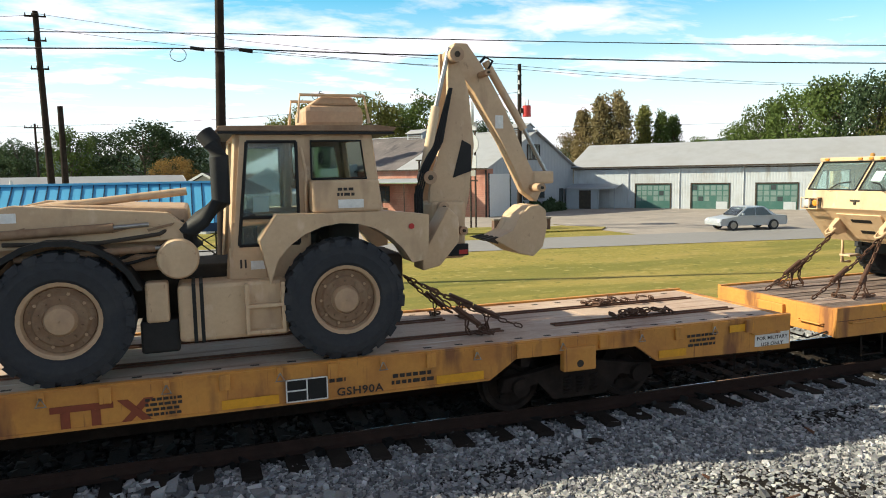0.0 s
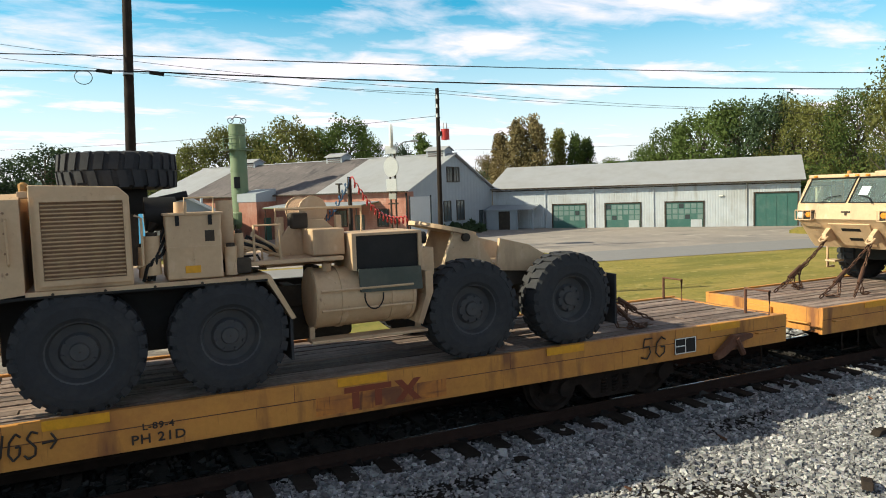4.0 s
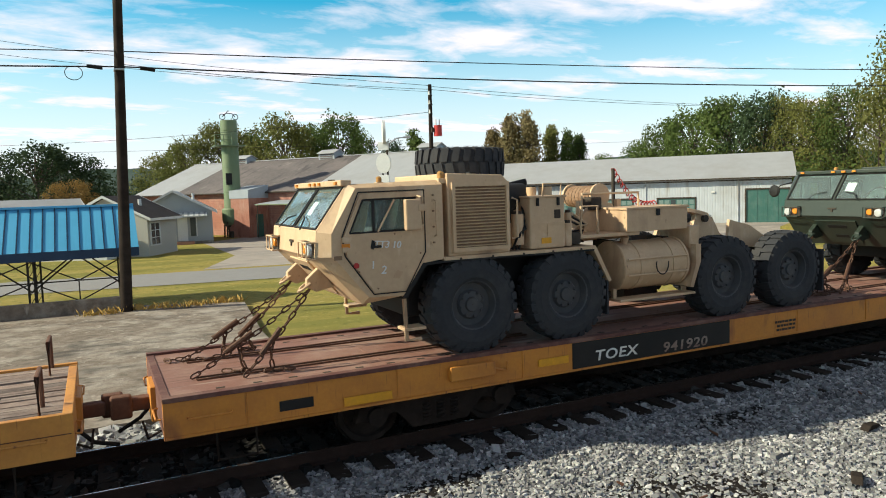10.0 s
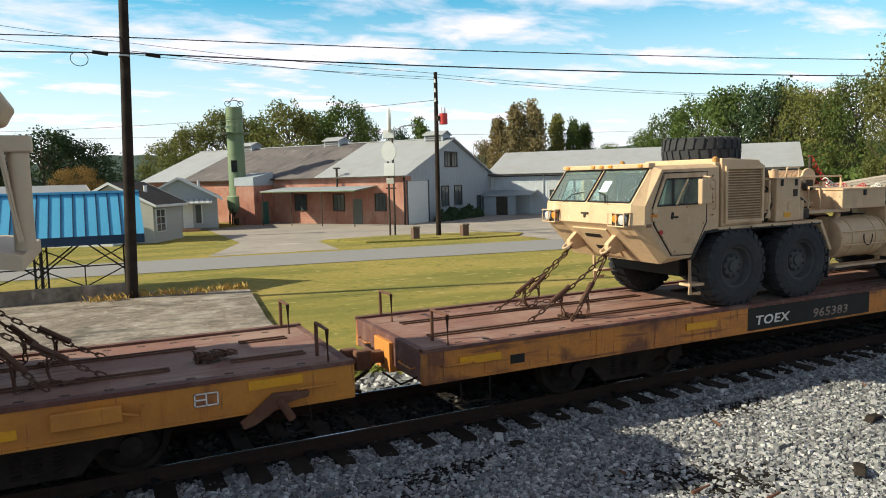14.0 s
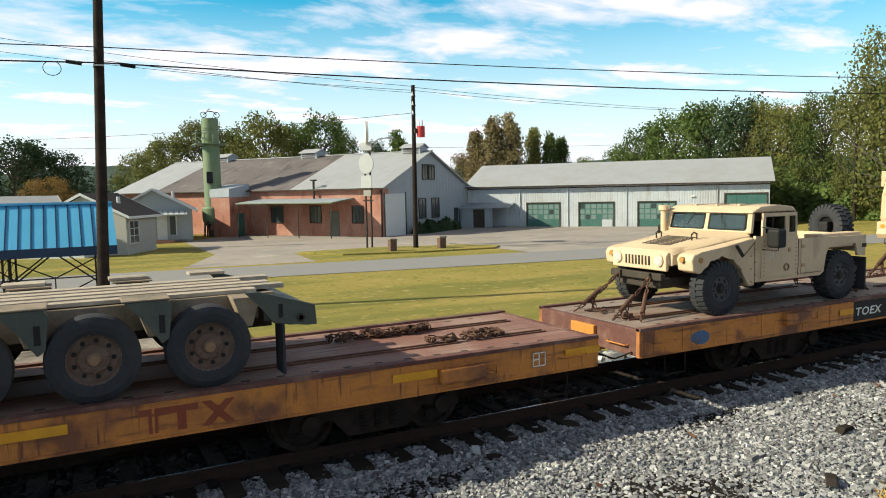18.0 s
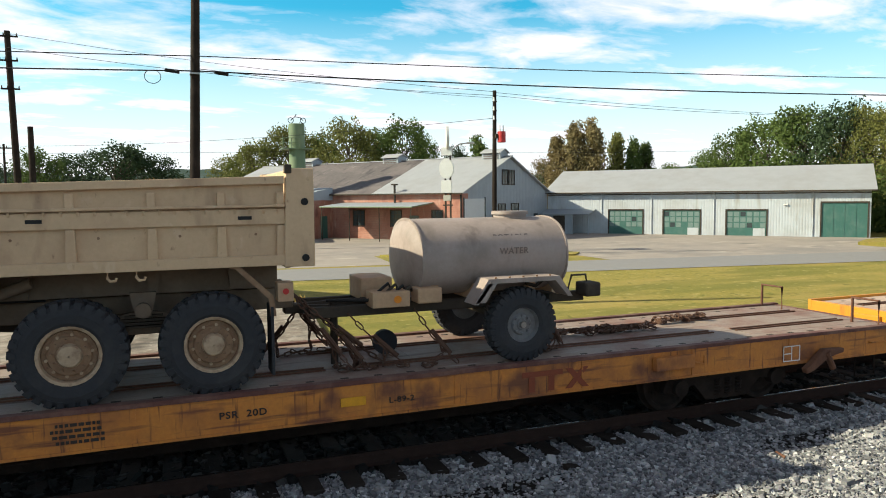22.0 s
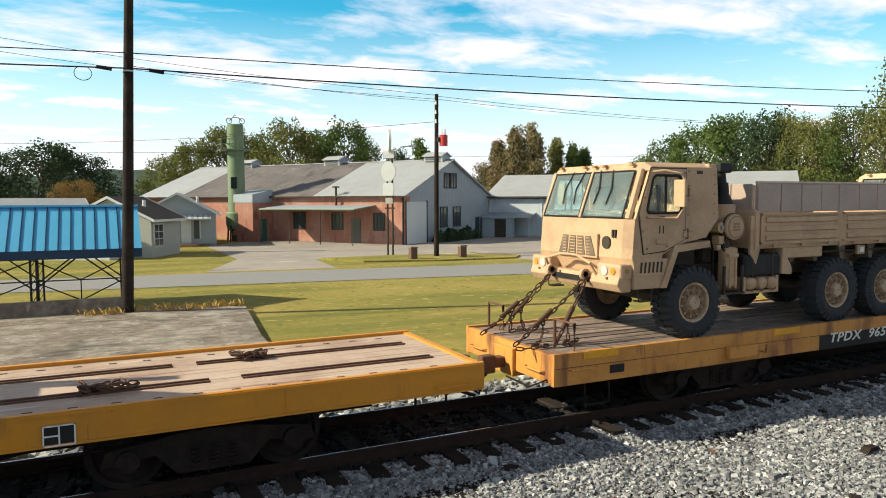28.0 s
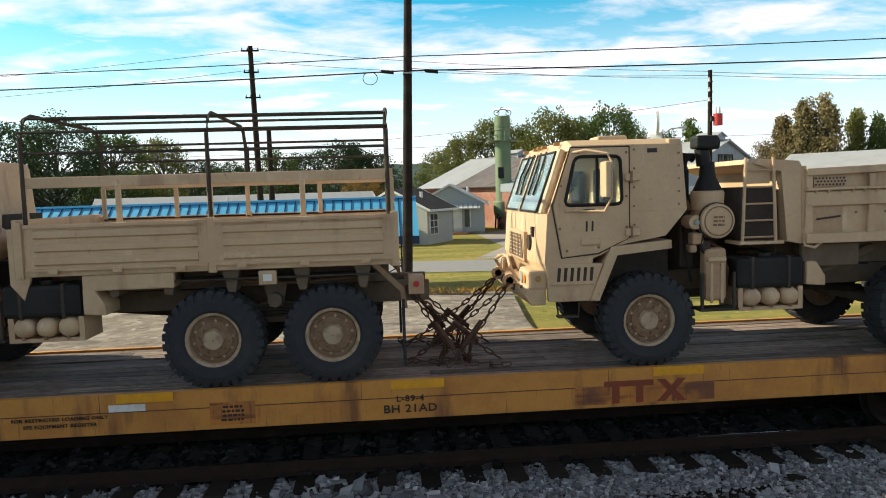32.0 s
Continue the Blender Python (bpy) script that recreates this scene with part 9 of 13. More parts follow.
        part("side_lens", rod(bmesh.new(), (-1.34, s * 1.178, 1.12), (-1.34, s * 1.19, 1.12), 0.038, n=12), RUST_LENS, lamp_, "dusty orange side lens")
        part("tow_shackle", lathe(bmesh.new(), [(-0.03, 0.05), (0.03, 0.05), (0.03, 0.09), (-0.03, 0.09)], 12, "y", (-1.55, s * 0.45, 1.02)), paint, t)
        rung = tube_part("step_hanger", t, UNDER, [(-1.12, s * 1.16, 0.86), (-1.10, s * 1.17, 0.66), (-0.86, s * 1.17, 0.66), (-0.84, s * 1.16, 0.86)], 0.014, n=6)
        part("step_plate", one_box(-1.10, -0.86, min(s * 1.19, s * 1.04), max(s * 1.19, s * 1.04), 0.64, 0.66), UNDER, rung)
        bx("roof_lug", t, paint, 0.24, 0.40, min(s * 1.19, s * 1.04), max(s * 1.19, s * 1.04), 2.50, 2.72, 0.02)
        bm = bmesh.new()
        for k in range(5):
            for x, z in ((0.36, 1.95 + k * 0.15), (-0.18, 1.72 + k * 0.22)):
                rod(bm, (x, s * 1.196, z), (x, s * 1.21, z), 0.014, n=6)
        tagged(part("panel_rivets", bm, RUSTY_TAN, cab), kind="stuff")
    part("vent_slot", one_box(-0.02, 0.10, -1.206, -1.196, 2.56, 2.61), MARK, cab)
    for s in (-1, 1):
        quad = [Vector(p) for p in ((-1.30, s * 0.04, 1.90), (-1.30, s * 1.02, 1.90), (-1.045, s * 1.00, 2.60), (-1.045, s * 0.04, 2.60))]
        if s > 0:
            quad = [quad[1], quad[0], quad[3], quad[2]]
        lift = Vector((-0.012, 0, 0.004))
        see_through("windscreen", t, loft(bmesh.new(), [quad, [p + lift for p in quad]]), [p + lift for p in quad])
        for k in range(2):
            tube_part("wiper", t, BLACK, [(-1.05, s * (0.20 + 0.3 * k), 2.63), (-1.17, s * (0.30 + 0.3 * k), 2.34), (-1.25, s * (0.26 + 0.3 * k), 2.10)], 0.013)
    part("centre_post", rod(bmesh.new(), (-1.30, 0, 1.88), (-1.03, 0, 2.62), 0.04, n=6), paint, cab)
    dash = bx("dashboard", t, UNDER, -1.24, -1.02, -1.08, 1.08, 1.884, 1.99, 0.02)
    part("steering_wheel", lathe(bmesh.new(), [(-0.016, 0.19), (0.0, 0.215), (0.016, 0.19), (0.0, 0.175)], 18, "y", (0, 0, 0)), BLACK, dash).matrix_basis = pose(-0.90, -0.55, 2.08, 0, 0, 0) @ pose(0, 0, 0, 60, 0, 90)
    for y in (-0.55, 0.55):
        chair = bx("seat", t, BLACK, -0.72, -0.34, y - 0.24, y + 0.24, 1.884, 1.96, 0.03)
        part("seat_back", one_box(-0.42, -0.31, y - 0.22, y + 0.22, 1.96, 2.40, 0.04), BLACK, chair)
    for y in (-0.9, -0.25, 0.0, 0.25, 0.9):
        part("marker_lamp", one_box(-1.06, -0.99, y - 0.035, y + 0.035, 2.68, 2.72, 0.006), RUST_LENS, cab, "dusty orange roof marker lamp")
    front = bx("front_panel", t, paint, -1.37, -1.32, -0.52, 0.52, 1.26, 1.64, 0.01)
    for ya, yb, yc, yd in ((-0.48, -0.26, -0.22, -0.36), (-0.22, -0.02, -0.02, -0.17), (0.02, 0.22, 0.17, 0.02), (0.26, 0.48, 0.36, 0.22)):
        grid = part("mesh_panel", prism(bmesh.new(), [(ya, 1.30), (yb, 1.30), (yc, 1.60), (yd, 1.60)], -1.380, -1.368, axis="x"), FRAME_BROWN, front, "brown mesh grille panel")
        for k in range(6):
            part("mesh_bar", one_box(-1.388, -1.379, max(ya, yd) + 0.01, min(yb, yc) - 0.01 if min(yb, yc) > max(ya, yd) + 0.03 else max(ya, yd) + 0.04, 1.325 + k * 0.048, 1.337 + k * 0.048), TAN_WORN, grid)
    part("round_plate", rod(bmesh.new(), (-1.30, -0.70, 1.52), (-1.352, -0.70, 1.52), 0.095, n=20), UNDER, t, "dark round plate on the nose")
    for yy in (-0.90, -0.84):
        part("tally_mark", one_box(-1.345, -1.30, yy - 0.013, yy + 0.013, 1.60, 1.72), MARK, cab)
    bump = side_plate("bumper", t, paint, [(-1.50, 0.92), (-1.42, 0.80), (-1.24, 0.80), (-1.24, 1.04), (-1.46, 1.04)], -1.16, 1.16, bevel=0.015)
    part("bumper_slot", one_box(-1.505, -1.49, -0.5, 0.5, 0.90, 0.98), BLACK, bump)
    for y in (-0.9, -0.3, 0.3, 0.9):
        part("bumper_bolt", rod(bmesh.new(), (-1.475, y, 1.0), (-1.50, y, 1.0), 0.022, n=6), RUSTY_TAN, bump)
    tube_part("brush_guard", t, paint, [(-1.46, -0.62, 1.02), (-1.56, -0.60, 1.20), (-1.52, -0.2, 1.30), (-1.52, 0.2, 1.30), (-1.56, 0.60, 1.20), (-1.46, 0.62, 1.02)], 0.022)
    bx("roof_hatch", t, paint, -0.35, 0.25, -0.45, 0.45, 2.732, 2.77, 0.015)
    # air intake behind the cab: drum, canister, cone and a hooded stack
    can = part("intake_canister", lathe(bmesh.new(), [(1.86, 0.02), (1.86, 0.19), (2.06, 0.20), (2.09, 0.185), (2.09, 0.02)], 20, "z", (0.84, -0.92, 0)), paint, t, smooth=True)
    part("intake_cone", lathe(bmesh.new(), [(2.092, 0.02), (2.092, 0.175), (2.26, 0.10), (2.44, 0.085), (2.44, 0.02)], 18, "z", (0.84, -0.92, 0)), BLACK, can, "black rubber cone", smooth=True)
    part("intake_tube", pipe(bmesh.new(), [(0.80, -0.92, 2.40), (0.77, -0.92, 2.58), (0.82, -0.92, 2.66), (0.96, -0.92, 2.68)], 0.088, 14), BLACK, can)
    part("intake_hood", one_box(0.66, 0.94, -1.03, -0.81, 2.60, 2.76, 0.03), BLACK, can)
    cl = part("air_cleaner", lathe(bmesh.new(), [(-1.20, 0.02), (-1.205, 0.17), (-1.19, 0.205), (-1.14, 0.21), (-0.72, 0.21), (-0.70, 0.02)], 28, "y", (0.85, 0, 1.73)), paint, t, smooth=True)
    part("clamp_ring", lathe(bmesh.new(), [(-1.15, 0.222), (-1.12, 0.222)], 28, "y", (0.85, 0, 1.73)), UNDER, cl)
    part("cover_ring", lathe(bmesh.new(), [(-1.208, 0.165), (-1.216, 0.172), (-1.208, 0.18)], 24, "y", (0.85, 0, 1.73), caps=False), RUSTY_TAN, cl)
    scrawl(cl, 0.85, 1.73, 0.14, 0.14, 3, 5, -1.208, RUSTY_TAN, "faint stencilled notice")
    f = part("filter_can", rod(bmesh.new(), (0.60, -1.14, 1.72), (0.60, -0.90, 1.72), 0.085, n=14), paint, t)
    part("filter_knob", rod(bmesh.new(), (0.60, -1.17, 1.72), (0.60, -1.14, 1.72), 0.035, n=8), STEEL, f)
    for k, (x, z, r) in enumerate(((0.64, 1.52, 0.07), (0.74, 1.44, 0.055), (0.58, 1.40, 0.045))):
        part("valve_body", one_box(x - r, x + r, -1.12, -0.96, z - r, z + r, 0.02), TAN_WORN if k % 2 == 0 else UNDER, t)
    tube_part("brake_hose", t, BLACK, [(0.64, -1.05, 1.62), (0.70, -1.12, 1.56), (0.66, -1.10, 1.42), (0.76, -1.08, 1.30), (0.74, -1.0, 1.05)], 0.016, n=6)
    tube_part("brake_hose", t, BLACK, [(0.52, -0.95, 1.66), (0.50, -1.05, 1.40), (0.56, -1.02, 1.2), (0.62, -0.95, 0.98)], 0.018, n=6)
    tube_part("coolant_pipe", t, RUSTY_TAN, [(0.50, -0.70, 2.0), (0.60, -0.85, 1.95), (0.66, -0.85, 1.86)], 0.04, n=8)
    bx("radiator_frame", t, UNDER, 0.52, 0.70, -0.85, 0.85, 1.15, 2.05, 0.02)
    tube_part("coolant_hose", t, BLACK, [(0.60, -0.80, 2.02), (0.58, -0.84, 2.35), (0.62, -0.80, 2.52), (0.72, -0.78, 2.50)], 0.06, n=8)
    return cab


def medium_chassis(t, paint, xs=(0, 3.38, 4.73), x1=5.9):
    for s in (-1, 1):
        bx("frame_rail", t, FRAME_BROWN, -1.0, x1, s * 0.42 - 0.05, s * 0.42 + 0.05, 0.82, 1.08, 0.01)
    for x in (0.9, 2.2, 3.9, x1 - 0.3):
        bx("cross_member", t, FRAME_BROWN, x, x + 0.12, -0.4, 0.4, 0.84, 1.04, 0.01)
    axles(t, xs, 0.58, 0.38, 0.315, "dish", RIM_TAN, 30, 1.20)
    mid = (xs[1] + xs[2]) / 2
    for s in (-1, 1):
        spring = part("spring_pack", prism(bmesh.new(), [(mid - 0.72, 0.66), (mid + 0.72, 0.66), (mid + 0.40, 0.86), (mid, 0.94), (mid - 0.40, 0.86)], s * 0.66 - 0.05, s * 0.66 + 0.05, bevel=0.01), FRAME_BROWN, t)
        for k in range(4):
            part("spring_leaf", one_box(mid - 0.50 + 0.1 * k, mid + 0.50 - 0.1 * k, s * 0.72 - 0.045, s * 0.72 + 0.045, 0.74 + k * 0.04, 0.765 + k * 0.04), UNDER, spring)
        part("spring_saddle", rod(bmesh.new(), (mid, s * 0.70, 0.96), (mid, s * 0.95, 0.96), 0.085, n=12), FRAME_BROWN, spring)
        part("saddle_bracket", prism(bmesh.new(), [(mid - 0.14, 1.15), (mid + 0.14, 1.15), (mid + 0.08, 0.88), (mid - 0.08, 0.88)], s * 0.80 - 0.04, s * 0.80 + 0.04), FRAME_BROWN, spring)
        tube_part("torque_rod", t, FRAME_BROWN, [(xs[1], s * 0.5, 0.72), (xs[2], s * 0.5, 0.76)], 0.035)
    cyl("drive_shaft", t, UNDER, (1.5, 0.0, 0.85), (xs[1], 0.0, 0.66), 0.06)
    bx("engine_block", t, UNDER, 0.45, 1.5, -0.45, 0.45, 0.7, 1.5, 0.04)
    m = part("step_box", one_box(0.72, 0.99, -1.14, -0.94, 0.76, 1.40, 0.045), TAN_WORN, t)
    for x in (0.77, 0.90):
        part("box_rib", one_box(x, x + 0.035, -1.165, -1.135, 0.74, 1.22, 0.008), paint, m)
    part("box_lid", one_box(0.74, 0.97, -1.17, -0.94, 1.24, 1.30, 0.015), paint, m)
    part("step_tread", one_box(0.64, 1.12, -1.18, -0.90, 0.64, 0.672, 0.006), UNDER, m)
    for x in (0.66, 1.06):
        part("tread_hanger", one_box(x, x + 0.03, -1.16, -1.12, 0.64, 1.10), UNDER, m)
    tube_part("exhaust_pipe", t, RUST, [(1.02, -0.98, 0.80), (1.03, -1.02, 1.15), (0.98, -1.0, 1.36), (0.86, -0.9, 1.45)], 0.04)
    tank = bx("fuel_tank", t, BLACK, 1.10, 1.96, -1.16, -0.62, 0.90, 1.27, 0.05, "black fuel tank")
    for x in (1.30, 1.76):
        part("tank_strap", one_box(x - 0.02, x + 0.02, -1.168, -0.62, 0.885, 1.282, 0.006), UNDER, tank)
    part("filler_cap", rod(bmesh.new(), (1.53, -1.0, 1.27), (1.53, -1.0, 1.31), 0.07, n=14), UNDER, tank)
    rack = side_plate("bottle_rack", t, paint, [(1.14, 0.62), (1.96, 0.62), (1.96, 0.90), (1.90, 0.90), (1.90, 0.665), (1.20, 0.665), (1.20, 0.90), (1.14, 0.90)], -1.12, -0.62)
    for x in (1.31, 1.55, 1.79):
        part("air_bottle", lathe(bmesh.new(), [(-1.19, 0.02), (-1.18, 0.06), (-1.15, 0.10), (-1.10, 0.118), (-0.60, 0.118), (-0.58, 0.02)], 16, "y", (x, 0, 0.785)), paint, rack, smooth=True)
        part("drain_valve", rod(bmesh.new(), (x, -1.15, 0.655), (x, -1.15, 0.69), 0.022, n=6), RUSTY_TAN, rack)
    side_plate("tank_bracket", t, paint, [(1.98, 0.92), (2.22, 0.90), (2.22, 1.02), (2.10, 1.20), (1.98, 1.20)], -1.17, -0.72, bevel=0.012)
    for k in range(3):
        tube_part("air_line", t, BLACK, [(1.0, -0.70 + k * 0.05, 1.30), (1.6, -0.66 + k * 0.05, 1.33), (2.4, -0.60 + k * 0.04, 1.10), (3.2, -0.55, 1.08)], 0.014, n=5)
    bx("spare_carrier", t, FRAME_BROWN, 1.35, 1.75, 0.3, 1.1, 1.1, 1.6, 0.03)
    for s in (-1, 1):
        flap = bx("mud_flap", t, RUBBER, x1 - 0.36, x1 - 0.33, s * 0.99 - 0.19, s * 0.99 + 0.19, 0.16, 0.95, 0.0)
        strut = part("tail_strut", prism(bmesh.new(), [(x1 - 0.80, 1.40), (x1 - 0.74, 1.40), (x1 - 0.38, 1.04), (x1 - 0.36, 0.84), (x1 - 0.30, 0.84), (x1 - 0.30, 0.88), (x1 - 0.33, 1.08), (x1 - 0.70, 1.44)], s * 1.14 - 0.03, s * 1.14 + 0.03), RUSTY_TAN, t)
    lampb = bx("tail_lamp_box", t, TAN_WORN, x1 - 0.28, x1 - 0.10, -1.18, -0.95, 1.0, 1.22, 0.01)
    part("tail_lens", rod(bmesh.new(), (x1 - 0.19, -1.185, 1.12), (x1 - 0.19, -1.20, 1.12), 0.035, n=14), RED, lampb, "round red tail lens")


def bed_side(t, paint, x0, x1, y, z0, z1, s):
    """One dropside board: pressed panel with three rounded ribs, hinges and a latch."""
    w = side_plate("dropside", t, paint, [(x0, z0), (x1, z0), (x1, z1), (x0, z1)], min(y, y - s * 0.03), max(y, y - s * 0.03))
    h = z1 - z0
    for k in range(3):
        z = z0 + h * (0.20 + 0.30 * k)
        part("pressed_rib", prism(bmesh.new(), [(y, z - h * 0.11), (y + s * 0.028, z - h * 0.07), (y + s * 0.028, z + h * 0.07), (y, z + h * 0.11)], x0 + 0.10, x1 - 0.10, axis="x"), paint, w)
    bm = bmesh.new()
    for za, zb in ((z0 - 0.012, z0 + 0.025), (z1 - 0.025, z1 + 0.012)):
        box(bm, x0, x1, min(y - s * 0.03, y + s * 0.034), max(y - s * 0.03, y + s * 0.034), za, zb)
    part("edge_rail", bm, paint, w)
    for k in range(3):
        x = x0 + (x1 - x0) * (0.15 + 0.35 * k)
        part("hinge", one_box(x - 0.05, x + 0.05, min(y, y + s * 0.05), max(y, y + s * 0.05), z0 - 0.05, z0 + 0.01, 0.006), paint, w)
    return w


def cargo_truck(u, label, cover="boards", paint=None):
    paint = paint or TAN
    t = rider(thing("cargo_truck", label, "truck", "army trucks"), u, DECK_Z)
    cabover(t, paint)
    medium_chassis(t, paint)
    bx("bed_floor", t, paint, 1.30, 5.52, -1.18, 1.18, 1.36, 1.44, 0.01)
    bx("front_wall", t, paint, 1.28, 1.34, -1.18, 1.18, 1.44, 2.0, 0.01)
    bx("tailgate", t, paint, 5.46, 5.52, -1.18, 1.18, 1.44, 1.94, 0.01)
    for s in (-1, 1):
        y = s * 1.20
        bed_side(t, paint, 1.42, 3.38, y, 1.44, 1.93, s)
        bed_side(t, paint, 3.46, 5.44, y, 1.44, 1.93, s)
        for x in (1.34, 3.42, 5.48):
            post = bx("bed_post", t, paint, x - 0.045, x + 0.045, min(y, y - s * 0.06), max(y + s * 0.02, y - s * 0.06) if s > 0 else y - s * 0.06, 1.34, 1.97, 0.008)
    bx("sub_frame", t, FRAME_BROWN, 1.5, 5.4, -0.8, 0.8, 1.12, 1.36, 0.01)
    for x in (2.3, 2.9, 3.6, 4.4, 5.1):
        part("bed_bracket", prism(bmesh.new(), [(x - 0.10, 1.355), (x + 0.10, 1.355), (x + 0.04, 1.10), (x - 0.04, 1.10)], -1.10, -0.80), FRAME_BROWN, t)
    bx("fender_plate", t, UNDER, 2.95, 5.35, -1.15, -0.82, 1.245, 1.265, 0.004)
    tube_part("brake_line", t, RUSTY_TAN, [(2.1, -0.84, 1.25), (2.8, -0.86, 1.18), (3.4, -0.86, 1.22), (4.2, -0.86, 1.16), (5.2, -0.86, 1.2)], 0.016, n=6)
    bx("locker", t, paint, 1.98, 2.98, -1.17, -0.7, 1.18, 1.36, 0.02)
    reflector = bx("marker_bracket", t, paint, 3.92, 4.12, -1.18, -1.12, 1.18, 1.34, 0.01)
    part("marker_lens", one_box(3.97, 4.07, -1.19, -1.18, 1.22, 1.30, 0.004), WHITE, reflector, "square pale marker lens")
    side_plate("front_bracket", t, paint, [(1.22, 1.28), (1.36, 1.10), (1.44, 1.34), (1.44, 1.9), (1.22, 1.9)], -1.17, -1.12, bevel=0.008)
    if cover == "boards":
        for s in (-1, 1):
            y = s * 1.14
            for k in range(8):
                x = 1.42 + k * 0.505
                b = bx("side_board", t, PINK_TAN, x + 0.012, x + 0.493, y - 0.015, y + 0.015, 1.96, 2.42, 0.006, "faded pinkish side board")
            tube_part("top_rail", t, PINK_TAN, [(1.36, y, 2.44), (5.50, y, 2.44)], 0.03, n=6)
            for x in (1.40, 3.42, 5.46):
                bx("stake", t, PINK_TAN, x - 0.03, x + 0.03, y - 0.03, y + 0.03, 1.9, 2.46, 0.006)
        for k in range(5):
            bx("head_board", t, PINK_TAN, 1.30, 1.33, -1.1 + k * 0.44, -0.68 + k * 0.44, 2.0, 2.42, 0.006)
    else:
        for s in (-1, 1):
            y = s * 1.12
            bx("fence_rail", t, paint, 1.40, 5.48, y - 0.015, y + 0.015, 2.34, 2.46, 0.008)
            for x in (1.42, 2.42, 3.42, 4.45, 5.46):
                bx("fence_stake", t, paint, x - 0.03, x + 0.03, y - 0.02, y + 0.02, 1.92, 2.36, 0.006)
        for x in (1.42, 3.42, 5.42):
            tube_part("bow", t, UNDER, [(x, -1.14, 1.9), (x, -1.14, 2.9), (x, -1.02, 3.10), (x, -0.85, 3.16), (x, 0.85, 3.16), (x, 1.02, 3.10), (x, 1.14, 2.9), (x, 1.14, 1.9)], 0.024)
        for y, z in ((-1.12, 2.72), (-1.12, 2.95), (-0.95, 3.12), (-0.3, 3.18), (0.3, 3.18), (0.95, 3.12), (1.12, 2.95), (1.12, 2.72)):
            tube_part("stringer", t, UNDER, [(1.40, y, z), (5.44, y, z)], 0.018, n=6)
        bx("bench", t, paint, 1.5, 5.4, 0.7, 1.08, 1.78, 1.82, 0.01)
        bx("bench", t, paint, 1.5, 5.4, -1.08, -0.7, 1.78, 1.82, 0.01)
    return t


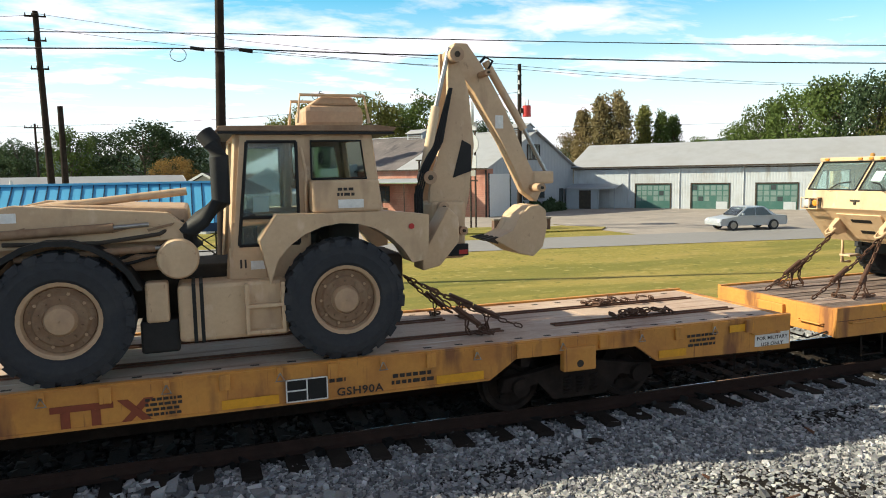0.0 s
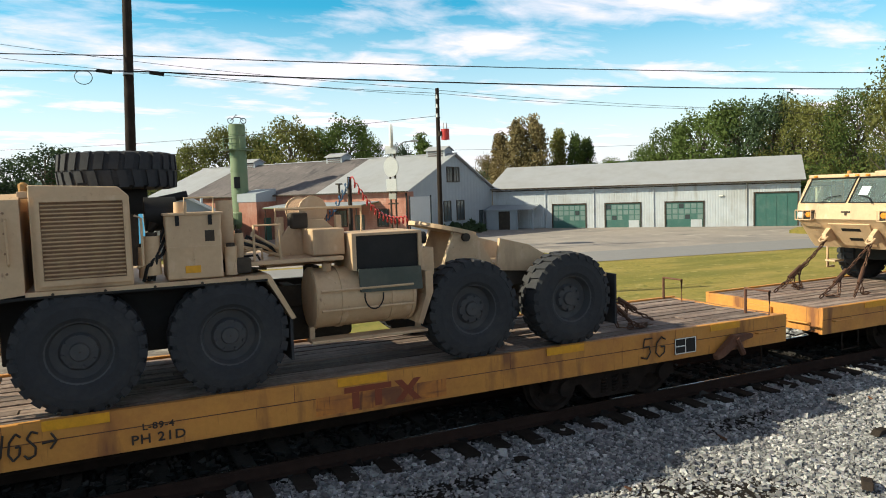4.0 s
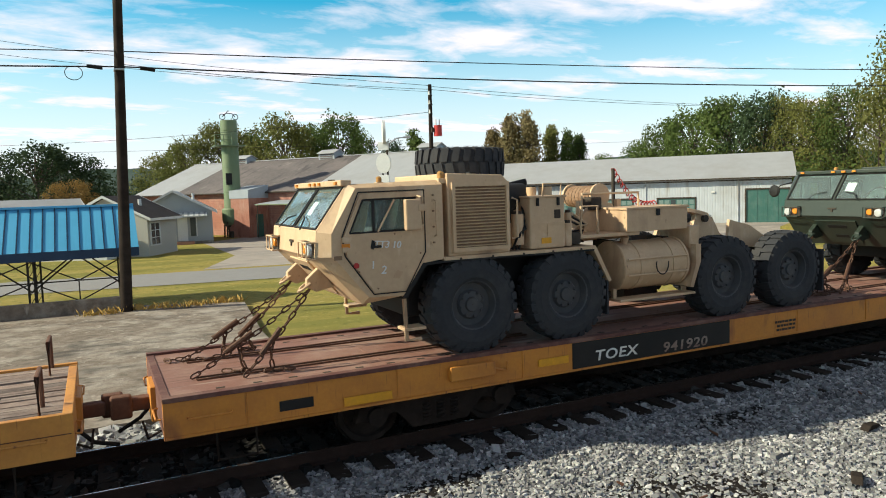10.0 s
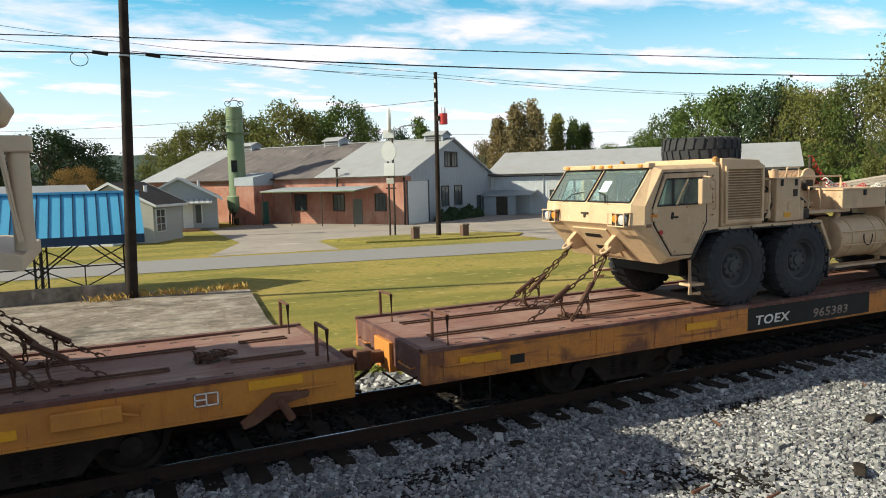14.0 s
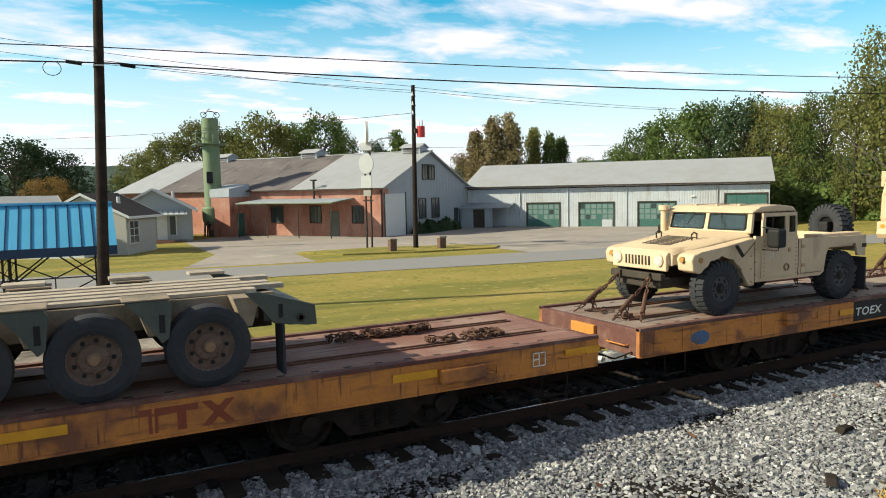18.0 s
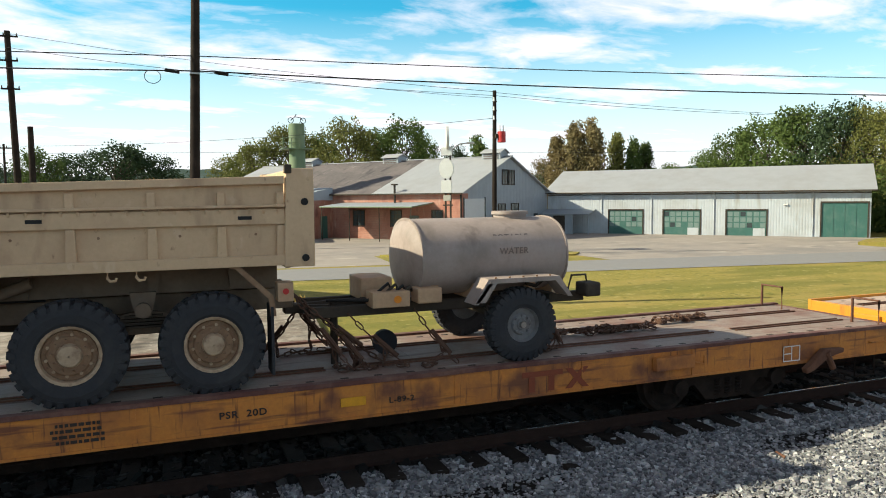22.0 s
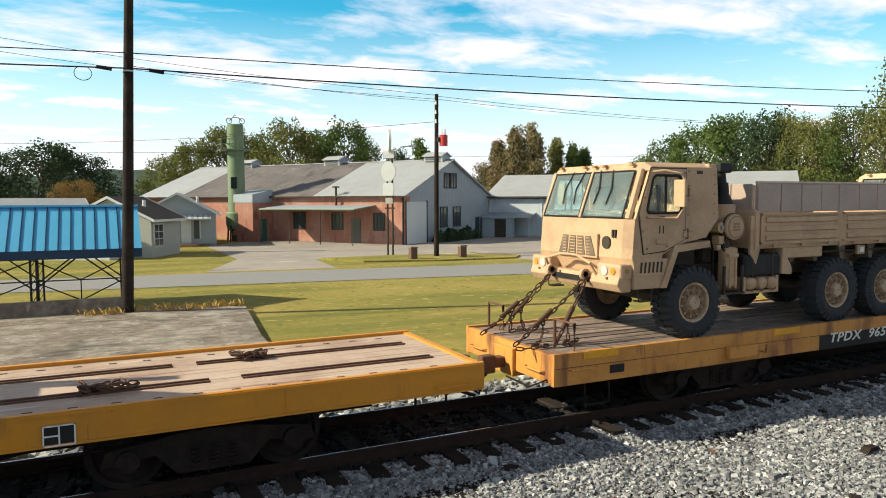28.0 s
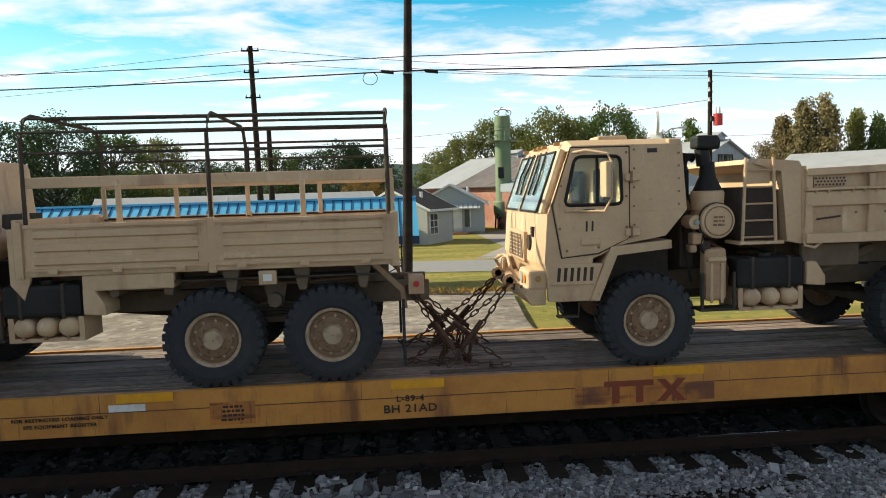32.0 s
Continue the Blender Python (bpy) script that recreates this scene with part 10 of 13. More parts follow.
def dump_truck(u, label):
    t = rider(thing("dump_truck", label, "truck", "army trucks"), u, DECK_Z)
    cabover(t, TAN)
    medium_chassis(t, TAN, (0, 3.48, 4.91), 5.90)
    x0, x1, z0 = 1.95, 5.72, 1.42

    def top(x):
        return 2.32 + 0.11 * (x - x0) / (x1 - x0)
    for s in (-1, 1):
        post = side_plate("tail_post", t, TAN, [(x1 - 0.02, 1.40), (x1 + 0.33, 1.40), (x1 + 0.33, 2.52), (x1 + 0.02, 2.52)], min(s * 1.0, s * 1.215), max(s * 1.0, s * 1.215), bevel=0.012)
        for z in (1.50, 2.14):
            part("pivot_pin", rod(bmesh.new(), (x1 + 0.22, s * 1.21, z), (x1 + 0.22, s * 1.23, z), 0.042, n=12), BLACK, post)
        y = s * 1.13
        w = side_plate("body_side", t, TAN, [(x0, z0), (x1, z0), (x1, top(x1) - 0.01), (x0, top(x0) - 0.01)], min(y, y - s * 0.02), max(y, y - s * 0.02))

        def band(name, za, zb_, d, slope=0.0, mat=TAN):
            k = top(x1) - top(x0)
            outline = [(x0, za), (x1, za + k * slope), (x1, zb_ + k * slope), (x0, zb_)]
            part(name, prism(bmesh.new(), outline, min(y, y + s * d), max(y, y + s * d), bevel=0.006), mat, w)
        band("top_rail", 2.235, 2.322, 0.075, 1.0)
        band("stud_ledge", 2.055, 2.085, 0.085, 0.25)
        band("side_band", 1.87, 2.04, 0.055, 0.2)
        band("bottom_rail", 1.42, 1.54, 0.075)
        for k in range(24):
            x = x0 + 0.12 + (x1 - x0 - 0.2) * k / 23
            part("ledge_gusset", prism(bmesh.new(), [(y + s * 0.054, 2.06), (y + s * 0.082, 2.06), (y + s * 0.058, 2.01), (y + s * 0.054, 2.01)], x - 0.012, x + 0.012, axis="x"), TAN, w)
        for x in (x0 + 0.045, 2.80, 3.54, 4.32, 5.03, x1 - 0.045):
            part("body_rib", prism(bmesh.new(), [(x - 0.055, 1.53), (x + 0.055, 1.53), (x + 0.042, 1.875), (x - 0.042, 1.875)], min(y, y + s * 0.05), max(y, y + s * 0.05), bevel=0.008), TAN, w)
            part("body_rib", prism(bmesh.new(), [(x - 0.042, 2.08), (x + 0.042, 2.08), (x + 0.042, 2.25), (x - 0.042, 2.25)], min(y, y + s * 0.05), max(y, y + s * 0.05), bevel=0.008), TAN, w)
        for x in (3.22, 5.28):
            part("band_slot", one_box(x - 0.075, x + 0.075, min(y + s * 0.052, y + s * 0.06), max(y + s * 0.052, y + s * 0.06), 1.945, 1.985, 0.0), BLACK, w)
        # punched step plate and a patch panel at the fore end
        plate = side_plate("punched_plate", w, TAN_WORN, [(2.06, 2.10), (2.46, 2.11), (2.46, 2.225), (2.06, 2.215)], min(y, y + s * 0.03), max(y, y + s * 0.03))
        bm = bmesh.new()
        for i in range(9):
            for j in range(3):
                rod(bm, (2.085 + i * 0.044 + 0.02 * (j % 2), y + s * 0.028, 2.125 + j * 0.038), (2.085 + i * 0.044 + 0.02 * (j % 2), y + s * 0.034, 2.125 + j * 0.038), 0.012, n=6)
        tagged(part("punched_holes", bm, BLACK, plate), kind="stuff")
        part("patch_panel", one_box(2.05, 2.44, min(y, y + s * 0.012), max(y, y + s * 0.012), 1.55, 1.85), TAN_WORN, w)
        part("stowage_rod", rod(bmesh.new(), (2.10, y + s * 0.03, 1.71), (2.40, y + s * 0.03, 1.74), 0.012, n=6), UNDER, w)
        for x in (2.62, 3.0, 3.8, 4.6, 5.4):
            part("rust_dent", rod(bmesh.new(), (x, y, 1.78), (x, y + s * 0.012, 1.78), 0.016, n=6), RUSTY_TAN, w)
        for x in (3.92, 4.20):
            part("lash_hook", pipe(bmesh.new(), [(x - 0.045, y + s * 0.03, 1.43), (x - 0.05, y + s * 0.05, 1.36), (x - 0.02, y + s * 0.06, 1.325), (x + 0.03, y + s * 0.06, 1.33), (x + 0.04, y + s * 0.06, 1.36)], 0.016, 6), TAN, w)
        tube_part("tie_loop", t, TAN, [(1.92, s * 1.17, 1.50), (1.94, s * 1.19, 1.40), (2.06, s * 1.19, 1.37), (2.16, s * 1.18, 1.44)], 0.018, n=6)
    bx("body_floor", t, TAN, x0, x1, -1.10, 1.10, z0, z0 + 0.06, 0.01)
    bx("head_wall", t, TAN, x0 - 0.03, x0 + 0.03, -1.14, 1.14, z0, 2.36, 0.01)
    tail = bx("tailgate", t, TAN, x1 + 0.02, x1 + 0.09, -0.99, 0.99, z0 - 0.05, 2.50, 0.012)
    bx("hinge", tail, UNDER, x1, x1 + 0.08, -1.24, -1.16, 2.46, 2.56, 0.01)
    side_plate("cab_guard", t, TAN, [(1.32, 2.40), (1.36, 2.46), (1.88, 2.42), (1.915, 2.36), (1.915, 1.42), (1.74, 1.46), (1.66, 2.30)], -1.14, 1.14)
    ladder = tube_part("ladder_rail", t, TAN, [(1.16, -1.17, 1.44), (1.20, -1.17, 2.47)], 0.02)
    tube_part("ladder_rail", t, TAN, [(1.58, -1.17, 1.44), (1.54, -1.17, 2.47)], 0.02)
    for i in range(5):
        tube_part("rung", t, TAN_WORN, [(1.17, -1.17, 1.52 + i * 0.2), (1.57, -1.17, 1.52 + i * 0.2)], 0.012)
    bx("step_plate", t, TAN, 1.12, 1.68, -1.19, -0.8, 1.43, 1.47, 0.008)
    bx("guard_panel", t, TAN, 1.22, 1.54, -1.10, -1.07, 2.16, 2.42, 0.01)
    bx("ladder_locker", t, UNDER, 1.18, 1.64, -1.06, -0.5, 1.47, 2.12, 0.02)
    bx("roof_beacon", t, TAN, -0.3, 0.1, -0.2, 0.2, 2.762, 2.84, 0.03)
    bx("sub_frame", t, FRAME_BROWN, 1.9, 5.7, -0.60, 0.60, 1.10, 1.415, 0.01)
    for x in (2.2, 2.6, 3.0, 4.3, 5.2):
        part("frame_bracket", prism(bmesh.new(), [(x - 0.09, 1.41), (x + 0.09, 1.41), (x + 0.05, 1.12), (x - 0.05, 1.12)], -0.66, -0.60), FRAME_BROWN, t)
    cyl("hoist_ram", t, FRAME_BROWN, (2.3, -0.75, 1.0), (3.1, -0.75, 1.30), 0.06)
    bx("body_guard_panel", t, FRAME_BROWN, 2.0, 2.75, -1.02, -0.96, 1.12, 1.40, 0.01)
    return t


# ---- utility truck, excavator loader, trailers ----
DUSK_PANE = material("dim_grey_windscreen", (0.085, 0.095, 0.10), 0.2, dark=(0.05, 0.058, 0.062), grain=3, stain=(0.15, 0.165, 0.17), stain_scale=2.5, bump=0.0, spec=0.8)
DARK_RIM = material("dark_grey_wheel", (0.06, 0.063, 0.068), 0.6, stain=(0.035, 0.036, 0.038), stain_scale=6)
def utility_truck(u):
    t = rider(thing("utility_truck", "sand-coloured wide army utility truck with an open bed", "truck", "army trucks"), u, DECK_Z)
    P_ = TAN_DUSTY
    hw = 1.06
    def section(x, w, low, high):
        return [(x, -w, low), (x, -w, high - 0.07), (x, -w * 0.93, high - 0.02), (x, -w * 0.6, high), (x, w * 0.6, high), (x, w * 0.93, high - 0.02), (x, w, high - 0.07), (x, w, low)]
    hood = part("hood", loft(bmesh.new(), [section(-0.80, 0.64, 0.86, 1.04), section(-0.76, 0.70, 0.86, 1.10), section(-0.60, 0.73, 0.88, 1.14), section(0.20, 0.80, 0.95, 1.27), section(0.66, 0.90, 1.0, 1.345), section(0.80, 0.95, 1.0, 1.365)]), P_, t, smooth=True)
    for i in range(8):
        part("hood_slot", prism(bmesh.new(), [(-0.46 + i * 0.085, 1.150 + i * 0.0138), (-0.415 + i * 0.085, 1.158 + i * 0.0138), (-0.415 + i * 0.085, 1.178 + i * 0.0138), (-0.46 + i * 0.085, 1.171 + i * 0.0138)], -0.34, 0.34), UNDER, hood)
    arch_ = [(0.66, 0.44), (0.49, 0.74)] + [(0.545 * math.cos(radians(a)), 0.46 + 0.545 * math.sin(radians(a))) for a in range(30, 151, 10)] + [(-0.52, 0.74)]
    for s in (-1, 1):
        part("lift_ring", pipe(bmesh.new(), [(-0.02, s * 0.42, 1.22), (-0.03, s * 0.42, 1.33), (0.03, s * 0.42, 1.37), (0.10, s * 0.42, 1.34), (0.10, s * 0.42, 1.24)], 0.016), UNDER, hood)
        side_plate("front_fender", t, P_, arch_ + [(-0.66, 0.78), (-0.70, 0.98), (-0.64, 1.06), (-0.50, 1.09), (0.12, 1.16), (0.74, 1.27), (0.80, 1.27), (0.80, 0.44)], min(s * 0.72, s * hw), max(s * 0.72, s * hw), bevel=0.03)
        part("fender_lamp", rod(bmesh.new(), (-0.50, s * (hw - 0.005), 0.96), (-0.50, s * (hw + 0.012), 0.96), 0.05, n=14), RUST_LENS, t, "dusty orange side lamp")
        part("latch_strap", prism(bmesh.new(), [(0.30, 1.15), (0.36, 1.17), (0.52, 0.98), (0.47, 0.95)], min(s * hw, s * (hw + 0.02)), max(s * hw, s * (hw + 0.02))), BLACK, t)
    nose = part("grille_panel", prism(bmesh.new(), [(-0.86, 0.76), (-0.80, 0.76), (-0.76, 1.08), (-0.82, 1.08), (-0.87, 1.02)], -0.66, 0.66, bevel=0.02), P_, t)
    for i in range(8):
        part("grille_slot", one_box(-0.876, -0.862, -0.29 + i * 0.08, -0.255 + i * 0.08, 0.84, 1.0), UNDER, nose)
    for s in (-1, 1):
        part("lamp_bezel", rod(bmesh.new(), (-0.89, s * 0.50, 0.94), (-0.85, s * 0.50, 0.94), 0.105, n=18), P_, nose)
        part("headlamp", rod(bmesh.new(), (-0.895, s * 0.50, 0.94), (-0.885, s * 0.50, 0.94), 0.085, n=18), LENS, nose, "round clear headlamp")
        part("turn_lamp", rod(bmesh.new(), (-0.73, s * 0.86, 0.97), (-0.68, s * 0.86, 0.97), 0.05, n=12), RUST_LENS, t, "dusty orange turn lamp")
    bumper = bx("bumper", t, UNDER, -0.94, -0.84, -0.62, 0.62, 0.60, 0.72, 0.015)
    for s in (-1, 1):
        part("tow_bracket", one_box(-0.99, -0.93, s * 0.36 - 0.04, s * 0.36 + 0.04, 0.58, 0.72, 0.01), UNDER, bumper)
    bx("skid_plate", t, UNDER, -0.85, 0.1, -0.5, 0.5, 0.45, 0.62, 0.03)
    body = side_plate("lower_body", t, P_, [(0.81, 0.50), (2.55, 0.50), (2.66, 0.56), (2.72, 0.86), (2.80, 1.0), (3.60, 1.04), (3.68, 0.80), (3.90, 0.78), (3.92, 1.18), (1.98, 1.20), (0.81, 1.30)], -hw, -hw + 0.05)
    side_plate("lower_body", t, P_, [(0.81, 0.50), (2.55, 0.50), (2.66, 0.56), (2.72, 0.86), (2.80, 1.0), (3.60, 1.04), (3.68, 0.80), (3.90, 0.78), (3.92, 1.18), (1.98, 1.20), (0.81, 1.30)], hw - 0.05, hw)
    bx("floor_pan", t, UNDER, 0.5, 3.8, -hw + 0.08, hw - 0.08, 0.50, 0.58, 0.01)
    bx("tunnel", t, UNDER, 0.75, 1.95, -0.35, 0.35, 0.58, 1.05, 0.04)
    for s in (-1, 1):
        y = s * hw
        door = side_plate("door", t, P_, [(0.94, 0.56), (1.86, 0.56), (1.90, 0.66), (1.90, 1.26), (0.94, 1.26)], min(y, y + s * 0.022), max(y, y + s * 0.022), bevel=0.006)
        y2 = s * (hw - 0.04)
        part("door_frame", ring_plate(bmesh.new(), [(0.98, 1.262), (1.00, 1.68), (1.64, 1.68), (1.64, 1.262)], [(1.06, 1.33), (1.07, 1.62), (1.58, 1.62), (1.58, 1.33)], min(y2, y2 + s * 0.04), max(y2, y2 + s * 0.04)), P_, door)
        part("door_frame", ring_plate(bmesh.new(), [(1.645, 1.262), (1.645, 1.68), (1.89, 1.68), (1.90, 1.262)], [(1.68, 1.33), (1.68, 1.62), (1.86, 1.62), (1.87, 1.33)], min(y2, y2 + s * 0.04), max(y2, y2 + s * 0.04)), P_, door)
        for xa, xb in ((1.05, 1.59), (1.67, 1.88)):
            part("door_pane", one_box(xa, xb, min(y2 + s * 0.012, y2 + s * 0.018), max(y2 + s * 0.012, y2 + s * 0.018), 1.32, 1.63), DARK_GLASS, door, "dim door window")
        part("sliding_bar", one_box(1.24, 1.27, min(y2 + s * 0.018, y2 + s * 0.03), max(y2 + s * 0.018, y2 + s * 0.03), 1.33, 1.62), BLACK, door)
        part("handle", lathe(bmesh.new(), [(s * (hw + 0.02), 0.045), (s * (hw + 0.045), 0.05), (s * (hw + 0.045), 0.065), (s * (hw + 0.02), 0.07)], 14, "y", (1.58, 0, 0.72)), RUSTY_TAN, door)
        part("lock_ring", rod(bmesh.new(), (1.66, y + s * 0.02, 1.02), (1.66, y + s * 0.035, 1.02), 0.04, n=12), TAN_WORN, door)
        for xx in (1.16, 1.22):
            part("chalk_mark", prism(bmesh.new(), [(xx, 0.90), (xx + 0.015, 0.90), (xx + 0.025, 0.99), (xx + 0.012, 0.99)], min(y + s * 0.0222, y + s * 0.0245), max(y + s * 0.0222, y + s * 0.0245)), WHITE, door)
        side_plate("rear_panel", t, P_, [(2.00, 0.58), (2.42, 0.58), (2.58, 0.68), (2.66, 0.95), (2.68, 1.17), (2.00, 1.19)], min(y, y + s * 0.016), max(y, y + s * 0.016), bevel=0.006)
        for z in (0.72, 1.06):
            bx("panel_hinge", t, TAN_WORN, 2.0, 2.09, min(y + s * 0.012, y + s * 0.035), max(y + s * 0.012, y + s * 0.035), z - 0.035, z + 0.035, 0.008)
        mirror = tube_part("mirror_arm", t, BLACK, [(0.96, y, 1.06), (1.0, y + s * 0.30, 1.06), (1.0, y + s * 0.30, 1.42), (0.98, y, 1.44)], 0.014)
        part("mirror", one_box(0.95, 1.17, min(y + s * 0.20, y + s * 0.34), max(y + s * 0.10, y + s * 0.34), 1.10, 1.42, 0.04), BLACK, mirror, "black mirror head")
    for s in (-1, 1):
        quad = [Vector(p) for p in ((0.80, s * 0.06, 1.385), (0.80, s * 0.86, 1.385), (0.86, s * 0.84, 1.655), (0.86, s * 0.06, 1.655))]
        quad_pane("windscreen", t, quad if s < 0 else [quad[1], quad[0], quad[3], quad[2]], 0.03, DUSK_PANE)
        tube_part("wiper", t, BLACK, [(0.83, s * 0.30, 1.70), (0.78, s * 0.36, 1.56), (0.765, s * 0.44, 1.44)], 0.011, n=6)
    frame_ = bmesh.new()
    for y in (-0.94, 0.0, 0.94):
        rod(frame_, (0.80, y, 1.34), (0.88, y * 0.97, 1.70), 0.055, n=6)
    rod(frame_, (0.88, -0.94, 1.69), (0.88, 0.94, 1.69), 0.05, n=6)
    rod(frame_, (0.80, -0.96, 1.365), (0.80, 0.96, 1.365), 0.04, n=6)
    part("windscreen_frame", frame_, P_, t)
    roof = part("roof", prism(bmesh.new(), [(0.80, 1.685), (0.80, 1.71), (1.02, 1.80), (1.50, 1.82), (1.86, 1.78), (1.95, 1.70), (1.95, 1.685)], -1.0, 1.0, bevel=0.02), P_, t)
    for y in (-0.5, 0.0, 0.5):
        part("roof_bead", one_box(1.05, 1.80, y - 0.02, y + 0.02, 1.795, 1.828, 0.006), P_, roof)
    bm = bmesh.new()
    for k in range(7):
        rod(bm, (0.95 + k * 0.15, -1.0, 1.70), (0.95 + k * 0.15, -1.012, 1.70), 0.013, n=6)
    tagged(part("roof_rivets", bm, RUSTY_TAN, roof), kind="stuff")
    bx("cab_back", t, P_, 1.90, 1.96, -0.98, 0.98, 1.0, 1.684, 0.015)
    for y in (-0.45, 0.45):
        bx("seat", t, BLACK, 1.3, 1.8, y - 0.22, y + 0.22, 0.95, 1.05, 0.04)
        bx("seat_back", t, BLACK, 1.72, 1.84, y - 0.22, y + 0.22, 1.05, 1.50, 0.04)
    bx("bed_floor", t, P_, 1.98, 3.90, -hw + 0.06, hw - 0.06, 0.98, 1.03, 0.005)
    bx("tailgate", t, P_, 3.86, 3.92, -hw + 0.03, hw - 0.03, 0.86, 1.20, 0.01)
    bx("wheel_box", t, P_, 2.55, 3.85, -hw + 0.06, -hw + 0.34, 1.02, 1.24, 0.02)
    bx("wheel_box", t, P_, 2.55, 3.85, hw - 0.34, hw - 0.06, 1.02, 1.24, 0.02)
    sp = share("spare_tyre", tyre_mesh(0.46, 0.31, 0.22, 28), t, pose(4.24, -0.12, 1.30, 0, 0, 78))
    share("spare_rim", rim_mesh(0.46, 0.31, 0.22, "deep", BLACK), sp, Matrix.Identity(4))
    tube_part("spare_carrier", t, BLACK, [(3.90, -0.45, 0.80), (4.02, -0.40, 0.84), (4.02, -0.15, 1.30), (4.02, 0.15, 0.84), (3.90, 0.20, 0.80)], 0.03)
    bx("carrier_hub", t, BLACK, 3.98, 4.20, -0.22, -0.02, 1.20, 1.40, 0.02)
    cyl("snorkel", t, P_, (0.72, 0.98, 1.1), (0.72, 0.98, 1.72), 0.065)
    cyl("snorkel_cap", t, P_, (0.72, 0.98, 1.72), (0.72, 0.98, 1.81), 0.105)
    tube_part("antenna_base", t, BLACK, [(2.5, 0.9, 1.2), (2.5, 0.9, 1.42)], 0.02)
    axles(t, (0, 3.18), 0.47, 0.31, 0.22, "flat", DARK_RIM, 30, 1.07)
    for s in (-1, 1):
        bm = bmesh.new()
        y = s * (hw + 0.018)
        for k in range(9):
            for x in (1.0, 1.84):
                rod(bm, (x, y - s * 0.004, 0.60 + k * 0.075), (x, y + s * 0.01, 0.60 + k * 0.075), 0.012, n=6)
        for k in range(6):
            rod(bm, (0.70 + 0.10 * (k % 2), s * hw, 0.52 + k * 0.11), (0.70 + 0.10 * (k % 2), s * (hw + 0.012), 0.52 + k * 0.11), 0.013, n=6)
        for k in range(12):
            rod(bm, (1.95 + k * 0.055, s * hw, 0.57), (1.95 + k * 0.055, s * (hw + 0.01), 0.57), 0.011, n=6)
        tagged(part("rivets", bm, RUSTY_TAN, t, "rust-stained rivets"), kind="stuff")
        part("body_seam", pipe(bmesh.new(), [(0.52, s * (hw + 0.002), 0.98), (0.80, s * (hw + 0.003), 1.20)], 0.008, 5), UNDER, t)
        part("body_seam", pipe(bmesh.new(), [(1.93, s * (hw + 0.003), 0.55), (1.93, s * (hw + 0.003), 1.20)], 0.008, 5), UNDER, t)
    bx("mud_flap", t, RUBBER, 3.92, 3.96, -1.05, -0.7, 0.12, 0.75, 0.0)
    bx("tail_lamp", t, BLACK, 3.80, 3.92, -1.075, -1.05, 0.95, 1.02, 0.004)
    return t


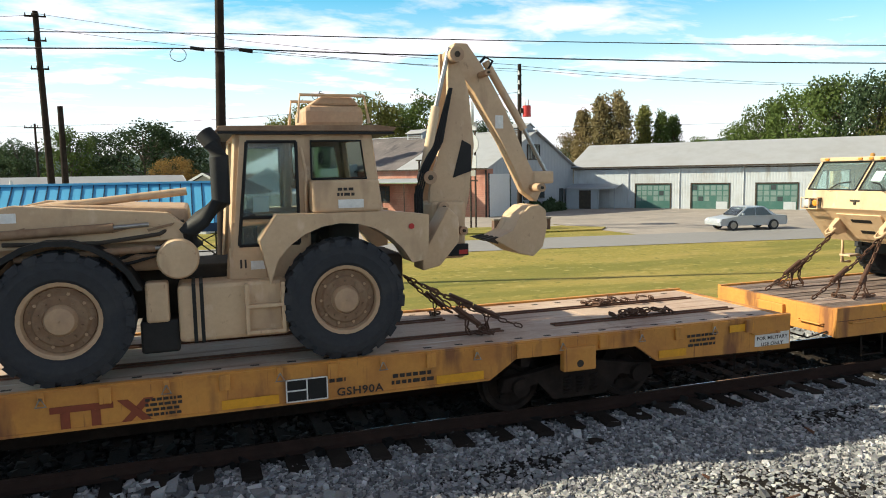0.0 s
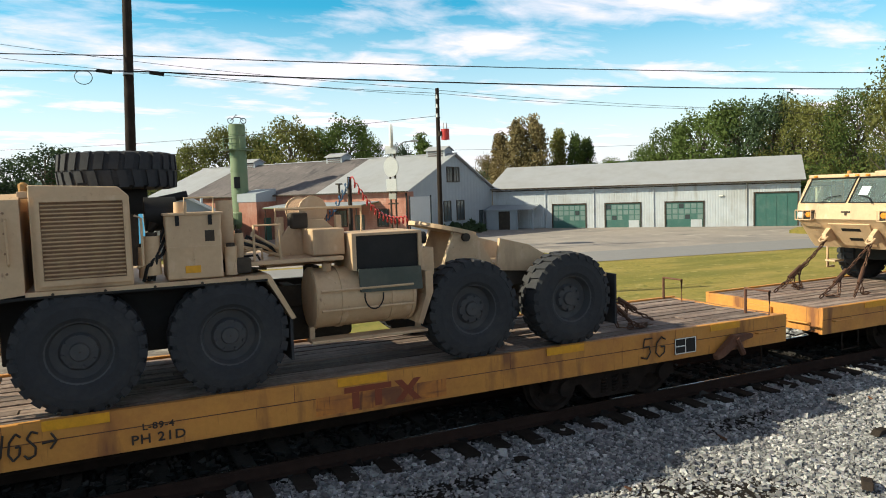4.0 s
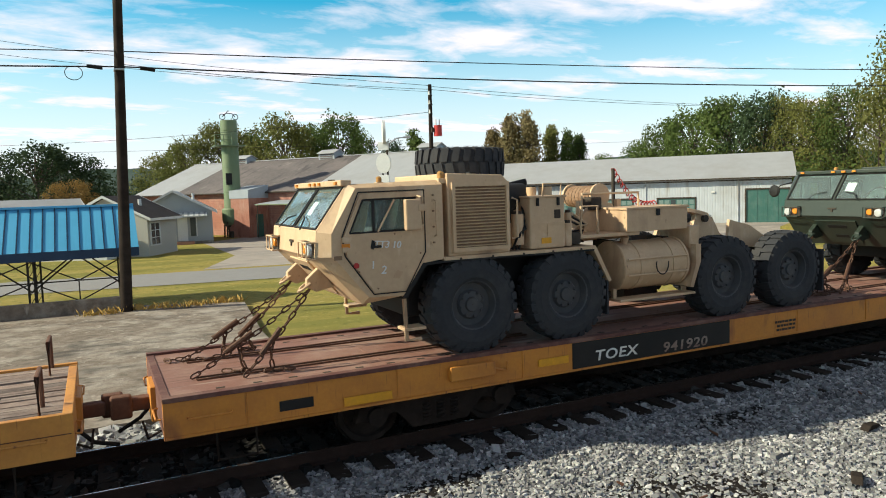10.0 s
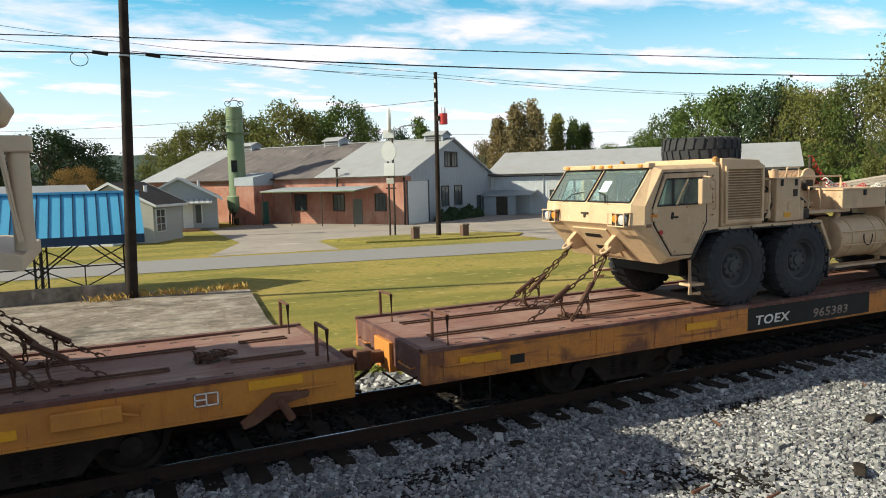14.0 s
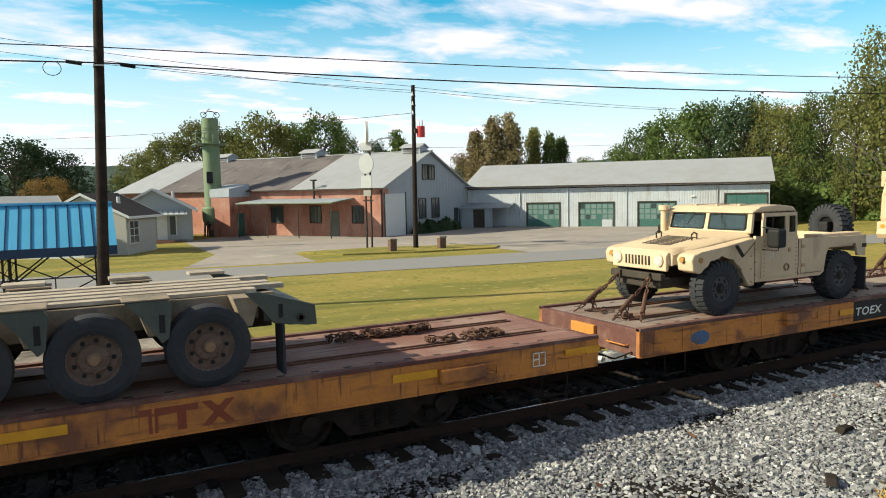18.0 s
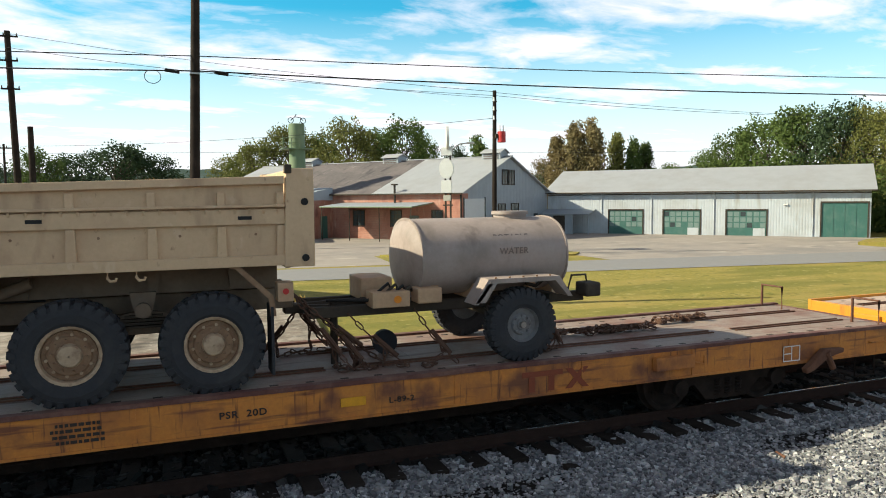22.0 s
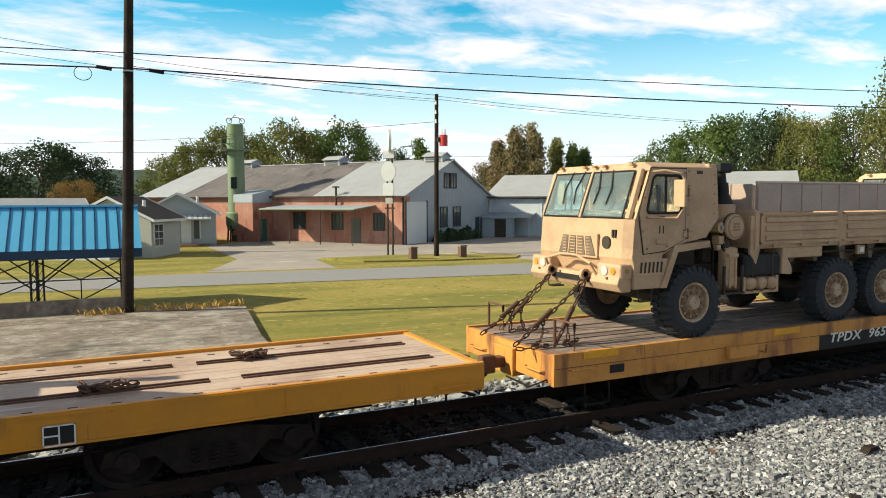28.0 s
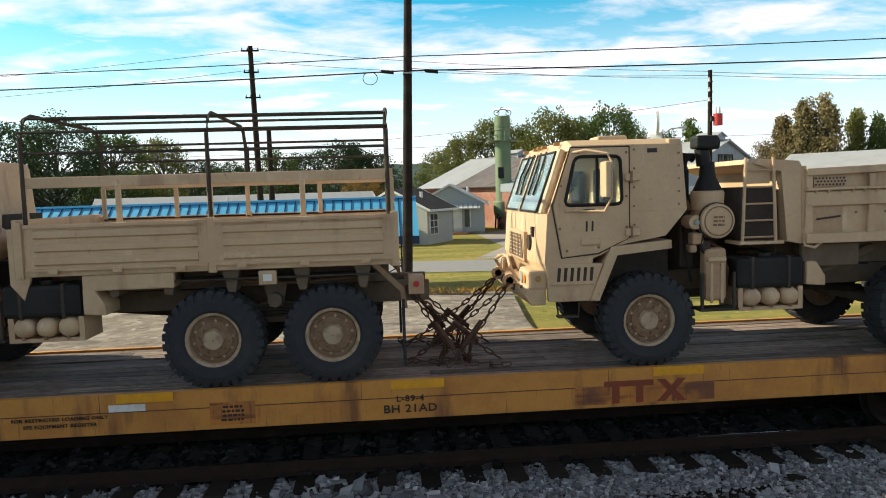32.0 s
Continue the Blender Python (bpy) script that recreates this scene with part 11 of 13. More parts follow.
def water_trailer(u):
    t = rider(thing("water_trailer", "faded pinkish tank trailer lettered potable water", "trailer"), u, DECK_Z)
    oval_tank("tank", t, TANK_MAUVE, -1.24, 0.88, 1.35, 0.72, 0.53, 0.12, 0.9)
    for x in (-1.25, 0.89):
        part("tank_seam", loft(bmesh.new(), [oval(x - 0.012, 1.35, 0.735, 0.545, 32, 0.9), oval(x + 0.012, 1.35, 0.735, 0.545, 32, 0.9)]), TANK_MAUVE, t)
    man = cyl("manhole", t, TANK_MAUVE, (0.35, 0, 1.84), (0.35, 0, 1.92), 0.24)
    cyl("manhole_lid", man, TANK_MAUVE, (0.35, 0, 1.92), (0.35, 0, 1.965), 0.27)
    words("stencil", "POTABLE", 0.12, FAINT, t, pose(0.05, -0.700, 1.62) @ pose(0, 0.07, 0, -25), "worn dark stencilled word potable", spread=1.1)
    words("stencil", "WATER", 0.12, FAINT, t, pose(0.05, -0.738, 1.44), "worn dark stencilled word water", spread=1.1)
    for s in (-1, 1):
        bx("frame_rail", t, UNDER, -2.7, 1.3, s * 0.45 - 0.05, s * 0.45 + 0.05, 0.66, 0.80, 0.01)
        f = side_plate("mudguard", t, TANK_MAUVE, [(-0.72, 0.80), (-0.66, 0.80), (-0.46, 1.06), (0.46, 1.06), (0.66, 0.84), (0.72, 0.84), (0.52, 1.12), (-0.52, 1.12)], min(s * 0.80, s * 1.14), max(s * 0.80, s * 1.14))
        bx("fender_bracket", f, UNDER, 0.50, 0.62, min(s * 0.5, s * 0.9), max(s * 0.5, s * 0.9), 0.75, 0.85, 0.01)
        wheel(t, 0.0, s, 0.50, 0.27, 0.25, "deep", HUB_GREY, 34, 1.12)
        part("hub_cap", rod(bmesh.new(), (0, s * 1.03, 0.49), (0, s * 1.11, 0.49), 0.055, 0.04, 14), STEEL, t)
        for k in range(5):
            part("fender_bolt", rod(bmesh.new(), (-0.40 + 0.2 * k, s * 1.10, 1.12), (-0.40 + 0.2 * k, s * 1.10, 1.14), 0.016, n=6), RUSTY_TAN, f)
        part("fender_skirt", prism(bmesh.new(), [(-0.70, 0.82), (-0.52, 1.06), (-0.40, 1.06), (-0.56, 0.82)], min(s * 1.12, s * 1.14), max(s * 1.12, s * 1.14)), TANK_MAUVE, f)
    cyl("axle", t, UNDER, (0, -0.9, 0.5), (0, 0.9, 0.5), 0.06)
    for s in (-1, 1):
        tube_part("drawbar", t, UNDER, [(-1.4, s * 0.45, 0.72), (-2.75, s * 0.08, 0.74)], 0.06, n=6)
    bx("tow_eye", t, UNDER, -2.95, -2.7, -0.1, 0.1, 0.68, 0.80, 0.02)
    cyl("landing_leg", t, UNDER, (-2.35, -0.3, 0.02), (-2.35, -0.3, 0.85), 0.05)
    part("landing_wheel", lathe(bmesh.new(), [(-0.05, 0.17), (0.05, 0.17)], 20, "y", (-1.55, 0.1, 0.17)), RUBBER, t)
    box_ = bx("tool_tray", t, TAN_WORN, -1.95, -1.45, -0.75, -0.4, 0.78, 0.98, 0.01)
    part("reflector", rod(bmesh.new(), (-1.62, -0.752, 0.88), (-1.62, -0.765, 0.88), 0.05, n=14), AMBER, box_, "round amber reflector")
    bx("valve_box", t, TAN_WORN, -1.98, -1.55, -0.3, 0.35, 0.82, 1.12, 0.02)
    bx("rear_bracket", t, UNDER, 1.15, 1.40, -0.8, -0.5, 0.75, 0.95, 0.03)
    tube_part("tank_pipe", t, UNDER, [(0.5, -0.72, 1.02), (0.35, -0.78, 0.95), (0.2, -0.78, 1.0)], 0.025)
    for k in range(4):
        tube_part("hose", t, BLACK if k % 2 else UNDER, [(-1.35 - k * 0.09, -0.50, 0.95), (-1.40 - k * 0.10, -0.62, 1.02 + k * 0.02), (-1.6 - k * 0.12, -0.55, 0.86), (-2.0 - k * 0.15, -0.32, 0.86)], 0.020, n=6)
    for x in (-1.05, -0.45, 0.40, 0.78):
        saddle = side_plate("tank_saddle", t, TAN_WORN, [(x - 0.06, 0.79), (x + 0.06, 0.79), (x + 0.05, 1.02), (x - 0.05, 1.02)], -0.58, 0.58)
    for s in (-1, 1):
        tube_part("tank_strap", t, UNDER, [(-0.45, s * 0.50, 0.80), (-0.45, s * 0.70, 1.10)], 0.022, n=6)
    bx("spigot_cabinet", t, TAN_WORN, -1.34, -1.0, -0.74, -0.45, 0.80, 1.0, 0.02)
    tube_part("hand_rail", t, UNDER, [(0.95, -0.62, 0.82), (1.02, -0.62, 1.05), (1.25, -0.62, 1.05), (1.30, -0.62, 0.82)], 0.018, n=6)
    return t


WOOD_BED = material("weathered_trailer_boards", (0.42, 0.35, 0.27), 0.85, dark=(0.28, 0.22, 0.17), grain=8, amount=0.8, stain=(0.50, 0.43, 0.34), stain_scale=1.5, bump=0.4, bump_scale=30, per_object=0.18)


RIM_RUST = material("rusty_brown_wheel", (0.155, 0.095, 0.068), 0.8, dark=(0.10, 0.06, 0.045), grain=10, stain=(0.24, 0.17, 0.13), stain_scale=6, stain_amount=0.6, bump=0.15)
DUSTY_GREEN = material("dust_caked_green_paint", (0.28, 0.21, 0.145), 0.85, dark=(0.20, 0.15, 0.105), grain=9, stain=(0.085, 0.09, 0.068), stain_scale=3.0, stain_amount=0.8, bump=0.15)


def road_axles(t, paint, s):
    """Three road wheels of the green trailer on one side, with the bracket plates between them and its tail."""
    def plate(name, outline, ya, yb, mat, parent=t):
        return side_plate(name, parent, mat, outline, min(s * ya, s * yb), max(s * ya, s * yb), bevel=0.01)
    for x in (5.70, 6.89, 8.06):
        w = wheel(t, x, s, 0.495, 0.34, 0.285, "deep", RIM_RUST, 0, 1.20)
        for k in range(9):
            a = math.tau * k / 9
            part("hand_hole", rod(bmesh.new(), (math.cos(a) * 0.195, -0.064, math.sin(a) * 0.195), (math.cos(a) * 0.195, -0.05, math.sin(a) * 0.195), 0.026, n=8), BLACK, w)
        part("hub_cap", rod(bmesh.new(), (0, -0.16, 0), (0, -0.05, 0), 0.055, 0.085, 12), RUSTY_TAN, w)
    for x in (6.36, 7.54):
        b = plate("bracket_plate", [(x - 0.34, 1.055), (x + 0.10, 1.055), (x + 0.14, 0.98), (x + 0.10, 0.64), (x + 0.02, 0.58), (x - 0.12, 0.82)], 1.14, 1.19, paint)
        part("bracket_slot", one_box(x + 0.0, x + 0.06, min(s * 1.189, s * 1.195), max(s * 1.189, s * 1.195), 0.70, 0.90), BLACK, b)
        plate("bracket_top", [(x - 0.36, 1.058), (x + 0.13, 1.058), (x + 0.13, 1.078), (x - 0.36, 1.078)], 0.74, 1.20, DUSTY_GREEN, b)
    tail = plate("tail_plate", [(8.46, 1.06), (8.62, 1.06), (9.28, 0.86), (9.30, 0.62), (9.18, 0.62), (8.78, 0.68), (8.60, 0.92)], 1.14, 1.19, paint)
    part("tail_slot", one_box(8.84, 8.89, min(s * 1.189, s * 1.195), max(s * 1.189, s * 1.195), 0.74, 0.90), BLACK, tail)
    part("tail_ring", lathe(bmesh.new(), [(-0.012, 0.03), (0.012, 0.03), (0.012, 0.05), (-0.012, 0.05)], 12, "y", (9.10, s * 1.20, 0.72)), UNDER, tail)
    bx("mud_flap", t, RUBBER, 8.88, 8.91, min(s * 1.18, s * 0.84), max(s * 1.18, s * 0.84), 0.06, 0.66, 0.0)
    plate("rear_beam", [(5.2, 0.66), (8.9, 0.70), (8.9, 1.0), (5.2, 0.98)], 0.70, 0.80, DUSTY_GREEN)
    for x in (5.30, 6.32, 7.48, 8.50):
        plate("beam_gusset", [(x - 0.16, 1.0), (x + 0.16, 1.0), (x + 0.05, 0.66), (x - 0.05, 0.66)], 0.80, 1.12, DUSTY_GREEN)
    for x in (5.1, 6.3, 7.5):
        tube_part("air_line", t, BLACK, [(x, s * 0.84, 0.72), (x + 0.3, s * 0.90, 0.60), (x + 0.6, s * 0.86, 0.70)], 0.018, n=6)
    part("dusty_panel", prism(bmesh.new(), [(4.93, 0.48), (5.12, 0.48), (5.36, 0.93), (4.93, 0.93)], min(s * 1.171, s * 1.176), max(s * 1.171, s * 1.176)), DUSTY_GREEN, t)


def lowbed_trailer(u, paint, label, rim=None, wood_rear=False):
    """Goose-neck low-bed trailer: neck, ribbed side girders, plank bed, three rear axles."""
    t = rider(thing("lowbed_trailer", label, "trailer", "low-bed trailers"), u, DECK_Z)
    for s in (-1, 1):
        y0, y1 = min(s * 1.22, s * 1.08), max(s * 1.22, s * 1.08)
        side_plate("neck_beam", t, paint, [(-3.40, 1.62), (-3.30, 1.52), (-2.6, 1.50), (-1.05, 1.52), (-0.30, 0.40), (0.06, 0.40), (0.06, 0.60), (-0.02, 0.96), (-0.48, 1.85), (-0.60, 1.96), (-0.85, 1.97), (-3.35, 1.78)], min(s * 1.15, s * 0.98), max(s * 1.15, s * 0.98), bevel=0.012)
        side_plate("neck_link", t, paint, [(-0.72, 1.72), (-0.56, 1.78), (0.0, 0.62), (-0.16, 0.55)], min(s * 1.20, s * 1.16), max(s * 1.20, s * 1.16), bevel=0.01)
        for x, z in ((-0.62, 1.75), (-0.08, 0.62), (-0.74, 1.42)):
            cyl("pivot_pin", t, paint, (x, s * 1.14, z), (x, s * 1.235, z), 0.085)
        g = side_plate("side_girder", t, paint, [(0.06, 0.42), (5.10, 0.46), (5.42, 0.98), (0.02, 0.96)], min(s * 1.17, s * 1.12), max(s * 1.17, s * 1.12))
        for xa, xb, za, zb_ in ((0.02, 5.42, 0.94, 1.0), (0.06, 5.10, 0.41, 0.45)):
            part("girder_flange", one_box(xa, xb, min(s * 1.12, s * 1.24), max(s * 1.12, s * 1.24), za, zb_), paint, g)
        for k in range(11):
            x = 0.14 + k * 0.485
            bm = bmesh.new()
            box(bm, x - 0.022, x + 0.022, min(s * 1.16, s * 1.235), max(s * 1.16, s * 1.235), 0.44, 0.96)
            prism(bm, [(x + 0.05, 0.94), (x + 0.11, 0.94), (x + 0.42, 0.60), (x + 0.38, 0.56)] if k < 10 else [(x - 0.01, 0.9), (x + 0.01, 0.9), (x + 0.01, 0.5), (x - 0.01, 0.5)], min(s * 1.17, s * 1.20), max(s * 1.17, s * 1.20))
            part("girder_rib", bm, paint, g)
        for k in (1, 3, 5, 7, 9):
            x = 0.40 + k * 0.485
            part("lash_ring", pipe(bmesh.new(), [(x - 0.045, s * 1.19, 0.72), (x - 0.055, s * 1.23, 0.66), (x - 0.045, s * 1.24, 0.57), (x, s * 1.245, 0.545), (x + 0.045, s * 1.24, 0.57), (x + 0.055, s * 1.23, 0.66), (x + 0.045, s * 1.19, 0.72)], 0.014, 6), paint, t)
        if wood_rear:
            road_axles(t, paint, s)
        else:
            for k, x in enumerate((5.83, 7.10, 8.36)):
                wheel(t, x, s, 0.50, 0.40, 0.26, "deep", rim or BLACK, 0, 1.22)
                f = side_plate("wheel_fender", t, paint, [(x - 0.50, 0.96), (x - 0.42, 1.06), (x + 0.48, 1.06), (x + 0.56, 0.98), (x + 0.64, 0.74), (x + 0.56, 0.76), (x + 0.44, 0.97), (x - 0.36, 0.99)] if k < 2 else [(x - 0.50, 0.96), (x - 0.42, 1.06), (x + 0.60, 1.04), (x + 1.40, 0.82), (x + 1.40, 0.58), (x + 0.66, 0.70), (x + 0.44, 0.97), (x - 0.36, 0.99)], y0, y1)
            for x in (6.46, 7.73, 9.02):
                part("fender_slot", one_box(x - 0.03, x + 0.03, min(s * 1.221, s * 1.226), max(s * 1.221, s * 1.226), 0.80, 0.98), BLACK, t)
            part("tail_lamp", rod(bmesh.new(), (9.55, s * 1.222, 0.76), (9.55, s * 1.235, 0.76), 0.04, n=12), RED, t, "round red tail lamp")
            part("tail_lamp", rod(bmesh.new(), (9.55, s * 1.222, 0.66), (9.55, s * 1.235, 0.66), 0.04, n=12), RED, t, "round red tail lamp")
    for y in (-0.62, 0.62):
        cyl("lift_ram", t, RUST, (-0.88, y, 1.42), (-0.30, y, 0.70), 0.085, 12)
        cyl("ram_rod", t, STEEL, (-0.30, y, 0.70), (-0.10, y, 0.50), 0.05, 10)
    side_plate("toggle_plate", t, RUST, [(-0.86, 1.50), (-0.60, 1.50), (-0.44, 1.12), (-0.50, 0.72), (-0.62, 0.70), (-0.74, 1.06)], -0.90, -0.82)
    bx("neck_pump", t, RUST, -0.75, -0.42, -0.35, 0.25, 0.85, 1.25, 0.04)
    for k in range(4):
        tube_part("neck_hose", t, BLACK, [(-0.95, -0.5 + 0.2 * k, 1.45), (-0.75, -0.75 + 0.1 * k, 1.0 - 0.06 * k), (-0.45, -0.7, 0.62 - 0.05 * k), (-0.05, -0.6 + 0.1 * k, 0.60)], 0.02, n=6)
    for x, z in ((-3.0, 1.66), (-2.85, 1.67)):
        part("marker_lens", rod(bmesh.new(), (x, -1.152, z), (x, -1.17, z), 0.045, n=12), AMBER if x > -2.9 else RED, t, "round marker lens")
    part("lift_shackle", lathe(bmesh.new(), [(-0.02, 0.06), (0.02, 0.06), (0.02, 0.09), (-0.02, 0.09)], 14, "y", (-1.30, -1.17, 1.84)), UNDER, t)
    scrawl(t, -1.62, 1.82, 0.24, 0.055, 1, 9, -1.153, MARK, "short dark stencilled word")
    bx("bed_frame", t, UNDER, 0.1, 5.6, -1.1, 1.1, 0.50, 0.92, 0.0)
    bx("spine", t, UNDER, 5.3, 8.9 if wood_rear else 9.4, -0.6, 0.6, 0.55, 0.98, 0.0)
    for k in range(9):
        w = 2.22 / 9
        y = -1.11 + k * w
        bx("bed_plank", t, WOOD_BED, 0.06, 5.30 + (k % 3) * 0.08, y + 0.008, y + w - 0.008, 0.96, 1.015 + 0.006 * (k % 2), 0.004)
    rng = random.Random(int(u))
    for k in range(5):
        y = -0.9 + k * 0.42
        x = rng.uniform(0.4, 2.2)
        bx("loose_board", t, WOOD_BED, x, x + rng.uniform(2.2, 3.4), y, y + 0.16, 1.022, 1.05, 0.004)
    if wood_rear:
        for k in range(7):
            y = -0.72 + k * 0.207
            bx("rear_plank", t, WOOD_BED, 5.36 + 0.05 * (k % 2), 8.70 + 0.13 * ((k * 3) % 4), y, y + 0.185, 1.0, 1.045 + 0.014 * (k % 3), 0.004)
        for x in (6.2, 7.4, 8.4):
            bx("loose_board", t, WOOD_BED, x - 0.25, x + 0.22, 0.84, 1.16, 1.082, 1.12, 0.004)
    else:
        bx("rear_deck", t, TAN_DUSTY, 5.40, 8.95, -0.78, 0.78, 0.99, 1.03, 0.004)
        bx("rear_deck_side", t, TAN_DUSTY, 5.40, 9.0, -1.21, -0.80, 1.062, 1.075, 0.0)
        bx("rear_deck_side", t, TAN_DUSTY, 5.40, 9.0, 0.80, 1.21, 1.062, 1.075, 0.0)
    for k in range(0 if wood_rear else 10):
        part("tread_bar", one_box(9.0 + k * 0.075, 9.03 + k * 0.075, -1.0, 1.0, 1.0 - k * 0.02, 1.02 - k * 0.02), paint, t)
    side_plate("beaver_tail", t, paint, [(8.70, 0.98), (9.26, 0.84), (9.26, 0.62), (9.0, 0.62), (8.70, 0.70)] if wood_rear else [(8.95, 1.0), (9.76, 0.80), (9.76, 0.58), (9.2, 0.60), (8.95, 0.70)], -1.06, 1.06)
    for k in range(5):
        y = -0.86 + k * 0.36
        side_plate("neck_board", t, WOOD_BED, [(-3.2, 1.79), (-0.9, 1.985), (-0.9, 2.03), (-3.2, 1.835)], y, y + 0.31)
    bx("neck_plate", t, paint, -3.3, -0.9, -0.98, 0.98, 1.53, 1.60, 0.0)
    bx("king_plate", t, UNDER, -3.1, -2.0, -0.45, 0.45, 1.44, 1.53, 0.01)
    return t


def backhoe_loader(u):
    """High-speed excavator loader; the loader end is cut short out of sight."""
    t = rider(thing("backhoe_loader", "tan army backhoe loader with a folded digging arm", "excavator"), u, DECK_Z)
    hood = part("hood", prism(bmesh.new(), [(-2.6, 1.15), (1.25, 1.15), (1.35, 1.50), (1.30, 1.84), (-0.2, 1.92), (-1.2, 1.70), (-2.6, 1.62)], -0.86, 0.86, bevel=0.04), TAN_WORN, t)
    side_plate("loader_arm", t, TAN, [(-2.6, 1.30), (-0.6, 1.46), (1.25, 1.50), (1.32, 1.62), (1.1, 1.80), (-0.4, 1.92), (-1.3, 1.72), (-2.6, 1.46)], -1.02, -0.88, bevel=0.02)
    side_plate("loader_arm", t, TAN, [(-2.6, 1.30), (-0.6, 1.46), (1.25, 1.50), (1.32, 1.62), (1.1, 1.80), (-0.4, 1.92), (-1.3, 1.72), (-2.6, 1.46)], 0.88, 1.02, bevel=0.02)
    part("warning_plate", one_box(-0.72, -0.36, -1.03, -1.022, 1.74, 1.84), WHITE, t, "white and red warning plate")
    for z in (1.38, 1.52):
        tube_part("hydraulic_line", t, UNDER, [(-0.5, -1.04, z), (0.4, -1.05, z - 0.02), (1.0, -1.04, z + 0.05), (1.25, -0.9, z + 0.18)], 0.022)
    cyl("tilt_ram", t, TAN, (-0.3, -0.60, 1.86), (1.3, -0.60, 2.02), 0.045)
    chs = bx("chassis", t, UNDER, -1.2, 3.9, -0.5, 0.5, 0.55, 1.15, 0.03)
    arch = [(math.cos(a) * 0.86, 0.70 + math.sin(a) * 0.86) for a in np.linspace(2.75, 0.35, 10)]
    arch_in = [(math.cos(a) * 0.80, 0.70 + math.sin(a) * 0.80) for a in np.linspace(0.35, 2.75, 10)]
    for s in (-1, 1):
        side_plate("front_mudguard", t, BLACK, arch + arch_in, min(s * 1.2, s * 0.74), max(s * 1.2, s * 0.74), label="black plastic mudguard")
        rear = [(3.0 + math.cos(a) * 0.92, 0.72 + math.sin(a) * 0.90) for a in np.linspace(2.55, 0.45, 10)]
        side_plate("rear_fender", t, TAN, [(2.15, 0.95)] + rear + [(4.03, 1.14), (4.05, 1.68), (3.55, 1.74), (2.25, 1.74), (2.05, 1.45)], min(s * 1.18, s * 0.76), max(s * 1.18, s * 0.76))
        for x in (0.0, 3.0):
            wheel(t, x, s, 0.73, 0.44, 0.41, "dish", TAN_WORN, 22, 1.22)
    for x in (0.0, 3.0):
        cyl("axle", t, UNDER, (x, -0.9, 0.72), (x, 0.9, 0.72), 0.14)
    # cab
    cab = bmesh.new()
    for s in (-1, 1):
        for a, b in (((1.74, 0.99), (1.88, 2.68)), ((2.62, 0.94), (2.62, 2.68)), ((3.52, 1.68), (3.40, 2.68)), ((1.77, 1.65), (2.62, 1.65)), ((2.62, 2.04), (3.50, 2.04))):
            rod(cab, (a[0], s * 0.82, a[1]), (b[0], s * 0.78, b[1]), 0.055, n=6)
    for x, z in ((1.88, 2.66), (3.40, 2.66)):
        rod(cab, (x, -0.8, z), (x, 0.8, z), 0.05, n=6)
    part("cab_frame", cab, TAN, t)
    roof = part("roof", prism(bmesh.new(), [(1.63, 2.685), (1.67, 2.745), (3.50, 2.765), (3.73, 2.735), (3.69, 2.685)], -0.96, 0.96, bevel=0.012), RUSTY_TAN, t)
    for s in (-1, 1):
        y = s * 0.84
        door = part("door", ring_plate(bmesh.new(), [(1.73, 0.96), (1.90, 2.65), (2.63, 2.65), (2.63, 1.34), (2.36, 0.92)], [(1.84, 1.38), (1.97, 2.57), (2.53, 2.57), (2.53, 1.38)], min(y, y + s * 0.04), max(y, y + s * 0.04)), TAN, t)
        part("warning_label", one_box(1.96, 2.16, min(y + s * 0.04, y + s * 0.044), max(y + s * 0.04, y + s * 0.044), 1.10, 1.20), WHITE, door, "white and red label")
        for xx in (1.84, 1.89):
            part("tally_mark", one_box(xx, xx + 0.022, min(y + s * 0.04, y + s * 0.044), max(y + s * 0.04, y + s * 0.044), 1.12, 1.22), MARK, door)
        side_plate("door_pane", t, SCREEN_GLASS, [(1.82, 1.36), (2.56, 1.36), (2.56, 2.62), (1.95, 2.62)], min(y, y + s * 0.006), max(y, y + s * 0.006))
        side_plate("quarter_pane", t, DARK_GLASS, [(2.68, 2.10), (3.44, 2.10), (3.36, 2.60), (2.68, 2.60)], min(y, y + s * 0.006), max(y, y + s * 0.006))
        bm = bmesh.new()
        for a, b in (((1.84, 1.38), (1.97, 2.57)), ((1.97, 2.57), (2.53, 2.57)), ((2.53, 2.57), (2.53, 1.38)), ((2.53, 1.38), (1.84, 1.38)), ((1.87, 1.70), (2.53, 1.70))):
            rod(bm, (a[0], y + s * 0.036, a[1]), (b[0], y + s * 0.036, b[1]), 0.020, n=6)
        part("door_seal", bm, BLACK, door)
        tube_part("grab_bar", t, TAN, [(2.60, y + s * 0.1, 1.45), (2.62, y + s * 0.12, 2.2), (2.58, y + s * 0.05, 2.5)], 0.018)
    for s in (-1, 1):
        y0, y1 = min(s * 0.80, s * 0.86), max(s * 0.80, s * 0.86)
        bm = bmesh.new()
        for q in ((2.60, 3.50, 2.02, 2.13), (2.60, 3.44, 2.58, 2.68), (2.60, 2.70, 2.13, 2.58)):
            box(bm, q[0], q[1], y0, y1, q[2], q[3])
        prism(bm, [(3.36, 2.13), (3.50, 2.13), (3.42, 2.58), (3.30, 2.58)], y0, y1)
        part("quarter_panel", bm, TAN, t)
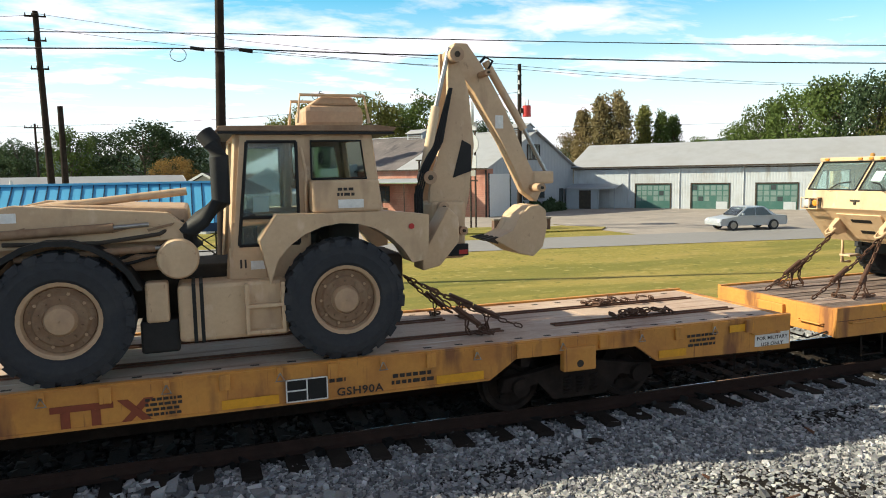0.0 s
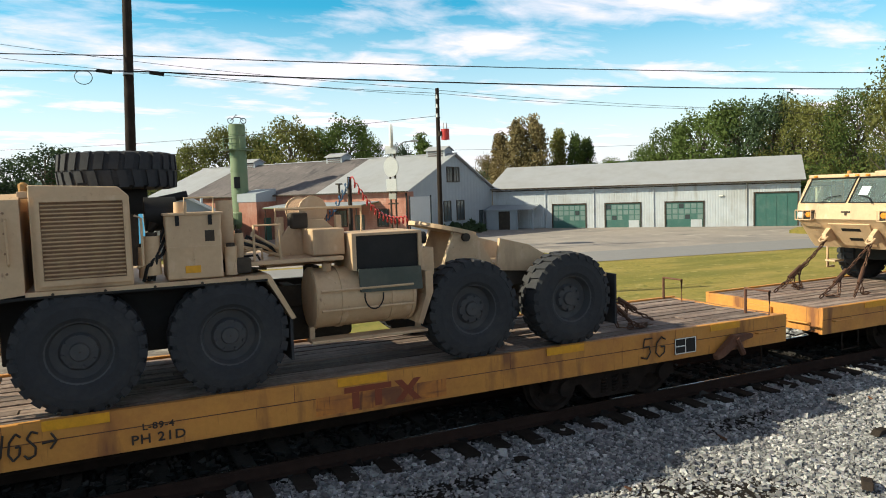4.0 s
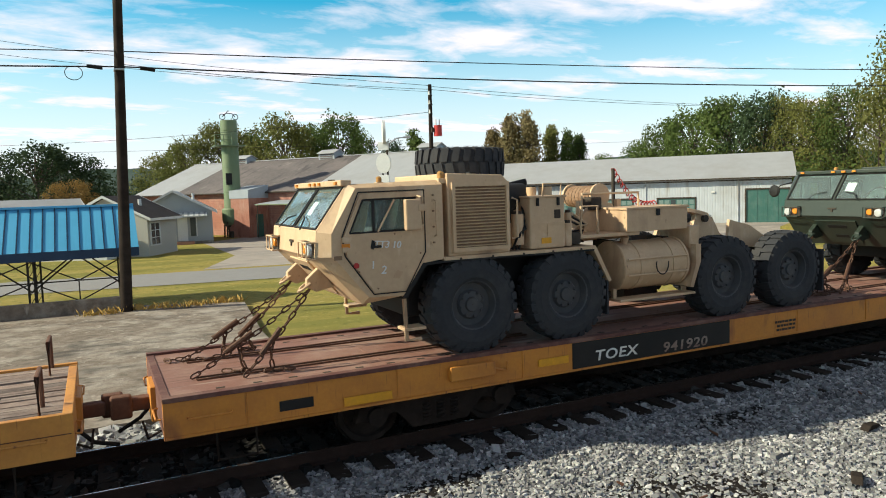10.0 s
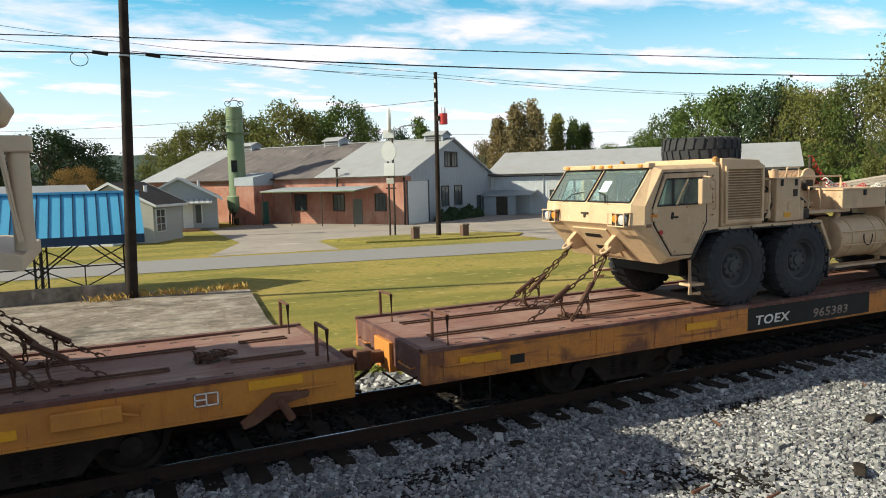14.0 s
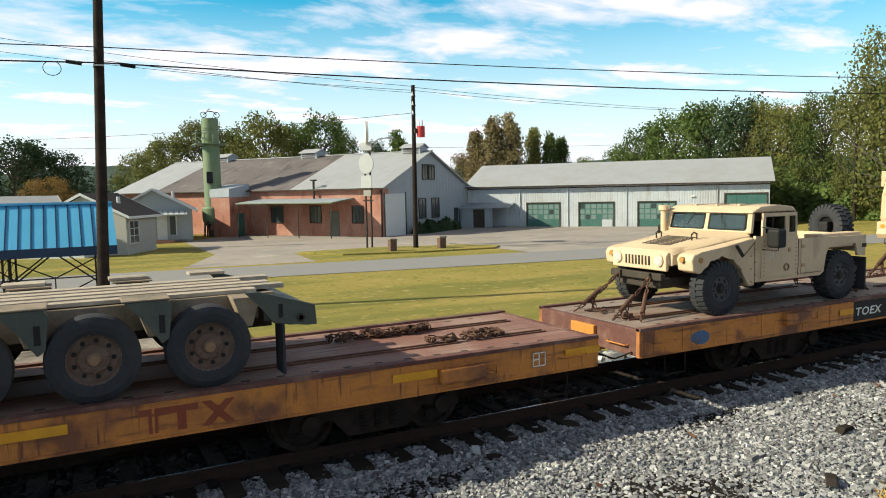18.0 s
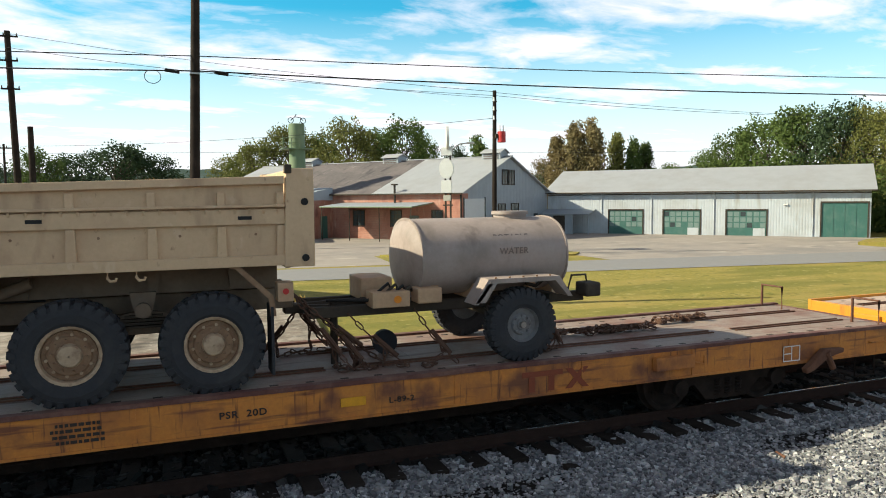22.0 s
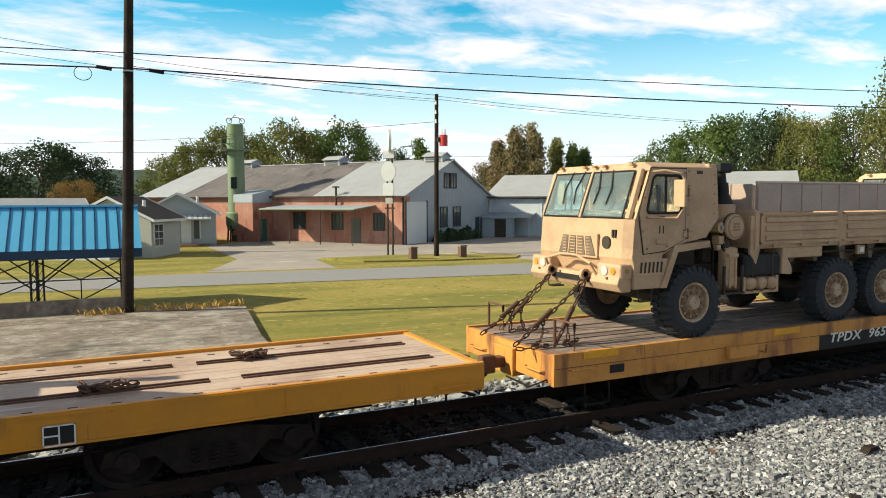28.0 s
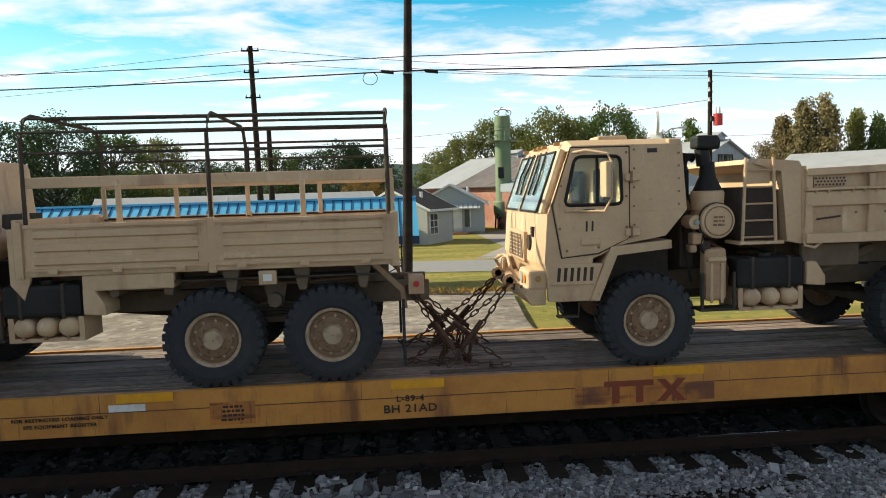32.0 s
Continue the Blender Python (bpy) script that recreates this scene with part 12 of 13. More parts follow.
        part("panel_seal", pipe(bmesh.new(), [(a, s * 0.868, b) for a, b in ((2.70, 2.13), (3.36, 2.13), (3.30, 2.58), (2.70, 2.58), (2.70, 2.13))], 0.014, 5), BLACK, t)
        bx("door_post", t, TAN, 1.72, 1.84, y0, y1, 0.98, 1.36, 0.01)
    part("roof_underside", one_box(1.66, 3.70, -0.97, 0.97, 2.655, 2.682), BLACK, roof, "dark edge under the roof")
    bx("operator_console", t, SEAT, 2.95, 3.35, -0.45, 0.45, 1.30, 2.0, 0.05)
    for y in (-0.42, 0.42):
        tube_part("unit_rail", t, TAN, [(2.62, y, 2.82), (2.66, y, 3.16), (3.46, y, 3.16), (3.52, y, 2.82)], 0.022, n=6)
    # lift rams, link bars and pipe runs along the loader arm
    for z, x0_, x1_, r_ in ((1.60, -0.9, 0.55, 0.05), (1.36, -0.4, 0.95, 0.04)):
        cyl("loader_ram", t, RUSTY_TAN, (x0_, -1.06, z), (x1_, -1.06, z + 0.06), r_, 12)
        cyl("ram_rod", t, STEEL, (x1_, -1.06, z + 0.06), (x1_ + 0.35, -1.06, z + 0.08), r_ * 0.5, 10)
    for k in range(5):
        part("arm_rib", prism(bmesh.new(), [(-0.55 + k * 0.36, 1.60), (-0.30 + k * 0.36, 1.66), (-0.28 + k * 0.36, 1.69), (-0.56 + k * 0.36, 1.63)], -1.045, -1.02), RUSTY_TAN, t)
    for k in range(4):
        tube_part("hydraulic_line", t, RUSTY_TAN if k % 2 else BLACK, [(0.35 + 0.08 * k, -0.98, 1.20 + 0.04 * k), (0.75, -1.03, 1.28 + 0.05 * k), (1.05 + 0.05 * k, -0.98, 1.36), (1.22, -0.9, 1.48 + 0.05 * k)], 0.02, n=6)
    bx("cab_floor", t, UNDER, 1.77, 3.50, -0.8, 0.8, 0.94, 1.05, 0.02)
    bx("seat", t, SEAT, 2.35, 2.87, -0.28, 0.28, 1.31, 1.47, 0.05)
    bx("seat_back", t, SEAT, 2.79, 2.93, -0.28, 0.28, 1.47, 2.15, 0.06)
    bx("dash", t, SEAT, 1.87, 2.08, -0.5, 0.5, 1.31, 1.73, 0.05)
    part("paper_notice", one_box(2.02, 2.20, -0.80, -0.795, 1.76, 1.94), WHITE, t, "white paper notice behind the glass")
    quad_pane("windscreen", t, [(1.84, 0.72, 1.75), (1.84, -0.72, 1.75), (1.92, -0.70, 2.60), (1.92, 0.70, 2.60)], -0.02, SCREEN)
    locker = bx("rear_locker", t, TAN, 2.66, 3.46, -1.12, -0.7, 1.74, 2.12, 0.03)
    scrawl(locker, 3.05, 1.98, 0.22, 0.12, 2, 3, -1.124, MARK, "dark stencilled lines")
    part("notice", one_box(2.96, 3.26, -1.126, -1.12, 1.79, 1.89), WHITE, locker, "white notice plate")
    part("tail_lens", rod(bmesh.new(), (3.82, -1.185, 1.55), (3.82, -1.20, 1.55), 0.035, n=12), RED, t, "round red tail lens")
    ac = bx("roof_unit", t, TAN_WORN, 2.70, 3.45, -0.45, 0.45, 2.75, 3.04, 0.08)
    part("unit_cover", prism(bmesh.new(), [(2.78, 3.04), (2.92, 3.15), (3.32, 3.15), (3.42, 3.04)], -0.38, 0.38, bevel=0.03), TAN_WORN, ac)
    intake = part("intake_pipe", pipe(bmesh.new(), [(1.35, -0.95, 1.42), (1.30, -1.0, 1.58), (1.45, -1.02, 1.72), (1.66, -1.0, 1.90), (1.66, -1.0, 2.40), (1.60, -1.0, 2.55), (1.52, -0.95, 2.66)], 0.105, 14), BLACK, t, "thick black ribbed intake pipe", smooth=True)
    drum = part("air_cleaner", lathe(bmesh.new(), [(-1.20, 0.02), (-1.20, 0.20), (-1.17, 0.22), (-0.80, 0.22), (-0.78, 0.02)], 26, "y", (1.18, 0, 1.30)), TAN, t, smooth=True)
    tank = bx("fuel_tank", t, TAN, 1.15, 2.35, -1.10, -0.55, 0.35, 1.0, 0.05)
    for x in (1.32, 1.40):
        bx("tank_strap", tank, BLACK, x - 0.02, x + 0.02, -1.11, -0.54, 0.34, 1.01, 0.0)
    step = bx("step", t, TAN, 1.86, 2.30, -1.20, -1.08, 0.40, 0.44, 0.006)
    for x in (1.88, 2.28):
        bx("step_side", step, TAN, x - 0.02, x + 0.02, -1.19, -1.08, 0.40, 0.98, 0.0)
    bx("step_tread", step, TAN, 1.86, 2.30, -1.20, -1.08, 0.70, 0.74, 0.004)
    bx("battery_box", t, BLACK, 0.75, 1.15, -1.05, -0.6, 0.25, 0.62, 0.03)
    bx("valve_cover", t, TAN, 0.82, 1.06, -1.10, -0.9, 0.6, 1.05, 0.03)
    # digging arm
    for y in (-0.22, 0.12):
        side_plate("boom", t, TAN, [(4.33, 1.22), (4.52, 1.06), (4.80, 1.12), (4.94, 1.86), (5.03, 2.55), (4.96, 3.24), (4.80, 3.81), (4.67, 3.81), (4.66, 3.24), (4.54, 2.55), (4.38, 1.97)], y, y + 0.07, bevel=0.01)
    side_plate("boom_plate", t, BLACK, [(4.71, 2.11), (4.98, 2.20), (4.98, 2.55), (4.85, 2.62)], -0.235, -0.222)
    arm = side_plate("dipper", t, TAN, [(4.68, 3.72), (4.80, 3.92), (4.98, 3.92), (5.19, 3.64), (5.53, 3.06), (5.88, 2.32), (6.11, 1.92), (6.02, 1.74), (5.83, 1.88), (5.48, 2.60), (5.08, 3.29)], -0.14, 0.08, bevel=0.015)
    cyl("boom_ram", t, TAN_DUSTY, (4.28, -0.30, 2.20), (4.46, -0.30, 3.05), 0.062)
    cyl("ram_rod", t, STEEL, (4.46, -0.30, 3.05), (4.66, -0.30, 3.82), 0.032)
    for x, z, r_ in ((4.32, 2.12, 0.09), (4.60, 1.30, 0.10), (4.50, 1.72, 0.075), (4.78, 1.40, 0.06), (4.72, 3.72, 0.10), (5.16, 3.50, 0.045), (5.95, 1.95, 0.06)):
        pin = cyl("pivot_pin", t, TAN_WORN, (x, -0.44, z), (x, -0.12, z), r_, 14)
        part("pin_bolt", rod(bmesh.new(), (x, -0.46, z), (x, -0.44, z), r_ * 0.4, n=6), UNDER, pin)
    bx("tail_lamp_box", t, BLACK, 4.52, 4.86, -0.40, -0.345, 1.06, 1.22, 0.01, "dark lamp box")
    part("tail_lens", one_box(4.72, 4.84, -0.405, -0.40, 1.08, 1.14), RED, t, "small red tail lens")
    part("arm_plate", one_box(5.38, 5.50, -0.146, -0.14, 2.78, 2.96), WHITE, arm, "white notice plate")
    cyl("bucket_ram", t, TAN, (5.28, -0.05, 3.70), (5.86, -0.05, 2.78), 0.055)
    cyl("ram_rod", t, STEEL, (5.86, -0.05, 2.78), (6.20, -0.05, 2.18), 0.03)
    bx("link", t, TAN, 5.95, 6.29, -0.16, 0.10, 2.00, 2.18, 0.03)
    tube_part("arm_hose", t, BLACK, [(5.10, -0.1, 3.60), (5.25, -0.12, 3.75), (5.36, -0.12, 3.70), (5.28, -0.1, 3.56)], 0.02)
    bucket = part("bucket", prism(bmesh.new(), [(5.29 + (a - 5.05) * 0.653, 0.98 + (b - 1.03) * 0.84) for a, b in [(6.09, 1.90), (6.25, 1.81), (6.29, 1.54), (6.18, 1.19), (5.95, 1.03), (5.63, 1.08), (5.10, 1.31), (5.05, 1.35), (5.48, 1.47), (5.65, 1.74), (5.88, 1.88)]], -0.32, 0.28, bevel=0.015), TAN, t)
    for k in range(4):
        part("tooth", prism(bmesh.new(), [(5.34, 1.18), (5.14, 1.25), (5.34, 1.28)], -0.30 + k * 0.17, -0.22 + k * 0.17), UNDER, bucket)
    swing = bx("swing_post", t, TAN, 4.36, 4.85, -0.34, 0.3, 1.02, 1.80, 0.05)
    side_plate("stabiliser", t, TAN, [(4.06, 0.95), (4.30, 1.0), (4.56, 1.30), (4.56, 1.60), (4.42, 1.75), (4.22, 1.40), (4.06, 1.15)], -0.85, -0.45, bevel=0.02)
    for k in range(4):
        tube_part("boom_hose", t, BLACK, [(4.12 + 0.03 * k, -0.4, 1.45), (4.10 + 0.03 * k, -0.45, 1.9), (4.22 + 0.03 * k, -0.40, 2.25), (4.44 + 0.03 * k, -0.32, 2.6), (4.66 + 0.01 * k, -0.28, 3.3)], 0.018)
    return t


# ---- flatcars ----
WHEEL_STEEL = material("railway_wheel_steel", (0.028, 0.022, 0.019), 0.85, 0.0, spec=0.1, stain=(0.06, 0.045, 0.036), stain_scale=4, bump=0.1)
BOGIE = material("grimy_cast_steel", (0.024, 0.018, 0.015), 0.9, 0.0, spec=0.1, stain=(0.05, 0.036, 0.028), stain_scale=4, bump=0.2)
TAPE_BLUE = material("blue_overpaint", (0.03, 0.10, 0.20), 0.6)
WHEELSETS = []
RW = 0.42


def wheelset_mesh():
    if "wheelset" in MESHES:
        return MESHES["wheelset"]
    bm = bmesh.new()
    rod(bm, (0, -1.05, 0), (0, 1.05, 0), 0.075, n=10)
    for s in (-1, 1):
        lathe(bm, [(s * 0.68, 0.10), (s * 0.69, RW + 0.025), (s * 0.715, RW + 0.02), (s * 0.72, RW), (s * 0.82, RW - 0.008), (s * 0.82, RW - 0.07), (s * 0.77, RW - 0.09), (s * 0.75, 0.18), (s * 0.82, 0.16), (s * 0.84, 0.08)], 28)
        for k in range(3):  # cast marks, by which the turning shows
            a = k * math.tau / 3
            box(bm, math.cos(a) * 0.24 - 0.03, math.cos(a) * 0.24 + 0.03, s * 0.78 - 0.015, s * 0.78 + 0.015, math.sin(a) * 0.24 - 0.03, math.sin(a) * 0.24 + 0.03)
    bmesh.ops.recalc_face_normals(bm, faces=bm.faces)
    me = bpy.data.meshes.new("wheelset")
    bm.to_mesh(me)
    bm.free()
    me.materials.append(WHEEL_STEEL)
    MESHES["wheelset"] = me
    return me


def bogie(t, x):
    """Three-piece truck: side frames with spring nests, bolster, two wheelsets."""
    fr = None
    for s in (-1, 1):
        y0, y1 = min(s * 0.96, s * 1.10), max(s * 0.96, s * 1.10)
        fr = side_plate("side_frame", t, BOGIE, [(x - 1.18, 0.36), (x - 1.12, 0.54), (x - 0.62, 0.60), (x - 0.30, 0.66), (x + 0.30, 0.66), (x + 0.62, 0.60), (x + 1.12, 0.54), (x + 1.18, 0.36), (x + 0.98, 0.34), (x + 0.62, 0.46), (x + 0.40, 0.18), (x - 0.40, 0.18), (x - 0.62, 0.46), (x - 0.98, 0.34)], y0, y1, bevel=0.02)
        for dx in (-0.9, 0.9):
            part("bearing_cap", rod(bmesh.new(), (x + dx, s * 1.04, RW), (x + dx, s * 1.17, RW), 0.12, n=16), BOGIE, fr)
        for k in range(3):
            bm = bmesh.new()
            pts = [(x - 0.2 + 0.2 * k + math.cos(a) * 0.055, s * 1.08 + math.sin(a) * 0.055, 0.24 + 0.24 * i / 40) for i, a in enumerate(np.linspace(0, 10 * math.pi, 41))]
            pipe(bm, pts, 0.016, 5)
            part("spring", bm, BOGIE, fr)
    bx("bolster", t, BOGIE, x - 0.2, x + 0.2, -1.05, 1.05, 0.46, 0.60, 0.02)
    for dx in (-0.9, 0.9):
        w = share("wheelset", wheelset_mesh(), t, pose(x + dx, 0, RW))
        WHEELSETS.append((w, x + dx))


STROKES = {  # brush strokes of the sprayed letters, in the letter's own square
    "H": [[(0, 0), (0.1, 1)], [(0.8, 0.05), (0.9, 1)], [(0.05, 0.45), (0.85, 0.55)]],
    "A": [[(0, 0), (0.5, 1), (0.9, 0)], [(0.2, 0.4), (0.8, 0.45)]],
    "L": [[(0.2, 1), (0.2, 0.05), (0.9, 0.1)]],
    "T": [[(0.5, 0), (0.55, 0.95)], [(0, 0.85), (1.05, 1.0)]],
    "B": [[(0, 0), (0, 1), (0.6, 0.9), (0.7, 0.65), (0.1, 0.5), (0.8, 0.4), (0.8, 0.1), (0, 0)]],
    "U": [[(0, 1), (0.05, 0.2), (0.4, 0), (0.8, 0.2), (0.85, 1)]],
    "G": [[(0.9, 0.85), (0.5, 1), (0.1, 0.7), (0.1, 0.25), (0.5, 0), (0.9, 0.2), (0.9, 0.5), (0.55, 0.5)]],
    "S": [[(0.9, 0.9), (0.4, 1), (0.1, 0.75), (0.8, 0.4), (0.8, 0.1), (0.3, 0), (0, 0.15)]],
    "5": [[(0.9, 1), (0.2, 1), (0.15, 0.6), (0.7, 0.6), (0.85, 0.3), (0.6, 0), (0.05, 0.1)]],
    ">": [[(0, 0.5), (1.0, 0.55)], [(0.6, 0.85), (1.05, 0.55), (0.65, 0.25)]],
    "O": [[(0.5, 0.9), (0.1, 0.6), (0.2, 0.15), (0.6, 0.05), (0.95, 0.4), (0.85, 0.8), (0.5, 0.9)], [(0.3, 0.3), (0.7, 0.7)]],
    " ": [],
}




def flatcar(u0, u1, label, paint, deck, kind, marks=(), black=None, rail_end=None, claw=(), sill=(0.62, 1.08), fish=False):
    t = rider(thing("flatcar", label, "flatcar", "flatcars of the train"), u0)
    L = u1 - u0
    zb, zt = sill
    for s in (-1, 1):
        y0, y1 = min(s * 1.30, s * 1.22), max(s * 1.30, s * 1.22)
        if fish:
            h = [(0.0, 0.56), (2.32, 0.61), (2.66, 0.85), (4.44, 0.86), (4.81, 0.62)]
            w = part("side_sill", prism(bmesh.new(), h + [(L - a, b) for a, b in h[::-1]] + [(L, zt), (0.0, zt)], y0, y1), paint, t)
            spans = ((zt - 0.05, 0.02, L - 0.02), (zb, 4.83, L - 4.83))
        else:
            w = part("side_sill", one_box(0.0, L, y0, y1, zb, zt, 0.006), paint, t)
            spans = ((zb, 0.02, L - 0.02), (zt - 0.05, 0.02, L - 0.02))
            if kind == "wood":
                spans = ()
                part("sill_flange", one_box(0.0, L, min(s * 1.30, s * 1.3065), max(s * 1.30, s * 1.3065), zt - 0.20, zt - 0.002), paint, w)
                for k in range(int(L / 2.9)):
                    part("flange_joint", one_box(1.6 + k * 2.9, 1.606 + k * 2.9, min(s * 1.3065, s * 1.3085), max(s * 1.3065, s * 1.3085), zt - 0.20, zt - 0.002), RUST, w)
                # solid dark strip drawn as the shade line below the flange
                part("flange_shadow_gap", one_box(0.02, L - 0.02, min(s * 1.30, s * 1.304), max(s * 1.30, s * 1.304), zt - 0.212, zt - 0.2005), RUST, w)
        for z, xa, xb in spans:
            part("sill_lip", one_box(xa, xb, min(s * 1.30, s * 1.315), max(s * 1.30, s * 1.315), z + 0.004, z + 0.034), paint, w)
        for k in range(0 if fish else int(L / 1.83)):
            x = 0.9 + k * 1.83
            if black and black[0] - 0.1 < x + u0 < black[1] + 0.1:
                continue
            if kind == "wood":
                continue
            part("gusset", one_box(x - 0.012, x + 0.012, min(s * 1.30, s * 1.312), max(s * 1.30, s * 1.312), zb + 0.04, zt - 0.05), paint, w)
    bx("centre_sill", t, BOGIE, 1.2, L - 1.2, -0.32, 0.32, 0.40, 0.98, 0.02)
    side_plate("fishbelly_web", t, BOGIE, [(5.2, 0.42), (6.8, 0.16), (L - 6.8, 0.16), (L - 5.2, 0.42)], -0.30, 0.30)
    for x in np.arange(1.5, L - 1, 3.05):
        bx("floor_beam", t, BOGIE, x, x + 0.12, -1.22, 1.22, 0.72, 0.98, 0.0)
    for x, d in ((0.0, 1), (L, -1)):
        e = bx("end_sill", t, RUST_EDGE if paint in (CAR_ORANGE, CAR_AMBER) else paint, min(x, x + d * 0.10), max(x, x + d * 0.10), -1.22, 1.22, zb + 0.02, zt - 0.02, 0.008)
        bx("striker", e, paint, min(x - d * 0.06, x + d * 0.2), max(x - d * 0.06, x + d * 0.2), -0.3, 0.3, 0.56, 0.98, 0.01)
        for s in (-1, 1):
            tube_part("grab_iron", t, paint, [(x + d * 0.25, s * 1.30, 0.84), (x + d * 0.25, s * 1.36, 0.84), (x + d * 0.72, s * 1.36, 0.84), (x + d * 0.72, s * 1.30, 0.84)], 0.012, n=6)
            st = tube_part("sill_step", t, BOGIE, [(x + d * 0.55, s * 1.27, zb + 0.02), (x + d * 0.55, s * 1.28, 0.30), (x + d * 0.98, s * 1.28, 0.30), (x + d * 0.98, s * 1.27, zb + 0.02)], 0.018, n=6)
            tube_part("end_grab", e, paint, [(x - d * 0.005, s * 0.60, 0.80), (x - d * 0.06, s * 0.62, 0.79), (x - d * 0.06, s * 1.05, 0.79), (x - d * 0.005, s * 1.07, 0.80)], 0.012, n=6)
        # coupler: shank and knuckle
        c = bx("coupler_shank", t, RUST, min(x, x - d * 0.30), max(x, x - d * 0.30), -0.09, 0.09, 0.66, 0.82, 0.02)
        bx("knuckle", c, RUST, min(x - d * 0.26, x - d * 0.50), max(x - d * 0.26, x - d * 0.50), -0.16 if d > 0 else 0.0, 0.0 if d > 0 else 0.16, 0.60, 0.88, 0.03)
        tube_part("air_hose", t, BLACK, [(x, 0.35 * d, 0.62), (x - d * 0.16, 0.36 * d, 0.45), (x - d * 0.42, 0.25 * d, 0.34)], 0.025)
        tube_part("uncoupling_lever", t, BOGIE, [(x - d * 0.02, -1.15, 0.70), (x - d * 0.14, -0.9, 0.56), (x - d * 0.16, -0.3, 0.58)], 0.014, n=6)
    for x in (3.4, L - 3.4):
        bogie(t, x)
    tube_part("brake_rod", t, BOGIE, [(2.0, -0.9, 0.52), (L * 0.5, -0.9, 0.46), (L - 2.0, -0.9, 0.52)], 0.018, n=6)
    bx("brake_reservoir", t, BOGIE, L * 0.45, L * 0.45 + 1.2, -0.9, -0.5, 0.42, 0.78, 0.1)
    if paint in (CAR_ORANGE, CAR_AMBER):
        for s in (-1, 1):
            part("rusted_edge", one_box(0.0, L, min(s * 1.20, s * 1.318), max(s * 1.20, s * 1.318), zt - 0.048, zt + 0.005, 0.004), RUST_EDGE, t, "maroon rusted top edge")
    # deck
    D = bx("deck", t, deck, 0.012, L - 0.012, -1.22, 1.22, DECK_Z - 0.06, DECK_Z - (0.05 if kind == "wood" else 0.0), 0.0)
    if kind == "wood":
        rng = random.Random(int(u0))
        widths = []
        y = -1.215
        while y < 1.2:
            w = 0.195
            gap = 0.065 if abs(y + 0.42) < 0.1 or abs(y - 0.38) < 0.1 else 0.022
            widths.append((y, min(1.215, y + w)))
            y += w + gap
        for y0, y1 in widths:
            x = 0.03
            while x < L - 0.2:
                l = min(rng.uniform(3.4, 5.6), L - 0.03 - x)
                part("deck_plank", one_box(x, x + l - 0.01, y0, y1, DECK_Z - 0.05, DECK_Z + rng.uniform(-0.008, 0.004)), PLANK, D)
                x += l
        for y in (-0.43, 0.36):
            part("chain_channel", one_box(0.1, L - 0.1, y - 0.05, y + 0.05, DECK_Z - 0.048, DECK_Z - 0.03), RUST, D)
    else:
        rng = random.Random(int(u0) + 7)
        for y in (-0.50, 0.50):
            x = 0.45
            while x < L - 1:
                l = min(rng.uniform(4.5, 6.5), L - 0.4 - x)
                ch = bmesh.new()
                for dy in (-0.075, 0.045):
                    box(ch, x, x + l, y + dy, y + dy + 0.03, DECK_Z, DECK_Z + 0.022)
                part("chain_channel", ch, RUST, D, "rusty raised chain channel")
                part("channel_slot", one_box(x, x + l, y - 0.045, y + 0.045, DECK_Z + 0.001, DECK_Z + 0.004), UNDER, D)
                x += l + rng.uniform(0.3, 0.9)
        for y in (-1.05, 1.0):
            bm = bmesh.new()
            for x in np.arange(0.6, L - 0.5, 0.42):
                box(bm, x, x + 0.10, y, y + 0.05, DECK_Z, DECK_Z + 0.003)
            tagged(part("lashing_slot", bm, UNDER, D, "row of dark lashing slots"), kind="stuff")
        for k in range(5):
            x = L * (k + 0.5) / 5
            part("weld_seam", one_box(x - 0.006, x + 0.006, -1.2, 1.2, DECK_Z, DECK_Z + 0.004), deck, D)
    if black:
        part("number_panel", one_box(black[0] - u0, black[1] - u0, -1.305, -1.300, zb + 0.002, zt - (0.213 if kind == "wood" else 0.055)), BLACK, t, "black number panel")
    for m_ in marks:
        what, u, z = m_[:3]
        x = u - u0
        if what == "tape":
            w_ = m_[3] if len(m_) > 3 else 0.62
            part("reflective_tape", one_box(x - w_ / 2, x + w_ / 2, -1.322, -1.3165, z - 0.052, z + 0.052), YELLOW, t, "yellow reflective strip")
        elif what == "text":
            words("lettering", m_[3], m_[4], m_[5], t, pose(x, -1.309, z) @ Matrix.Diagonal((1.34 if m_[4] > 0.2 else 1.12, 1, 1, 1)), shear=m_[6] if len(m_) > 6 else 0.0, spread=m_[7] if len(m_) > 7 else 1.1)
        elif what == "bars":
            scrawl(t, x, z, m_[3], m_[4], m_[5], int(u * 7), -1.309, m_[6] if len(m_) > 6 else MARK, "illegible stencilled lines")
        elif what == "logo":
            # the owner's mark, drawn as plain blocks over a patched panel
            if len(m_) > 3:
                part("paint_patch", one_box(x - 0.85, x + 0.85, -1.305, -1.301, zb + 0.04, zt - 0.06), CAR_ORANGE, t, "darker repainted patch")
            e = part("emblem", one_box(x - 0.50, x + 0.10, -1.311, -1.306, z + 0.065, z + 0.135), LOGO, t, "red-brown block emblem")
            for dx in (-0.36, -0.07):
                part("emblem_block", one_box(x + dx - 0.045, x + dx + 0.045, -1.311, -1.306, z - 0.135, z + 0.063), LOGO, e)
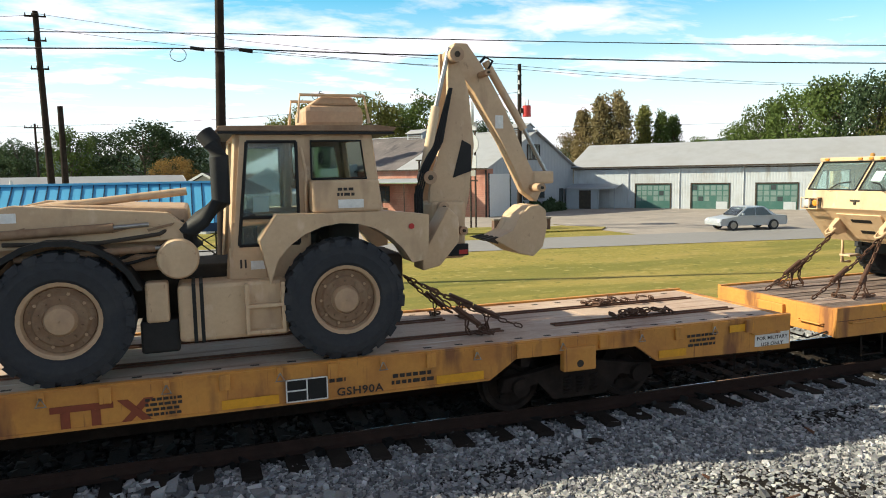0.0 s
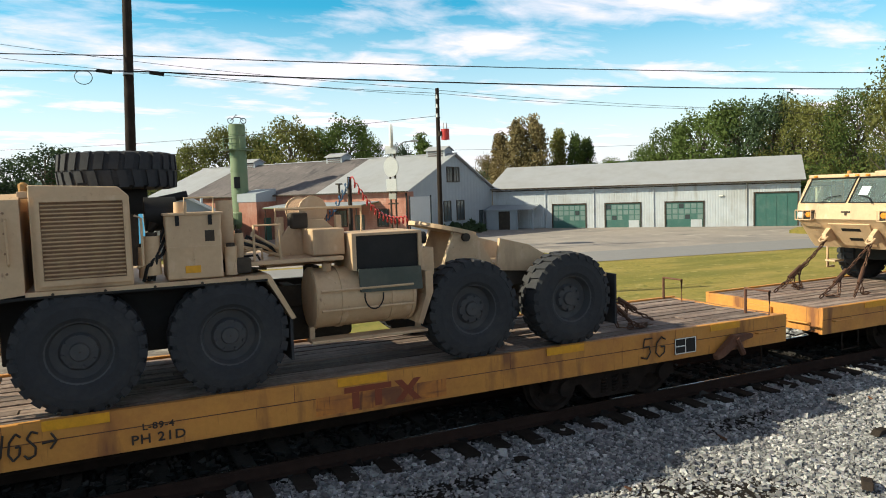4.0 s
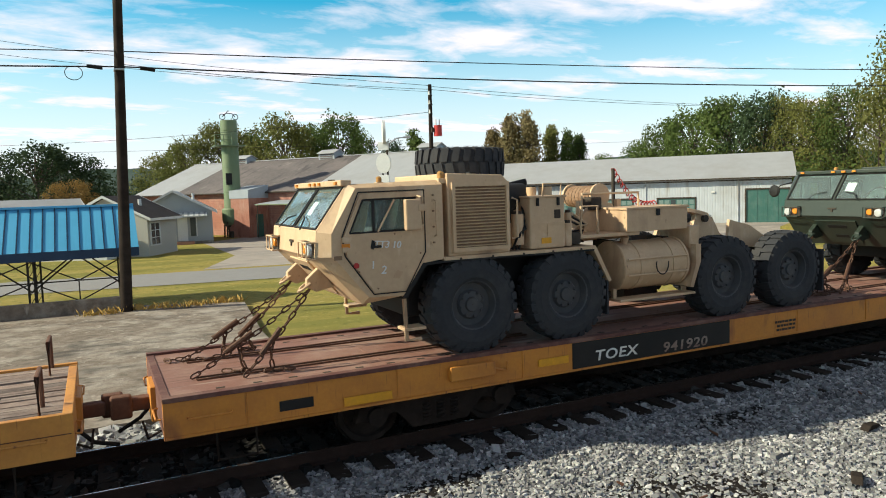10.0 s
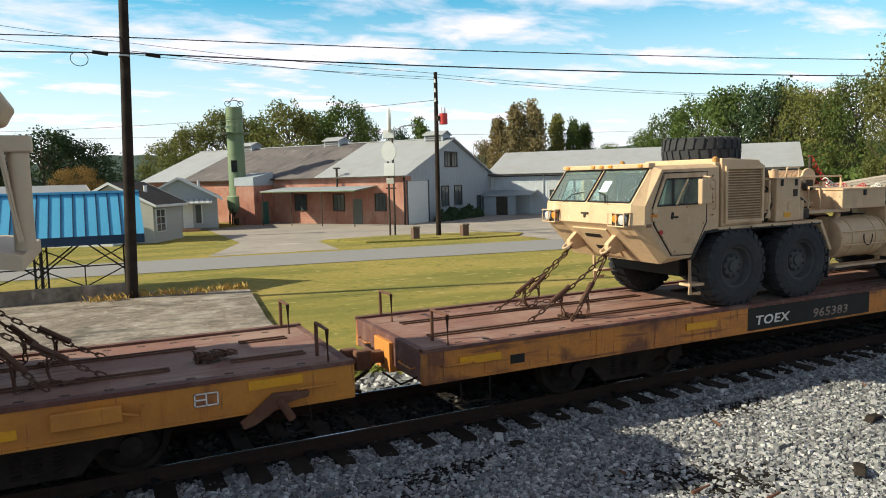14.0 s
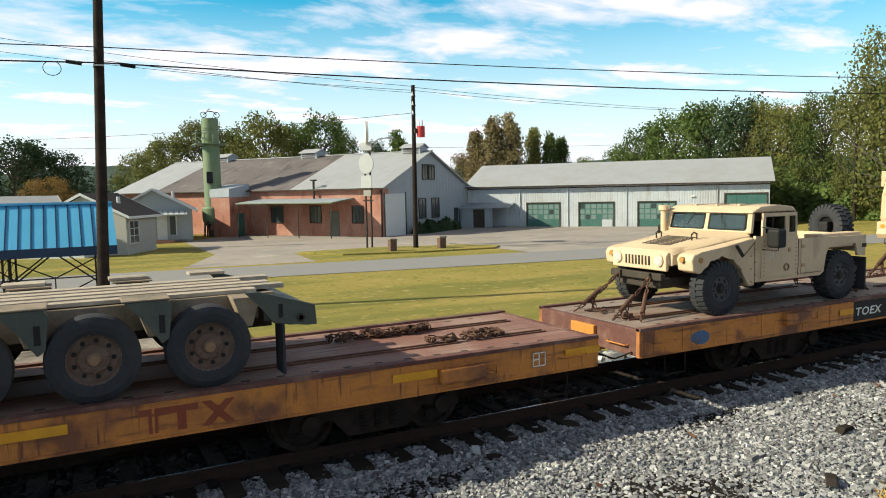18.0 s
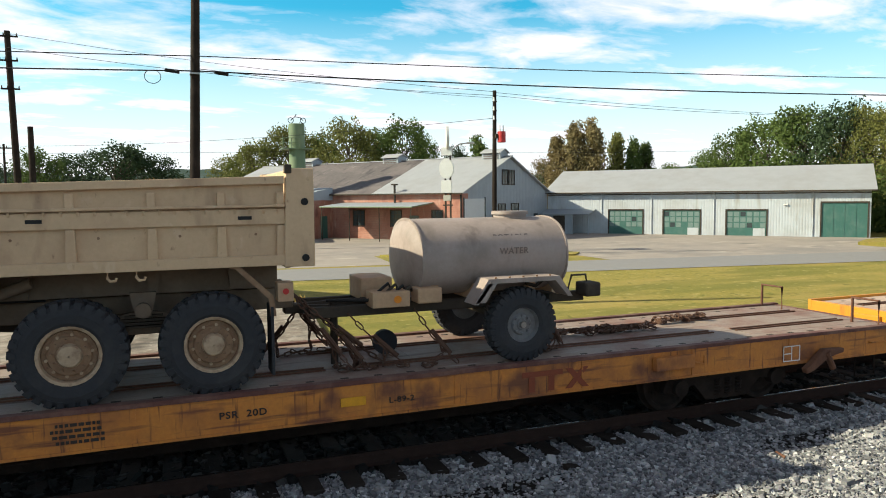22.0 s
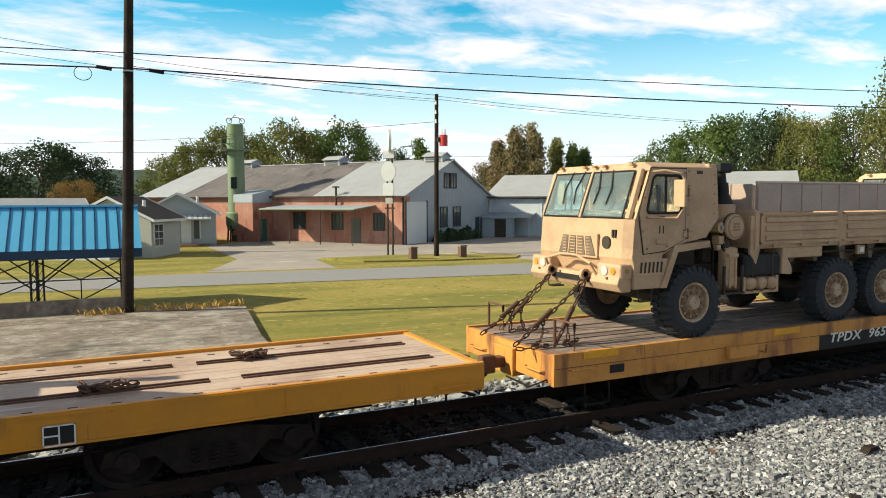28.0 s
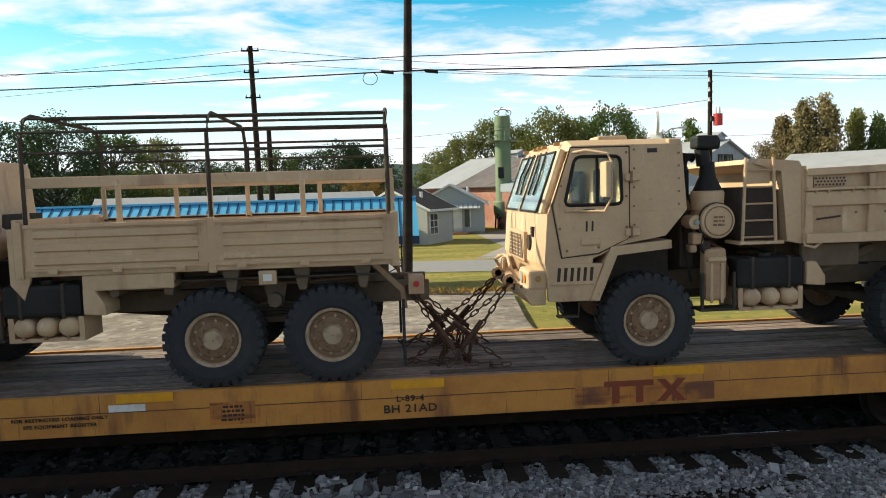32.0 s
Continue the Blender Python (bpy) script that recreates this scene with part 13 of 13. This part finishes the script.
            for sx in (1, -1):
                part("emblem_stripe", prism(bmesh.new(), [(x + 0.32 - 0.18 * sx, z + 0.135), (x + 0.32 - 0.08 * sx, z + 0.135), (x + 0.32 + 0.18 * sx, z - 0.135), (x + 0.32 + 0.08 * sx, z - 0.135)], -1.312 - 0.002 * sx, -1.306), LOGO, e)
        elif what == "plate":
            p = part("data_plate", one_box(x - m_[3] / 2, x + m_[3] / 2, -1.314, -1.306, z - m_[4] / 2, z + m_[4] / 2), BLACK if len(m_) < 6 else m_[5], t, "framed data plate")
            bm = bmesh.new()
            a, b = m_[3] / 2, m_[4] / 2
            for q in ((x - a, x + a, z + b - 0.015, z + b), (x - a, x + a, z - b, z - b + 0.015), (x - a, x - a + 0.015, z - b, z + b), (x + a - 0.015, x + a, z - b, z + b), (x - 0.008, x + 0.008, z - b, z + b), (x - a, x, z - 0.008, z + 0.008)):
                box(bm, q[0], q[1], -1.318, -1.314, q[2], q[3])
            part("plate_frame", bm, WHITE, p, "white plate frame")
        elif what == "patch":
            part("paint_patch", one_box(x - m_[3] / 2, x + m_[3] / 2, -1.310, -1.301, z - m_[4] / 2, z + m_[4] / 2), m_[5], t, m_[6])
        elif what == "spray":
            rng = random.Random(int(u * 3))
            for k, grow in enumerate((1.0, 0.72)):
                ps = []
                for i in range(28):
                    a, w_ = math.tau * i / 28, grow * rng.uniform(0.90, 1.06)
                    ps.append((x + 0.03 * k + math.cos(a) * m_[3] * w_, z - 0.01 * k + math.sin(a) * m_[4] * w_))
                part("sprayed_patch", prism(bmesh.new(), ps, -1.3045 - 0.002 * k, -1.301), (CAR_ORANGE, SPRAY_BLUE)[k], t, "blue sprayed oval" if k else "")
        elif what == "pocket":
            if m_[3]:
                part("stake_pocket", one_box(x - 0.06, x + 0.06, -1.35, -1.30, z - 0.10, z + 0.08, 0.01), paint, t)
            else:
                b = part("ring_lug", one_box(x - 0.035, x + 0.035, -1.33, -1.30, z - 0.03, z + 0.09, 0.01), paint, t)
                part("lashing_ring", pipe(bmesh.new(), [(x, -1.335, z + 0.03), (x - 0.05, -1.345, z - 0.06), (x + 0.05, -1.345, z - 0.06), (x, -1.335, z + 0.03)], 0.012, 5), STEEL, b)
        elif what == "jack":
            b = bx("jack_bracket", t, paint, x - 0.24, x + 0.24, -1.36, -1.24, z - 0.12, z + 0.20, 0.02)
            part("bracket_hole", rod(bmesh.new(), (x, -1.364, z - 0.02), (x, -1.36, z - 0.02), 0.05, n=12), UNDER, b)
        elif what == "locker":
            b = bx("brake_box", t, paint, x - 0.33, x + 0.33, -1.40, -1.30, z - 0.10, z + 0.09, 0.015)
            tube_part("box_lever", b, paint, [(x + 0.33, -1.36, z - 0.02), (x + 0.5, -1.37, z - 0.06), (x + 0.52, -1.37, z + 0.06)], 0.02, n=6)
        elif what == "hole":
            b = bx("jack_pad", t, paint, x - 0.11, x + 0.11, -1.34, -1.30, z - 0.14, z + 0.16, 0.012)
            part("bracket_hole", rod(bmesh.new(), (x, -1.344, z), (x, -1.34, z), 0.065, n=14), UNDER, b)
        elif what == "oval":
            p = part("builder_plate", lathe(bmesh.new(), [(-0.006, 0.02), (-0.006, 0.105), (0.006, 0.105)], 24, "y"), paint, t, "small oval builder's plate")
            p.matrix_basis = pose(x, -1.306, z) @ Matrix.Diagonal((1.35, 1, 0.62, 1))
            q = part("plate_rim", lathe(bmesh.new(), [(-0.009, 0.10), (-0.009, 0.115), (0.0, 0.115)], 24, "y", caps=False), WHITE, p)
        elif what == "ring":
            part("ring_mark", lathe(bmesh.new(), [(-1.309, 0.15), (-1.309, 0.17), (-1.303, 0.17), (-1.303, 0.15)], 28, "y", (x, 0, z), caps=False), MARK, t)
            words("lettering", "C", 0.12, MARK, t, pose(x, -1.309, z - 0.05))
        elif what == "graffiti":
            h_, w_ = m_[4], m_[5]
            for k, letter in enumerate(m_[3]):
                bm = bmesh.new()
                for stroke in STROKES[letter]:
                    pts = [(x + (k + a * 0.8) * w_ + 0.12 * b * h_, -1.3195, z + (b - 0.5) * h_) for a, b in stroke]
                    for a, b in zip(pts, pts[1:]):
                        rod(bm, a, b, 0.011, n=4)
                part("painted_scrawl", bm, MARK, t, "black spray-paint scrawl")
        elif what == "claw":
            c = bmesh.new()
            prism(c, [(x - 0.45, z - 0.02), (x - 0.30, z + 0.02), (x - 0.02, z + 0.22), (x + 0.30, z + 0.25), (x + 0.32, z + 0.32), (x - 0.10, z + 0.34), (x - 0.38, z + 0.12), (x - 0.48, z + 0.06)], -1.42, -1.32, bevel=0.02)
            rod(c, (x - 0.05, -1.40, z + 0.28), (x + 0.10, -1.40, z + 0.02), 0.05, n=8)
            part("hitch_stand", c, RUST, t, "rusty folded tie-down stand")
    if rail_end:
        for x in rail_end:
            tube_part("end_rail", t, RUST, [(x - u0, -1.22, DECK_Z - 0.1), (x - u0, -1.22, DECK_Z + 0.42), (x - u0, -0.74, DECK_Z + 0.42), (x - u0, -0.74, DECK_Z - 0.1)], 0.025, n=8)
            tube_part("end_rail", t, RUST, [(x - u0, 0.74, DECK_Z - 0.1), (x - u0, 0.74, DECK_Z + 0.42), (x - u0, 1.22, DECK_Z + 0.42), (x - u0, 1.22, DECK_Z - 0.1)], 0.025, n=8)
    return t


def tapes(us, z=1.03):
    return [("tape", u, z) for u in us]


W_, B_ = WHITE, MARK
flatcar(-19.0, 8.19, "orange-yellow steel-decked flatcar with stake pockets", CAR_YELLOW, DECK_PALE, "steel",
        [("tape", 0.47, 0.71), ("tape", 2.98, 0.71), ("tape", 6.11, 0.70, 0.45), ("tape", 7.28, 0.95, 0.42), ("logo", -1.03, 0.76), ("plate", 1.10, 0.78, 0.48, 0.27), ("text", 1.72, 0.70, "GSH90A", 0.13, B_),
         ("bars", 2.36, 0.78, 0.55, 0.16, 2), ("bars", 1.45, 0.85, 0.2, 0.08, 1), ("patch", 7.85, 0.735, 0.62, 0.19, W_, "white notice plate"), ("text", 7.85, 0.755, "FOR MILITARY", 0.072, B_), ("text", 7.85, 0.665, "USE ONLY", 0.072, B_), ("jack", 4.64, 0.74), ("bars", 6.6, 0.84, 0.5, 0.2, 3), ("bars", -0.45, 0.78, 0.4, 0.22, 4)] + [("pocket", u, 0.98, k % 2) for k, u in enumerate(np.arange(-18.4, 8.0, 0.6))], fish=True)
flatcar(9.09, 36.3, "yellow flatcar with a plank deck and sprayed scrawls", CAR_YELLOW, UNDER, "wood",
        tapes((10.3, 13.49, 16.56, 19.58, 22.73, 25.85, 28.92, 31.88, 34.9)) + [("text", 15.30, 0.80, "TPDX", 0.23, W_, 0.22), ("text", 16.45, 0.80, "942637", 0.23, W_, 0.22), ("graffiti", 17.50, 0.84, "HALT>OTH", 0.33, 0.215),
        ("text", 19.75, 0.83, "LT WT  77800", 0.09, B_), ("text", 19.75, 0.71, "LD LMT 142200", 0.09, B_), ("bars", 21.04, 0.76, 0.7, 0.15, 2), ("patch", 23.0, 0.80, 0.42, 0.09, W_, "pale weathered sticker"), ("patch", 24.1, 0.78, 0.5, 0.28, CAR_ORANGE, "darker repainted patch"),
        ("graffiti", 24.92, 0.86, "BUGS>", 0.27, 0.15), ("text", 26.62, 0.86, "L-89-4", 0.10, B_), ("text", 26.62, 0.73, "PH 21D", 0.14, B_), ("logo", 29.19, 0.82, 1), ("graffiti", 33.2, 0.86, "5G", 0.30, 0.26), ("plate", 34.08, 0.82, 0.42, 0.24), ("locker", 12.46, 0.88), ("claw", 35.1, 0.55)], black=(14.55, 17.4), rail_end=(36.0,))
flatcar(37.2, 64.6, "yellow flatcar with weathered planks and a black number panel", CAR_YELLOW, UNDER, "wood",
        tapes((38.6, 41.7, 44.8, 47.96, 50.53, 54.05, 56.82, 59.83, 62.52)) + [("text", 45.55, 0.80, "TOEX", 0.23, W_, 0.22), ("text", 46.76, 0.82, "975344", 0.23, W_, 0.22), ("text", 48.62, 0.87, "LT WT  78000", 0.09, B_), ("text", 48.62, 0.75, "LD LMT 142000", 0.09, B_),
        ("bars", 49.75, 0.85, 0.4, 0.2, 4), ("logo", 52.26, 0.82), ("plate", 59.12, 0.81, 0.2, 0.18, W_), ("text", 60.15, 0.775, "SPRING D-5", 0.09, B_), ("text", 60.2, 0.685, "2 INCH H.F. COMP SHOES", 0.09, B_), ("plate", 61.97, 0.83, 0.46, 0.27, CAR_YELLOW), ("locker", 61.0, 0.92), ("claw", 63.2, 0.52)], black=(44.9, 47.6), rail_end=(64.3,))
flatcar(65.45, 92.3, "rusty orange flatcar with a red-brown steel deck", CAR_AMBER, DECK_RED, "steel",
        [("tape", 67.78, 0.73), ("tape", 70.5, 0.82, 0.5), ("tape", 82.93, 0.74), ("tape", 86.5, 0.78), ("tape", 88.46, 0.80), ("tape", 91.35, 0.95), ("text", 71.6, 0.79, "TOEX", 0.21, W_, 0.15), ("text", 72.95, 0.75, "941920", 0.21, DECK_STEEL, 0.1),
         ("logo", 85.19, 0.78), ("text", 82.0, 0.76, "PsR 2oD", 0.13, B_), ("bars", 81.22, 0.77, 0.45, 0.24, 4), ("bars", 75.2, 0.8, 0.5, 0.2, 3), ("plate", 90.58, 0.87, 0.26, 0.15, CAR_ORANGE), ("locker", 69.2, 0.88), ("locker", 89.4, 0.88), ("patch", 66.9, 0.80, 0.4, 0.12, BLACK, "dark slot"), ("claw", 91.4, 0.50)], black=(70.83, 73.9), rail_end=(92.0,))
flatcar(93.2, 120.3, "rust-streaked orange flatcar with a red-brown steel deck", CAR_ORANGE, DECK_RED, "steel",
        tapes((94.03, 97.93), 0.87) + tapes((104.41, 107.71, 110.47, 113.11, 117.33, 120.0), 0.89) + [("text", 99.5, 0.80, "TOEX", 0.21, W_, 0.15), ("text", 100.95, 0.78, "965383", 0.21, DECK_STEEL, 0.1), ("text", 109.72, 0.87, "15H 12D", 0.12, B_),
        ("logo", 114.59, 0.83), ("bars", 105.35, 0.78, 0.6, 0.12, 2), ("bars", 108.9, 0.84, 0.7, 0.12, 1), ("plate", 119.24, 0.86, 0.22, 0.2, CAR_ORANGE), ("patch", 94.6, 0.79, 0.22, 0.12, BLACK, "dark slot"), ("locker", 118.0, 0.84)], black=(98.95, 102.0), rail_end=(93.6,))
flatcar(121.1, 148.2, "rusted orange flatcar with a worn steel deck", CAR_ORANGE, DECK_STEEL, "steel",
        [("tape", 126.12, 0.86, 0.4), ("tape", 134.83, 0.86), ("tape", 139.0, 0.84, 0.3), ("text", 126.78, 0.82, "TOEX", 0.21, W_, 0.15), ("text", 127.95, 0.80, "942143", 0.21, W_, 0.15), ("spray", 122.35, 0.82, 0.30, 0.16),
         ("text", 137.75, 0.84, "PSR  20D", 0.11, B_), ("logo", 141.73, 0.82), ("text", 139.6, 0.80, "L-89-2", 0.10, B_), ("plate", 145.83, 0.80, 0.34, 0.24, CAR_ORANGE), ("bars", 136.1, 0.84, 0.5, 0.24, 4), ("bars", 133.9, 0.84, 0.4, 0.16, 2), ("locker", 124.69, 0.90), ("locker", 143.6, 0.88), ("claw", 146.5, 0.50)], black=(126.35, 129.35), rail_end=(147.8,))
flatcar(149.1, 176.4, "fresh yellow heavy flatcar with a pale dusty deck", CAR_FRESH, DECK_PALE, "steel",
        [("text", 155.19, 0.92, "DODX", 0.22, W_, 0, 1.25), ("text", 156.32, 0.94, "42110", 0.22, W_, 0, 1.3), ("text", 158.5, 0.95, "LD LMT   170000", 0.09, B_), ("text", 158.5, 0.83, "LT WT     93200", 0.09, B_), ("plate", 157.42, 0.90, 0.24, 0.2, CAR_FRESH),
         ("patch", 167.68, 0.9, 0.05, 0.3, GREY_RIM, "grey stripe"), ("patch", 162.98, 0.95, 0.08, 0.22, RED, "red paint stripe"), ("plate", 171.47, 0.86, 0.30, 0.22), ("patch", 154.35, 0.90, 0.10, 0.2, GREY_RIM, "grey primer patch"), ("patch", 149.57, 1.0, 0.54, 0.085, BLACK, "dark hand slot"), ("hole", 153.0, 0.91), ("oval", 151.77, 0.87)], black=(154.7, 156.85), sill=(0.74, 1.10))
flatcar(177.5, 204.8, "yellow flatcar with a dark plank deck", CAR_YELLOW, UNDER, "wood",
        tapes((178.3, 182.16, 185.2, 188.21, 191.2, 194.25, 197.35, 200.4)) + [("text", 183.66, 0.80, "TPDX", 0.23, W_, 0.22), ("text", 184.80, 0.80, "965729", 0.23, W_, 0.22), ("ring", 187.26, 0.79), ("text", 188.5, 0.84, "LT WT   78000", 0.09, B_), ("text", 188.5, 0.72, "LD LMT 142000", 0.09, B_),
        ("text", 190.27, 0.83, "FOR RESTRICTED LOADING ONLY", 0.055, B_), ("text", 190.27, 0.755, "SEE EQUIPMENT REGISTER", 0.055, B_), ("patch", 191.0, 0.92, 0.40, 0.08, W_, "pale sticker"), ("patch", 192.15, 0.80, 0.5, 0.26, CAR_ORANGE, "darker repainted patch"), ("bars", 192.15, 0.80, 0.26, 0.2, 4),
        ("text", 194.16, 0.86, "L-89-4", 0.10, B_), ("text", 194.16, 0.74, "BH 21AD", 0.13, B_), ("logo", 196.95, 0.80, 1), ("locker", 181.1, 0.80), ("patch", 178.6, 0.78, 0.26, 0.12, BLACK, "dark slot")], black=(183.0, 185.4), rail_end=(177.9,))
flatcar(205.7, 232.9, "yellow flatcar with a bare plank deck", CAR_YELLOW, UNDER, "wood", tapes((207, 210, 213)))

# ---- what the cars carry ----
backhoe_loader(-1.39)
fuel_tanker(12.95)
tractor_truck(25.92, box_open=True, hose=(TAPE_BLUE, RED), label="tan eight-wheeled army tractor truck with an open tool box")
tractor_truck(41.72, coupled=True, label="tan eight-wheeled army tractor truck coupled to a low-bed trailer", box_open=True)
lowbed_trailer(49.72, TAN, "tan goose-neck low-bed army trailer with a plank bed")
tractor_truck(69.35, hose=(RED,), chalk=(("TT3 10", -1.22, 1.53, 0.12), ("1", -1.42, 1.29, 0.13), ("2", -1.28, 1.22, 0.14)), label="tan eight-wheeled army tractor truck with a drum winch")
shelter_truck(80.29)
tractor_truck(98.80, coupled=True, hose=(RED,), label="tan eight-wheeled army tractor truck coupled to a green trailer")
lowbed_trailer(106.81, TRAILER_GREEN, "dark green low-bed army trailer with a bleached plank bed", RIM_TAN, True)
utility_truck(123.14)
dump_truck(132.56, "tan six-wheeled army dump truck with a ribbed tipping body")
water_trailer(141.36)
tank_rack_truck(159.02)
cargo_truck(180.2, "dull brownish-tan army cargo truck with high faded side boards", paint=TAN_WORN)
cargo_truck(188.57, "tan army cargo truck with bare canopy bows", "bows")
dump_truck(197.05, "dusty tan army dump truck behind the bowed cargo truck")


def front_chains(u, z=0.98, reach=1.5, n=4, x=-2.0, y=0.48):
    pairs = []
    for s in (-1, 1):
        for k in range(n // 2):
            pairs.append(((x, s * y, z), (x - reach * (0.62 + 0.38 * k), s * (0.50 if k else 0.78))))
    tie_down(u, pairs)


def rear_chains(u, x, z=0.80, reach=1.4, n=4, y=0.5):
    pairs = []
    for s in (-1, 1):
        for k in range(n // 2):
            pairs.append(((x, s * y, z), (x + reach * (0.6 + 0.4 * k), s * (0.50 if k else 0.80))))
    tie_down(u, pairs)


for u in (12.95, 25.92, 41.72, 69.35, 80.29, 98.8):
    front_chains(u)
front_chains(159.02, 1.27, 1.9, 6, -1.92)
for u, x, z in ((12.95, 7.9, 0.9), (25.92, 6.86, 0.85), (69.35, 6.86, 0.85), (80.29, 7.9, 0.95), (159.02, 9.0, 0.95), (-1.39, 4.2, 0.7)):
    rear_chains(u, x, z)
rear_chains(41.72, 6.9, 0.8, 0.9)
rear_chains(98.8, 6.9, 0.8, 0.9)
front_chains(123.14, 0.66, 0.9, 4, -0.97, 0.38)
rear_chains(123.14, 3.95, 0.6, 0.9, 4, 0.5)
for u in (132.56, 180.2, 188.5, 197.0):
    front_chains(u, 1.0, 1.35, 4, -1.5, 0.45)
for u, x in ((132.56, 5.9), (180.2, 5.7), (188.5, 5.7)):
    rear_chains(u, x, 1.0, 1.15)
tie_down(141.05, [((-1.9, -0.5, 0.7), (-1.2, -0.85)), ((-2.2, -0.4, 0.7), (-1.7, -0.8)), ((-1.0, -0.5, 0.7), (-0.55, -0.9)), ((0.9, -0.5, 0.7), (1.2, -0.6)), ((-2.4, 0.3, 0.7), (-2.9, 0.5))])
chain_heap(6.4, 0.50, 1.2, 5, 1)
chain_heap(6.2, -0.50, 1.0, 4, 2)
chain_heap(62.6, 0.1, 0.8, 5, 3)
chain_heap(117.6, 0.48, 1.6, 14, 4)
chain_heap(118.6, -0.40, 1.2, 8, 5)
chain_heap(143.4, 0.10, 1.9, 16, 6)
chain_heap(145.2, 0.45, 1.0, 6, 7)
chain_heap(151.0, -0.45, 1.7, 13, 8)
chain_heap(152.0, 0.45, 1.3, 8, 9)
chain_heap(173.6, 0.5, 0.6, 4, 10)
chain_heap(172.0, -0.5, 0.7, 4, 11)
chain_heap(91.0, -0.3, 0.8, 5, 12)


# ---- what moves ----
def motions():
    times = [0, 1] + list(range(2, 31, 2)) + [31, 32]
    for ob, u, z in RIDERS:
        walk(ob, [(t, pose(u - gone(t), TRACK_Y, z)) for t in times])
    # the saloon drives off along the far lane and stops far down the road
    def car_x(t):
        return 32.3 - 11.7 * min(t, 9.0) - (5.85 * (1 - (1 - min(max(t - 9.0, 0.0), 1.0)) ** 2))

    walk(saloon, [(t, pose(car_x(t), 40.3 - 0.15 * car_x(t), GROUND + 0.02, 0, 0, -8.5)) for t in [0, 1, 3, 5, 7, 9, 9.5, 10, 32]])
    turning = [k * 0.04 for k in range(251)] + [32.0]
    for w, x, y in CAR_WHEELS:
        walk(w, [(t, pose(x, y, 0.31, 0, -math.degrees((32.3 - car_x(t)) / 0.31), 0)) for t in turning])
    # the flatcars' wheelsets roll on the rails
    steps = [k * 0.1 for k in range(321)]
    for w, x in WHEELSETS:
        walk(w, [(t, pose(x, 0, RW, 0, -math.degrees(gone(t) / RW), 0)) for t in steps])


motions()
